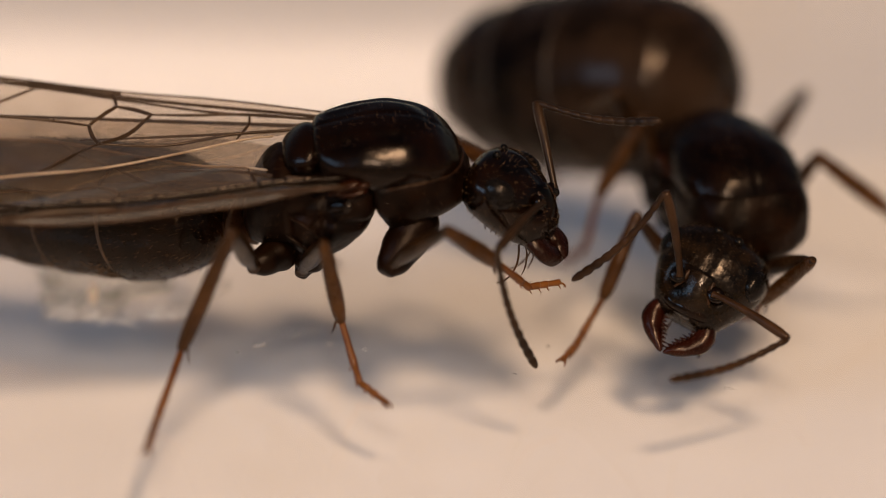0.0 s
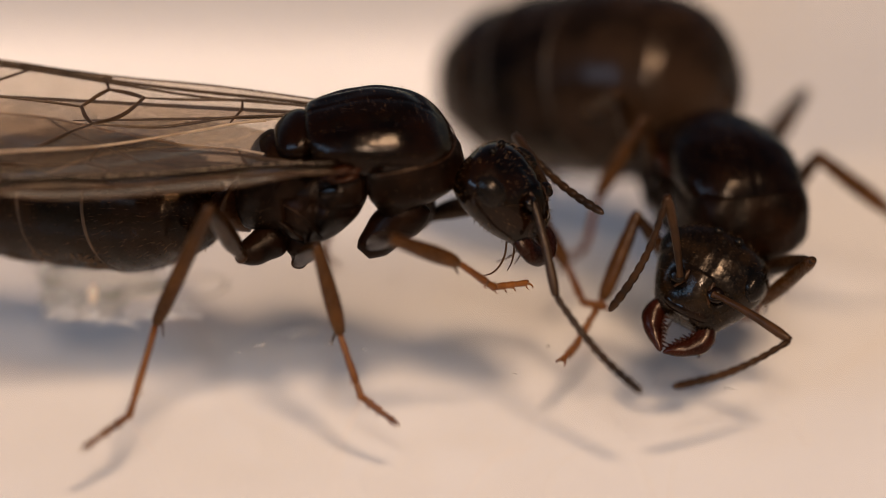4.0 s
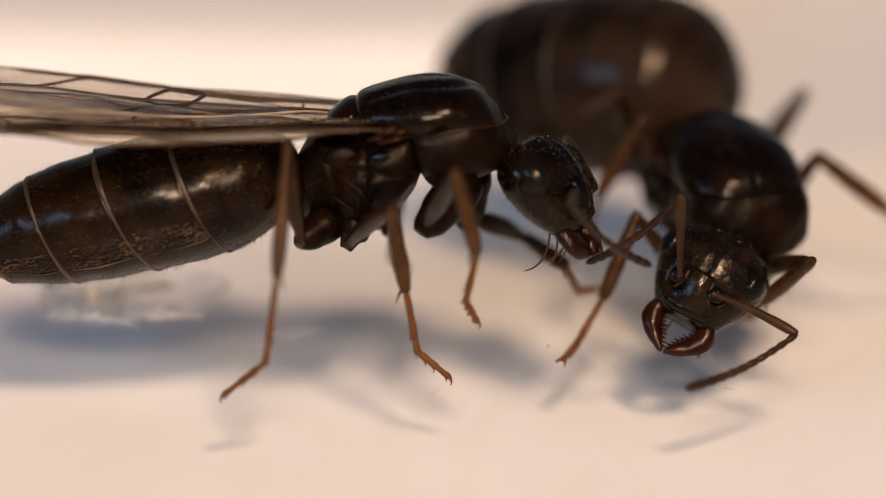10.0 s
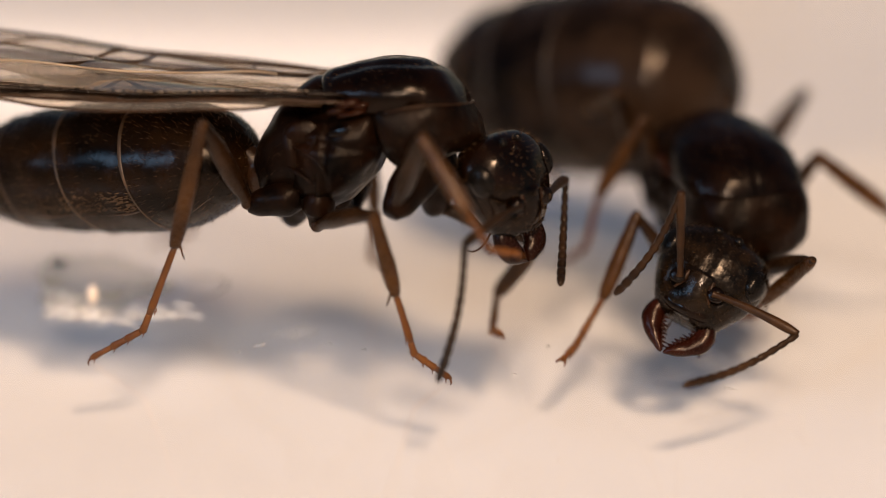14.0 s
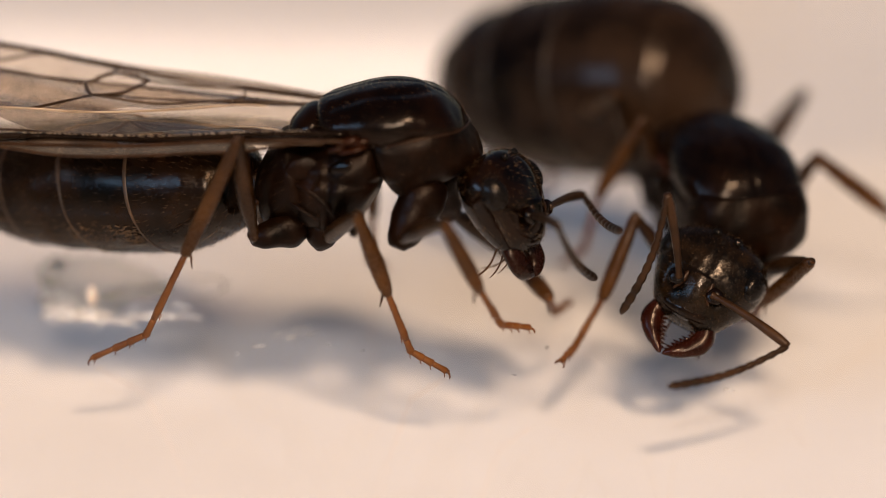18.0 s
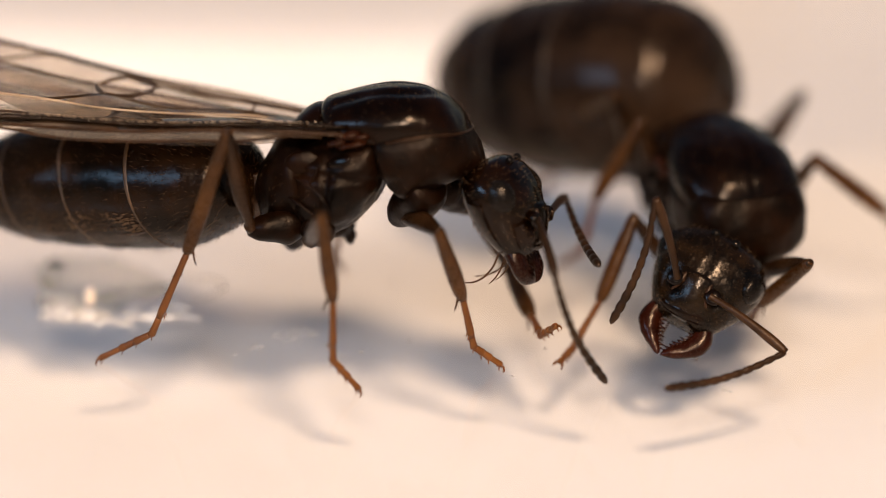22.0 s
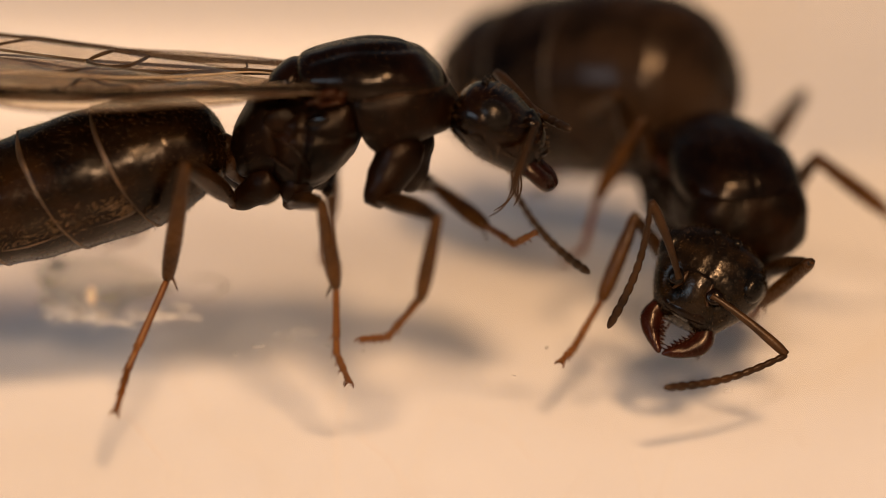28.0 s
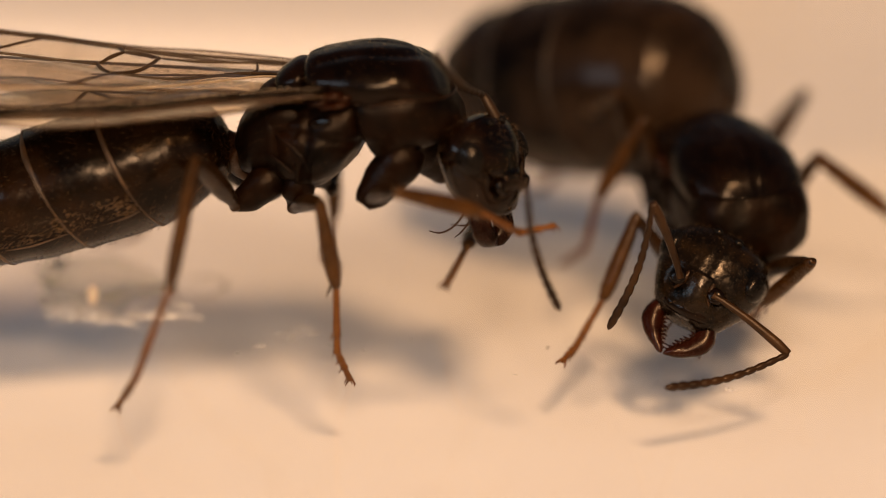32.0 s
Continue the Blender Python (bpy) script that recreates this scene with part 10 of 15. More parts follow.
        (28.1, at(0.8, 0.42, 0, 112, 61.8, 120.3)), (28.2, at(0.8, 0.42, 0, 112.1, 62.2, 120.1)),
        (28.3, at(0.8, 0.42, 0, 112.1, 62.6, 120)), (28.4, at(0.8, 0.42, 0, 112.1, 62.9, 119.9)),
        (28.5, at(0.8, 0.42, 0, 112.1, 63.3, 119.7)), (29, at(0.8, 0.42, 0, 108.5, 70.1, 113.5)),
        (29.12, at(0.8, 0.42, 0, 107.2, 69.3, 112.5)), (29.25, at(0.8, 0.42, 0, 106.1, 68.5, 111.5)),
        (29.38, at(0.8, 0.42, 0, 104.9, 67.6, 110.6)), (29.5, at(0.8, 0.42, 0, 103.9, 66.8, 109.8)),
        (29.75, at(0.8, 0.42, 0, 89.1, 63, 94.8)), (30, at(0.8, 0.42, 0, 78.7, 58, 83.7)),
        (30.12, at(0.8, 0.42, 0, 76.7, 58.9, 81.3)), (30.25, at(0.8, 0.42, 0, 74.7, 59.7, 78.8)),
        (30.38, at(0.8, 0.42, 0, 72.5, 60.4, 76.2)), (30.5, at(0.8, 0.42, 0, 70.1, 61.1, 73.4)),
        (31, at(0.8, 0.42, 0, 107.1, 61.1, 115.3)), (31.25, at(0.8, 0.42, 0, 94.1, 53.5, 103.5)),
        (31.5, at(0.8, 0.42, 0, 85.8, 45.1, 95.5)), (32, at(0.8, 0.42, 0, 64.3, 49.6, 66)),])
    walk(winged['L1femur'], [
        (0, at(0.662, 0.486, -0.734, 40.4, -22.5, 65.5)), (0.17, at(0.664, 0.492, -0.734, 38.6, -19.3, 65.2)),
        (0.33, at(0.665, 0.498, -0.734, 37, -16.1, 64.8)), (0.5, at(0.667, 0.504, -0.733, 35.6, -13, 64.4)),
        (0.67, at(0.668, 0.523, -0.731, 39.1, -22.1, 61.1)), (0.83, at(0.669, 0.543, -0.728, 44.4, -31.2, 57.3)),
        (1, at(0.67, 0.562, -0.725, 52.5, -40.1, 52.6)), (1.5, at(0.686, 0.637, -0.709, 57.1, -45.4, 57.5)),
        (1.62, at(0.709, 0.615, -0.718, 40.6, -33.1, 41)), (1.75, at(0.731, 0.592, -0.727, 21, -19.1, 28.8)),
        (1.88, at(0.754, 0.569, -0.734, 7.4, -4.5, 18.6)), (2, at(0.776, 0.545, -0.739, -1.8, 10.3, 8.7)),
        (2.5, at(0.889, 0.584, -0.726, -1.4, -9.9, 8)), (3, at(1.007, 0.64, -0.686, 2.9, -8.4, 11.1)),
        (3.5, at(0.802, 0.503, -0.745, -9.5, 3.4, 1.4)), (4, at(0.785, 0.523, -0.743, 3.7, 8.6, 17.1)),
        (4.5, at(0.767, 0.543, -0.739, 14.5, 13.1, 33.2)), (5, at(0.75, 0.563, -0.735, 22.8, 16.6, 49.8)),
        (5.5, at(0.733, 0.583, -0.729, 28.8, 18.8, 66.9)), (6, at(0.717, 0.704, -0.689, 33.7, 5.3, 84.2)),
        (6.5, at(0.83, 0.602, -0.727, 25.8, 10.8, 72.7)), (7, at(0.685, 0.635, -0.709, 34.9, 10, 96.5)),
        (7.5, at(0.681, 0.656, -0.702, 34.8, 8.8, 99.1)), (8, at(0.661, 0.706, -0.679, 32.3, 1.5, 105.3)),
        (8.25, at(0.67, 0.53, -0.73, 34.4, 3.2, 104.8)), (8.5, at(0.686, 0.347, -0.738, 36.6, 4.8, 104.2)),
        (8.6, at(0.569, 0.474, -0.711, 42, 16.9, 91.6)), (8.7, at(0.464, 0.598, -0.646, 46.1, 28, 77.4)),
        (8.8, at(0.377, 0.712, -0.546, 46.3, 37.4, 60.2)), (8.9, at(0.313, 0.811, -0.416, 40.6, 43.7, 39)),
        (9, at(0.276, 0.888, -0.263, 29.3, 45.4, 14.9)), (9.1, at(0.393, 0.95, -0.34, 32.8, 42.7, 23.3)),
        (9.2, at(0.526, 0.991, -0.402, 35.2, 39.6, 31)), (9.3, at(0.67, 1.008, -0.448, 36.6, 35.9, 37.9)),
        (9.4, at(0.82, 1, -0.475, 37.2, 31.9, 44.2)), (9.5, at(0.969, 0.969, -0.482, 37.1, 27.7, 50)),
        (9.62, at(0.883, 0.93, -0.544, 37.7, 27.2, 53.8)), (9.75, at(0.794, 0.879, -0.593, 38.4, 26.6, 57.5)),
        (9.88, at(0.706, 0.817, -0.629, 39, 25.8, 61.2)), (10, at(0.62, 0.747, -0.651, 39.8, 25.1, 64.9)),
        (10.5, at(0.7, 0.717, -0.681, 31.5, 28.2, 51.9)), (11, at(0.731, 0.756, -0.667, 32.2, 24.7, 53)),
        (11.5, at(0.734, 0.757, -0.667, 32.4, 21.4, 57.3)), (12, at(0.827, 0.902, -0.574, 37.9, 27.7, 66.5)),
        (12.5, at(0.707, 0.776, -0.653, 37.7, 31.7, 71.1)), (12.6, at(0.752, 0.85, -0.613, 41.2, 34.2, 75)),
        (12.7, at(0.797, 0.916, -0.563, 44.9, 36.6, 79.2)), (12.8, at(0.842, 0.975, -0.503, 48.9, 38.9, 83.6)),
        (12.9, at(0.887, 1.024, -0.436, 53.4, 41, 88.3)), (13, at(0.93, 1.064, -0.362, 58.2, 42.8, 93.3)),
        (13.12, at(0.852, 0.998, -0.476, 56.6, 49.5, 82.2)), (13.25, at(0.772, 0.907, -0.57, 50, 54.8, 67.9)),
        (13.38, at(0.694, 0.796, -0.64, 38.5, 58, 50.4)), (13.5, at(0.619, 0.669, -0.684, 23.8, 58.4, 31)),
        (14, at(0.609, 0.812, -0.61, 25.8, 31.9, 22.7)), (14.12, at(0.603, 0.797, -0.618, 35, 30.4, 42.7)),
        (14.25, at(0.598, 0.782, -0.625, 41.2, 25.9, 61.6)), (14.38, at(0.593, 0.766, -0.632, 43.7, 19.3, 78.8)),
        (14.5, at(0.588, 0.751, -0.639, 42.8, 11.2, 94.5)), (15, at(0.59, 0.761, -0.634, 42.6, 10.6, 94.1)),
        (15.5, at(0.593, 0.772, -0.629, 42.5, 10, 93.8)), (16, at(0.595, 0.783, -0.624, 42.3, 9.5, 93.4)),
        (16.5, at(0.598, 0.793, -0.618, 42.1, 8.9, 93)), (16.75, at(0.646, 0.823, -0.614, 44.3, 18.9, 80.9)),
        (17, at(0.695, 0.85, -0.605, 43, 28.1, 67.3)), (17.17, at(0.655, 0.801, -0.63, 40, 6.3, 63)),
        (17.33, at(0.617, 0.748, -0.649, 43.2, -15.6, 59.2)), (17.5, at(0.58, 0.693, -0.663, 55.4, -37.3, 54.3)),
        (17.67, at(0.656, 0.729, -0.668, 40.1, -9.7, 56.2)), (17.83, at(0.734, 0.761, -0.665, 35.9, 18, 57.8)),
        (18, at(0.814, 0.789, -0.653, 39.3, 45.6, 60)), (18.5, at(1.08, 0.873, -0.528, 56.8, 60.5, 82.7)),
        (18.62, at(1.047, 0.856, -0.558, 54.3, 54.4, 81.7)), (18.75, at(1.014, 0.838, -0.585, 52.3, 48.4, 81)),
        (18.88, at(0.98, 0.818, -0.61, 50.5, 42.3, 80.4)), (19, at(0.945, 0.796, -0.632, 48.9, 36.2, 79.9)),
        (19.1, at(0.876, 0.798, -0.644, 48.1, 34.9, 79.1)), (19.2, at(0.806, 0.796, -0.649, 47.3, 33.6, 78.4)),
        (19.3, at(0.736, 0.79, -0.649, 46.6, 32.3, 77.7)), (19.4, at(0.667, 0.782, -0.643, 45.9, 30.9, 77)),
        (19.5, at(0.598, 0.77, -0.632, 45.3, 29.6, 76.3)), (19.6, at(0.67, 0.792, -0.638, 45.9, 30.7, 77.3)),
        (19.7, at(0.743, 0.809, -0.639, 46.6, 31.7, 78.2)), (19.8, at(0.816, 0.823, -0.632, 47.3, 32.7, 79.2)),
        (19.9, at(0.889, 0.833, -0.62, 48, 33.7, 80.2)), (20, at(0.962, 0.838, -0.601, 48.7, 34.7, 81.2)),
        (20.33, at(0.842, 0.896, -0.578, 49.2, 35.9, 80.5)), (20.67, at(0.72, 0.938, -0.537, 49.7, 37.2, 79.8)),
        (21, at(0.601, 0.963, -0.477, 50.1, 38.4, 79.2)), (21.1, at(0.591, 0.912, -0.526, 47.2, 41.6, 71)),
        (21.2, at(0.582, 0.855, -0.57, 42.8, 44.2, 62.2)), (21.3, at(0.575, 0.795, -0.609, 37, 46, 52.6)),
        (21.4, at(0.57, 0.731, -0.642, 30.2, 47, 42.6)), (21.5, at(0.568, 0.665, -0.67, 22.7, 47.1, 32.4)),
        (21.62, at(0.689, 0.777, -0.65, 31.5, 49, 44.3)), (21.75, at(0.816, 0.872, -0.598, 40.1, 49.6, 56.8)),
        (21.88, at(0.942, 0.945, -0.517, 47.7, 48.9, 69.3)), (22, at(1.061, 0.991, -0.41, 53.4, 46.8, 81.1)),
        (22.12, at(0.95, 0.964, -0.494, 45.5, 44.4, 65.6)), (22.25, at(0.835, 0.917, -0.561, 38.1, 40, 51.8)),
        (22.38, at(0.717, 0.852, -0.607, 31.9, 34.2, 39.8)), (22.5, at(0.603, 0.773, -0.632, 26.8, 27.4, 29.6)),
        (22.6, at(0.601, 0.792, -0.62, 33.5, 24.8, 40.8)), (22.7, at(0.599, 0.811, -0.608, 38.8, 21.4, 51.6)),
        (22.8, at(0.598, 0.83, -0.595, 42.4, 17.3, 61.8)), (22.9, at(0.596, 0.848, -0.581, 44.4, 12.8, 71.5)),
        (23, at(0.595, 0.866, -0.567, 44.6, 7.9, 80.9)), (23.1, at(0.636, 0.863, -0.583, 42.3, 10.5, 81.4)),
        (23.2, at(0.678, 0.858, -0.596, 39.9, 13.1, 81.9)), (23.3, at(0.72, 0.852, -0.608, 37.5, 15.7, 82.5)),
        (23.4, at(0.762, 0.844, -0.617, 35.1, 18.3, 83)), (23.5, at(0.805, 0.835, -0.624, 32.7, 21, 83.6)),
        (23.6, at(0.84, 0.88, -0.591, 33.8, 23.7, 83)), (23.7, at(0.874, 0.92, -0.554, 34.9, 26.3, 82.4)),
        (23.8, at(0.908, 0.957, -0.512, 36.2, 29, 81.7)), (23.9, at(0.942, 0.99, -0.466, 37.5, 31.7, 81)),
        (24, at(0.974, 1.018, -0.417, 38.9, 34.4, 80.3)), (24.1, at(0.932, 0.982, -0.478, 37.7, 31.4, 80.2)),
        (24.2, at(0.889, 0.94, -0.533, 36.7, 28.4, 80.1)), (24.3, at(0.844, 0.891, -0.582, 35.9, 25.4, 80.1)),
        (24.4, at(0.799, 0.836, -0.624, 35.2, 22.5, 80)), (24.5, at(0.754, 0.776, -0.658, 34.7, 19.5, 80)),
        (24.6, at(0.836, 0.834, -0.624, 36.9, 24.6, 78.8)), (24.7, at(0.918, 0.883, -0.578, 39.4, 29.7, 77.5)),
        (24.8, at(0.997, 0.923, -0.52, 42, 34.8, 76.1)), (24.9, at(1.072, 0.954, -0.451, 44.7, 39.8, 74.4)),
        (25, at(1.142, 0.973, -0.374, 47.5, 44.9, 72.6)), (25.5, at(1.149, 0.775, -0.561, 33.1, 35, 59)),
        (26.5, at(1.085, 0.845, -0.548, 32.1, 27.7, 51.6)), (27.5, at(1.017, 0.908, -0.527, 31.7, 20.1, 45.1)),
        (27.62, at(0.919, 0.878, -0.581, 35.1, 19.8, 55.3)), (27.75, at(0.819, 0.838, -0.622, 38, 18.9, 65.5)),
        (27.88, at(0.718, 0.788, -0.648, 40, 17.4, 75.5)), (28, at(0.619, 0.729, -0.659, 41.3, 15.4, 85.3)),
        (28.1, at(0.622, 0.726, -0.661, 41.4, 18.1, 84.8)), (28.2, at(0.624, 0.723, -0.663, 41.5, 20.7, 84.3)),
        (28.3, at(0.627, 0.719, -0.666, 41.7, 23.4, 83.8)), (28.4, at(0.63, 0.716, -0.668, 41.9, 26, 83.2)),
        (28.5, at(0.633, 0.712, -0.67, 42.2, 28.6, 82.6)), (29, at(0.698, 0.654, -0.705, 32.5, 17.2, 69.6)),
        (29.12, at(0.699, 0.665, -0.702, 35.5, 29.1, 74.8)), (29.25, at(0.699, 0.676, -0.698, 41, 40.8, 81.3)),
        (29.38, at(0.699, 0.687, -0.694, 51, 52, 90.5)), (29.5, at(0.7, 0.698, -0.689, 70, 62, 105.5)),
        (29.75, at(0.772, 0.759, -0.668, 53.9, 56.7, 83.1)), (30, at(0.844, 0.815, -0.636, 43.5, 48.5, 67.5)),
        (30.12, at(0.859, 0.803, -0.642, 43.8, 45.5, 69.8)), (30.25, at(0.874, 0.791, -0.647, 43.9, 42.4, 71.8)),
        (30.38, at(0.889, 0.779, -0.652, 43.9, 39.3, 73.7)), (30.5, at(0.903, 0.767, -0.657, 43.8, 36.1, 75.4)),
        (31, at(0.645, 0.748, -0.656, 39.7, 15.2, 77.9)), (31.25, at(0.696, 0.854, -0.603, 41.2, 28.5, 73.1)),
        (31.5, at(0.75, 0.947, -0.531, 42.5, 41.5, 67)), (32, at(0.998, 0.864, -0.571, 46.3, 40.7, 84.1)),])
    walk(winged['L1tibia'], [
        (0, at(1.45, 0, 0, -33.5, -35.8, -124.8)), (0.17, at(1.45, 0, 0, -32.2, -32.6, -123.3)),
        (0.33, at(1.45, 0, 0, -30.6, -29.6, -121.9)), (0.5, at(1.45, 0, 0, -28.8, -26.8, -120.7)),
        (0.67, at(1.45, 0, 0, -35.7, -32.6, -119.8)), (0.83, at(1.45, 0, 0, -42.3, -39.1, -118.9)),
        (1, at(1.45, 0, 0, -48.1, -47, -118.5)), (1.5, at(1.45, 0, 0, -45.6, -51, -121.9)),
        (1.62, at(1.45, 0, 0, -58.5, -0.7, -99.3)), (1.75, at(1.45, 0, 0, -59.5, 49.7, -82)),
        (1.88, at(1.45, 0, 0, 8.3, 75.5, 10.2)), (2, at(1.45, 0, 0, 35.7, 51.6, 73)),
        (2.5, at(1.45, 0, 0, 61.8, 58.3, 88.3)), (3, at(1.45, 0, 0, 71.9, 65.3, 93.5)),
        (3.5, at(1.45, 0, 0, 42.7, 57.1, 71.4)), (4, at(1.45, 0, 0, -11.8, 65.7, -19.3)),
        (4.5, at(1.45, 0, 0, -22.3, 40.8, -67.2)), (5, at(1.45, 0, 0, -10.8, 17.7, -94.4)),
        (5.5, at(1.45, 0, 0, 0.5, 2.9, -123)), (6, at(1.45, 0, 0, 4.5, 3.5, -131.5)),
        (6.5, at(1.45, 0, 0, -0.4, 2.1, -128.9)), (7, at(1.45, 0, 0, 8.1, 9.4, -137.1)),
        (7.5, at(1.45, 0, 0, 8.7, 14.1, -141)), (8, at(1.45, 0, 0, 8.5, 15.9, -144.9)),
        (8.25, at(1.45, 0, 0, 7.9, 38, -155.2)), (8.5, at(1.45, 0, 0, 3.2, 58.9, -172.8)),
        (8.6, at(1.45, 0, 0, 16.1, 54.3, -145.4)), (8.7, at(1.45, 0, 0, 23.3, 43.7, -123.7)),
        (8.8, at(1.45, 0, 0, 22.8, 30.5, -108.4)), (8.9, at(1.45, 0, 0, 17, 18.3, -96.1)),
        (9, at(1.45, 0, 0, 8.1, 9.4, -84.2)), (9.1, at(1.45, 0, 0, 9.7, 8.6, -90.8)),
        (9.2, at(1.45, 0, 0, 10.8, 8.3, -97.6)), (9.3, at(1.45, 0, 0, 11.2, 8.1, -104.5)),
        (9.4, at(1.45, 0, 0, 10.9, 7.8, -111.5)), (9.5, at(1.45, 0, 0, 10, 7.2, -118.5)),
        (9.62, at(1.45, 0, 0, 10, 4.2, -117.6)), (9.75, at(1.45, 0, 0, 9.9, 1, -117)),
        (9.88, at(1.45, 0, 0, 9.8, -2.4, -116.5)), (10, at(1.45, 0, 0, 9.6, -5.9, -116.1)),
        (10.5, at(1.45, 0, 0, 3, -3.4, -122.8)), (11, at(1.45, 0, 0, 1.4, -7.2, -128)),
        (11.5, at(1.45, 0, 0, 1.6, -7.7, -128)), (12, at(1.45, 0, 0, 10, -3.7, -123.2)),
        (12.5, at(1.45, 0, 0, 12, 0.6, -127.5)), (12.6, at(1.45, 0, 0, 16.5, 5.9, -124.3)),
        (12.7, at(1.45, 0, 0, 21.5, 10.6, -120.4)), (12.8, at(1.45, 0, 0, 26.9, 14.6, -115.6)),
        (12.9, at(1.45, 0, 0, 32.9, 17.8, -110.1)), (13, at(1.45, 0, 0, 39.2, 19.8, -103.8)),
        (13.12, at(1.45, 0, 0, 41.2, 27.6, -70.1)), (13.25, at(1.45, 0, 0, 33.7, 37, -35)),
        (13.31, at(1.45, 0, 0, 12.7, 38.3, -14.1)), (13.38, at(1.45, 0, 0, -7.6, 45.4, 6.2)),
        (13.44, at(1.45, 0, 0, -16.6, 43.4, 29.9)), (13.5, at(1.45, 0, 0, -25.8, 44.2, 53.4)),
        (14, at(1.45, 0, 0, 4.4, 64.6, 100.9)), (14.06, at(1.45, 0, 0, 13.7, 70.7, 56.6)),
        (14.12, at(1.45, 0, 0, 3.5, 77.2, -6.1)), (14.19, at(1.45, 0, 0, 6.5, 66.4, -41.2)),
        (14.25, at(1.45, 0, 0, 19.9, 57.6, -67.2)), (14.38, at(1.45, 0, 0, 18.5, 38.3, -98.9)),
        (14.5, at(1.45, 0, 0, 14.7, 20.8, -128.8)), (15, at(1.45, 0, 0, 14.1, 17.3, -131.3)),
        (15.5, at(1.45, 0, 0, 13.6, 13.8, -133.8)), (16, at(1.45, 0, 0, 13.1, 10.2, -136.1)),
        (16.5, at(1.45, 0, 0, 12.8, 6.6, -138.2)), (16.75, at(1.45, 0, 0, 12.6, 2.2, -135)),
        (17, at(1.45, 0, 0, 11.3, -2.2, -132.1)), (17.17, at(1.45, 0, 0, -4.8, -13.2, -124.8)),
        (17.33, at(1.45, 0, 0, -23.9, -20.4, -115.6)), (17.5, at(1.45, 0, 0, -42.8, -26.5, -109.8)),
        (17.67, at(1.45, 0, 0, -24.9, -12.6, -105.5)), (17.83, at(1.45, 0, 0, -2.8, -4.7, -103.7)),
        (18, at(1.45, 0, 0, 20.1, 0.2, -99.9)), (18.5, at(1.45, 0, 0, 37.7, 3, -99.4)),
        (18.62, at(1.45, 0, 0, 34.6, 7.4, -104.5)), (18.75, at(1.45, 0, 0, 31.2, 11.3, -110.2)),
        (18.88, at(1.45, 0, 0, 27.7, 14.5, -116.3)), (19, at(1.45, 0, 0, 23.9, 17.1, -122.8)),
        (19.1, at(1.45, 0, 0, 22.5, 12.5, -122.6)), (19.2, at(1.45, 0, 0, 21.1, 8, -122.3)),
        (19.3, at(1.45, 0, 0, 19.9, 3.5, -121.7)), (19.4, at(1.45, 0, 0, 18.6, -1, -121)),
        (19.5, at(1.45, 0, 0, 17.4, -5.5, -120)), (19.6, at(1.45, 0, 0, 18, 0.5, -122.1)),
        (19.7, at(1.45, 0, 0, 18.7, 6.6, -123.9)), (19.8, at(1.45, 0, 0, 19.4, 12.7, -125.6)),
        (19.9, at(1.45, 0, 0, 20.2, 18.9, -127.1)), (20, at(1.45, 0, 0, 21.1, 25.2, -128.4)),
        (20.33, at(1.45, 0, 0, 21.7, 23.9, -128.2)), (20.67, at(1.45, 0, 0, 22.3, 22.6, -127.9)),
        (21, at(1.45, 0, 0, 22.9, 21.3, -127.7)), (21.1, at(1.45, 0, 0, 28.1, 30.8, -98.8)),
        (21.2, at(1.45, 0, 0, 28.6, 38.2, -66.9)), (21.3, at(1.45, 0, 0, 17.4, 42, -31.4)),
        (21.4, at(1.45, 0, 0, -2.4, 39.8, 5.4)), (21.5, at(1.45, 0, 0, -8.8, 30.4, 38.2)),
        (21.62, at(1.45, 0, 0, 0.1, 30.8, -0.1)), (21.75, at(1.45, 0, 0, 18.6, 24.5, -35.9)),
        (21.88, at(1.45, 0, 0, 31, 17.4, -68.9)), (22, at(1.45, 0, 0, 35.3, 13.1, -101.5)),
        (22.12, at(1.45, 0, 0, 28, 20.1, -72.1)), (22.25, at(1.45, 0, 0, 15.9, 33.8, -43)),
        (22.38, at(1.45, 0, 0, 1.3, 48.2, -6.7)), (22.5, at(1.45, 0, 0, 3.5, 50.3, 42.7)),
        (22.6, at(1.45, 0, 0, -0.1, 55.3, -9.2)), (22.7, at(1.45, 0, 0, 3.9, 45.5, -55)),
        (22.8, at(1.45, 0, 0, 8.2, 30.4, -87.7)), (22.9, at(1.45, 0, 0, 10.3, 15.2, -115.5)),
        (23, at(1.45, 0, 0, 9.4, 1.1, -142.4)), (23.1, at(1.45, 0, 0, 10.8, 6.3, -141.8)),
        (23.2, at(1.45, 0, 0, 12.1, 11.5, -141.4)), (23.3, at(1.45, 0, 0, 13.5, 16.8, -141.3)),
        (23.4, at(1.45, 0, 0, 14.9, 22.2, -141.3)), (23.5, at(1.45, 0, 0, 16.3, 27.6, -141.5)),
        (23.6, at(1.45, 0, 0, 18.5, 25.3, -138.8)), (23.7, at(1.45, 0, 0, 20.6, 22.8, -136.2)),
        (23.8, at(1.45, 0, 0, 22.8, 20.1, -133.7)), (23.9, at(1.45, 0, 0, 25.1, 17.2, -131.5)),
        (24, at(1.45, 0, 0, 27.3, 14.1, -129.4)), (24.1, at(1.45, 0, 0, 25.6, 16.5, -127.8)),
        (24.2, at(1.45, 0, 0, 23.8, 18.9, -126.2)), (24.3, at(1.45, 0, 0, 22.1, 21.3, -124.7)),
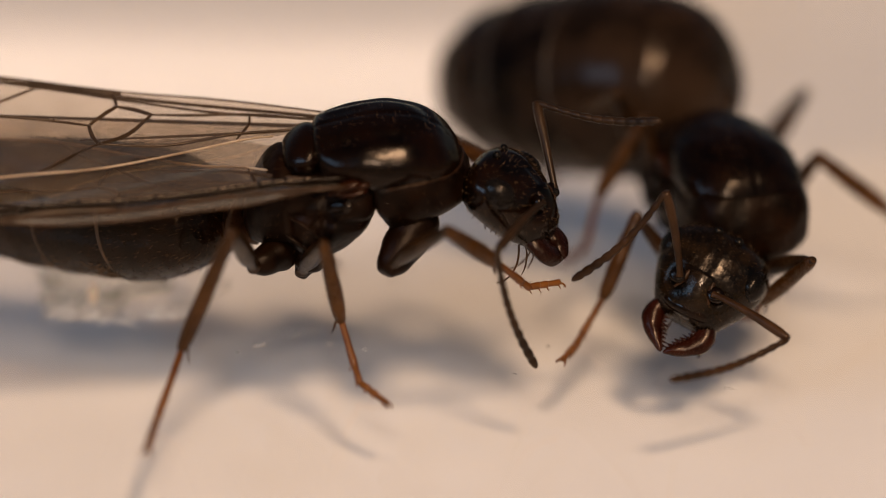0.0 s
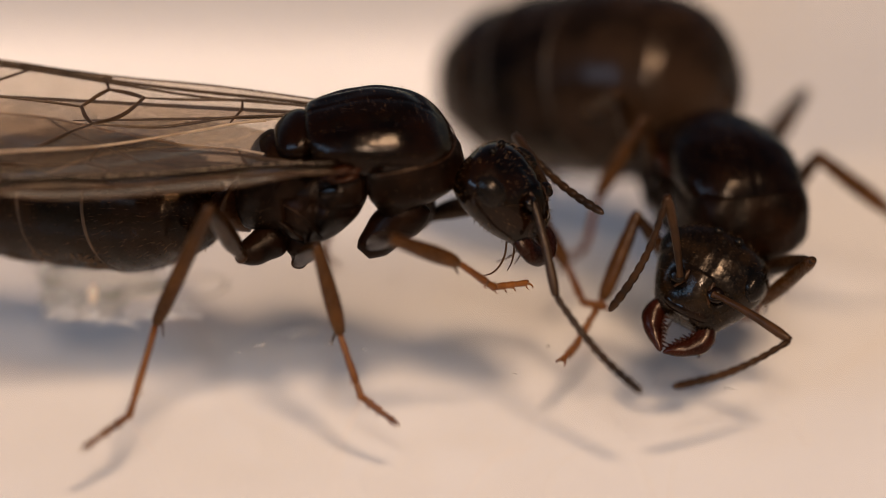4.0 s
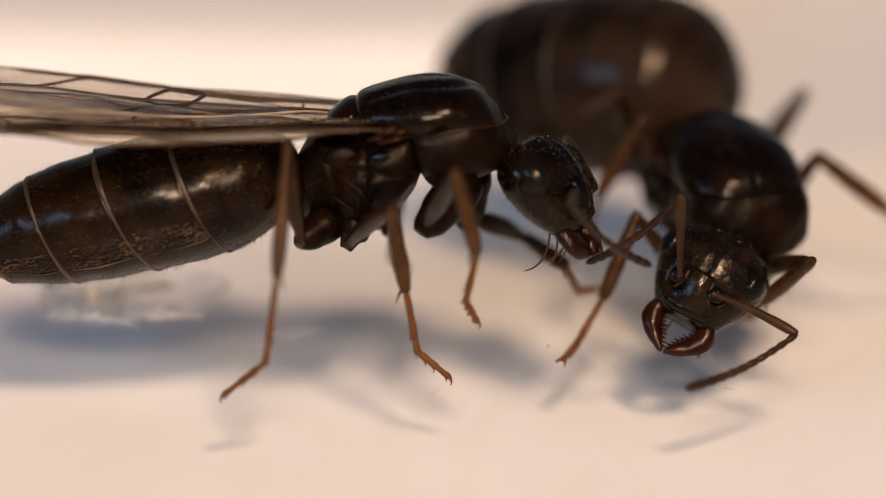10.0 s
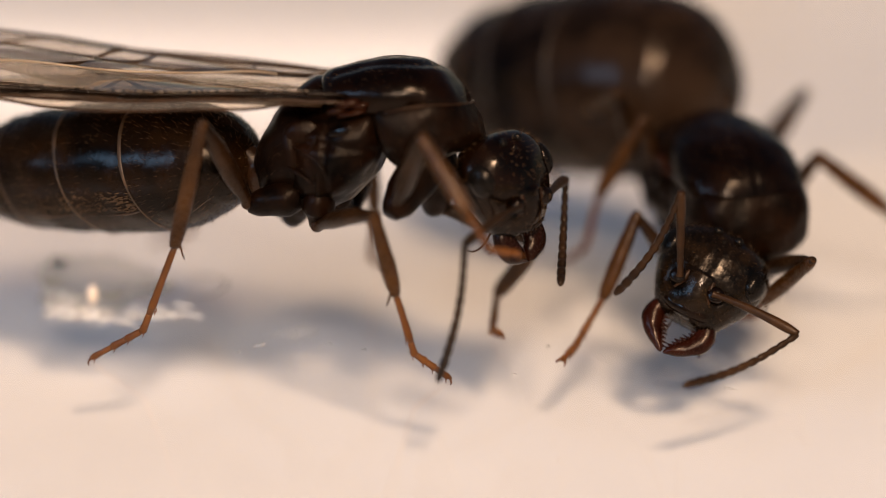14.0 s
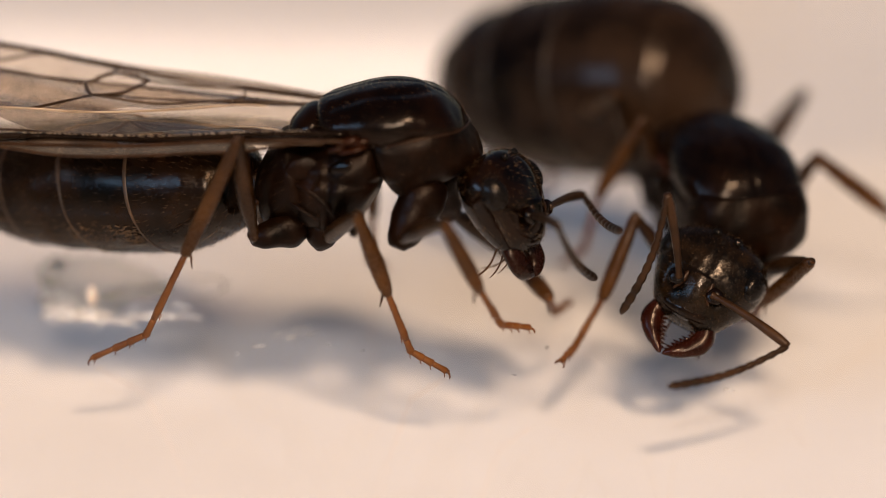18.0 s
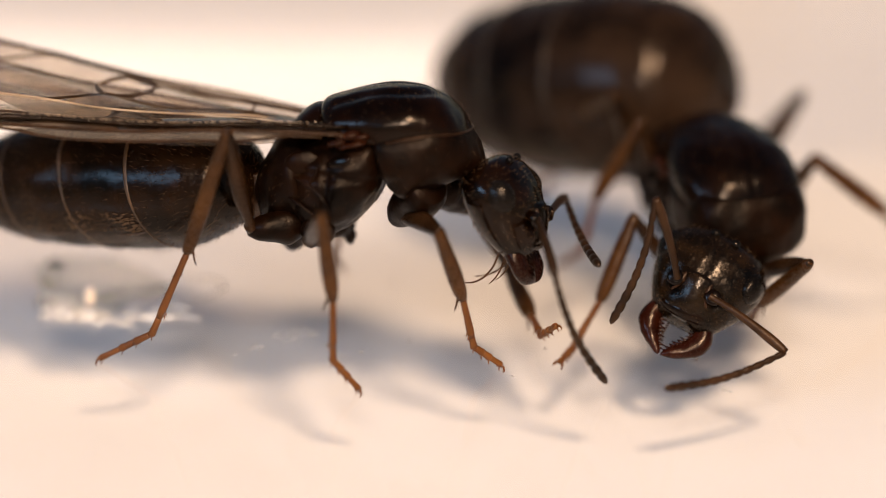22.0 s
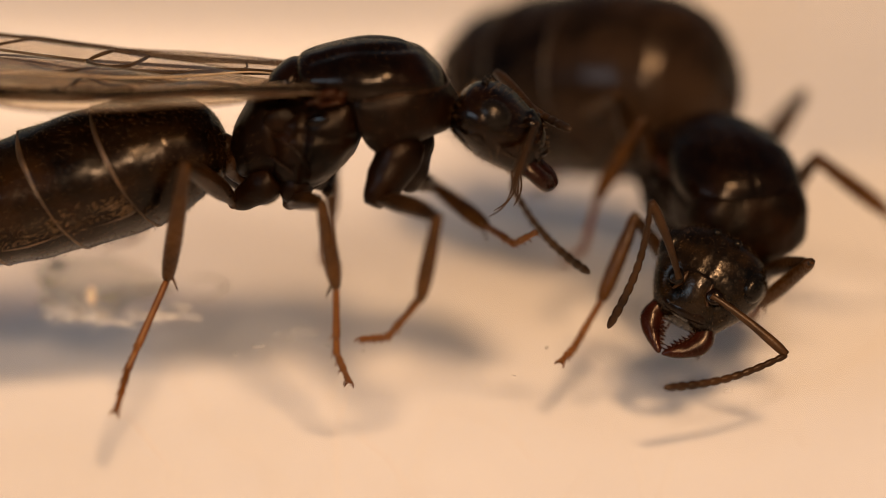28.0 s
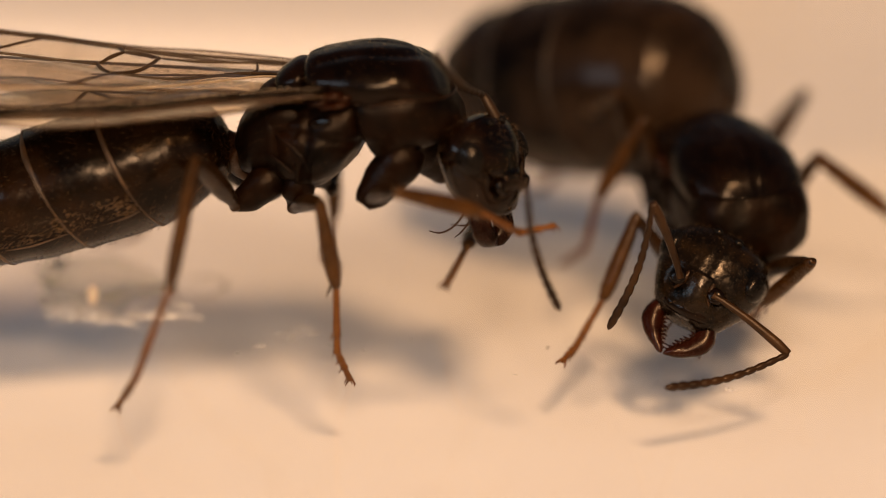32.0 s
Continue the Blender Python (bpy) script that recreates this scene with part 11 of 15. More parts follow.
        (24.4, at(1.45, 0, 0, 20.3, 23.8, -123.3)), (24.5, at(1.45, 0, 0, 18.4, 26.2, -122)),
        (24.6, at(1.45, 0, 0, 21.5, 23.5, -119.1)), (24.7, at(1.45, 0, 0, 24.5, 20.3, -116.5)),
        (24.8, at(1.45, 0, 0, 27.3, 16.7, -114.1)), (24.9, at(1.45, 0, 0, 29.9, 12.8, -111.8)),
        (25, at(1.45, 0, 0, 32.2, 8.4, -109.8)), (25.5, at(1.45, 0, 0, 22.4, 0.3, -111.2)),
        (26.5, at(1.45, 0, 0, 10.6, 6.7, -109.6)), (27.5, at(1.45, 0, 0, -1.6, 13.6, -111.2)),
        (27.62, at(1.45, 0, 0, 2.5, 10.7, -112.8)), (27.75, at(1.45, 0, 0, 6.2, 7.8, -115.3)),
        (27.88, at(1.45, 0, 0, 9.6, 5.1, -118.6)), (28, at(1.45, 0, 0, 12.6, 2.8, -122.7)),
        (28.1, at(1.45, 0, 0, 12.1, 10.1, -132.6)), (28.2, at(1.45, 0, 0, 10.8, 17.4, -142.7)),
        (28.3, at(1.45, 0, 0, 8.7, 24.4, -153.4)), (28.4, at(1.45, 0, 0, 5.4, 30.5, -165.2)),
        (28.5, at(1.45, 0, 0, 0.6, 35.3, -178.4)), (29, at(1.45, 0, 0, 1.7, 5.2, -157.4)),
        (29.12, at(1.45, 0, 0, 3.3, 21.1, -168.9)), (29.25, at(1.45, 0, 0, -0.8, 37.1, 178.5)),
        (29.38, at(1.45, 0, 0, -12.7, 51.1, 161.6)), (29.5, at(1.45, 0, 0, -34.1, 61, 138.4)),
        (29.75, at(1.45, 0, 0, 5.7, 71.1, -172.7)), (30, at(1.45, 0, 0, 34.9, 63.5, -122.3)),
        (30.12, at(1.45, 0, 0, 30.2, 50.1, -120)), (30.25, at(1.45, 0, 0, 26.4, 36.4, -119.4)),
        (30.38, at(1.45, 0, 0, 23.9, 22.6, -119.4)), (30.5, at(1.45, 0, 0, 22.7, 8.6, -119.1)),
        (31, at(1.45, 0, 0, 9.7, 11.6, -124.4)), (31.25, at(1.45, 0, 0, 13.7, 13.2, -131.2)),
        (31.5, at(1.45, 0, 0, 16.2, 15.1, -137.2)), (32, at(1.45, 0, 0, 19.3, 22.1, -141.8)),])
    walk(winged['L1tarsus'], [
        (0, at(0.918, -0.766, 0.673, -49, 38.4, -90.6)), (0.17, at(0.919, -0.81, 0.62, -42, 18.9, -108.2)),
        (0.33, at(0.921, -0.848, 0.569, -31.8, -1.6, -122.5)), (0.5, at(0.926, -0.883, 0.519, -21.9, -21.6, -138.1)),
        (0.67, at(0.969, -0.842, 0.619, -36.4, -5.4, -121.1)), (0.83, at(1.019, -0.782, 0.725, -51.6, 13.6, -110.5)),
        (1, at(1.075, -0.689, 0.841, -67.1, 33, -103.8)), (1.5, at(1.067, -0.615, 0.893, -65.1, 29, -106.6)),
        (1.62, at(1.264, -1.135, 0.014, -63.6, 26.6, -95.7)), (1.75, at(1.554, -0.737, -0.877, -52.2, 22.6, -78.2)),
        (1.88, at(1.733, 0.051, -1.113, -40, 6.8, -68.9)), (2, at(1.659, 0.683, -0.902, -30.2, -13.9, -74.6)),
        (2.5, at(1.468, 0.604, -0.978, -45.4, -2, -77.6)), (3, at(1.421, 0.48, -1.045, -47, 4.6, -81)),
        (3.5, at(1.649, 0.592, -0.966, -33.7, 10.1, -72.5)), (4, at(1.897, -0.157, -1.048, -29.5, 0.2, -85.2)),
        (4.5, at(1.787, -0.803, -0.751, -20.6, -5.3, -97.3)), (5, at(1.366, -1.092, -0.349, -9.8, -5.7, -109)),
        (5.5, at(0.825, -0.964, -0.059, 0.5, -1.7, -119.7)), (6, at(0.69, -0.86, -0.071, 4.8, -0.3, -127.1)),
        (6.5, at(0.729, -0.895, -0.041, -0.4, -2, -128.6)), (7, at(0.619, -0.772, -0.188, 7.4, 5.4, -141.2)),
        (7.5, at(0.584, -0.703, -0.28, 8.3, 9.4, -143)), (8, at(0.545, -0.636, -0.315, 8.5, 10.3, -144.9)),
        (8.25, at(0.628, -0.38, -0.708, 6.3, 18.2, -158.7)), (8.5, at(0.861, -0.074, -0.985, 2.4, 26, -173.2)),
        (8.6, at(0.897, -0.381, -0.934, 18.2, 51.5, -139.5)), (8.7, at(0.989, -0.691, -0.795, 50, 63.6, -82.2)),
        (8.8, at(1.137, -0.94, -0.584, 56.5, 63.8, -20.4)), (8.83, at(1.203, -0.988, -0.51, 27.1, 57, -2.3)),
        (8.87, at(1.268, -1.037, -0.435, -1.5, 55.5, 17.6)), (8.9, at(1.334, -1.086, -0.361, -30.3, 59.5, 37.1)),
        (9, at(1.565, -1.129, -0.187, -11.2, 44.7, 83.9)), (9.1, at(1.434, -1.137, -0.173, -13.5, 55.4, 40.9)),
        (9.15, at(1.367, -1.132, -0.169, -5.4, 52.9, 16)), (9.2, at(1.299, -1.128, -0.166, 3.5, 52.7, -8.4)),
        (9.3, at(1.165, -1.102, -0.161, 12.2, 40, -45.8)), (9.4, at(1.032, -1.06, -0.156, 12.5, 23.3, -73.5)),
        (9.5, at(0.906, -1.003, -0.144, 11.3, 4.9, -96.8)), (9.62, at(0.918, -1.016, -0.085, 11.2, 13.2, -72.8)),
        (9.75, at(0.929, -1.025, -0.021, 8.9, 16.8, -47.2)), (9.88, at(0.938, -1.028, 0.047, 4.3, 15, -21.4)),
        (10, at(0.946, -1.027, 0.118, -0.6, 8.5, 3.1)), (10.5, at(0.829, -0.965, 0.069, -0.5, 19, 8)),
        (11, at(0.747, -0.898, 0.145, -0.7, 21.4, 22.6)), (11.5, at(0.749, -0.899, 0.154, -0.9, 28.4, 22.5)),
        (12, at(0.822, -0.961, 0.074, -6.5, 28.4, 25.4)), (12.5, at(0.751, -0.913, -0.013, -5.9, 18.4, 19.5)),
        (12.6, at(0.805, -0.945, -0.118, 5, 21.4, -11.1)), (12.7, at(0.878, -0.975, -0.212, 20.5, 18.7, -41.8)),
        (12.8, at(0.969, -1.003, -0.291, 30.6, 13.1, -71)), (12.9, at(1.074, -1.029, -0.351, 34.7, 7.6, -99.4)),
        (13, at(1.191, -1.051, -0.39, 33, 4.3, -127.7)), (13.12, at(1.796, -0.959, -0.532, 32.5, -1, -118.5)),
        (13.25, at(2.202, -0.526, -0.693, 29.6, -5.1, -109.6)), (13.38, at(2.253, 0.087, -0.819, 24.9, -7.7, -100.8)),
        (13.5, at(1.941, 0.662, -0.802, 19.3, -8.5, -92.1)), (14, at(1.357, 0.484, -1.039, -1.9, 2.4, -92.5)),
        (14.12, at(1.703, -0.027, -1.121, 4.6, -2.2, -101.8)), (14.25, at(1.689, -0.569, -0.971, 9.9, -4.9, -112.6)),
        (14.38, at(1.311, -0.892, -0.713, 13.1, -6.2, -124.2)), (14.5, at(0.777, -0.839, -0.408, 13.8, -7.2, -136)),
        (15, at(0.725, -0.824, -0.342, 18.2, -8.2, -110.4)), (15.5, at(0.677, -0.807, -0.274, 19, -7, -84.7)),
        (16, at(0.635, -0.786, -0.204, 16.4, -3.9, -59.3)), (16.5, at(0.598, -0.761, -0.131, 11.1, 0.4, -34.2)),
        (16.75, at(0.637, -0.813, -0.044, 2.3, 0.4, -7.3)), (17, at(0.68, -0.853, 0.043, -5.2, 4.7, 19.3)),
        (17.17, at(0.811, -0.919, 0.263, -1, 27, -9.5)), (17.33, at(0.984, -0.972, 0.4, -22, 41.3, -51.1)),
        (17.5, at(1.101, -0.969, 0.513, -50.5, 26.2, -96.2)), (17.67, at(1.151, -1.082, 0.25, -18.4, 42.5, -42.5)),
        (17.83, at(1.178, -1.113, 0.095, 0.1, 22.2, 1.5)), (18, at(1.252, -1.133, -0.005, -11.2, -1.9, 32.6)),
        (18.5, at(1.263, -1.133, -0.06, -14.3, -18.7, 22.6)), (18.62, at(1.164, -1.104, -0.149, 8, -7.8, -12.2)),
        (18.75, at(1.061, -1.059, -0.225, 26.3, 5.9, -44.9)), (18.88, at(0.957, -0.998, -0.288, 32.6, 16.2, -79.3)),
        (19, at(0.854, -0.924, -0.337, 25.7, 17.9, -116)), (19.1, at(0.845, -0.945, -0.25, 28.8, 21.8, -88.9)),
        (19.2, at(0.842, -0.963, -0.16, 26, 22.1, -61.1)), (19.3, at(0.847, -0.977, -0.07, 15.9, 18.4, -33.8)),
        (19.4, at(0.858, -0.986, 0.02, 3.5, 11.2, -8.1)), (19.5, at(0.877, -0.991, 0.11, -5.7, 1.9, 16.1)),
        (19.6, at(0.839, -0.974, -0.01, -3.6, 26.1, 6.9)), (19.7, at(0.812, -0.948, -0.132, 9.4, 49.3, -7.8)),
        (19.75, at(0.805, -0.93, -0.193, 40.4, 55.4, -28.7)), (19.8, at(0.797, -0.912, -0.254, 74.2, 67.5, -44.5)),
        (19.9, at(0.794, -0.868, -0.373, 37.5, 65, -111.5)), (20, at(0.803, -0.815, -0.489, 17.8, 45.2, -141.8)),
        (20.33, at(0.8, -0.827, -0.466, 16.7, 73, -154.8)), (20.67, at(0.798, -0.838, -0.442, -82.3, 76.1, 71.5)),
        (21, at(0.795, -0.848, -0.417, -48, 48.7, 54.7)), (21.1, at(1.299, -0.976, -0.589, -112.7, 75, 36)),
        (21.15, at(1.552, -0.904, -0.65, 141.4, 85, -33.3)), (21.2, at(1.805, -0.831, -0.711, 63.4, 72.6, -74.7)),
        (21.3, at(2.179, -0.445, -0.77, 26.5, 47.3, -87.2)), (21.4, at(2.33, 0.084, -0.736, 15.9, 21.6, -85.1)),
        (21.5, at(2.23, 0.614, -0.581, 11, -3.4, -79.2)), (21.62, at(2.437, -0.002, -0.589, 17.4, -6.4, -89.9)),
        (21.75, at(2.298, -0.614, -0.476, 23.6, -7.1, -101)), (21.88, at(1.844, -1.024, -0.344, 28.6, -5.7, -112.3)),
        (22, at(1.226, -1.097, -0.261, 31.6, -2.2, -123.7)), (22.12, at(1.781, -1.028, -0.396, 25.2, -9.5, -115.2)),
        (22.25, at(2.148, -0.652, -0.64, 16.7, -14.2, -106)), (22.38, at(2.212, -0.09, -0.857, 6.8, -16.1, -96.4)),
        (22.5, at(1.989, 0.498, -0.885, -3.6, -15.1, -86.9)), (22.6, at(2.097, -0.105, -0.945, -0.4, -5.5, -70.1)),
        (22.7, at(1.912, -0.66, -0.821, 2.6, 4.2, -53.2)), (22.8, at(1.489, -0.991, -0.582, 4.3, 11.7, -34.9)),
        (22.9, at(0.972, -1.001, -0.301, 3.2, 15.4, -14.9)), (23, at(0.54, -0.702, -0.021, -1.8, 13.9, 5.9)),
        (23.1, at(0.552, -0.707, -0.126, 7.4, 25.8, -18.5)), (23.2, at(0.569, -0.702, -0.23, 20.8, 34.7, -46.7)),
        (23.3, at(0.591, -0.689, -0.333, 28.2, 38.1, -78.8)), (23.4, at(0.619, -0.666, -0.434, 24.7, 34, -110.8)),
        (23.5, at(0.652, -0.634, -0.533, 17.5, 23.3, -138)), (23.6, at(0.668, -0.685, -0.492, 30.6, 40.1, -108.6)),
        (23.7, at(0.685, -0.734, -0.446, 45.4, 45.7, -67.9)), (23.8, at(0.704, -0.78, -0.395, 33.7, 36.9, -29.4)),
        (23.9, at(0.723, -0.823, -0.34, 0.8, 20.3, -0.9)), (24, at(0.742, -0.862, -0.28, -16.1, 1.8, 23)),
        (24.1, at(0.775, -0.872, -0.326, -3.8, 23.3, 3.8)), (24.2, at(0.807, -0.878, -0.372, 30, 43.1, -21.1)),
        (24.3, at(0.84, -0.88, -0.418, 49.8, 54.6, -61.8)), (24.4, at(0.872, -0.879, -0.463, 29.2, 48.6, -107.7)),
        (24.5, at(0.903, -0.875, -0.507, 14.9, 29.7, -136.1)), (24.6, at(0.936, -0.921, -0.458, 27.1, 32.3, -98.1)),
        (24.7, at(0.969, -0.965, -0.399, 29.1, 22.7, -62.8)), (24.8, at(1.001, -1.006, -0.331, 18.7, 6.8, -33.1)),
        (24.9, at(1.033, -1.041, -0.254, 2.5, -9.1, -4.4)), (25, at(1.065, -1.07, -0.168, -15.6, -19.6, 27.8)),
        (25.5, at(1.034, -1.072, -0.006, -9.6, -11.5, 23.8)), (26.5, at(1.067, -1.076, -0.135, -2.6, 8.9, 12.6)),
        (27.5, at(1.046, -1.042, -0.271, 0, 28.6, -0.5)), (27.62, at(1.012, -1.042, -0.213, 1.5, 11.6, -33.8)),
        (27.75, at(0.963, -1.03, -0.156, 6.2, -4.3, -65.3)), (27.88, at(0.901, -1.005, -0.103, 11.3, -14.3, -99.5)),
        (28, at(0.829, -0.966, -0.056, 11.6, -16.5, -136.1)), (28.1, at(0.684, -0.833, -0.201, 13.7, 11.5, -123.4)),
        (28.2, at(0.577, -0.666, -0.344, 20.3, 38.2, -106.6)), (28.3, at(0.514, -0.469, -0.475, 39.7, 59.9, -72.1)),
        (28.35, at(0.503, -0.361, -0.53, 28.8, 59.1, -39.9)), (28.4, at(0.492, -0.253, -0.584, 18.6, 61.4, -7.2)),
        (28.45, at(0.502, -0.139, -0.625, -1.7, 49.2, 11.3)), (28.5, at(0.512, -0.025, -0.665, -23, 41.5, 31.5)),
        (29, at(0.392, -0.439, -0.105, -2.1, 31.2, 23.2)), (29.12, at(0.397, -0.206, -0.414, -17.3, 29.8, 48.6)),
        (29.25, at(0.533, 0.025, -0.693, -37.1, 32.5, 72.4)), (29.38, at(0.764, 0.228, -0.894, -49, 41.3, 96.6)),
        (29.5, at(1.034, 0.37, -1.006, -40.8, 55.1, 129)), (29.75, at(1.081, -0.047, -1.088, -31.5, 57.5, 134.8)),
        (30, at(1.176, -0.433, -1.03, -22.4, 58.8, 141.3)), (30.12, at(1.082, -0.639, -0.882, -49, 56, 83)),
        (30.25, at(0.995, -0.806, -0.683, -35.3, 37.2, 47.3)), (30.38, at(0.929, -0.926, -0.441, -14.4, 14.4, 24.9)),
        (30.5, at(0.897, -0.994, -0.172, -2.3, -8.7, 5.1)), (31, at(0.813, -0.929, -0.232, 6.6, 31.7, -24.6)),
        (31.25, at(0.713, -0.843, -0.262, -3.9, 24.4, 9.1)), (31.5, at(0.635, -0.754, -0.299, -19.4, 19.5, 40.4)),
        (32, at(0.612, -0.659, -0.432, -19.3, 23.5, 22.4)),])
    walk(winged['L2coxa'], [
        (0, at(-0.6, 0.42, -0.16, 44.2, 64, 45.2)), (0.5, at(-0.6, 0.42, -0.16, 43.9, 62.4, 44.7)),
        (1, at(-0.6, 0.42, -0.16, 48.9, 59.2, 49.6)), (1.5, at(-0.6, 0.42, -0.16, 52.5, 58.7, 53.9)),
        (2, at(-0.6, 0.42, -0.16, 53.3, 63.9, 55.4)), (2.5, at(-0.6, 0.42, -0.16, 49, 60.3, 50)),
        (3, at(-0.6, 0.42, -0.16, 57, 62.1, 59.5)), (3.5, at(-0.6, 0.42, -0.16, 46.9, 64, 48.2)),
        (5.5, at(-0.6, 0.42, -0.16, 44.7, 55.5, 44.1)), (6, at(-0.6, 0.42, -0.16, 56, 49.7, 55.8)),
        (6.5, at(-0.6, 0.42, -0.16, 42.2, 51.4, 40.1)), (7, at(-0.6, 0.42, -0.16, 60, 57.3, 62.6)),
        (7.5, at(-0.6, 0.42, -0.16, 62.2, 56.4, 65.3)), (8, at(-0.6, 0.42, -0.16, 67.4, 54.2, 72)),
        (8.5, at(-0.6, 0.42, -0.16, 66.7, 48.6, 70.5)), (9, at(-0.6, 0.42, -0.16, 67.9, 33.8, 68.3)),
        (9.5, at(-0.6, 0.42, -0.16, 59.1, 40.2, 56.3)), (10, at(-0.6, 0.42, -0.16, 61.7, 47.8, 63.1)),
        (10.5, at(-0.6, 0.42, -0.16, 56.1, 52.2, 56.7)), (11, at(-0.6, 0.42, -0.16, 56.7, 51.4, 57.4)),
        (11.5, at(-0.6, 0.42, -0.16, 56.7, 51.6, 57.4)), (12, at(-0.6, 0.42, -0.16, 61.3, 51.3, 63.3)),
        (12.5, at(-0.6, 0.42, -0.16, 61, 55.2, 63.7)), (13, at(-0.6, 0.42, -0.16, 67.6, 45.8, 71.5)),
        (13.5, at(-0.6, 0.42, -0.16, 65.8, 54.6, 69.9)), (14, at(-0.6, 0.42, -0.16, 64.2, 42.7, 65.3)),
        (14.5, at(-0.6, 0.42, -0.16, 63.1, 47.8, 65)), (16.5, at(-0.6, 0.42, -0.16, 64.6, 44.3, 66.3)),
        (17, at(-0.6, 0.42, -0.16, 61.3, 45.7, 62)), (17.5, at(-0.6, 0.42, -0.16, 60.7, 52, 62.7)),
        (18, at(-0.6, 0.42, -0.16, 59.5, 52.2, 61.2)), (18.5, at(-0.6, 0.42, -0.16, 57.3, 55.1, 58.9)),
        (19, at(-0.6, 0.42, -0.16, 60.6, 45.3, 60.7)), (19.5, at(-0.6, 0.42, -0.16, 63.8, 48.3, 66.2)),
        (20, at(-0.6, 0.42, -0.16, 63.6, 46.9, 65.6)), (21, at(-0.6, 0.42, -0.16, 64.8, 45.6, 67.2)),
        (21.5, at(-0.6, 0.42, -0.16, 64.9, 54.6, 68.8)), (22, at(-0.6, 0.42, -0.16, 68, 47.4, 72.3)),
        (22.5, at(-0.6, 0.42, -0.16, 68.6, 47, 73.2)), (23, at(-0.6, 0.42, -0.16, 70.5, 38.6, 75.2)),
        (23.5, at(-0.6, 0.42, -0.16, 58.6, 43, 57)), (23.62, at(-0.6, 0.42, -0.16, 56.3, 45.9, 55.1)),
        (23.75, at(-0.6, 0.42, -0.16, 53.9, 48.6, 53)), (23.88, at(-0.6, 0.42, -0.16, 51.1, 51.3, 50.4)),
        (24, at(-0.6, 0.42, -0.16, 48.2, 53.7, 47.5)), (24.12, at(-0.6, 0.42, -0.16, 51.3, 51.7, 50.6)),
        (24.25, at(-0.6, 0.42, -0.16, 54.1, 49.5, 53.5)), (24.38, at(-0.6, 0.42, -0.16, 56.8, 47.1, 56.1)),
        (24.5, at(-0.6, 0.42, -0.16, 59, 44.6, 58.3)), (25, at(-0.6, 0.42, -0.16, 62.7, 44.2, 63.4)),
        (25.5, at(-0.6, 0.42, -0.16, 55, 43.4, 52.3)), (27.5, at(-0.6, 0.42, -0.16, 60.5, 46.5, 61)),
        (28, at(-0.6, 0.42, -0.16, 63.3, 49.5, 65.9)), (28.5, at(-0.6, 0.42, -0.16, 62.4, 50.8, 64.7)),
        (29, at(-0.6, 0.42, -0.16, 55, 53.5, 55.7)), (29.5, at(-0.6, 0.42, -0.16, 57.3, 50.7, 57.9)),
        (30, at(-0.6, 0.42, -0.16, 60.6, 48.6, 61.8)), (30.5, at(-0.6, 0.42, -0.16, 61.5, 47.6, 62.7)),
        (31, at(-0.6, 0.42, -0.16, 62.1, 47.8, 63.7)), (31.5, at(-0.6, 0.42, -0.16, 62.2, 48.9, 64)),
        (32, at(-0.6, 0.42, -0.16, 62.8, 51.3, 65.3)),])
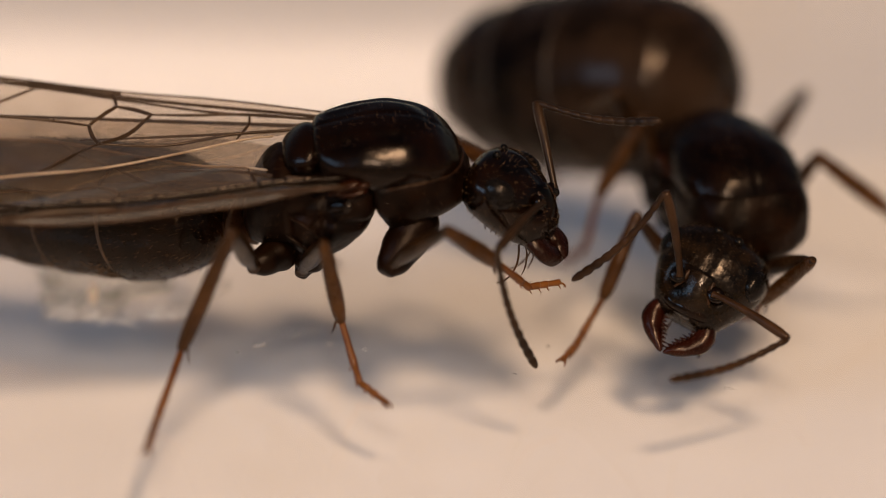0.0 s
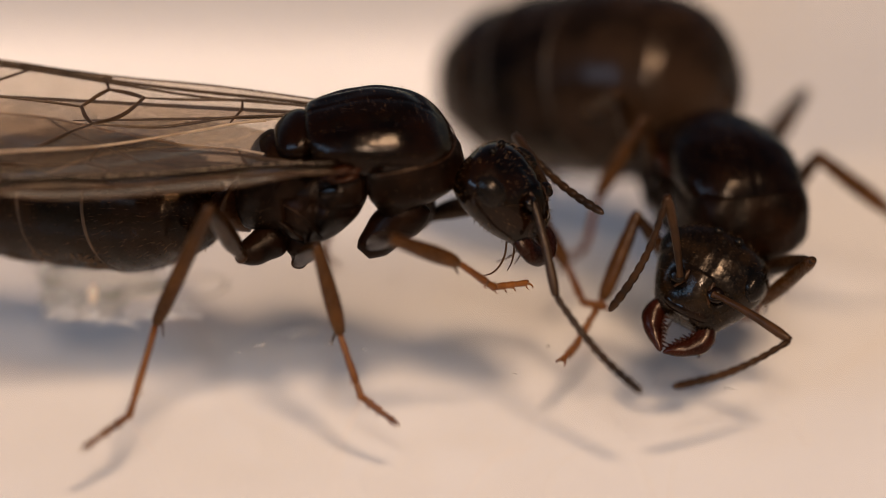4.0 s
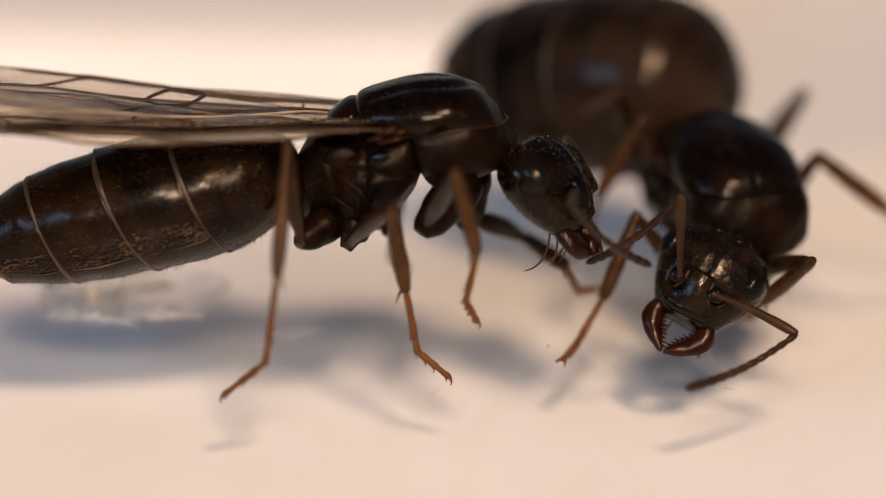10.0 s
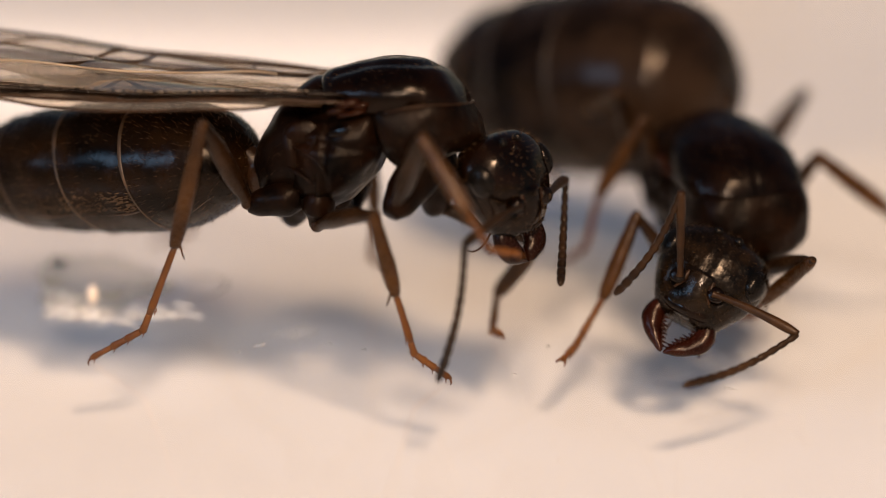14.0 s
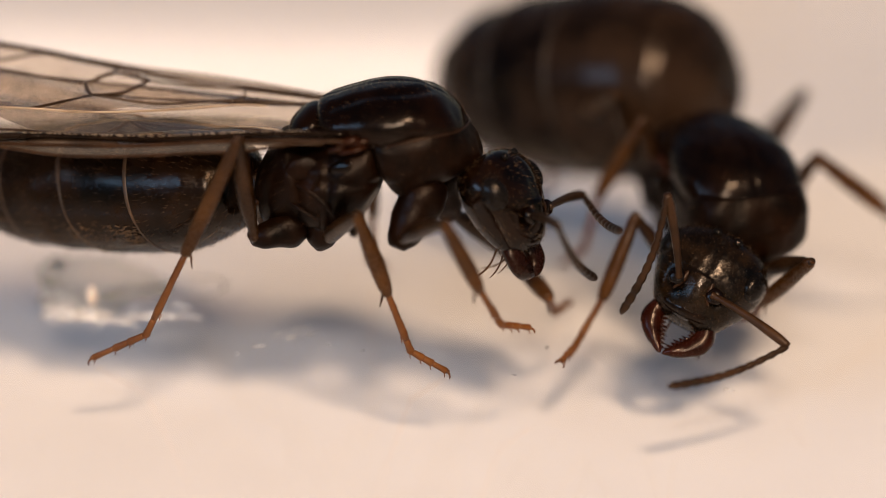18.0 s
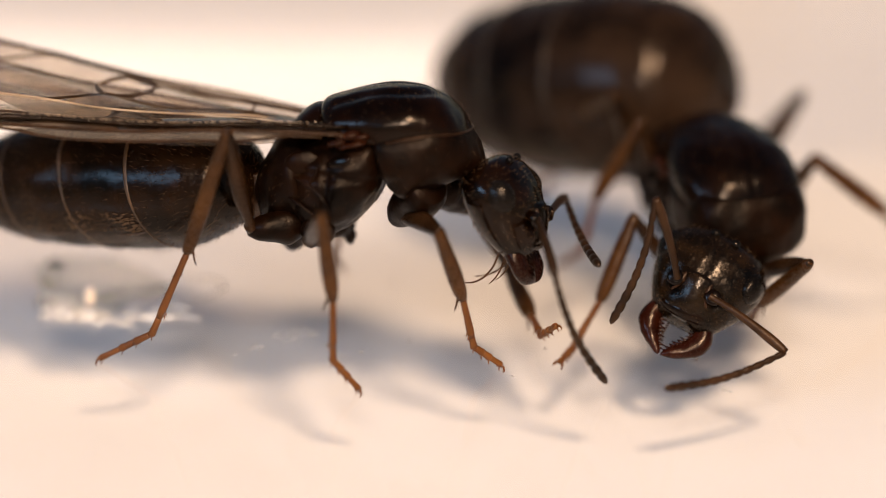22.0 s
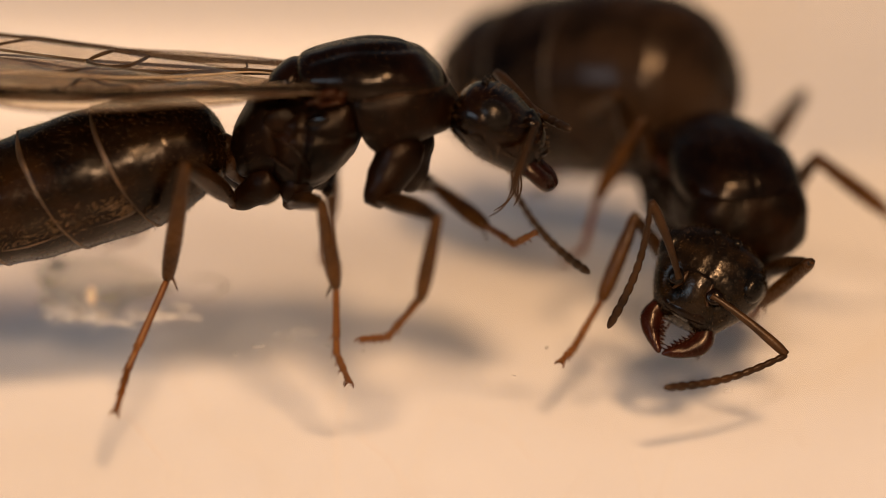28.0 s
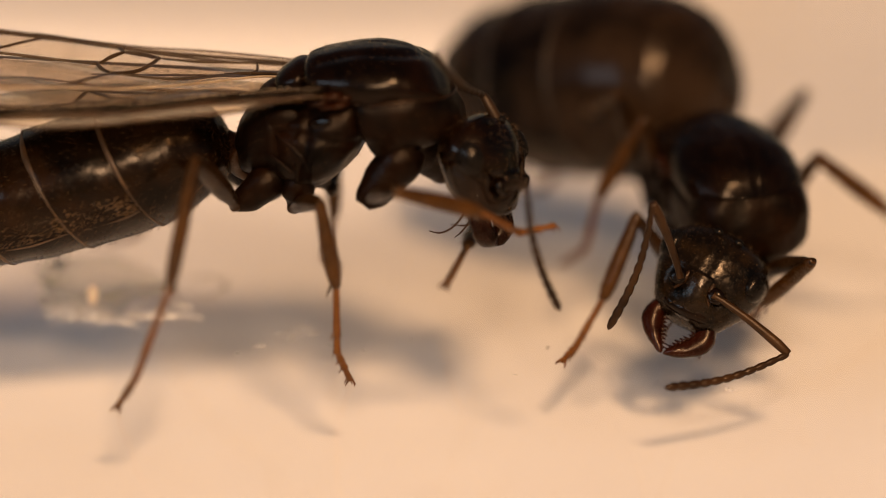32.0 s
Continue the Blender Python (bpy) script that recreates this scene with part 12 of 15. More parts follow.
    walk(winged['L2femur'], [
        (0, at(-0.427, 0.594, -0.662, 47.5, -31.8, 79.6)), (0.5, at(-0.414, 0.604, -0.66, 43.3, -25, 79)),
        (1, at(-0.413, 0.64, -0.645, 53.2, -43, 74.8)), (1.5, at(-0.43, 0.653, -0.635, 53.1, -47, 79.9)),
        (2, at(-0.465, 0.616, -0.645, 53.2, -39.3, 79.6)), (2.5, at(-0.421, 0.633, -0.647, 52.5, -45.9, 81)),
        (3, at(-0.473, 0.636, -0.634, 58.3, -47.1, 78.2)), (3.5, at(-0.438, 0.601, -0.658, 45.5, -25.8, 79.3)),
        (5.5, at(-0.362, 0.651, -0.643, 41.4, -33.9, 78.8)), (6, at(-0.393, 0.725, -0.594, 44.8, -49.7, 83.9)),
        (6.5, at(-0.31, 0.664, -0.635, 35.8, -38.2, 84.4)), (7, at(-0.466, 0.678, -0.612, 41.4, -44.8, 96.9)),
        (7.5, at(-0.477, 0.688, -0.603, 40.7, -47.2, 98.9)), (8, at(-0.507, 0.707, -0.579, 35.8, -54.6, 108.8)),
        (8.5, at(-0.484, 0.747, -0.553, 49.2, -55.9, 87.9)), (9, at(-0.434, 0.838, -0.461, 55.6, -57.8, 71.5)),
        (9.5, at(-0.353, 0.791, -0.536, 52.3, -50.6, 65.5)), (10, at(-0.433, 0.749, -0.567, 52.6, -44.5, 72.3)),
        (10.5, at(-0.411, 0.708, -0.604, 48.6, -36.6, 72.1)), (11, at(-0.411, 0.715, -0.599, 50.1, -40.3, 71.9)),
        (11.5, at(-0.412, 0.714, -0.6, 49.2, -44.3, 76.4)), (12, at(-0.447, 0.724, -0.585, 51.8, -46.8, 77.7)),
        (12.5, at(-0.464, 0.695, -0.602, 52.2, -47.9, 81.5)), (13, at(-0.484, 0.766, -0.535, 55.1, -50.5, 76.7)),
        (13.5, at(-0.496, 0.704, -0.585, 46.6, -25.1, 83.3)), (14, at(-0.432, 0.786, -0.531, 48.5, -41.7, 75.7)),
        (14.5, at(-0.446, 0.751, -0.562, 44.9, -25.8, 78.9)), (16.5, at(-0.444, 0.776, -0.539, 48.5, -39.4, 76.5)),
        (17, at(-0.418, 0.763, -0.558, 50.1, -36.2, 69.4)), (17.5, at(-0.446, 0.718, -0.59, 53.4, -39.5, 70.6)),
        (18, at(-0.438, 0.715, -0.594, 52.7, -39.3, 70.6)), (18.5, at(-0.437, 0.69, -0.612, 49.4, -30.9, 70.9)),
        (19, at(-0.407, 0.764, -0.559, 49.1, -35, 68.9)), (19.5, at(-0.455, 0.748, -0.563, 48.2, -33.3, 76.5)),
        (20, at(-0.447, 0.757, -0.556, 49.9, -37.7, 74.4)), (21, at(-0.454, 0.767, -0.544, 50, -41.5, 76.4)),
        (21.5, at(-0.49, 0.703, -0.588, 43.9, -27.4, 87.9)), (22, at(-0.493, 0.755, -0.543, 50.6, -53.3, 85)),
        (22.5, at(-0.498, 0.758, -0.538, 40.8, -42, 94.4)), (23, at(-0.498, 0.807, -0.48, 44.2, -50.9, 89.8)),
        (23.5, at(-0.371, 0.773, -0.553, 26.2, -33.8, 98.7)), (23.62, at(-0.37, 0.75, -0.575, 28.9, -28.3, 89.2)),
        (23.75, at(-0.369, 0.726, -0.595, 30.6, -22.2, 80.7)), (23.88, at(-0.368, 0.7, -0.614, 31.6, -15.7, 73)),
        (24, at(-0.367, 0.674, -0.63, 32, -8.9, 65.7)), (24.12, at(-0.372, 0.698, -0.615, 32.3, -15.1, 72)),
        (24.25, at(-0.377, 0.721, -0.598, 32.4, -21.2, 78.7)), (24.38, at(-0.382, 0.744, -0.58, 32, -26.9, 85.9)),
        (24.5, at(-0.387, 0.765, -0.56, 30.9, -32.2, 93.9)), (25, at(-0.423, 0.774, -0.545, 41.3, -44.2, 86.1)),
        (25.5, at(-0.337, 0.76, -0.566, 32, -34.3, 86.6)), (27.5, at(-0.414, 0.756, -0.565, 39.4, -26.5, 83.6)),
        (28, at(-0.457, 0.739, -0.57, 40.6, -22.9, 87.5)), (28.5, at(-0.454, 0.729, -0.579, 38.6, -20.6, 90.3)),
        (29, at(-0.412, 0.696, -0.612, 35.3, -16.9, 89.7)), (29.5, at(-0.411, 0.721, -0.594, 35.5, -21.6, 89.5)),
        (30, at(-0.427, 0.742, -0.575, 37.5, -23.5, 88.3)), (30.5, at(-0.43, 0.75, -0.567, 39.1, -22.6, 86)),
        (31, at(-0.437, 0.75, -0.566, 39.3, -22.8, 86.6)), (31.5, at(-0.443, 0.742, -0.571, 39.7, -20.4, 86.7)),
        (32, at(-0.459, 0.726, -0.58, 37.8, -22.3, 92.7)),])
    walk(winged['L2tibia'], [
        (0, at(1.35, 0, 0, -67.4, 48.9, -127.4)), (0.5, at(1.35, 0, 0, -62.1, 52.3, -126.3)),
        (1, at(1.35, 0, 0, -71.4, 45.9, -124)), (1.5, at(1.35, 0, 0, -70, 45.6, -125.9)),
        (2, at(1.35, 0, 0, -70.1, 47.6, -129.8)), (2.5, at(1.35, 0, 0, -70, 44.5, -125.4)),
        (3, at(1.35, 0, 0, -72.8, 45.9, -127.9)), (3.5, at(1.35, 0, 0, -63.1, 52, -128.3)),
        (5.5, at(1.35, 0, 0, -63, 50.2, -123.3)), (6, at(1.35, 0, 0, -63.6, 48.8, -124.1)),
        (6.5, at(1.35, 0, 0, -60.8, 47.9, -121.3)), (7, at(1.35, 0, 0, -58.1, 51.9, -128.6)),
        (7.5, at(1.35, 0, 0, -58.4, 52.7, -128.2)), (8, at(1.35, 0, 0, -58.8, 53.7, -130.5)),
        (8.5, at(1.35, 0, 0, -64.1, 51.7, -128.5)), (9, at(1.35, 0, 0, -60.6, 57, -114.9)),
        (9.5, at(1.35, 0, 0, -65.1, 53.5, -114)), (10, at(1.35, 0, 0, -65.8, 54.1, -122.4)),
        (10.5, at(1.35, 0, 0, -65.4, 54.1, -122.2)), (11, at(1.35, 0, 0, -66.9, 52.8, -122.6)),
        (11.5, at(1.35, 0, 0, -66, 50.8, -124.2)), (12, at(1.35, 0, 0, -66.3, 51.4, -125.9)),
        (12.5, at(1.35, 0, 0, -67.4, 49.5, -128.6)), (13, at(1.35, 0, 0, -65.1, 54.8, -125.1)),
        (13.5, at(1.35, 0, 0, -45.2, 60.9, -121.2)), (14, at(1.35, 0, 0, -55.4, 58.7, -116.3)),
        (14.5, at(1.35, 0, 0, -42, 62.6, -110.1)), (16.5, at(1.35, 0, 0, -54.8, 59, -117.5)),
        (17, at(1.35, 0, 0, -60.4, 59, -115.5)), (17.5, at(1.35, 0, 0, -68.3, 54.2, -123.7)),
        (18, at(1.35, 0, 0, -68.2, 53.9, -123.5)), (18.5, at(1.35, 0, 0, -65.8, 56.1, -123)),
        (19, at(1.35, 0, 0, -59, 59.6, -113.3)), (19.5, at(1.35, 0, 0, -54.3, 59.6, -118.7)),
        (20, at(1.35, 0, 0, -58.6, 58.3, -119.4)), (21, at(1.35, 0, 0, -58.4, 57.7, -120.3)),
        (21.5, at(1.35, 0, 0, -41.6, 59.5, -123.5)), (22, at(1.35, 0, 0, -63.3, 54.2, -125.9)),
        (22.5, at(1.35, 0, 0, -43.2, 59, -123)), (23, at(1.35, 0, 0, -48.4, 60.2, -117.9)),
        (23.5, at(1.35, 0, 0, -28.5, 57.8, -113.6)), (23.62, at(1.35, 0, 0, -21.2, 52.8, -127)),
        (23.75, at(1.35, 0, 0, -13.9, 44.5, -133.3)), (23.88, at(1.35, 0, 0, -9.4, 34.6, -134.7)),
        (24, at(1.35, 0, 0, -6.5, 23.8, -133.3)), (24.12, at(1.35, 0, 0, -9.9, 34.5, -134.6)),
        (24.25, at(1.35, 0, 0, -15.1, 44.5, -133.3)), (24.38, at(1.35, 0, 0, -23.4, 53, -127)),
        (24.5, at(1.35, 0, 0, -31.3, 58.5, -113.2)), (25, at(1.35, 0, 0, -51.2, 56.3, -119.7)),
        (25.5, at(1.35, 0, 0, -41.3, 56.6, -113.2)), (27.5, at(1.35, 0, 0, -35.2, 61.4, -108.3)),
        (28, at(1.35, 0, 0, -29.3, 62.7, -109)), (28.5, at(1.35, 0, 0, -24.2, 62.6, -108.3)),
        (29, at(1.35, 0, 0, -26.9, 60.6, -111)), (29.5, at(1.35, 0, 0, -28.9, 60.5, -110.9)),
        (30, at(1.35, 0, 0, -28.6, 61.6, -108.5)), (30.5, at(1.35, 0, 0, -28, 62.6, -104.7)),
        (31, at(1.35, 0, 0, -27.7, 62.7, -105.5)), (31.5, at(1.35, 0, 0, -25.7, 63.2, -104.1)),
        (32, at(1.35, 0, 0, -24.4, 62, -111.5)),])
    walk(winged['L2tarsus'], [
        (0, at(0.87, -0.627, -0.904, -60.3, 55, -98.7)), (0.5, at(0.915, -0.592, -0.949, -49.2, 57.9, -84.4)),
        (1, at(0.883, -0.692, -0.862, -67.1, 50, -107.1)), (1.5, at(0.858, -0.68, -0.858, -66.9, 50, -109.3)),
        (2, at(0.832, -0.622, -0.886, -65.9, 53.8, -106.3)), (2.5, at(0.854, -0.697, -0.841, -67.4, 48.4, -110.8)),
        (3, at(0.837, -0.659, -0.862, -70.5, 50.2, -113.3)), (3.5, at(0.893, -0.58, -0.946, -51.3, 58.5, -86.9)),
        (5.5, at(0.929, -0.642, -0.922, -52.1, 55.2, -88.6)), (6, at(0.907, -0.655, -0.903, -57.2, 53.8, -97.8)),
        (6.5, at(0.932, -0.687, -0.89, -52.5, 52.3, -91.4)), (7, at(0.888, -0.578, -0.945, -53.7, 58.3, -96.9)),
        (7.5, at(0.9, -0.572, -0.954, -54.1, 58.8, -97.8)), (8, at(0.888, -0.54, -0.967, -57, 60.2, -102.8)),
        (8.5, at(0.887, -0.582, -0.942, -58.6, 57.9, -99.8)), (9, at(1.075, -0.592, -1.007, -45.7, 59.2, -80.2)),
        (9.5, at(1.059, -0.651, -0.965, -52.2, 55.9, -85.4)), (10, at(0.972, -0.595, -0.971, -52.1, 58.5, -86.5)),
        (10.5, at(0.975, -0.596, -0.972, -49.9, 58.3, -83.1)), (11, at(0.959, -0.611, -0.956, -53.8, 57.4, -88.1)),
        (11.5, at(0.924, -0.627, -0.93, -56.5, 55.9, -93.5)), (12, at(0.912, -0.606, -0.938, -57.4, 57, -95.1)),
        (12.5, at(0.863, -0.609, -0.912, -62, 55.7, -102.3)), (13, at(0.953, -0.566, -0.981, -53.1, 60, -89.1)),
        (13.5, at(1.048, -0.499, -1.049, -24, 59.9, -55.1)), (14, at(1.074, -0.559, -1.025, -35.3, 59.4, -67.5)),
        (14.5, at(1.16, -0.518, -1.066, -19, 56.8, -48)), (16.5, at(1.064, -0.548, -1.029, -34.1, 59.7, -65.9)),
        (17, at(1.084, -0.558, -1.029, -37.8, 59.6, -67.8)), (17.5, at(0.96, -0.584, -0.973, -54, 59, -87.4)),
        (18, at(0.96, -0.589, -0.97, -54, 58.7, -87.5)), (18.5, at(0.985, -0.562, -0.995, -46.8, 60, -78.2)),
        (19, at(1.11, -0.558, -1.035, -35.7, 59.2, -65)), (19.5, at(1.058, -0.533, -1.035, -32, 60, -63)),
        (20, at(1.041, -0.549, -1.021, -38, 60.2, -69.7)), (21, at(1.027, -0.553, -1.015, -39.7, 60.3, -72.6)),
        (21.5, at(1.014, -0.509, -1.034, -24.4, 59.8, -57.7)), (22, at(0.939, -0.568, -0.974, -54.6, 59.7, -93.5)),
        (22.5, at(1.014, -0.518, -1.029, -29, 61, -65.5)), (23, at(1.071, -0.527, -1.041, -31.6, 61.2, -67)),
        (23.5, at(1.094, -0.586, -1.015, -17.3, 55, -55.6)), (23.62, at(0.913, -0.58, -0.955, -25.4, 58.5, -96.4)),
        (23.75, at(0.763, -0.623, -0.841, -15.2, 44.4, -124.4)), (23.88, at(0.655, -0.703, -0.681, -8.1, 23.4, -134.7)),
        (24, at(0.598, -0.799, -0.485, -5.2, 0.7, -139.2)), (24.12, at(0.655, -0.704, -0.68, -8.6, 23.3, -134.3)),
        (24.25, at(0.762, -0.623, -0.84, -16.5, 44, -123.6)), (24.38, at(0.916, -0.577, -0.958, -26.9, 58.1, -95.7)),
        (24.5, at(1.103, -0.577, -1.023, -18, 55.2, -54.3)), (25, at(1.02, -0.578, -0.998, -36.5, 58.8, -72.8)),
        (25.5, at(1.09, -0.607, -1.002, -25.4, 55.1, -60.4)), (27.5, at(1.17, -0.545, -1.054, -16.4, 54.9, -47.5)),
        (28, at(1.171, -0.52, -1.067, -12.6, 54.7, -43.6)), (28.5, at(1.176, -0.524, -1.065, -10.3, 53.7, -42)),
        (29, at(1.139, -0.55, -1.045, -12.7, 53.7, -45.7)), (29.5, at(1.139, -0.553, -1.044, -14.1, 54.2, -47.2)),
        (30, at(1.169, -0.541, -1.056, -13, 54.1, -45.1)), (30.5, at(1.21, -0.534, -1.066, -11.7, 53.4, -42.3)),
        (31, at(1.203, -0.53, -1.066, -11.6, 53.5, -42.3)), (31.5, at(1.218, -0.524, -1.071, -10.2, 53, -40.5)),
        (32, at(1.143, -0.525, -1.059, -11.2, 54.6, -44.2)),])
    walk(winged['L3coxa'], [
        (0, at(-0.95, 0.38, -0.08, 133.7, 60.2, 142.2)), (0.5, at(-0.95, 0.38, -0.08, 129.2, 59.9, 138.2)),
        (1, at(-0.95, 0.38, -0.08, 121.7, 56.9, 132.5)), (1.5, at(-0.95, 0.38, -0.08, 123.4, 55.5, 134.9)),
        (2, at(-0.95, 0.38, -0.08, 135.1, 55.1, 145.8)), (2.5, at(-0.95, 0.38, -0.08, 126, 58.2, 136)),
        (3, at(-0.95, 0.38, -0.08, 131.2, 53.4, 143.2)), (3.5, at(-0.95, 0.38, -0.08, 133, 58.2, 142.4)),
        (5.5, at(-0.95, 0.38, -0.08, 116.9, 58.4, 126.8)), (6, at(-0.95, 0.38, -0.08, 110.4, 50.2, 124.4)),
        (6.5, at(-0.95, 0.38, -0.08, 105.4, 60.9, 113.7)), (7, at(-0.95, 0.38, -0.08, 124.7, 53, 137.5)),
        (7.5, at(-0.95, 0.38, -0.08, 123, 51.5, 136.7)), (8, at(-0.95, 0.38, -0.08, 123, 48.6, 138.6)),
        (8.5, at(-0.95, 0.38, -0.08, 115.8, 42.6, 135.8)), (9, at(-0.95, 0.38, -0.08, 96.8, 29.7, 123.4)),
        (9.5, at(-0.95, 0.38, -0.08, 97.3, 39.4, 115.3)), (10, at(-0.95, 0.38, -0.08, 110.4, 41.9, 130.3)),
        (10.5, at(-0.95, 0.38, -0.08, 114.5, 47.4, 130.8)), (11, at(-0.95, 0.38, -0.08, 114.7, 46.8, 131.5)),
        (11.5, at(-0.95, 0.38, -0.08, 117.4, 48, 133.3)), (12, at(-0.95, 0.38, -0.08, 120.4, 44.9, 138.6)),
        (12.5, at(-0.95, 0.38, -0.08, 128.3, 47.4, 144.2)), (13, at(-0.95, 0.38, -0.08, 112.8, 37.4, 137.1)),
        (13.5, at(-0.95, 0.38, -0.08, 124.6, 41.7, 145)), (14, at(-0.95, 0.38, -0.08, 105.8, 37.3, 128.8)),
        (14.5, at(-0.95, 0.38, -0.08, 111.1, 40.1, 132.7)), (16.5, at(-0.95, 0.38, -0.08, 107.6, 37.8, 130.6)),
        (17, at(-0.95, 0.38, -0.08, 106.6, 39.4, 127.8)), (17.5, at(-0.95, 0.38, -0.08, 117.1, 43.4, 136.4)),
        (18, at(-0.95, 0.38, -0.08, 117, 44.3, 135.6)), (18.5, at(-0.95, 0.38, -0.08, 120.4, 46.1, 137.7)),
        (19, at(-0.95, 0.38, -0.08, 105.6, 39.6, 126.4)), (19.5, at(-0.95, 0.38, -0.08, 112.5, 40, 134.4)),
        (20, at(-0.95, 0.38, -0.08, 110.5, 39.4, 132.7)), (21, at(-0.95, 0.38, -0.08, 110.3, 38.4, 133.3)),
        (21.5, at(-0.95, 0.38, -0.08, 123.3, 44.6, 141.6)), (22, at(-0.95, 0.38, -0.08, 110.6, 40.5, 131.8)),
        (22.5, at(-0.95, 0.38, -0.08, 113, 40.2, 134.8)), (23, at(-0.95, 0.38, -0.08, 103.6, 32.5, 130.9)),
        (23.5, at(-0.95, 0.38, -0.08, 106.1, 48.3, 120.7)), (24, at(-0.95, 0.38, -0.08, 107.3, 47.1, 122.9)),
        (24.5, at(-0.95, 0.38, -0.08, 108.1, 47.3, 123.7)), (25, at(-0.95, 0.38, -0.08, 107.6, 42.1, 126.8)),
        (25.5, at(-0.95, 0.38, -0.08, 103.2, 48.6, 117.1)), (27.5, at(-0.95, 0.38, -0.08, 109.3, 43.5, 127.8)),
        (28, at(-0.95, 0.38, -0.08, 115.1, 42.9, 134.8)), (28.5, at(-0.95, 0.38, -0.08, 117.8, 45, 136)),
        (29, at(-0.95, 0.38, -0.08, 121, 52, 134.4)), (29.5, at(-0.95, 0.38, -0.08, 116.1, 49.4, 131.1)),
        (30, at(-0.95, 0.38, -0.08, 113.4, 45.5, 131)), (30.5, at(-0.95, 0.38, -0.08, 111.3, 43.5, 130.1)),
        (31, at(-0.95, 0.38, -0.08, 112, 43.1, 131.2)), (31.5, at(-0.95, 0.38, -0.08, 113.5, 43.4, 132.6)),
        (32, at(-0.95, 0.38, -0.08, 119.7, 45.7, 137.4)),])
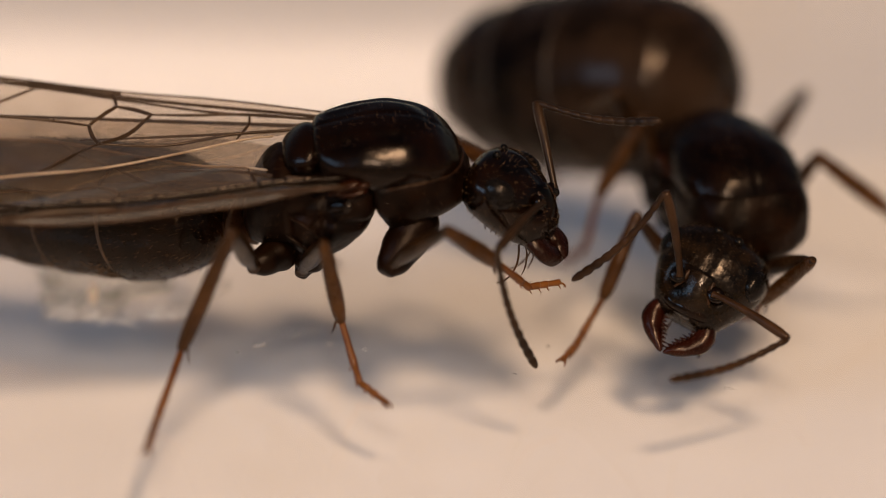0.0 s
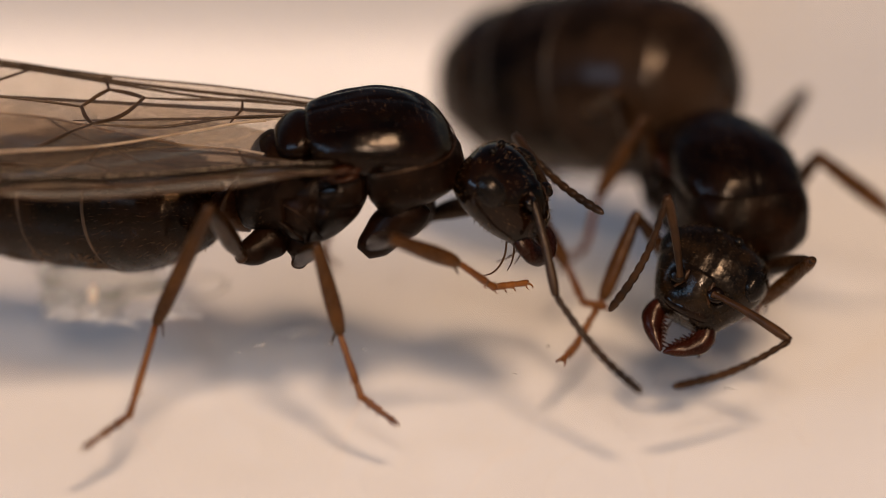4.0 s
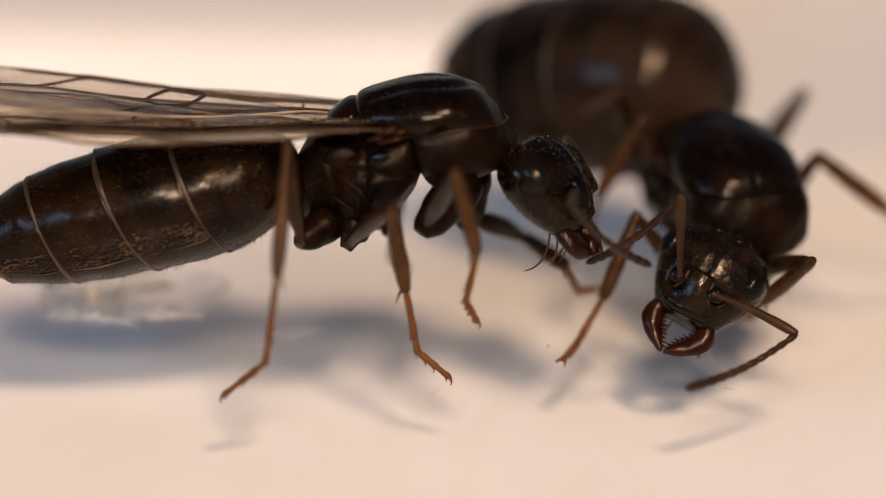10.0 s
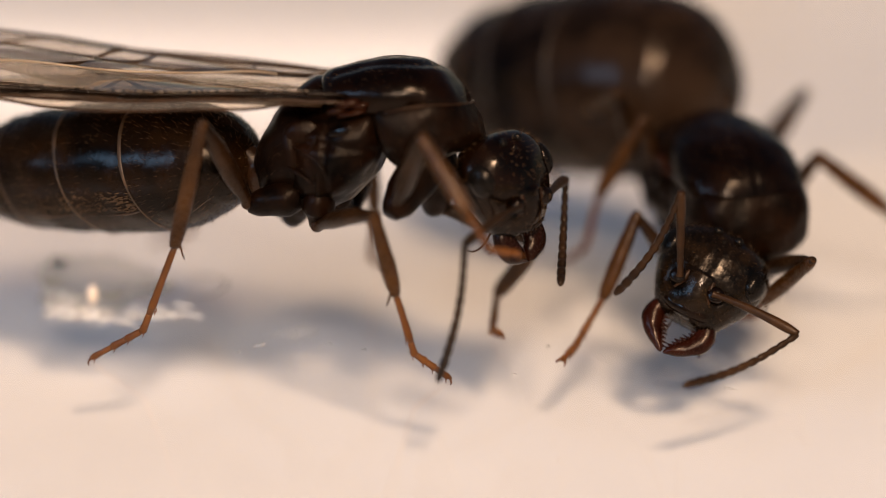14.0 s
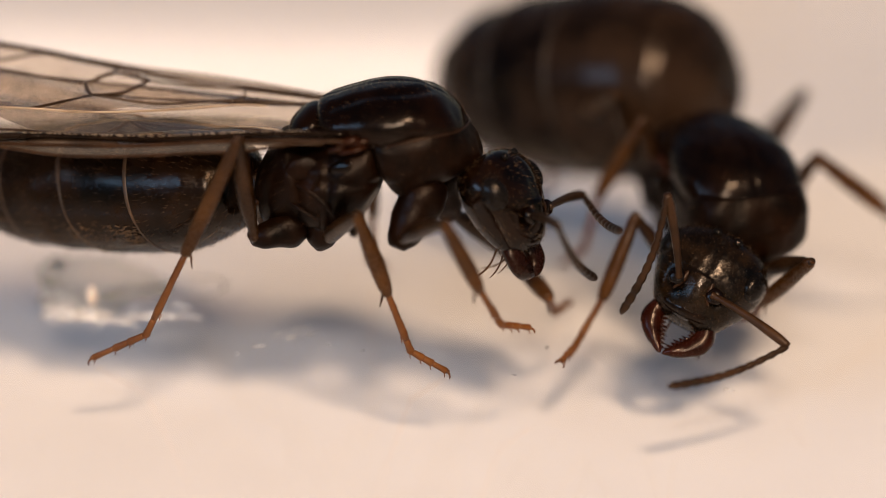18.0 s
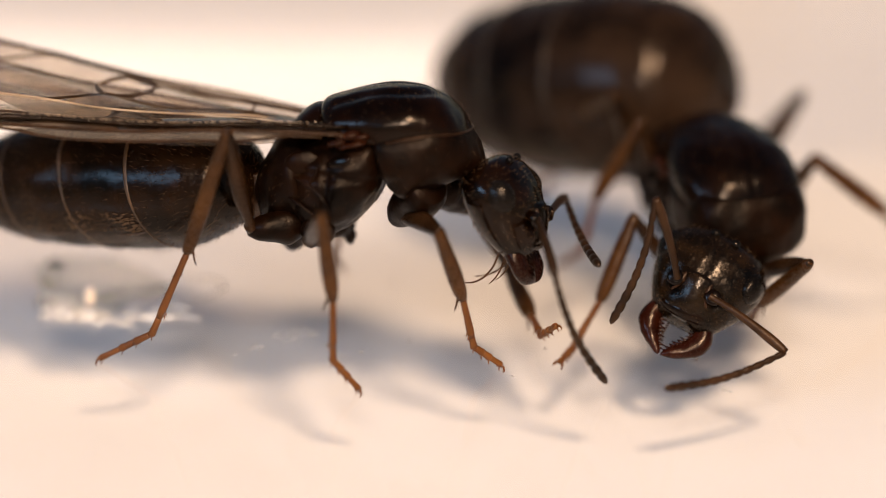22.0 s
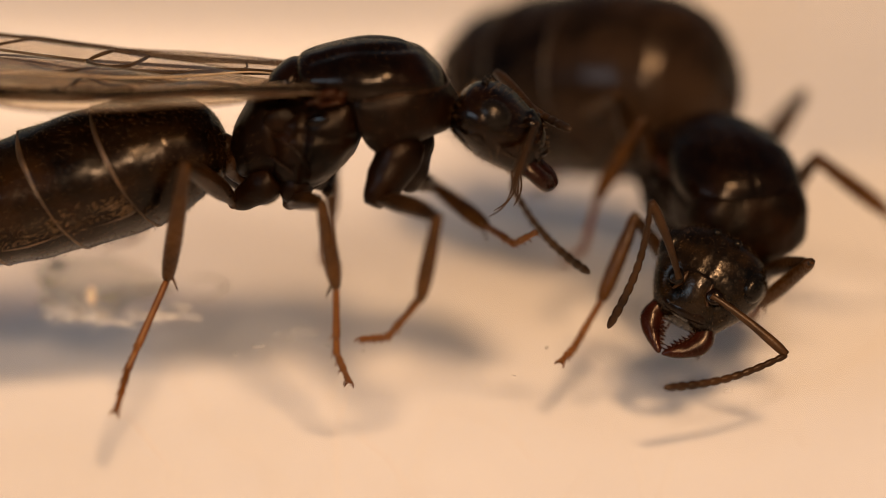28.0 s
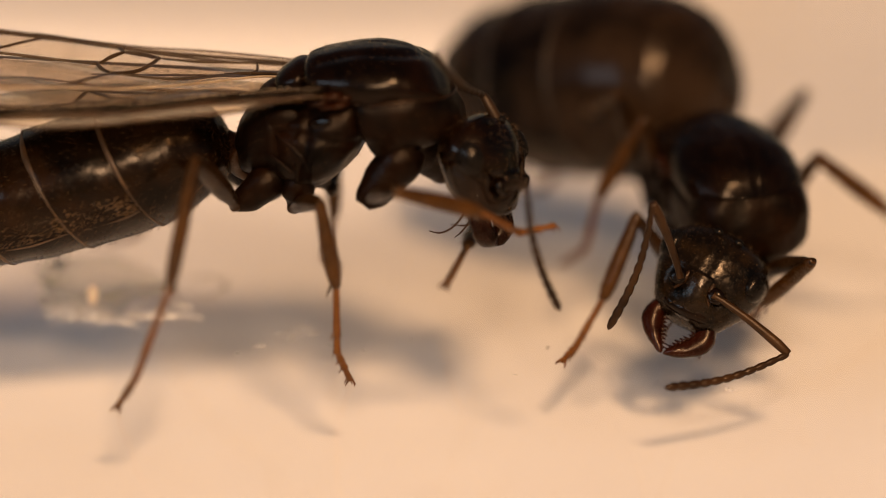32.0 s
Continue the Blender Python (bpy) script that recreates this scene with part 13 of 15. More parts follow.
    walk(winged['L3femur'], [
        (0, at(-1.166, 0.548, -0.557, -36.3, -10, 105.6)), (0.5, at(-1.155, 0.564, -0.556, -34.3, -3.8, 106.2)),
        (1, at(-1.153, 0.602, -0.541, -40.3, -21.9, 102.2)), (1.5, at(-1.17, 0.601, -0.533, -46.2, -22.9, 107.3)),
        (2, at(-1.21, 0.557, -0.531, -47.7, -17, 107.9)), (2.5, at(-1.158, 0.582, -0.547, -45.9, -21.3, 106.8)),
        (3, at(-1.212, 0.576, -0.522, -48.5, -25.9, 106.7)), (3.5, at(-1.179, 0.557, -0.548, -36.3, -5.1, 106.6)),
        (5.5, at(-1.122, 0.61, -0.549, -37.4, -8.7, 109.2)), (6, at(-1.149, 0.67, -0.503, -45.1, -22.1, 115.2)),
        (6.5, at(-1.057, 0.625, -0.56, -40.6, -7, 109.8)), (7, at(-1.194, 0.604, -0.519, -38, -18.1, 122.3)),
        (7.5, at(-1.199, 0.615, -0.511, -38.9, -20.2, 123.3)), (8, at(-1.223, 0.621, -0.492, -46.3, -24.4, 130.4)),
        (8.5, at(-1.24, 0.663, -0.452, -52, -30.6, 124)), (9, at(-1.213, 0.779, -0.352, -56.7, -44, 131.1)),
        (9.5, at(-1.132, 0.765, -0.429, -39.7, -31.7, 110.6)), (10, at(-1.215, 0.692, -0.448, -36.1, -28.8, 115.2)),
        (10.5, at(-1.193, 0.662, -0.485, -30.9, -21.5, 112.5)), (11, at(-1.199, 0.662, -0.481, -33.2, -24.3, 114)),
        (11.5, at(-1.202, 0.648, -0.489, -35.7, -24.3, 118.7)), (12, at(-1.242, 0.638, -0.468, -39, -27.9, 122.9)),
        (12.5, at(-1.252, 0.598, -0.485, -40.5, -27.1, 123.9)), (13, at(-1.27, 0.677, -0.414, -43.3, -34.1, 124)),
        (13.5, at(-1.287, 0.616, -0.446, -32.2, -13.5, 125.9)), (14, at(-1.224, 0.721, -0.413, -40.3, -24.7, 121.4)),
        (14.5, at(-1.235, 0.689, -0.434, -31.9, -13.5, 121.9)), (16.5, at(-1.233, 0.71, -0.417, -37.4, -24, 121.1)),
        (17, at(-1.211, 0.716, -0.429, -34.9, -23.5, 114.2)), (17.5, at(-1.24, 0.656, -0.458, -36.3, -26.1, 113.9)),
        (18, at(-1.232, 0.655, -0.464, -36, -25.1, 113.5)), (18.5, at(-1.232, 0.637, -0.477, -32.2, -18.5, 112.5)),
        (19, at(-1.202, 0.721, -0.431, -35.3, -21.9, 113.9)), (19.5, at(-1.245, 0.681, -0.434, -34.3, -20.2, 120)),
        (20, at(-1.238, 0.693, -0.429, -36.6, -23.7, 118.9)), (21, at(-1.246, 0.694, -0.422, -40, -25.6, 121.7)),
        (21.5, at(-1.257, 0.623, -0.466, -34, -10.8, 124.5)), (22, at(-1.229, 0.692, -0.437, -42, -32.8, 118)),
        (22.5, at(-1.246, 0.679, -0.435, -38.5, -20.5, 128.2)), (23, at(-1.254, 0.731, -0.376, -39.9, -32.3, 131.5)),
        (23.5, at(-1.137, 0.695, -0.49, -39.1, -6.8, 135.6)), (24, at(-1.153, 0.694, -0.483, -38.1, -5.3, 136.2)),
        (24.5, at(-1.157, 0.69, -0.484, -36.4, -9.5, 130.1)), (25, at(-1.195, 0.707, -0.449, -38.2, -28.5, 128.9)),
        (25.5, at(-1.116, 0.704, -0.492, -36.5, -10, 118.6)), (27.5, at(-1.195, 0.695, -0.458, -29.6, -13.4, 119.2)),
        (28, at(-1.234, 0.666, -0.455, -27.3, -13.2, 124.7)), (28.5, at(-1.229, 0.65, -0.469, -27.3, -9.1, 127.2)),
        (29, at(-1.187, 0.622, -0.514, -26.8, -1.9, 125.5)), (29.5, at(-1.185, 0.649, -0.498, -29.1, -5.9, 125.6)),
        (30, at(-1.203, 0.671, -0.472, -29.3, -9.9, 124.8)), (30.5, at(-1.207, 0.685, -0.459, -28.3, -11.2, 122.4)),
        (31, at(-1.214, 0.682, -0.456, -28.4, -11.5, 123.1)), (31.5, at(-1.22, 0.674, -0.458, -27, -10.4, 123.2)),
        (32, at(-1.233, 0.64, -0.473, -28.1, -9.4, 130)),])
    walk(winged['L3tibia'], [
        (0, at(1.5, 0, 0, 26.2, 21.5, 29.6)), (0.5, at(1.5, 0, 0, 19.3, 20, 21.3)),
        (1, at(1.5, 0, 0, 31, 23.1, 37.3)), (1.5, at(1.5, 0, 0, 35.9, 18.8, 38.1)),
        (2, at(1.5, 0, 0, 40.4, 13.4, 37.2)), (2.5, at(1.5, 0, 0, 36, 19.7, 39.1)),
        (3, at(1.5, 0, 0, 43.4, 14.3, 43.6)), (3.5, at(1.5, 0, 0, 24.2, 18.5, 24.2)),
        (5.5, at(1.5, 0, 0, 17.4, 21.1, 19.7)), (6, at(1.5, 0, 0, 24.5, 20.9, 25.2)),
        (6.5, at(1.5, 0, 0, 14, 22.3, 17.1)), (7, at(1.5, 0, 0, 23.3, 21.4, 22.4)),
        (7.5, at(1.5, 0, 0, 23.8, 21.5, 22.8)), (8, at(1.5, 0, 0, 30, 19.2, 25.3)),
        (8.5, at(1.5, 0, 0, 35.7, 15.7, 29.4)), (9, at(1.5, 0, 0, 26.6, 32.2, 23.3)),
        (9.5, at(1.5, 0, 0, 15.4, 24, 20)), (10, at(1.5, 0, 0, 20.8, 22.1, 22.4)),
        (10.5, at(1.5, 0, 0, 16.4, 23.3, 19.3)), (11, at(1.5, 0, 0, 19.2, 23.4, 21.8)),
        (11.5, at(1.5, 0, 0, 21.2, 23.1, 22.5)), (12, at(1.5, 0, 0, 26.7, 21.2, 25.3)),
        (12.5, at(1.5, 0, 0, 32.1, 19.9, 29.2)), (13, at(1.5, 0, 0, 28.9, 18.8, 25.2)),
        (13.5, at(1.5, 0, 0, 19.1, 15.1, 9.6)), (14, at(1.5, 0, 0, 17.2, 17.8, 13.4)),
        (14.5, at(1.5, 0, 0, 10.5, 15.1, 4.2)), (16.5, at(1.5, 0, 0, 16.1, 18, 12.7)),
        (17, at(1.5, 0, 0, 15.4, 19.1, 14.9)), (17.5, at(1.5, 0, 0, 25.6, 19.9, 25.3)),
        (18, at(1.5, 0, 0, 24.6, 20.1, 24.7)), (18.5, at(1.5, 0, 0, 21, 19.5, 20.6)),
        (19, at(1.5, 0, 0, 14.2, 18.6, 13.4)), (19.5, at(1.5, 0, 0, 16.5, 17.4, 12.4)),
        (20, at(1.5, 0, 0, 18.6, 18.2, 15.5)), (21, at(1.5, 0, 0, 21.1, 17.8, 16.8)),
        (21.5, at(1.5, 0, 0, 17.8, 15.3, 9.2)), (22, at(1.5, 0, 0, 26.9, 20.7, 26.8)),
        (22.5, at(1.5, 0, 0, 16.6, 17.2, 10.5)), (23, at(1.5, 0, 0, 14.2, 20.4, 11.4)),
        (23.5, at(1.5, 0, 0, 5.4, 22.4, -0.2)), (24, at(1.5, 0, 0, 4.9, 19.7, -1.5)),
        (24.5, at(1.5, 0, 0, 6.7, 20.2, 5.4)), (25, at(1.5, 0, 0, 14.8, 30.6, 16.3)),
        (25.5, at(1.5, 0, 0, 6.7, 16.4, 14.2)), (27.5, at(1.5, 0, 0, 7.2, 15.7, 12.9)),
        (28, at(1.5, 0, 0, 8.1, 17.8, 9.6)), (28.5, at(1.5, 0, 0, 7.3, 16.5, 6.9)),
        (29, at(1.5, 0, 0, 6.1, 16.6, 6.4)), (29.5, at(1.5, 0, 0, 6.5, 17.5, 6.9)),
        (30, at(1.5, 0, 0, 6.8, 17, 8.2)), (30.5, at(1.5, 0, 0, 6.2, 15.8, 8.8)),
        (31, at(1.5, 0, 0, 6.6, 15.7, 9.1)), (31.5, at(1.5, 0, 0, 6.3, 15.6, 8.2)),
        (32, at(1.5, 0, 0, 8.1, 17.8, 6.4)),])
    walk(winged['L3tarsus'], [
        (0, at(2.892, 0.791, -0.629, 33.2, 31.8, 57.1)), (0.5, at(3.006, 0.586, -0.589, 26.1, 31.5, 47.6)),
        (1, at(2.759, 0.959, -0.674, 37.9, 31.7, 65.4)), (1.5, at(2.782, 1.004, -0.553, 41.2, 26.4, 65.5)),
        (2, at(2.832, 1.012, -0.399, 43.4, 19.3, 63.9)), (2.5, at(2.756, 1.021, -0.581, 41.7, 27.4, 66.7)),
        (3, at(2.707, 1.15, -0.424, 46.5, 19.8, 70.7)), (3.5, at(2.988, 0.667, -0.545, 30.2, 28.3, 50.6)),
        (5.5, at(3.011, 0.54, -0.62, 24.7, 34.5, 45.9)), (6, at(2.955, 0.683, -0.613, 32.2, 33, 52.3)),
        (6.5, at(3.021, 0.467, -0.654, 21.5, 37.5, 42.7)), (7, at(2.981, 0.609, -0.629, 32.5, 36.1, 50)),
        (7.5, at(2.975, 0.62, -0.631, 33.2, 36.3, 50.6)), (8, at(2.969, 0.694, -0.566, 38.8, 32.7, 53.3)),
        (8.5, at(2.942, 0.814, -0.464, 41.7, 25, 57)), (9, at(2.836, 0.575, -0.917, 38.4, 36.5, 52.4)),
        (9.5, at(2.977, 0.537, -0.699, 23.4, 38.8, 46.6)), (10, at(2.973, 0.607, -0.648, 29.3, 35.9, 49.8)),
        (10.5, at(2.992, 0.522, -0.679, 24.9, 38.7, 46.2)), (11, at(2.965, 0.587, -0.684, 28.2, 38.1, 49.4)),
        (11.5, at(2.961, 0.606, -0.675, 30.8, 38.2, 50.5)), (12, at(2.95, 0.685, -0.621, 36, 34.6, 53.5)),
        (12.5, at(2.911, 0.79, -0.586, 41, 32, 57.8)), (13, at(2.973, 0.694, -0.555, 36.9, 30.7, 53.1)),
        (13.5, at(3.138, 0.276, -0.448, 26.3, 28, 35.9)), (14, at(3.093, 0.38, -0.526, 24.4, 31.7, 39.4)),
        (14.5, at(3.156, 0.122, -0.448, 17, 30.4, 29.1)), (16.5, at(3.095, 0.361, -0.532, 23.5, 32.6, 38.7)),
        (17, at(3.071, 0.417, -0.563, 22.5, 33, 40.9)), (17.5, at(2.963, 0.691, -0.585, 33.2, 31.4, 52.8)),
        (18, at(2.967, 0.675, -0.591, 32.3, 32.1, 52.1)), (18.5, at(3.018, 0.57, -0.575, 28.3, 32, 47.4)),
        (19, at(3.085, 0.378, -0.55, 21.2, 32.5, 39.1)), (19.5, at(3.102, 0.354, -0.516, 23.7, 31.5, 38.4)),
        (20, at(3.074, 0.437, -0.538, 25.9, 31.8, 41.9)), (21, at(3.068, 0.473, -0.526, 28.5, 30.8, 43.3)),
        (21.5, at(3.138, 0.266, -0.453, 25, 28.2, 35.3)), (22, at(2.936, 0.725, -0.609, 35.1, 32.5, 54.5)),
        (22.5, at(3.115, 0.301, -0.51, 24.2, 32.9, 36.4)), (23, at(3.081, 0.318, -0.599, 22.7, 38.7, 36.9)),
        (23.5, at(3.091, -0.005, -0.655, 12.2, 39.4, 19.9)), (24, at(3.119, -0.042, -0.58, 10.9, 37.1, 17.8)),
        (24.5, at(3.107, 0.152, -0.594, 12.5, 37.5, 24.1)), (25, at(2.921, 0.416, -0.875, 25.1, 44.6, 40.7)),
        (25.5, at(3.1, 0.404, -0.485, 10, 35.7, 29.4)), (27.5, at(3.114, 0.369, -0.465, 10.6, 34.1, 29.2)),
        (28, at(3.115, 0.272, -0.525, 12.8, 34.9, 27.7)), (28.5, at(3.137, 0.199, -0.488, 11.9, 33.8, 25)),
        (29, at(3.138, 0.184, -0.492, 10.5, 34.4, 23.9)), (29.5, at(3.128, 0.197, -0.517, 11.1, 35.1, 24.8)),
        (30, at(3.128, 0.235, -0.502, 11.1, 34.6, 25.7)), (30.5, at(3.136, 0.254, -0.467, 9.8, 33.8, 25.7)),
        (31, at(3.135, 0.261, -0.466, 10.4, 33.6, 26)), (31.5, at(3.14, 0.237, -0.462, 10.1, 33.4, 25.3)),
        (32, at(3.127, 0.181, -0.527, 13.5, 34.7, 25.2)),])
    walk(winged['RAscape'], [
        (0, at(0.92, -0.24, 0.42, 38.2, 16.1, -90.4)), (0.5, at(0.92, -0.24, 0.42, 38.6, 29.8, -90.8)),
        (1, at(0.92, -0.24, 0.42, 42.5, 20.7, -102.6)), (1.25, at(0.92, -0.24, 0.42, 52.9, 5.9, -79.1)),
        (1.5, at(0.92, -0.24, 0.42, 60.7, -10.1, -54.1)), (1.75, at(0.92, -0.24, 0.42, 45.1, 3.2, -52.4)),
        (2, at(0.92, -0.24, 0.42, 30.5, 15.2, -51.5)), (2.17, at(0.92, -0.24, 0.42, 37, 8.4, -53.7)),
        (2.33, at(0.92, -0.24, 0.42, 43.3, 1.3, -55.7)), (2.5, at(0.92, -0.24, 0.42, 49.6, -5.8, -58.3)),
        (3, at(0.92, -0.24, 0.42, 29, 9, -41.7)), (3.25, at(0.92, -0.24, 0.42, 20.8, 18.4, -30)),
        (3.5, at(0.92, -0.24, 0.42, 6.4, 27.7, -17.3)), (4, at(0.92, -0.24, 0.42, 16.5, 19.5, -23.2)),
        (4.5, at(0.92, -0.24, 0.42, 23.4, 9.8, -29.3)), (5, at(0.92, -0.24, 0.42, 29.3, -1, -35.9)),
        (5.5, at(0.92, -0.24, 0.42, 35.1, -10.7, -42.8)), (6, at(0.92, -0.24, 0.42, 52.2, -24.6, -72.4)),
        (6.25, at(0.92, -0.24, 0.42, 51.3, -2.1, -79.9)), (6.5, at(0.92, -0.24, 0.42, 49.8, 18.8, -87.7)),
        (6.75, at(0.92, -0.24, 0.42, 49.1, 13.5, -83.8)), (7, at(0.92, -0.24, 0.42, 47.6, 8.1, -80.2)),
        (7.5, at(0.92, -0.24, 0.42, 46.9, 15.4, -99.1)), (8, at(0.92, -0.24, 0.42, 52.3, 4.5, -115.3)),
        (8.17, at(0.92, -0.24, 0.42, 67.1, -17.4, -113.3)), (8.33, at(0.92, -0.24, 0.42, 84.7, -38.6, -111.6)),
        (8.5, at(0.92, -0.24, 0.42, 98.9, -60.2, -109)), (8.75, at(0.92, -0.24, 0.42, 72.4, -45.1, -90.5)),
        (9, at(0.92, -0.24, 0.42, 58.7, -28, -80.9)), (9.25, at(0.92, -0.24, 0.42, 51.3, -25.7, -66.2)),
        (9.5, at(0.92, -0.24, 0.42, 45.1, -21.8, -51.9)), (10, at(0.92, -0.24, 0.42, 43.8, -21.8, -78.9)),
        (10.25, at(0.92, -0.24, 0.42, 39.8, -18.1, -76.1)), (10.5, at(0.92, -0.24, 0.42, 35.8, -14.3, -73.5)),
        (10.75, at(0.92, -0.24, 0.42, 35.5, -5.2, -74.5)), (11, at(0.92, -0.24, 0.42, 36, 3.5, -75.4)),
        (11.25, at(0.92, -0.24, 0.42, 37.6, -0.4, -64.7)), (11.5, at(0.92, -0.24, 0.42, 35.1, -4.2, -52.9)),
        (11.75, at(0.92, -0.24, 0.42, 44.1, 0.8, -80.5)), (12, at(0.92, -0.24, 0.42, 47.4, 6.1, -108)),
        (12.5, at(0.92, -0.24, 0.42, 57.9, -3.4, -96.1)), (13, at(0.92, -0.24, 0.42, 58.7, -10, -86.1)),
        (13.25, at(0.92, -0.24, 0.42, 56.1, 4.3, -78.6)), (13.5, at(0.92, -0.24, 0.42, 57.3, 19.1, -71.5)),
        (14, at(0.92, -0.24, 0.42, 57.9, -6.2, -80.7)), (14.25, at(0.92, -0.24, 0.42, 50.6, 5.2, -74.5)),
        (14.5, at(0.92, -0.24, 0.42, 44.5, 17.3, -68.1)), (15.5, at(0.92, -0.24, 0.42, 47.9, 3.3, -63.1)),
        (16.5, at(0.92, -0.24, 0.42, 50.2, -10.8, -58)), (16.75, at(0.92, -0.24, 0.42, 55.2, 5.5, -67.9)),
        (17, at(0.92, -0.24, 0.42, 56.8, 20.7, -77.6)), (17.25, at(0.92, -0.24, 0.42, 57.8, -3.2, -70)),
        (17.5, at(0.92, -0.24, 0.42, 53.4, -27.6, -62.1)), (17.75, at(0.92, -0.24, 0.42, 54.4, -32.5, -67.4)),
        (18, at(0.92, -0.24, 0.42, 56, -37.9, -73.1)), (18.25, at(0.92, -0.24, 0.42, 52.3, -13.7, -67.5)),
        (18.5, at(0.92, -0.24, 0.42, 56.8, 9.4, -64.1)), (19, at(0.92, -0.24, 0.42, 56.4, 1.8, -71.8)),
        (19.5, at(0.92, -0.24, 0.42, 48.9, -21.5, -57.8)), (20, at(0.92, -0.24, 0.42, 53.5, -0.8, -63.1)),
        (20.5, at(0.92, -0.24, 0.42, 58.9, -14.7, -74.2)), (21, at(0.92, -0.24, 0.42, 67.8, -27, -87.3)),
        (21.25, at(0.92, -0.24, 0.42, 61.7, -38.6, -72.9)), (21.5, at(0.92, -0.24, 0.42, 48.1, -48.3, -53.6)),
        (21.75, at(0.92, -0.24, 0.42, 48.7, -29.4, -52.8)), (22, at(0.92, -0.24, 0.42, 49.4, -10.1, -52.9)),
        (22.5, at(0.92, -0.24, 0.42, 58.8, -16.5, -77.1)), (23, at(0.92, -0.24, 0.42, 59.1, -13.2, -92.3)),
        (23.17, at(0.92, -0.24, 0.42, 61.7, -26.9, -79)), (23.33, at(0.92, -0.24, 0.42, 57.3, -39.5, -61.8)),
        (23.5, at(0.92, -0.24, 0.42, 42.9, -48.6, -38.5)), (23.67, at(0.92, -0.24, 0.42, 45.6, -50.9, -48)),
        (23.83, at(0.92, -0.24, 0.42, 47.7, -52.7, -57.3)), (24, at(0.92, -0.24, 0.42, 49, -53.3, -67.8)),
        (24.25, at(0.92, -0.24, 0.42, 58.1, -37.4, -78.2)), (24.5, at(0.92, -0.24, 0.42, 66.4, -20.5, -85.1)),
        (24.75, at(0.92, -0.24, 0.42, 61.8, -22.5, -73.2)), (25, at(0.92, -0.24, 0.42, 56.9, -23.6, -60.6)),
        (25.5, at(0.92, -0.24, 0.42, 53.9, -50.9, -57.3)), (26.17, at(0.92, -0.24, 0.42, 50, -31.8, -51.1)),
        (26.83, at(0.92, -0.24, 0.42, 51.5, -11.6, -47.3)), (27.5, at(0.92, -0.24, 0.42, 58.5, 8.2, -44.8)),
        (27.67, at(0.92, -0.24, 0.42, 54.7, 15.8, -54.5)), (27.83, at(0.92, -0.24, 0.42, 48.3, 24.7, -63.2)),
        (28, at(0.92, -0.24, 0.42, 39, 32.4, -74.1)), (28.5, at(0.92, -0.24, 0.42, 38.3, 7, -68.2)),
        (29, at(0.92, -0.24, 0.42, 41.3, 1.4, -76.7)), (29.5, at(0.92, -0.24, 0.42, 30.5, 17.5, -85.4)),
        (30, at(0.92, -0.24, 0.42, 56.5, 21.5, -67.5)), (30.25, at(0.92, -0.24, 0.42, 56.5, -3, -66)),
        (30.5, at(0.92, -0.24, 0.42, 59.1, -27.5, -65.9)), (31, at(0.92, -0.24, 0.42, 52.9, -11.4, -57.4)),
        (31.25, at(0.92, -0.24, 0.42, 52.8, -18.1, -63.3)), (31.5, at(0.92, -0.24, 0.42, 53.9, -24.5, -69.9)),
        (31.75, at(0.92, -0.24, 0.42, 63.4, -36.5, -75.9)), (32, at(0.92, -0.24, 0.42, 76.1, -48.1, -84.3)),])
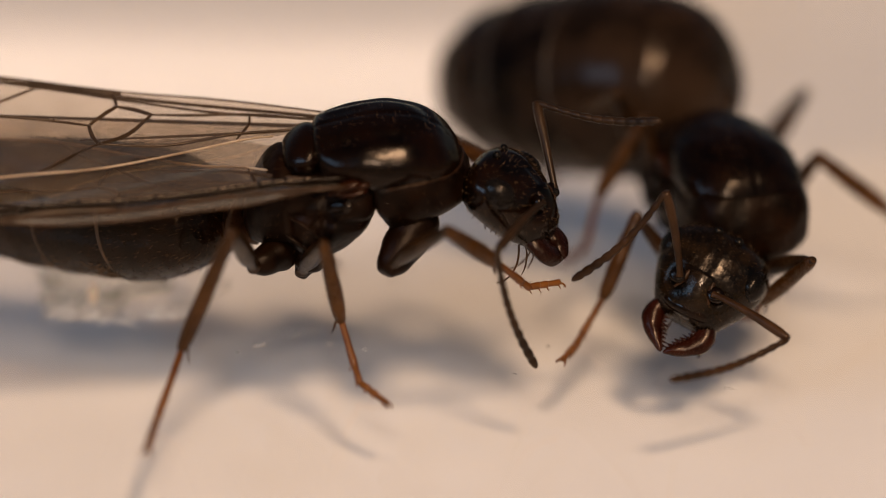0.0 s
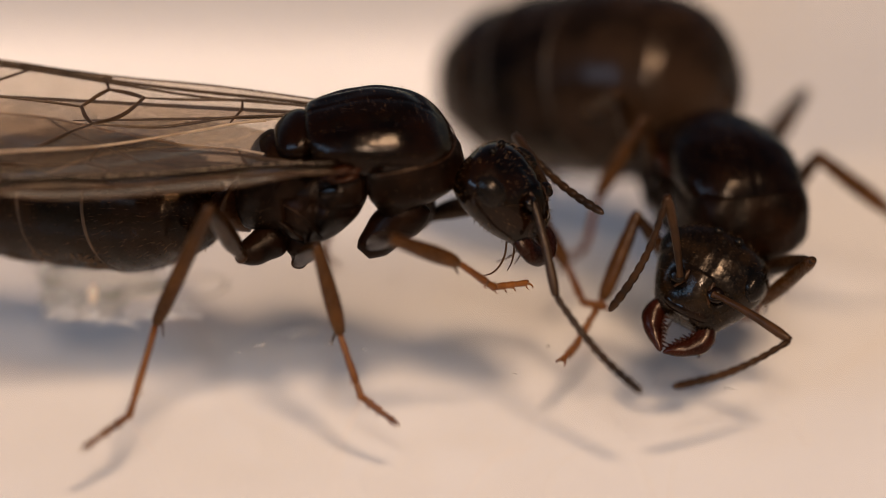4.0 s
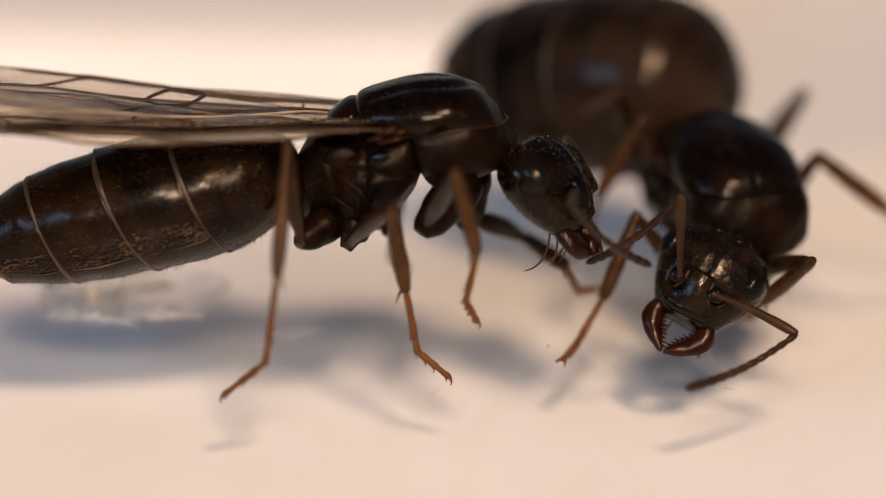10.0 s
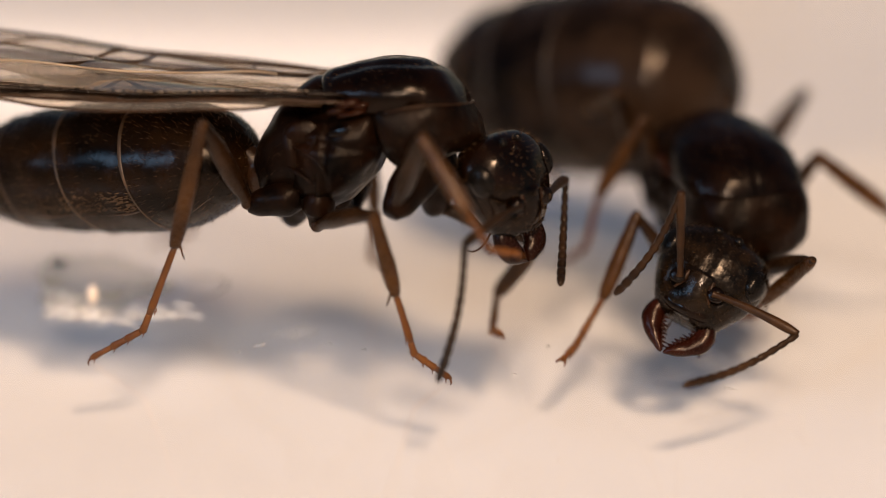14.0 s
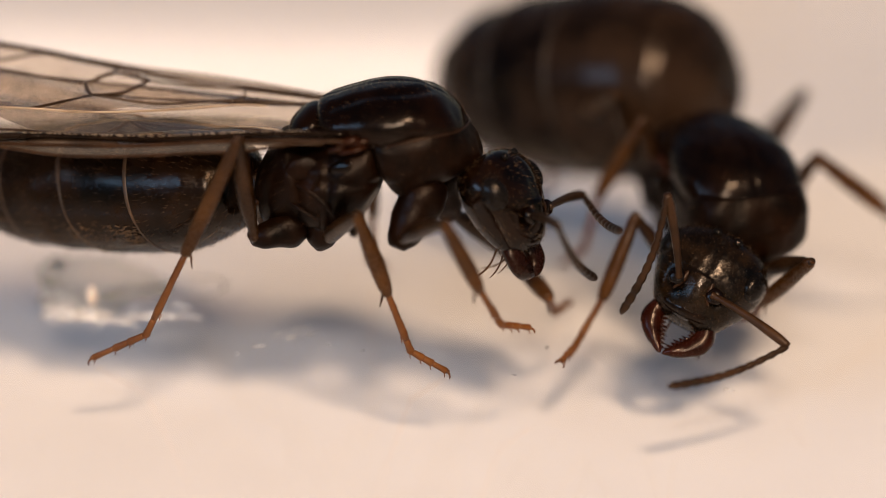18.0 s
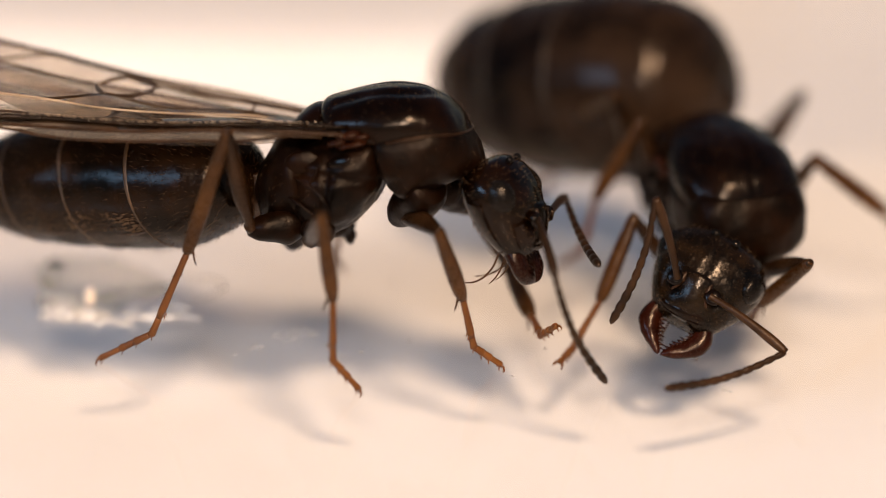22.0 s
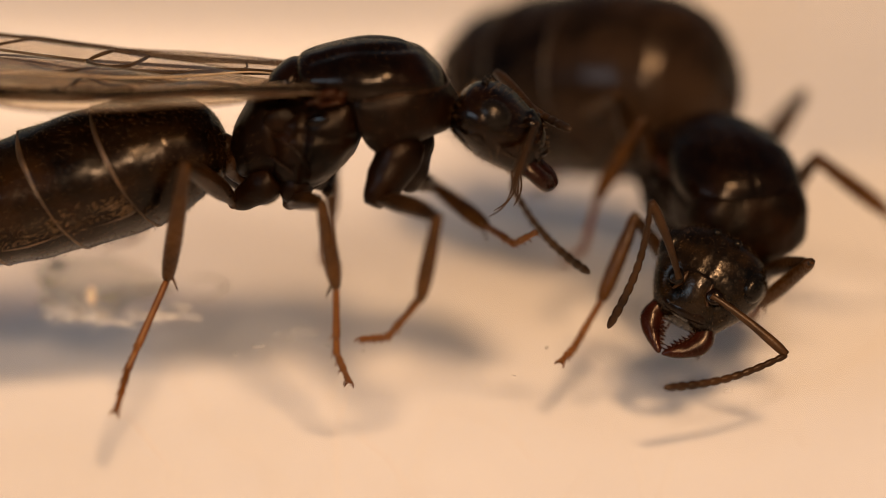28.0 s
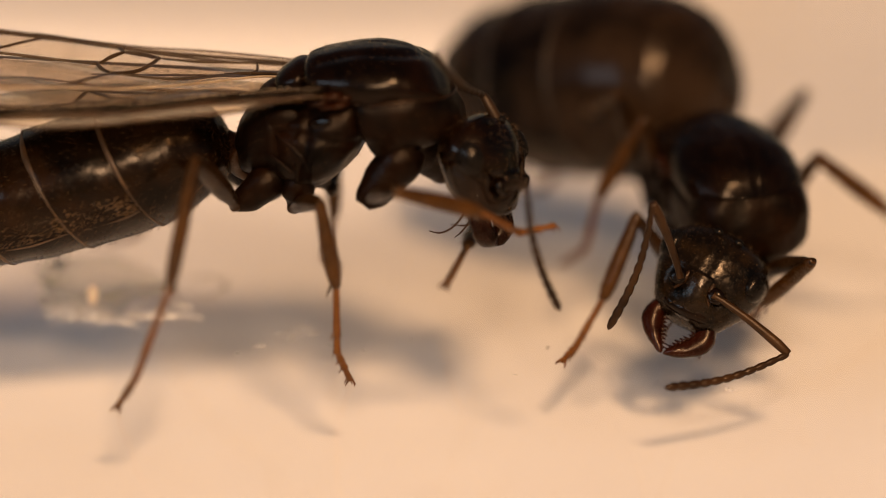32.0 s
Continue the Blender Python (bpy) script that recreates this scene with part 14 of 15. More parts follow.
    walk(winged['RAfun'], [
        (0, at(0.911, -1.393, 0.088, -42.5, 38, 17.7)), (0.5, at(0.905, -1.281, -0.177, -45, 33.4, 38.4)),
        (1, at(0.674, -1.336, -0.004, -46.3, 18.1, 55)), (1.25, at(1.145, -1.412, 0.297, -49.8, 9.9, 65.4)),
        (1.5, at(1.613, -1.196, 0.631, -54.8, 3.4, 76.2)), (1.75, at(1.651, -1.188, 0.353, -38.3, 11, 49.9)),
        (2, at(1.642, -1.147, 0.106, -24.3, 17.3, 22.2)), (2.17, at(1.622, -1.197, 0.245, -0.8, 3.8, 2.2)),
        (2.33, at(1.596, -1.232, 0.393, 21, -9.8, -17.5)), (2.5, at(1.547, -1.256, 0.541, 39.4, -22, -39.1)),
        (3, at(1.805, -1.028, 0.232, 36, -12.9, -56.8)), (3.25, at(1.906, -0.809, 0.041, 33.2, -14.4, -54.7)),
        (3.5, at(1.934, -0.556, -0.138, 30.5, -15.9, -52.7)), (4, at(1.96, -0.685, 0.019, 16.4, -13.4, -23.6)),
        (4.5, at(1.952, -0.818, 0.216, -3.4, -7.4, 6.4)), (5, at(1.891, -0.944, 0.44, -26.5, 1.6, 36.9)),
        (5.5, at(1.786, -1.042, 0.644, -44.1, 9.8, 65.1)), (6, at(1.25, -1.281, 0.919, -61.2, 27.5, 73.7)),
        (6.25, at(1.13, -1.421, 0.464, -63.6, 30.8, 71.2)), (6.5, at(0.965, -1.375, 0.034, -66.2, 35.7, 69)),
        (6.75, at(1.046, -1.4, 0.14, -53.7, 24.7, 42.7)), (7, at(1.123, -1.41, 0.251, -24.2, 10.2, 21.2)),
        (7.5, at(0.736, -1.381, 0.101, -55.4, 26.6, 45.5)), (8, at(0.408, -1.321, 0.327, -79.8, 41.7, 61.6)),
        (8.17, at(0.467, -1.291, 0.778, -93.5, 47.4, 56.5)), (8.33, at(0.574, -1.112, 1.169, -108.4, 52.7, 50.2)),
        (8.5, at(0.726, -0.804, 1.461, -124, 57.8, 42.7)), (8.75, at(0.913, -1.086, 1.271, -131.1, 48.7, 24.6)),
        (9, at(1.088, -1.286, 0.982, -118.6, 38.2, 13.5)), (9.12, at(1.219, -1.26, 0.963, -82, 31.5, 20.9)),
        (9.25, at(1.357, -1.229, 0.94, -49.1, 22.8, 21.8)), (9.5, at(1.606, -1.117, 0.866, -20.9, 7, 28.6)),
        (10, at(1.135, -1.333, 0.866, -38, 15, 51.7)), (10.25, at(1.195, -1.347, 0.792, -16.6, -0.8, 46.9)),
        (10.5, at(1.25, -1.355, 0.716, -0.2, -16.4, 42.3)), (10.75, at(1.24, -1.392, 0.529, 1.8, 4.7, 34.7)),
        (11, at(1.223, -1.399, 0.346, 7.4, 26.1, 25.8)), (11.12, at(1.329, -1.361, 0.379, -14.1, 24.1, 40.3)),
        (11.25, at(1.433, -1.324, 0.428, -35.3, 26.9, 55.3)), (11.5, at(1.642, -1.195, 0.508, -43.6, 22.3, 83.7)),
        (11.75, at(1.118, -1.424, 0.402, -67.3, 42.9, 58.5)), (12, at(0.552, -1.375, 0.292, -134.5, 54.9, 16.3)),
        (12.5, at(0.792, -1.431, 0.49, -136.6, 38.8, 4)), (13, at(1.001, -1.419, 0.629, -107.5, 37.6, 18.1)),
        (13.25, at(1.157, -1.413, 0.33, -118.9, 38.7, 14.5)), (13.5, at(1.279, -1.315, 0.027, -139.1, 39.5, 11)),
        (13.75, at(1.196, -1.369, 0.288, 152.5, 41.8, -7.9)), (14, at(1.113, -1.417, 0.55, 90.9, 29.8, -18.2)),
        (14.08, at(1.143, -1.412, 0.471, 51.1, 20.3, -10.4)), (14.17, at(1.19, -1.403, 0.392, 11.8, 17.4, 2)),
        (14.25, at(1.24, -1.391, 0.311, -27.4, 22.5, 13.7)), (14.5, at(1.347, -1.303, 0.063, -28.5, 9.6, 41)),
        (15.5, at(1.463, -1.309, 0.351, -46.1, 15.6, 47.8)), (16.5, at(1.545, -1.24, 0.645, -64.4, 22.2, 55.7)),
        (16.75, at(1.369, -1.346, 0.304, -61.3, 24.1, 33)), (16.88, at(1.269, -1.335, 0.148, -33.7, 21.9, 21.7)),
        (17, at(1.16, -1.337, -0.003, -6.3, 24.3, 10.7)), (17.12, at(1.247, -1.35, 0.226, -60.8, 29, 20.8)),
        (17.25, at(1.33, -1.365, 0.486, -119.4, 38.5, 21.7)), (17.5, at(1.417, -1.179, 0.976, -120.2, 52.4, 37.7)),
        (17.75, at(1.309, -1.174, 1.065, -85.1, 37.8, 52.3)), (18, at(1.196, -1.145, 1.158, -61.6, 22.7, 60.8)),
        (18.25, at(1.366, -1.317, 0.704, -80.5, 40.2, 61.1)), (18.5, at(1.438, -1.305, 0.223, -101.9, 59.2, 59.2)),
        (19, at(1.296, -1.379, 0.383, -84.8, 38.5, 52.9)), (19.5, at(1.515, -1.184, 0.86, -70.4, 29.5, 29.7)),
        (20, at(1.462, -1.31, 0.436, -80.2, 30.6, 36.6)), (20.5, at(1.236, -1.357, 0.724, -104.2, 33.9, 23.5)),
        (21, at(0.971, -1.308, 0.964, -142.8, 35.7, 9.5)), (21.25, at(1.196, -1.136, 1.169, 169.8, 35.4, -1.8)),
        (21.5, at(1.394, -0.884, 1.316, 129.6, 34.4, -13.4)), (21.58, at(1.442, -0.951, 1.212, -165.3, 40.9, -2.9)),
        (21.67, at(1.496, -1.012, 1.111, -99, 36.5, 9.6)), (21.75, at(1.551, -1.073, 1.009, -40.3, 26, 10.1)),
        (22, at(1.633, -1.182, 0.63, -33, 13.9, 30)), (22.5, at(1.178, -1.361, 0.761, -23.4, 17.9, 7)),
        (22.75, at(1.023, -1.382, 0.726, -53.2, 22.3, 20.8)), (23, at(0.873, -1.407, 0.695, -83, 33.1, 31.5)),
        (23.08, at(0.997, -1.351, 0.827, -56.8, 21, 25.2)), (23.17, at(1.123, -1.291, 0.963, -31, 12.7, 14.8)),
        (23.33, at(1.357, -1.057, 1.182, 8.6, -8.3, 0.6)), (23.5, at(1.541, -0.734, 1.32, 26.9, -29.3, -16.2)),
        (23.67, at(1.426, -0.802, 1.351, 23.5, -5.8, -9.7)), (23.83, at(1.312, -0.852, 1.374, 21.9, 17.6, -4)),
        (23.89, at(1.274, -0.866, 1.378, -18.7, 22.6, 5.2)), (23.94, at(1.233, -0.883, 1.381, -60.7, 31.9, 8.8)),
        (24, at(1.191, -0.903, 1.382, -107.4, 40.8, 3.7)), (24.08, at(1.174, -0.99, 1.306, -159.4, 41, -1.7)),
        (24.17, at(1.146, -1.082, 1.23, 150, 37.8, -5)), (24.25, at(1.114, -1.173, 1.149, 101.9, 33.5, -4)),
        (24.5, at(1.016, -1.36, 0.839, 94.8, 25.4, -10.8)), (24.62, at(1.136, -1.329, 0.857, 61.6, 18.2, -7.5)),
        (24.75, at(1.241, -1.302, 0.879, 29.4, 13.4, -0.7)), (25, at(1.46, -1.198, 0.9, 9.8, 1.3, 9.1)),
        (25.25, at(1.398, -1.041, 1.131, -32.4, 10.1, 18.3)), (25.5, at(1.329, -0.878, 1.351, -74.9, 22.8, 19.4)),
        (25.83, at(1.442, -0.955, 1.21, -24.8, 13.6, 12.5)), (26.17, at(1.561, -1.034, 1.053, 25.3, 13.1, 0.5)),
        (26.83, at(1.716, -1.104, 0.661, 41.9, 0.3, -18.9)), (27.5, at(1.762, -1.077, 0.249, 47.9, -13.2, -39.1)),
        (27.67, at(1.591, -1.18, 0.093, 25.6, -4.2, -12.4)), (27.83, at(1.412, -1.214, -0.082, 0.2, 5.8, 10.8)),
        (28, at(1.198, -1.215, -0.222, -18.5, 14.9, 35.8)), (28.5, at(1.363, -1.346, 0.273, -30.4, 14.2, 52.7)),
        (29, at(1.196, -1.407, 0.39, -25.2, 16.8, 29)), (29.5, at(1.011, -1.381, 0.059, -12.1, 19.8, 27.8)),
        (30, at(1.348, -1.271, -0.019, -54.6, 18.9, 39.9)), (30.25, at(1.407, -1.335, 0.483, -89.5, 32.2, 34.5)),
        (30.5, at(1.354, -1.212, 0.974, -133.4, 45.5, 27.3)), (31, at(1.554, -1.231, 0.657, -101, 40.8, 44.1)),
        (31.25, at(1.432, -1.259, 0.792, -72.5, 26.8, 50.8)), (31.5, at(1.295, -1.266, 0.917, -53.7, 12.7, 56.1)),
        (31.75, at(1.155, -1.175, 1.135, -55.2, 15.2, 38.6)), (32, at(0.999, -1.038, 1.313, -47.4, 16.5, 21)),])
    walk(winged['LAscape'], [
        (0, at(0.92, 0.24, 0.42, -40, -18.8, 143.1)), (0.25, at(0.92, 0.24, 0.42, -37.7, -3.1, 121.6)),
        (0.5, at(0.92, 0.24, 0.42, -36.5, 13.7, 103.1)), (1, at(0.92, 0.24, 0.42, -45, 9.1, 96.8)),
        (1.12, at(0.92, 0.24, 0.42, -50.8, -2, 116.8)), (1.25, at(0.92, 0.24, 0.42, -59.6, -10.8, 137.1)),
        (1.38, at(0.92, 0.24, 0.42, -71.6, -17.1, 160.2)), (1.5, at(0.92, 0.24, 0.42, -87.6, -18.9, -173.1)),
        (1.75, at(0.92, 0.24, 0.42, -52.3, -17.9, -178.6)), (2, at(0.92, 0.24, 0.42, -17.4, -16.6, 176.3)),
        (2.25, at(0.92, 0.24, 0.42, -40.4, -8.2, 160.5)), (2.5, at(0.92, 0.24, 0.42, -52.4, 1.5, 146)),
        (2.67, at(0.92, 0.24, 0.42, -49.6, 8.7, 123.3)), (2.83, at(0.92, 0.24, 0.42, -47, 15.7, 102)),
        (3, at(0.92, 0.24, 0.42, -44.7, 22.4, 79.5)), (3.25, at(0.92, 0.24, 0.42, -41.7, 22.7, 98)),
        (3.5, at(0.92, 0.24, 0.42, -35.7, 21.9, 116.3)), (4.5, at(0.92, 0.24, 0.42, -34.3, 11, 139.2)),
        (5.5, at(0.92, 0.24, 0.42, -33.4, 0.8, 159.1)), (5.75, at(0.92, 0.24, 0.42, -44.3, 5.2, 138.2)),
        (6, at(0.92, 0.24, 0.42, -50.2, 9.7, 116.4)), (6.5, at(0.92, 0.24, 0.42, -48.2, 0.5, 137.9)),
        (6.75, at(0.92, 0.24, 0.42, -42, -0.9, 149.7)), (7, at(0.92, 0.24, 0.42, -31.4, -2.1, 162.3)),
        (7.5, at(0.92, 0.24, 0.42, -28.9, 1.1, 160.4)), (8, at(0.92, 0.24, 0.42, -47, 8.4, 132.5)),
        (8.25, at(0.92, 0.24, 0.42, -47.2, 18.8, 135.3)), (8.5, at(0.92, 0.24, 0.42, -46.1, 29.4, 138.8)),
        (8.67, at(0.92, 0.24, 0.42, -38, 51, 138.5)), (8.83, at(0.92, 0.24, 0.42, -33.3, 72, 140.5)),
        (9, at(0.92, 0.24, 0.42, 116.7, 85.5, -65.8)), (9.12, at(0.92, 0.24, 0.42, -49.1, 71.5, 122.2)),
        (9.25, at(0.92, 0.24, 0.42, -46.8, 49.2, 122.7)), (9.38, at(0.92, 0.24, 0.42, -46.9, 27.1, 124.1)),
        (9.5, at(0.92, 0.24, 0.42, -50, 5.2, 126.1)), (9.75, at(0.92, 0.24, 0.42, -41.7, 10.3, 129.8)),
        (10, at(0.92, 0.24, 0.42, -33.3, 15.6, 133.7)), (10.5, at(0.92, 0.24, 0.42, -31.2, 9.9, 147.1)),
        (11, at(0.92, 0.24, 0.42, -34.6, 9.8, 146.2)), (11.25, at(0.92, 0.24, 0.42, -32.4, 4.6, 152.6)),
        (11.5, at(0.92, 0.24, 0.42, -28.3, -0.2, 158.3)), (11.67, at(0.92, 0.24, 0.42, -36.7, 4.5, 137.9)),
        (11.83, at(0.92, 0.24, 0.42, -43.1, 8.8, 117.3)), (12, at(0.92, 0.24, 0.42, -48.7, 13.1, 96.1)),
        (12.5, at(0.92, 0.24, 0.42, -51, 23.4, 113.3)), (13, at(0.92, 0.24, 0.42, -58, 37.4, 97.4)),
        (13.25, at(0.92, 0.24, 0.42, -59.8, 33.1, 89.2)), (13.5, at(0.92, 0.24, 0.42, -59.7, 28.1, 81.9)),
        (13.75, at(0.92, 0.24, 0.42, -60.5, 31.9, 88.7)), (14, at(0.92, 0.24, 0.42, -59.1, 35, 96.4)),
        (14.25, at(0.92, 0.24, 0.42, -57.8, 34, 81.2)), (14.5, at(0.92, 0.24, 0.42, -49.3, 31.8, 66.9)),
        (16.5, at(0.92, 0.24, 0.42, -58.4, 26.9, 92.4)), (17, at(0.92, 0.24, 0.42, -57, 17.9, 84.3)),
        (17.25, at(0.92, 0.24, 0.42, -61.3, 21, 92.7)), (17.5, at(0.92, 0.24, 0.42, -62, 23.8, 102.1)),
        (18, at(0.92, 0.24, 0.42, -54.1, 6.6, 87)), (18.5, at(0.92, 0.24, 0.42, -58.5, 11.8, 76.8)),
        (18.75, at(0.92, 0.24, 0.42, -60.2, 19.8, 80.3)), (19, at(0.92, 0.24, 0.42, -61.7, 27.5, 84)),
        (19.25, at(0.92, 0.24, 0.42, -63.5, 29.4, 70.8)), (19.5, at(0.92, 0.24, 0.42, -63.6, 30.4, 57.2)),
        (20, at(0.92, 0.24, 0.42, -60.1, 27.5, 90.9)), (21, at(0.92, 0.24, 0.42, -76.9, 37.7, 71.4)),
        (21.25, at(0.92, 0.24, 0.42, -75.3, 35.8, 77)), (21.5, at(0.92, 0.24, 0.42, -73.7, 33.6, 82.5)),
        (21.75, at(0.92, 0.24, 0.42, -64.1, 21, 89.2)), (22, at(0.92, 0.24, 0.42, -56, 8.7, 94.6)),
        (22.5, at(0.92, 0.24, 0.42, -63.2, 19.1, 83.7)), (23, at(0.92, 0.24, 0.42, -60, 20.4, 85.1)),
        (23.25, at(0.92, 0.24, 0.42, -65.8, 23, 93.5)), (23.5, at(0.92, 0.24, 0.42, -69.9, 25.1, 102.1)),
        (24, at(0.92, 0.24, 0.42, -51.8, 35.2, 101.8)), (24.25, at(0.92, 0.24, 0.42, -62.4, 26.6, 87.1)),
        (24.5, at(0.92, 0.24, 0.42, -70, 16.7, 74.4)), (25, at(0.92, 0.24, 0.42, -61.2, -1.3, 99.4)),
        (25.25, at(0.92, 0.24, 0.42, -63.5, 3.8, 106.4)), (25.5, at(0.92, 0.24, 0.42, -63.7, 8.9, 113.3)),
        (26.5, at(0.92, 0.24, 0.42, -65.4, 21.8, 96.3)), (27.5, at(0.92, 0.24, 0.42, -73.9, 33.8, 75.2)),
        (27.67, at(0.92, 0.24, 0.42, -55.9, 22.9, 96)), (27.83, at(0.92, 0.24, 0.42, -44.5, 13.2, 113.3)),
        (28, at(0.92, 0.24, 0.42, -35.9, 2, 132)), (28.25, at(0.92, 0.24, 0.42, -37.6, 6.4, 115.4)),
        (28.5, at(0.92, 0.24, 0.42, -38.5, 10.8, 99.3)), (29, at(0.92, 0.24, 0.42, -42.2, 16.4, 77.6)),
        (29.5, at(0.92, 0.24, 0.42, -30.4, 28.8, 70.4)), (30, at(0.92, 0.24, 0.42, -54.7, 16.9, 75.2)),
        (30.25, at(0.92, 0.24, 0.42, -65, 29.6, 81.9)), (30.5, at(0.92, 0.24, 0.42, -71.1, 41.5, 90.6)),
        (31, at(0.92, 0.24, 0.42, -78.6, 48.7, 75.8)), (31.25, at(0.92, 0.24, 0.42, -61.2, 43.9, 100.6)),
        (31.5, at(0.92, 0.24, 0.42, -48.9, 35.9, 119.9)), (31.67, at(0.92, 0.24, 0.42, -39, 28.9, 144.9)),
        (31.83, at(0.92, 0.24, 0.42, -28.5, 18.9, 166.6)), (32, at(0.92, 0.24, 0.42, -8.8, 6.8, -173.5)),])
    walk(winged['LAfun'], [
        (0, at(0.012, 0.921, 0.807, 6.6, -39.4, -12.9)), (0.25, at(0.292, 1.261, 0.486, 16.1, -35.4, -28)),
        (0.5, at(0.657, 1.375, 0.135, 23.5, -29, -40.8)), (1, at(0.779, 1.416, 0.23, 38.4, -15.3, -52.6)),
        (1.12, at(0.379, 1.311, 0.461, 43.1, -18.7, -51.2)), (1.25, at(0.056, 1.043, 0.645, 48, -21.7, -49.6)),
        (1.38, at(-0.159, 0.629, 0.773, 52.6, -24.1, -46.8)), (1.5, at(-0.206, 0.104, 0.809, 57, -27.4, -43.5)),
        (1.75, at(-0.214, 0.213, 0.785, 42, -36.2, -43.7)), (2, at(-0.228, 0.314, 0.763, 25, -44.9, -40.7)),
        (2.25, at(-0.199, 0.636, 0.592, 33.3, -43.1, -43.2)), (2.5, at(-0.074, 0.91, 0.388, 41.8, -42, -45.8)),
        (2.67, at(0.269, 1.232, 0.238, 36.3, -38.5, -43.9)), (2.83, at(0.68, 1.371, 0.095, 30.3, -34.5, -40.9)),
        (3, at(1.121, 1.331, -0.037, 24.6, -29.8, -37.9)), (3.25, at(0.766, 1.336, -0.044, 16.7, -25.5, -28.1)),
        (3.5, at(0.428, 1.238, -0.028, 9, -20.7, -18.8)), (4.5, at(0.029, 1.01, 0.191, 28.4, -20.2, -38.9)),
        (5.5, at(-0.201, 0.668, 0.404, 44.5, -17.8, -61.7)), (5.75, at(0.028, 1.036, 0.312, 47.2, -13.5, -63.9)),
        (6, at(0.395, 1.299, 0.217, 50.2, -9.4, -66.9)), (6.5, at(0.03, 1.045, 0.41, 48.7, -14.1, -65.7)),
        (6.75, at(-0.116, 0.845, 0.44, 41, -23.4, -51.9)), (7, at(-0.223, 0.605, 0.464, 29.6, -31, -36.2)),
        (7.5, at(-0.21, 0.643, 0.397, 43.7, -22.6, -61.3)), (8, at(0.118, 1.115, 0.244, 49.5, -26.4, -62)),
        (8.25, at(0.112, 1.039, 0.032, 38.3, -42.5, -40.4)), (8.5, at(0.133, 0.929, -0.169, 10.2, -52.5, -7.6)),
        (8.67, at(0.354, 0.741, -0.512, 34.5, -50.3, -37.3)), (8.83, at(0.634, 0.476, -0.721, 50.5, -42.2, -61.1)),
        (9, at(0.959, 0.154, -0.776, 57.8, -32, -78.2)), (9.12, at(0.717, 0.562, -0.719, 54.7, -29.1, -72.4)),
        (9.25, at(0.496, 0.9, -0.488, 52.1, -26.8, -66.8)), (9.38, at(0.322, 1.125, -0.127, 49.7, -24.7, -61.5)),
        (9.5, at(0.215, 1.205, 0.312, 47.6, -22.7, -56.1)), (9.75, at(0.164, 1.148, 0.205, 38.5, -8.2, -43.5)),
        (10, at(0.122, 1.076, 0.097, 30.9, 6.5, -31.6)), (10.5, at(-0.073, 0.882, 0.214, 32.9, 13.6, -27.2)),
        (11, at(-0.062, 0.897, 0.215, 36, 18.2, -18.1)), (11.25, at(-0.142, 0.79, 0.323, 34.9, 3.6, -39.7)),
        (11.5, at(-0.195, 0.683, 0.425, 37.9, -11.9, -61.4)), (11.67, at(0.032, 1.043, 0.325, 40.2, -14.4, -63.5)),
        (11.83, at(0.376, 1.294, 0.236, 42.8, -16.7, -65.9)), (12, at(0.796, 1.402, 0.148, 45.7, -19, -68.9)),
        (12.5, at(0.484, 1.251, -0.056, 44.8, -25.4, -55.6)), (13, at(0.798, 1.186, -0.309, 42.5, -19.2, -46)),
        (13.25, at(0.935, 1.245, -0.235, 46.5, 4.2, -33.8)), (13.5, at(1.07, 1.288, -0.145, 70.1, 27.2, -21)),
        (13.75, at(0.942, 1.259, -0.215, 46.5, 4.8, -33.1)), (14, at(0.811, 1.217, -0.269, 41.2, -17.4, -44.3)),
        (14.25, at(1.072, 1.223, -0.251, 46.1, -0.1, -50.2)), (14.5, at(1.32, 1.179, -0.212, 46.6, 17.8, -55.5)),
        (16.5, at(0.875, 1.31, -0.122, 48.8, -9.5, -46.5)), (17, at(1.033, 1.377, 0.051, 50.8, -5.5, -47.3)),
        (17.25, at(0.867, 1.359, -0.011, 45, -26.4, -45.2)), (17.5, at(0.69, 1.314, -0.065, 38.3, -46.9, -41.8)),
        (18, at(0.983, 1.43, 0.281, 50.2, -32.5, -64.1)), (18.5, at(1.188, 1.384, 0.175, 51.9, -35.3, -63)),
        (18.75, at(1.111, 1.352, 0.015, 43.1, -23.8, -46)), (19, at(1.031, 1.299, -0.134, 38.5, -10.4, -31.9)),
        (19.25, at(1.263, 1.227, -0.17, 45.9, -17.8, -47.9)), (19.5, at(1.481, 1.11, -0.186, 53.2, -24, -65.5)),
        (20, at(0.904, 1.303, -0.134, 48.1, -5.8, -43.2)), (21, at(1.222, 1.14, -0.313, 56.4, -8.1, -51.7)),
        (21.25, at(1.139, 1.188, -0.282, 40.2, -20.4, -35.4)), (21.5, at(1.051, 1.231, -0.244, 18, -31, -16.6)),
        (21.75, at(0.936, 1.36, -0.01, 40.3, -24.7, -36.8)), (22, at(0.824, 1.423, 0.239, 50.6, -16.3, -55.1)),
        (22.5, at(1.044, 1.367, 0.027, 45.4, -19.7, -47.7)), (23, at(1.016, 1.36, 0.002, 42.7, -0.7, -34.9)),
        (23.25, at(0.852, 1.343, -0.048, 31.9, -20.2, -23.8)), (23.5, at(0.693, 1.302, -0.089, 17.8, -39.1, -9.6)),
        (24, at(0.72, 1.2, -0.272, 6.2, -19.1, -5.1)), (24.25, at(0.974, 1.312, -0.116, 20.2, -27.8, -19.9)),
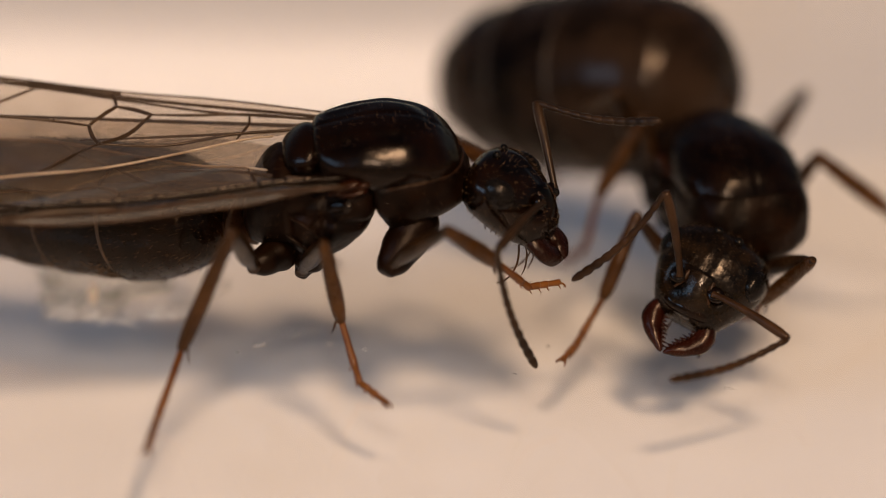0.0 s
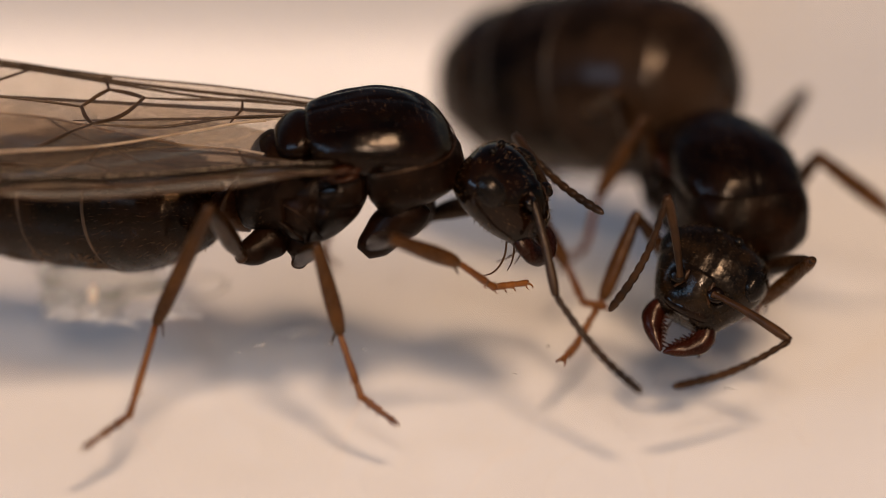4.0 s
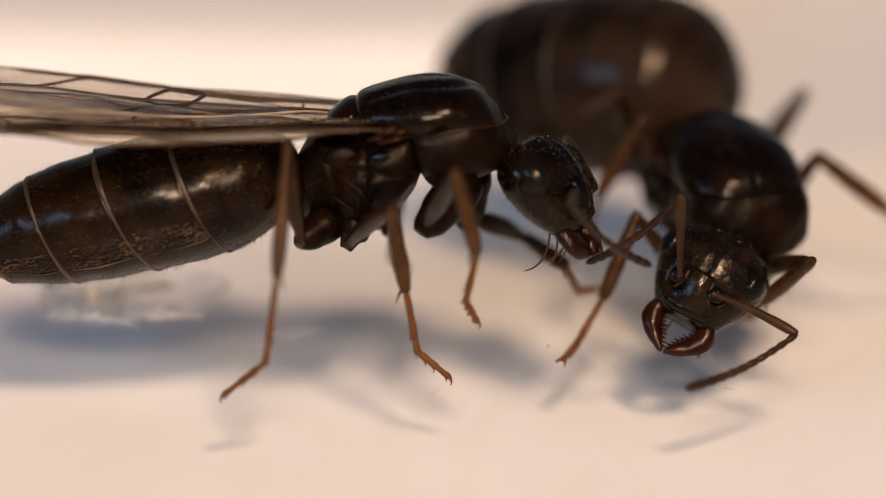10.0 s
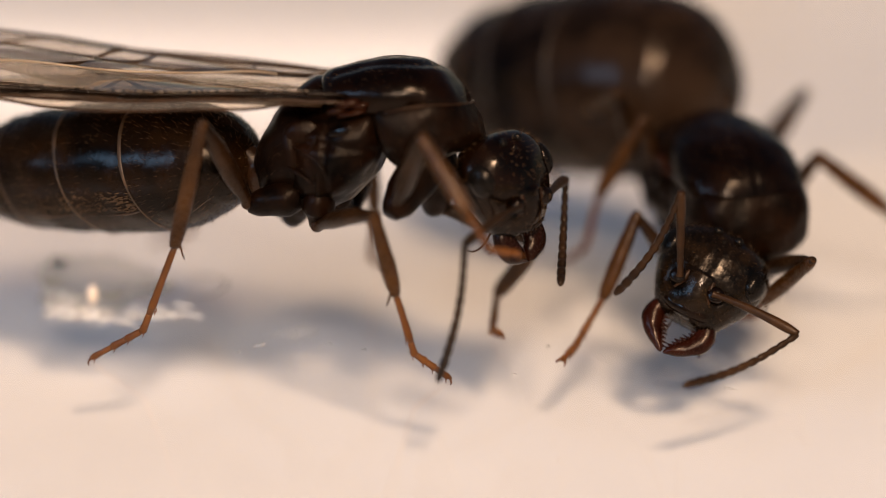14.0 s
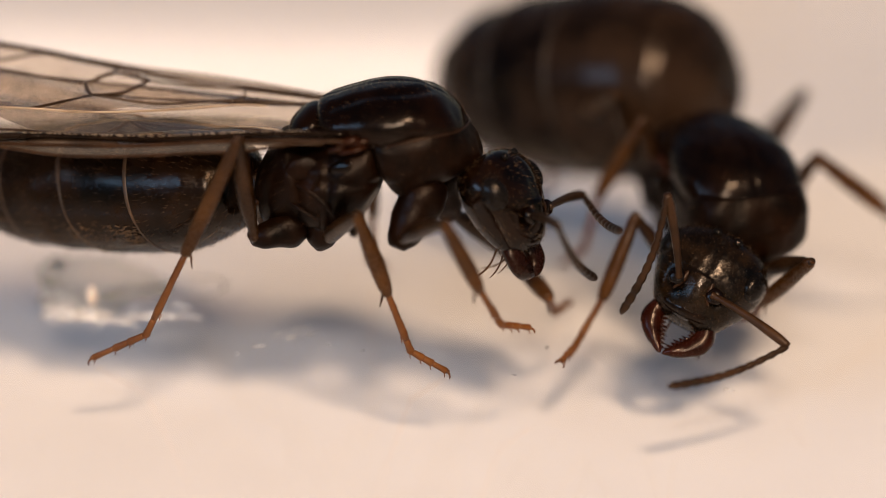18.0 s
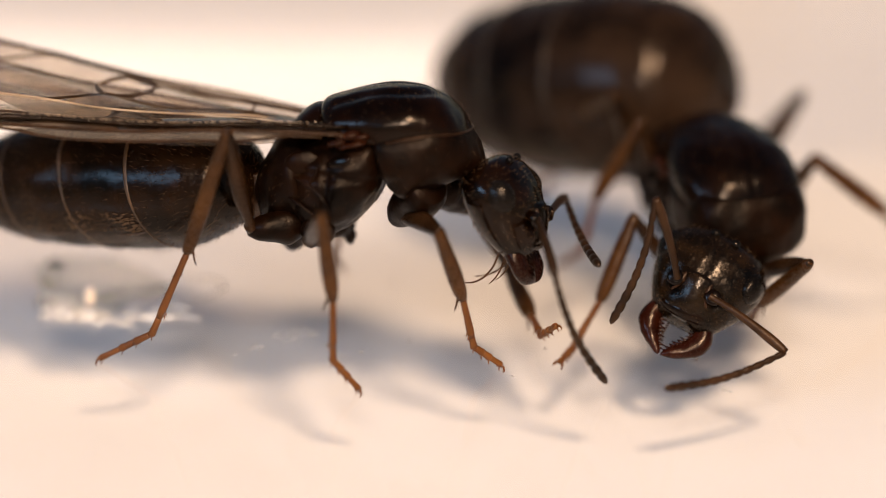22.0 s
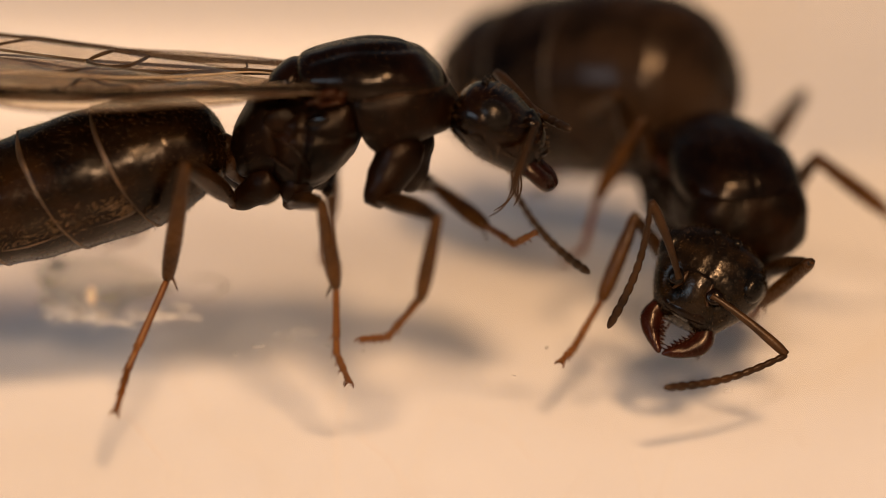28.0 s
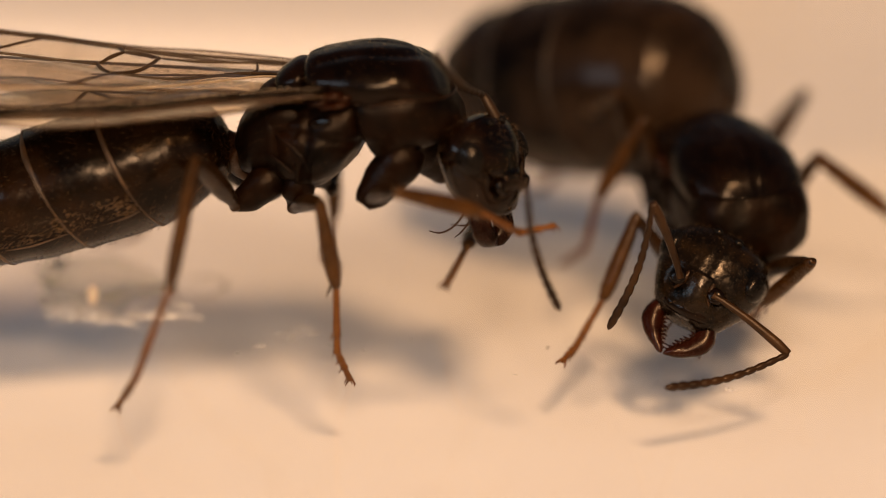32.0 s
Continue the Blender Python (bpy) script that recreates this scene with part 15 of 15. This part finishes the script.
        (24.5, at(1.23, 1.347, 0.076, 37.5, -34.6, -37.7)), (25, at(0.723, 1.424, 0.448, 60, -24.7, -67.4)),
        (25.25, at(0.583, 1.389, 0.34, 57.4, -43.8, -61.2)), (25.5, at(0.452, 1.329, 0.235, 47.7, -62.6, -49.1)),
        (26.5, at(0.797, 1.348, -0.026, 50, -47.5, -52.7)), (27.5, at(1.175, 1.204, -0.248, 51.5, -34.5, -55.4)),
        (27.67, at(0.805, 1.34, -0.047, 45.2, -25.4, -51.6)), (27.83, at(0.457, 1.313, 0.145, 39.3, -16.5, -49.1)),
        (28, at(0.118, 1.132, 0.378, 33.4, -7.6, -47.1)), (28.25, at(0.408, 1.316, 0.287, 34.8, -6.3, -49.8)),
        (28.5, at(0.729, 1.403, 0.196, 36.2, -5.1, -52.5)), (29, at(1.168, 1.364, 0.08, 36.9, -11.1, -56.9)),
        (29.5, at(1.272, 1.23, -0.158, 32.5, 14.9, -61.4)), (30, at(1.214, 1.35, 0.072, 54.1, 11.9, -41.9)),
        (30.25, at(1.067, 1.273, -0.173, 46.3, -6.4, -36.1)), (30.5, at(0.91, 1.138, -0.375, 37.6, -24.5, -30)),
        (31, at(1.114, 1.008, -0.481, 53.2, -22.9, -56.6)), (31.25, at(0.761, 1.09, -0.413, 56.7, -16.9, -70.1)),
        (31.5, at(0.436, 1.083, -0.284, 56, -10.1, -84.1)), (31.67, at(0.061, 0.844, -0.16, 61.3, -13.3, -94.3)),
        (31.83, at(-0.184, 0.504, 0.032, 67, -16.6, -103.3)), (32, at(-0.264, 0.106, 0.279, 73.1, -19.5, -111.6)),])
    walk(queen['RAscape'], [
        (0, at(0.92, -0.24, 0.42, 108, -53.8, -128.2)), (1, at(0.92, -0.24, 0.42, 129, -58.4, -129.7)),
        (2, at(0.92, -0.24, 0.42, 129, -58.4, -129.7)), (6, at(0.92, -0.24, 0.42, 116.9, -59.3, -121.8)),
        (8, at(0.92, -0.24, 0.42, 135.3, -57.3, -133.7)), (9, at(0.92, -0.24, 0.42, 146.2, -57.9, -136.7)),
        (10, at(0.92, -0.24, 0.42, 169.5, -60.7, -142.3)), (10.5, at(0.92, -0.24, 0.42, -144.7, -56.8, -152.1)),
        (11, at(0.92, -0.24, 0.42, -105.6, -50.5, -153.9)), (12, at(0.92, -0.24, 0.42, -104.9, -52, -159.5)),
        (13, at(0.92, -0.24, 0.42, -150.9, -55.9, -151.5)), (14, at(0.92, -0.24, 0.42, 169.8, -57.4, -143.3)),
        (17, at(0.92, -0.24, 0.42, 129.6, -57.4, -131.4)), (20, at(0.92, -0.24, 0.42, 107.4, -54.9, -124.9)),
        (21, at(0.92, -0.24, 0.42, 103.4, -55.5, -120.4)), (23.5, at(0.92, -0.24, 0.42, 99.6, -55.3, -117.8)),
        (25, at(0.92, -0.24, 0.42, 101.4, -56.7, -115.8)), (27.5, at(0.92, -0.24, 0.42, 93.6, -55.7, -110.8)),
        (29, at(0.92, -0.24, 0.42, 95.8, -57, -109.8)), (32, at(0.92, -0.24, 0.42, 95.5, -57.6, -108.2)),])
    walk(queen['RAfun'], [
        (0, at(0.482, -0.797, 1.389, 61.4, 45.3, -29.8)), (1, at(0.519, -0.723, 1.442, 88.8, 56.3, -7.8)),
        (2, at(0.519, -0.723, 1.442, 80.7, 51.4, -4.8)), (6, at(0.597, -0.761, 1.452, 83.7, 52.2, -2.7)),
        (8, at(0.472, -0.708, 1.43, 76.7, 49.4, -4.1)), (9, at(0.457, -0.677, 1.437, 65.7, 43.7, -3.9)),
        (10, at(0.455, -0.599, 1.466, 59.4, 51, -45.8)), (11, at(0.235, -0.575, 1.346, 68.9, 54.2, -33.2)),
        (12, at(0.228, -0.499, 1.365, 67.1, 54.7, -37.2)), (13, at(0.328, -0.561, 1.413, 91.2, 54.6, -0.1)),
        (14, at(0.401, -0.627, 1.43, 81.8, 55.5, -15.2)), (17, at(0.493, -0.724, 1.431, 91, 54.3, 0.4)),
        (20, at(0.525, -0.806, 1.402, 85.6, 50.7, 6.7)), (21, at(0.577, -0.826, 1.41, 84.3, 49.9, 8.6)),
        (23.5, at(0.601, -0.844, 1.407, 73.9, 46.9, 5.2)), (25, at(0.634, -0.833, 1.423, 74.7, 47, 7)),
        (27.5, at(0.68, -0.873, 1.411, 76.3, 47.5, 7.6)), (29, at(0.698, -0.855, 1.426, 86.1, 50.1, 10.8)),
        (32, at(0.719, -0.852, 1.433, 77.3, 47.9, 7.8)),])
    walk(queen['LAscape'], [
        (0, at(0.92, 0.24, 0.42, -30.2, -12.2, 81.3)), (1, at(0.92, 0.24, 0.42, -30.2, -12.2, 81.3)),
        (2, at(0.92, 0.24, 0.42, -30.5, -9.5, 81.1)), (6, at(0.92, 0.24, 0.42, -31.8, -9.1, 83.9)),
        (8, at(0.92, 0.24, 0.42, -32.1, -10.6, 85.2)), (9, at(0.92, 0.24, 0.42, -34, -7.6, 88.9)),
        (10, at(0.92, 0.24, 0.42, -34.9, -5.7, 90.3)), (11, at(0.92, 0.24, 0.42, -31.4, -13.3, 84.4)),
        (12, at(0.92, 0.24, 0.42, -32.1, -10.6, 85.2)), (13, at(0.92, 0.24, 0.42, -38.8, -4.7, 103.7)),
        (14, at(0.92, 0.24, 0.42, -35.8, -3.4, 91.8)), (17, at(0.92, 0.24, 0.42, -31.7, -5.3, 82)),
        (20, at(0.92, 0.24, 0.42, -32.2, -2.1, 81.3)), (21, at(0.92, 0.24, 0.42, -32.9, 0.1, 81.6)),
        (23.5, at(0.92, 0.24, 0.42, -35.7, 6, 84.2)), (25, at(0.92, 0.24, 0.42, -38.5, 11.9, 86)),
        (27.5, at(0.92, 0.24, 0.42, -38.4, 12.3, 85.3)), (32, at(0.92, 0.24, 0.42, -38.5, 12.1, 85.7)),])
    walk(queen['LAfun'], [
        (0, at(1.097, 1.399, 0.674, 37.1, -12.1, -30.9)), (1, at(1.097, 1.399, 0.674, 36.4, -10.4, -28.2)),
        (2, at(1.103, 1.409, 0.618, 37, -10.9, -30.3)), (6, at(1.045, 1.418, 0.61, 36.1, -11.4, -27.5)),
        (8, at(1.018, 1.416, 0.64, 35.5, -12.7, -26)), (9, at(0.943, 1.429, 0.58, 34.2, -12.7, -22.4)),
        (10, at(0.915, 1.434, 0.54, 35.4, -10.4, -25.1)), (10.5, at(0.974, 1.418, 0.618, 43.6, 11.6, -45.5)),
        (11, at(1.034, 1.402, 0.697, 43.6, 35.1, -66)), (11.5, at(1.026, 1.409, 0.668, 43.6, 10.1, -45.2)),
        (12, at(1.018, 1.416, 0.64, 34.8, -13.3, -24.2)), (13, at(0.636, 1.402, 0.518, 32.7, -9.5, -17.5)),
        (14, at(0.881, 1.437, 0.49, 36.1, -9.8, -27)), (17, at(1.087, 1.423, 0.531, 37.4, -10.5, -31.7)),
        (20, at(1.101, 1.425, 0.465, 37.4, -12.7, -32)), (21, at(1.095, 1.427, 0.419, 37.6, -12.3, -32.8)),
        (23.5, at(1.041, 1.427, 0.295, 38, -11.4, -34)), (25, at(1.001, 1.411, 0.172, 38.1, -12.1, -34.6)),
        (27.5, at(1.016, 1.409, 0.165, 38.4, -11.8, -35.4)), (29, at(1.012, 1.409, 0.167, 38.3, -11.7, -35)),
        (32, at(1.008, 1.41, 0.169, 38.4, -11, -35.3)),])


motions()
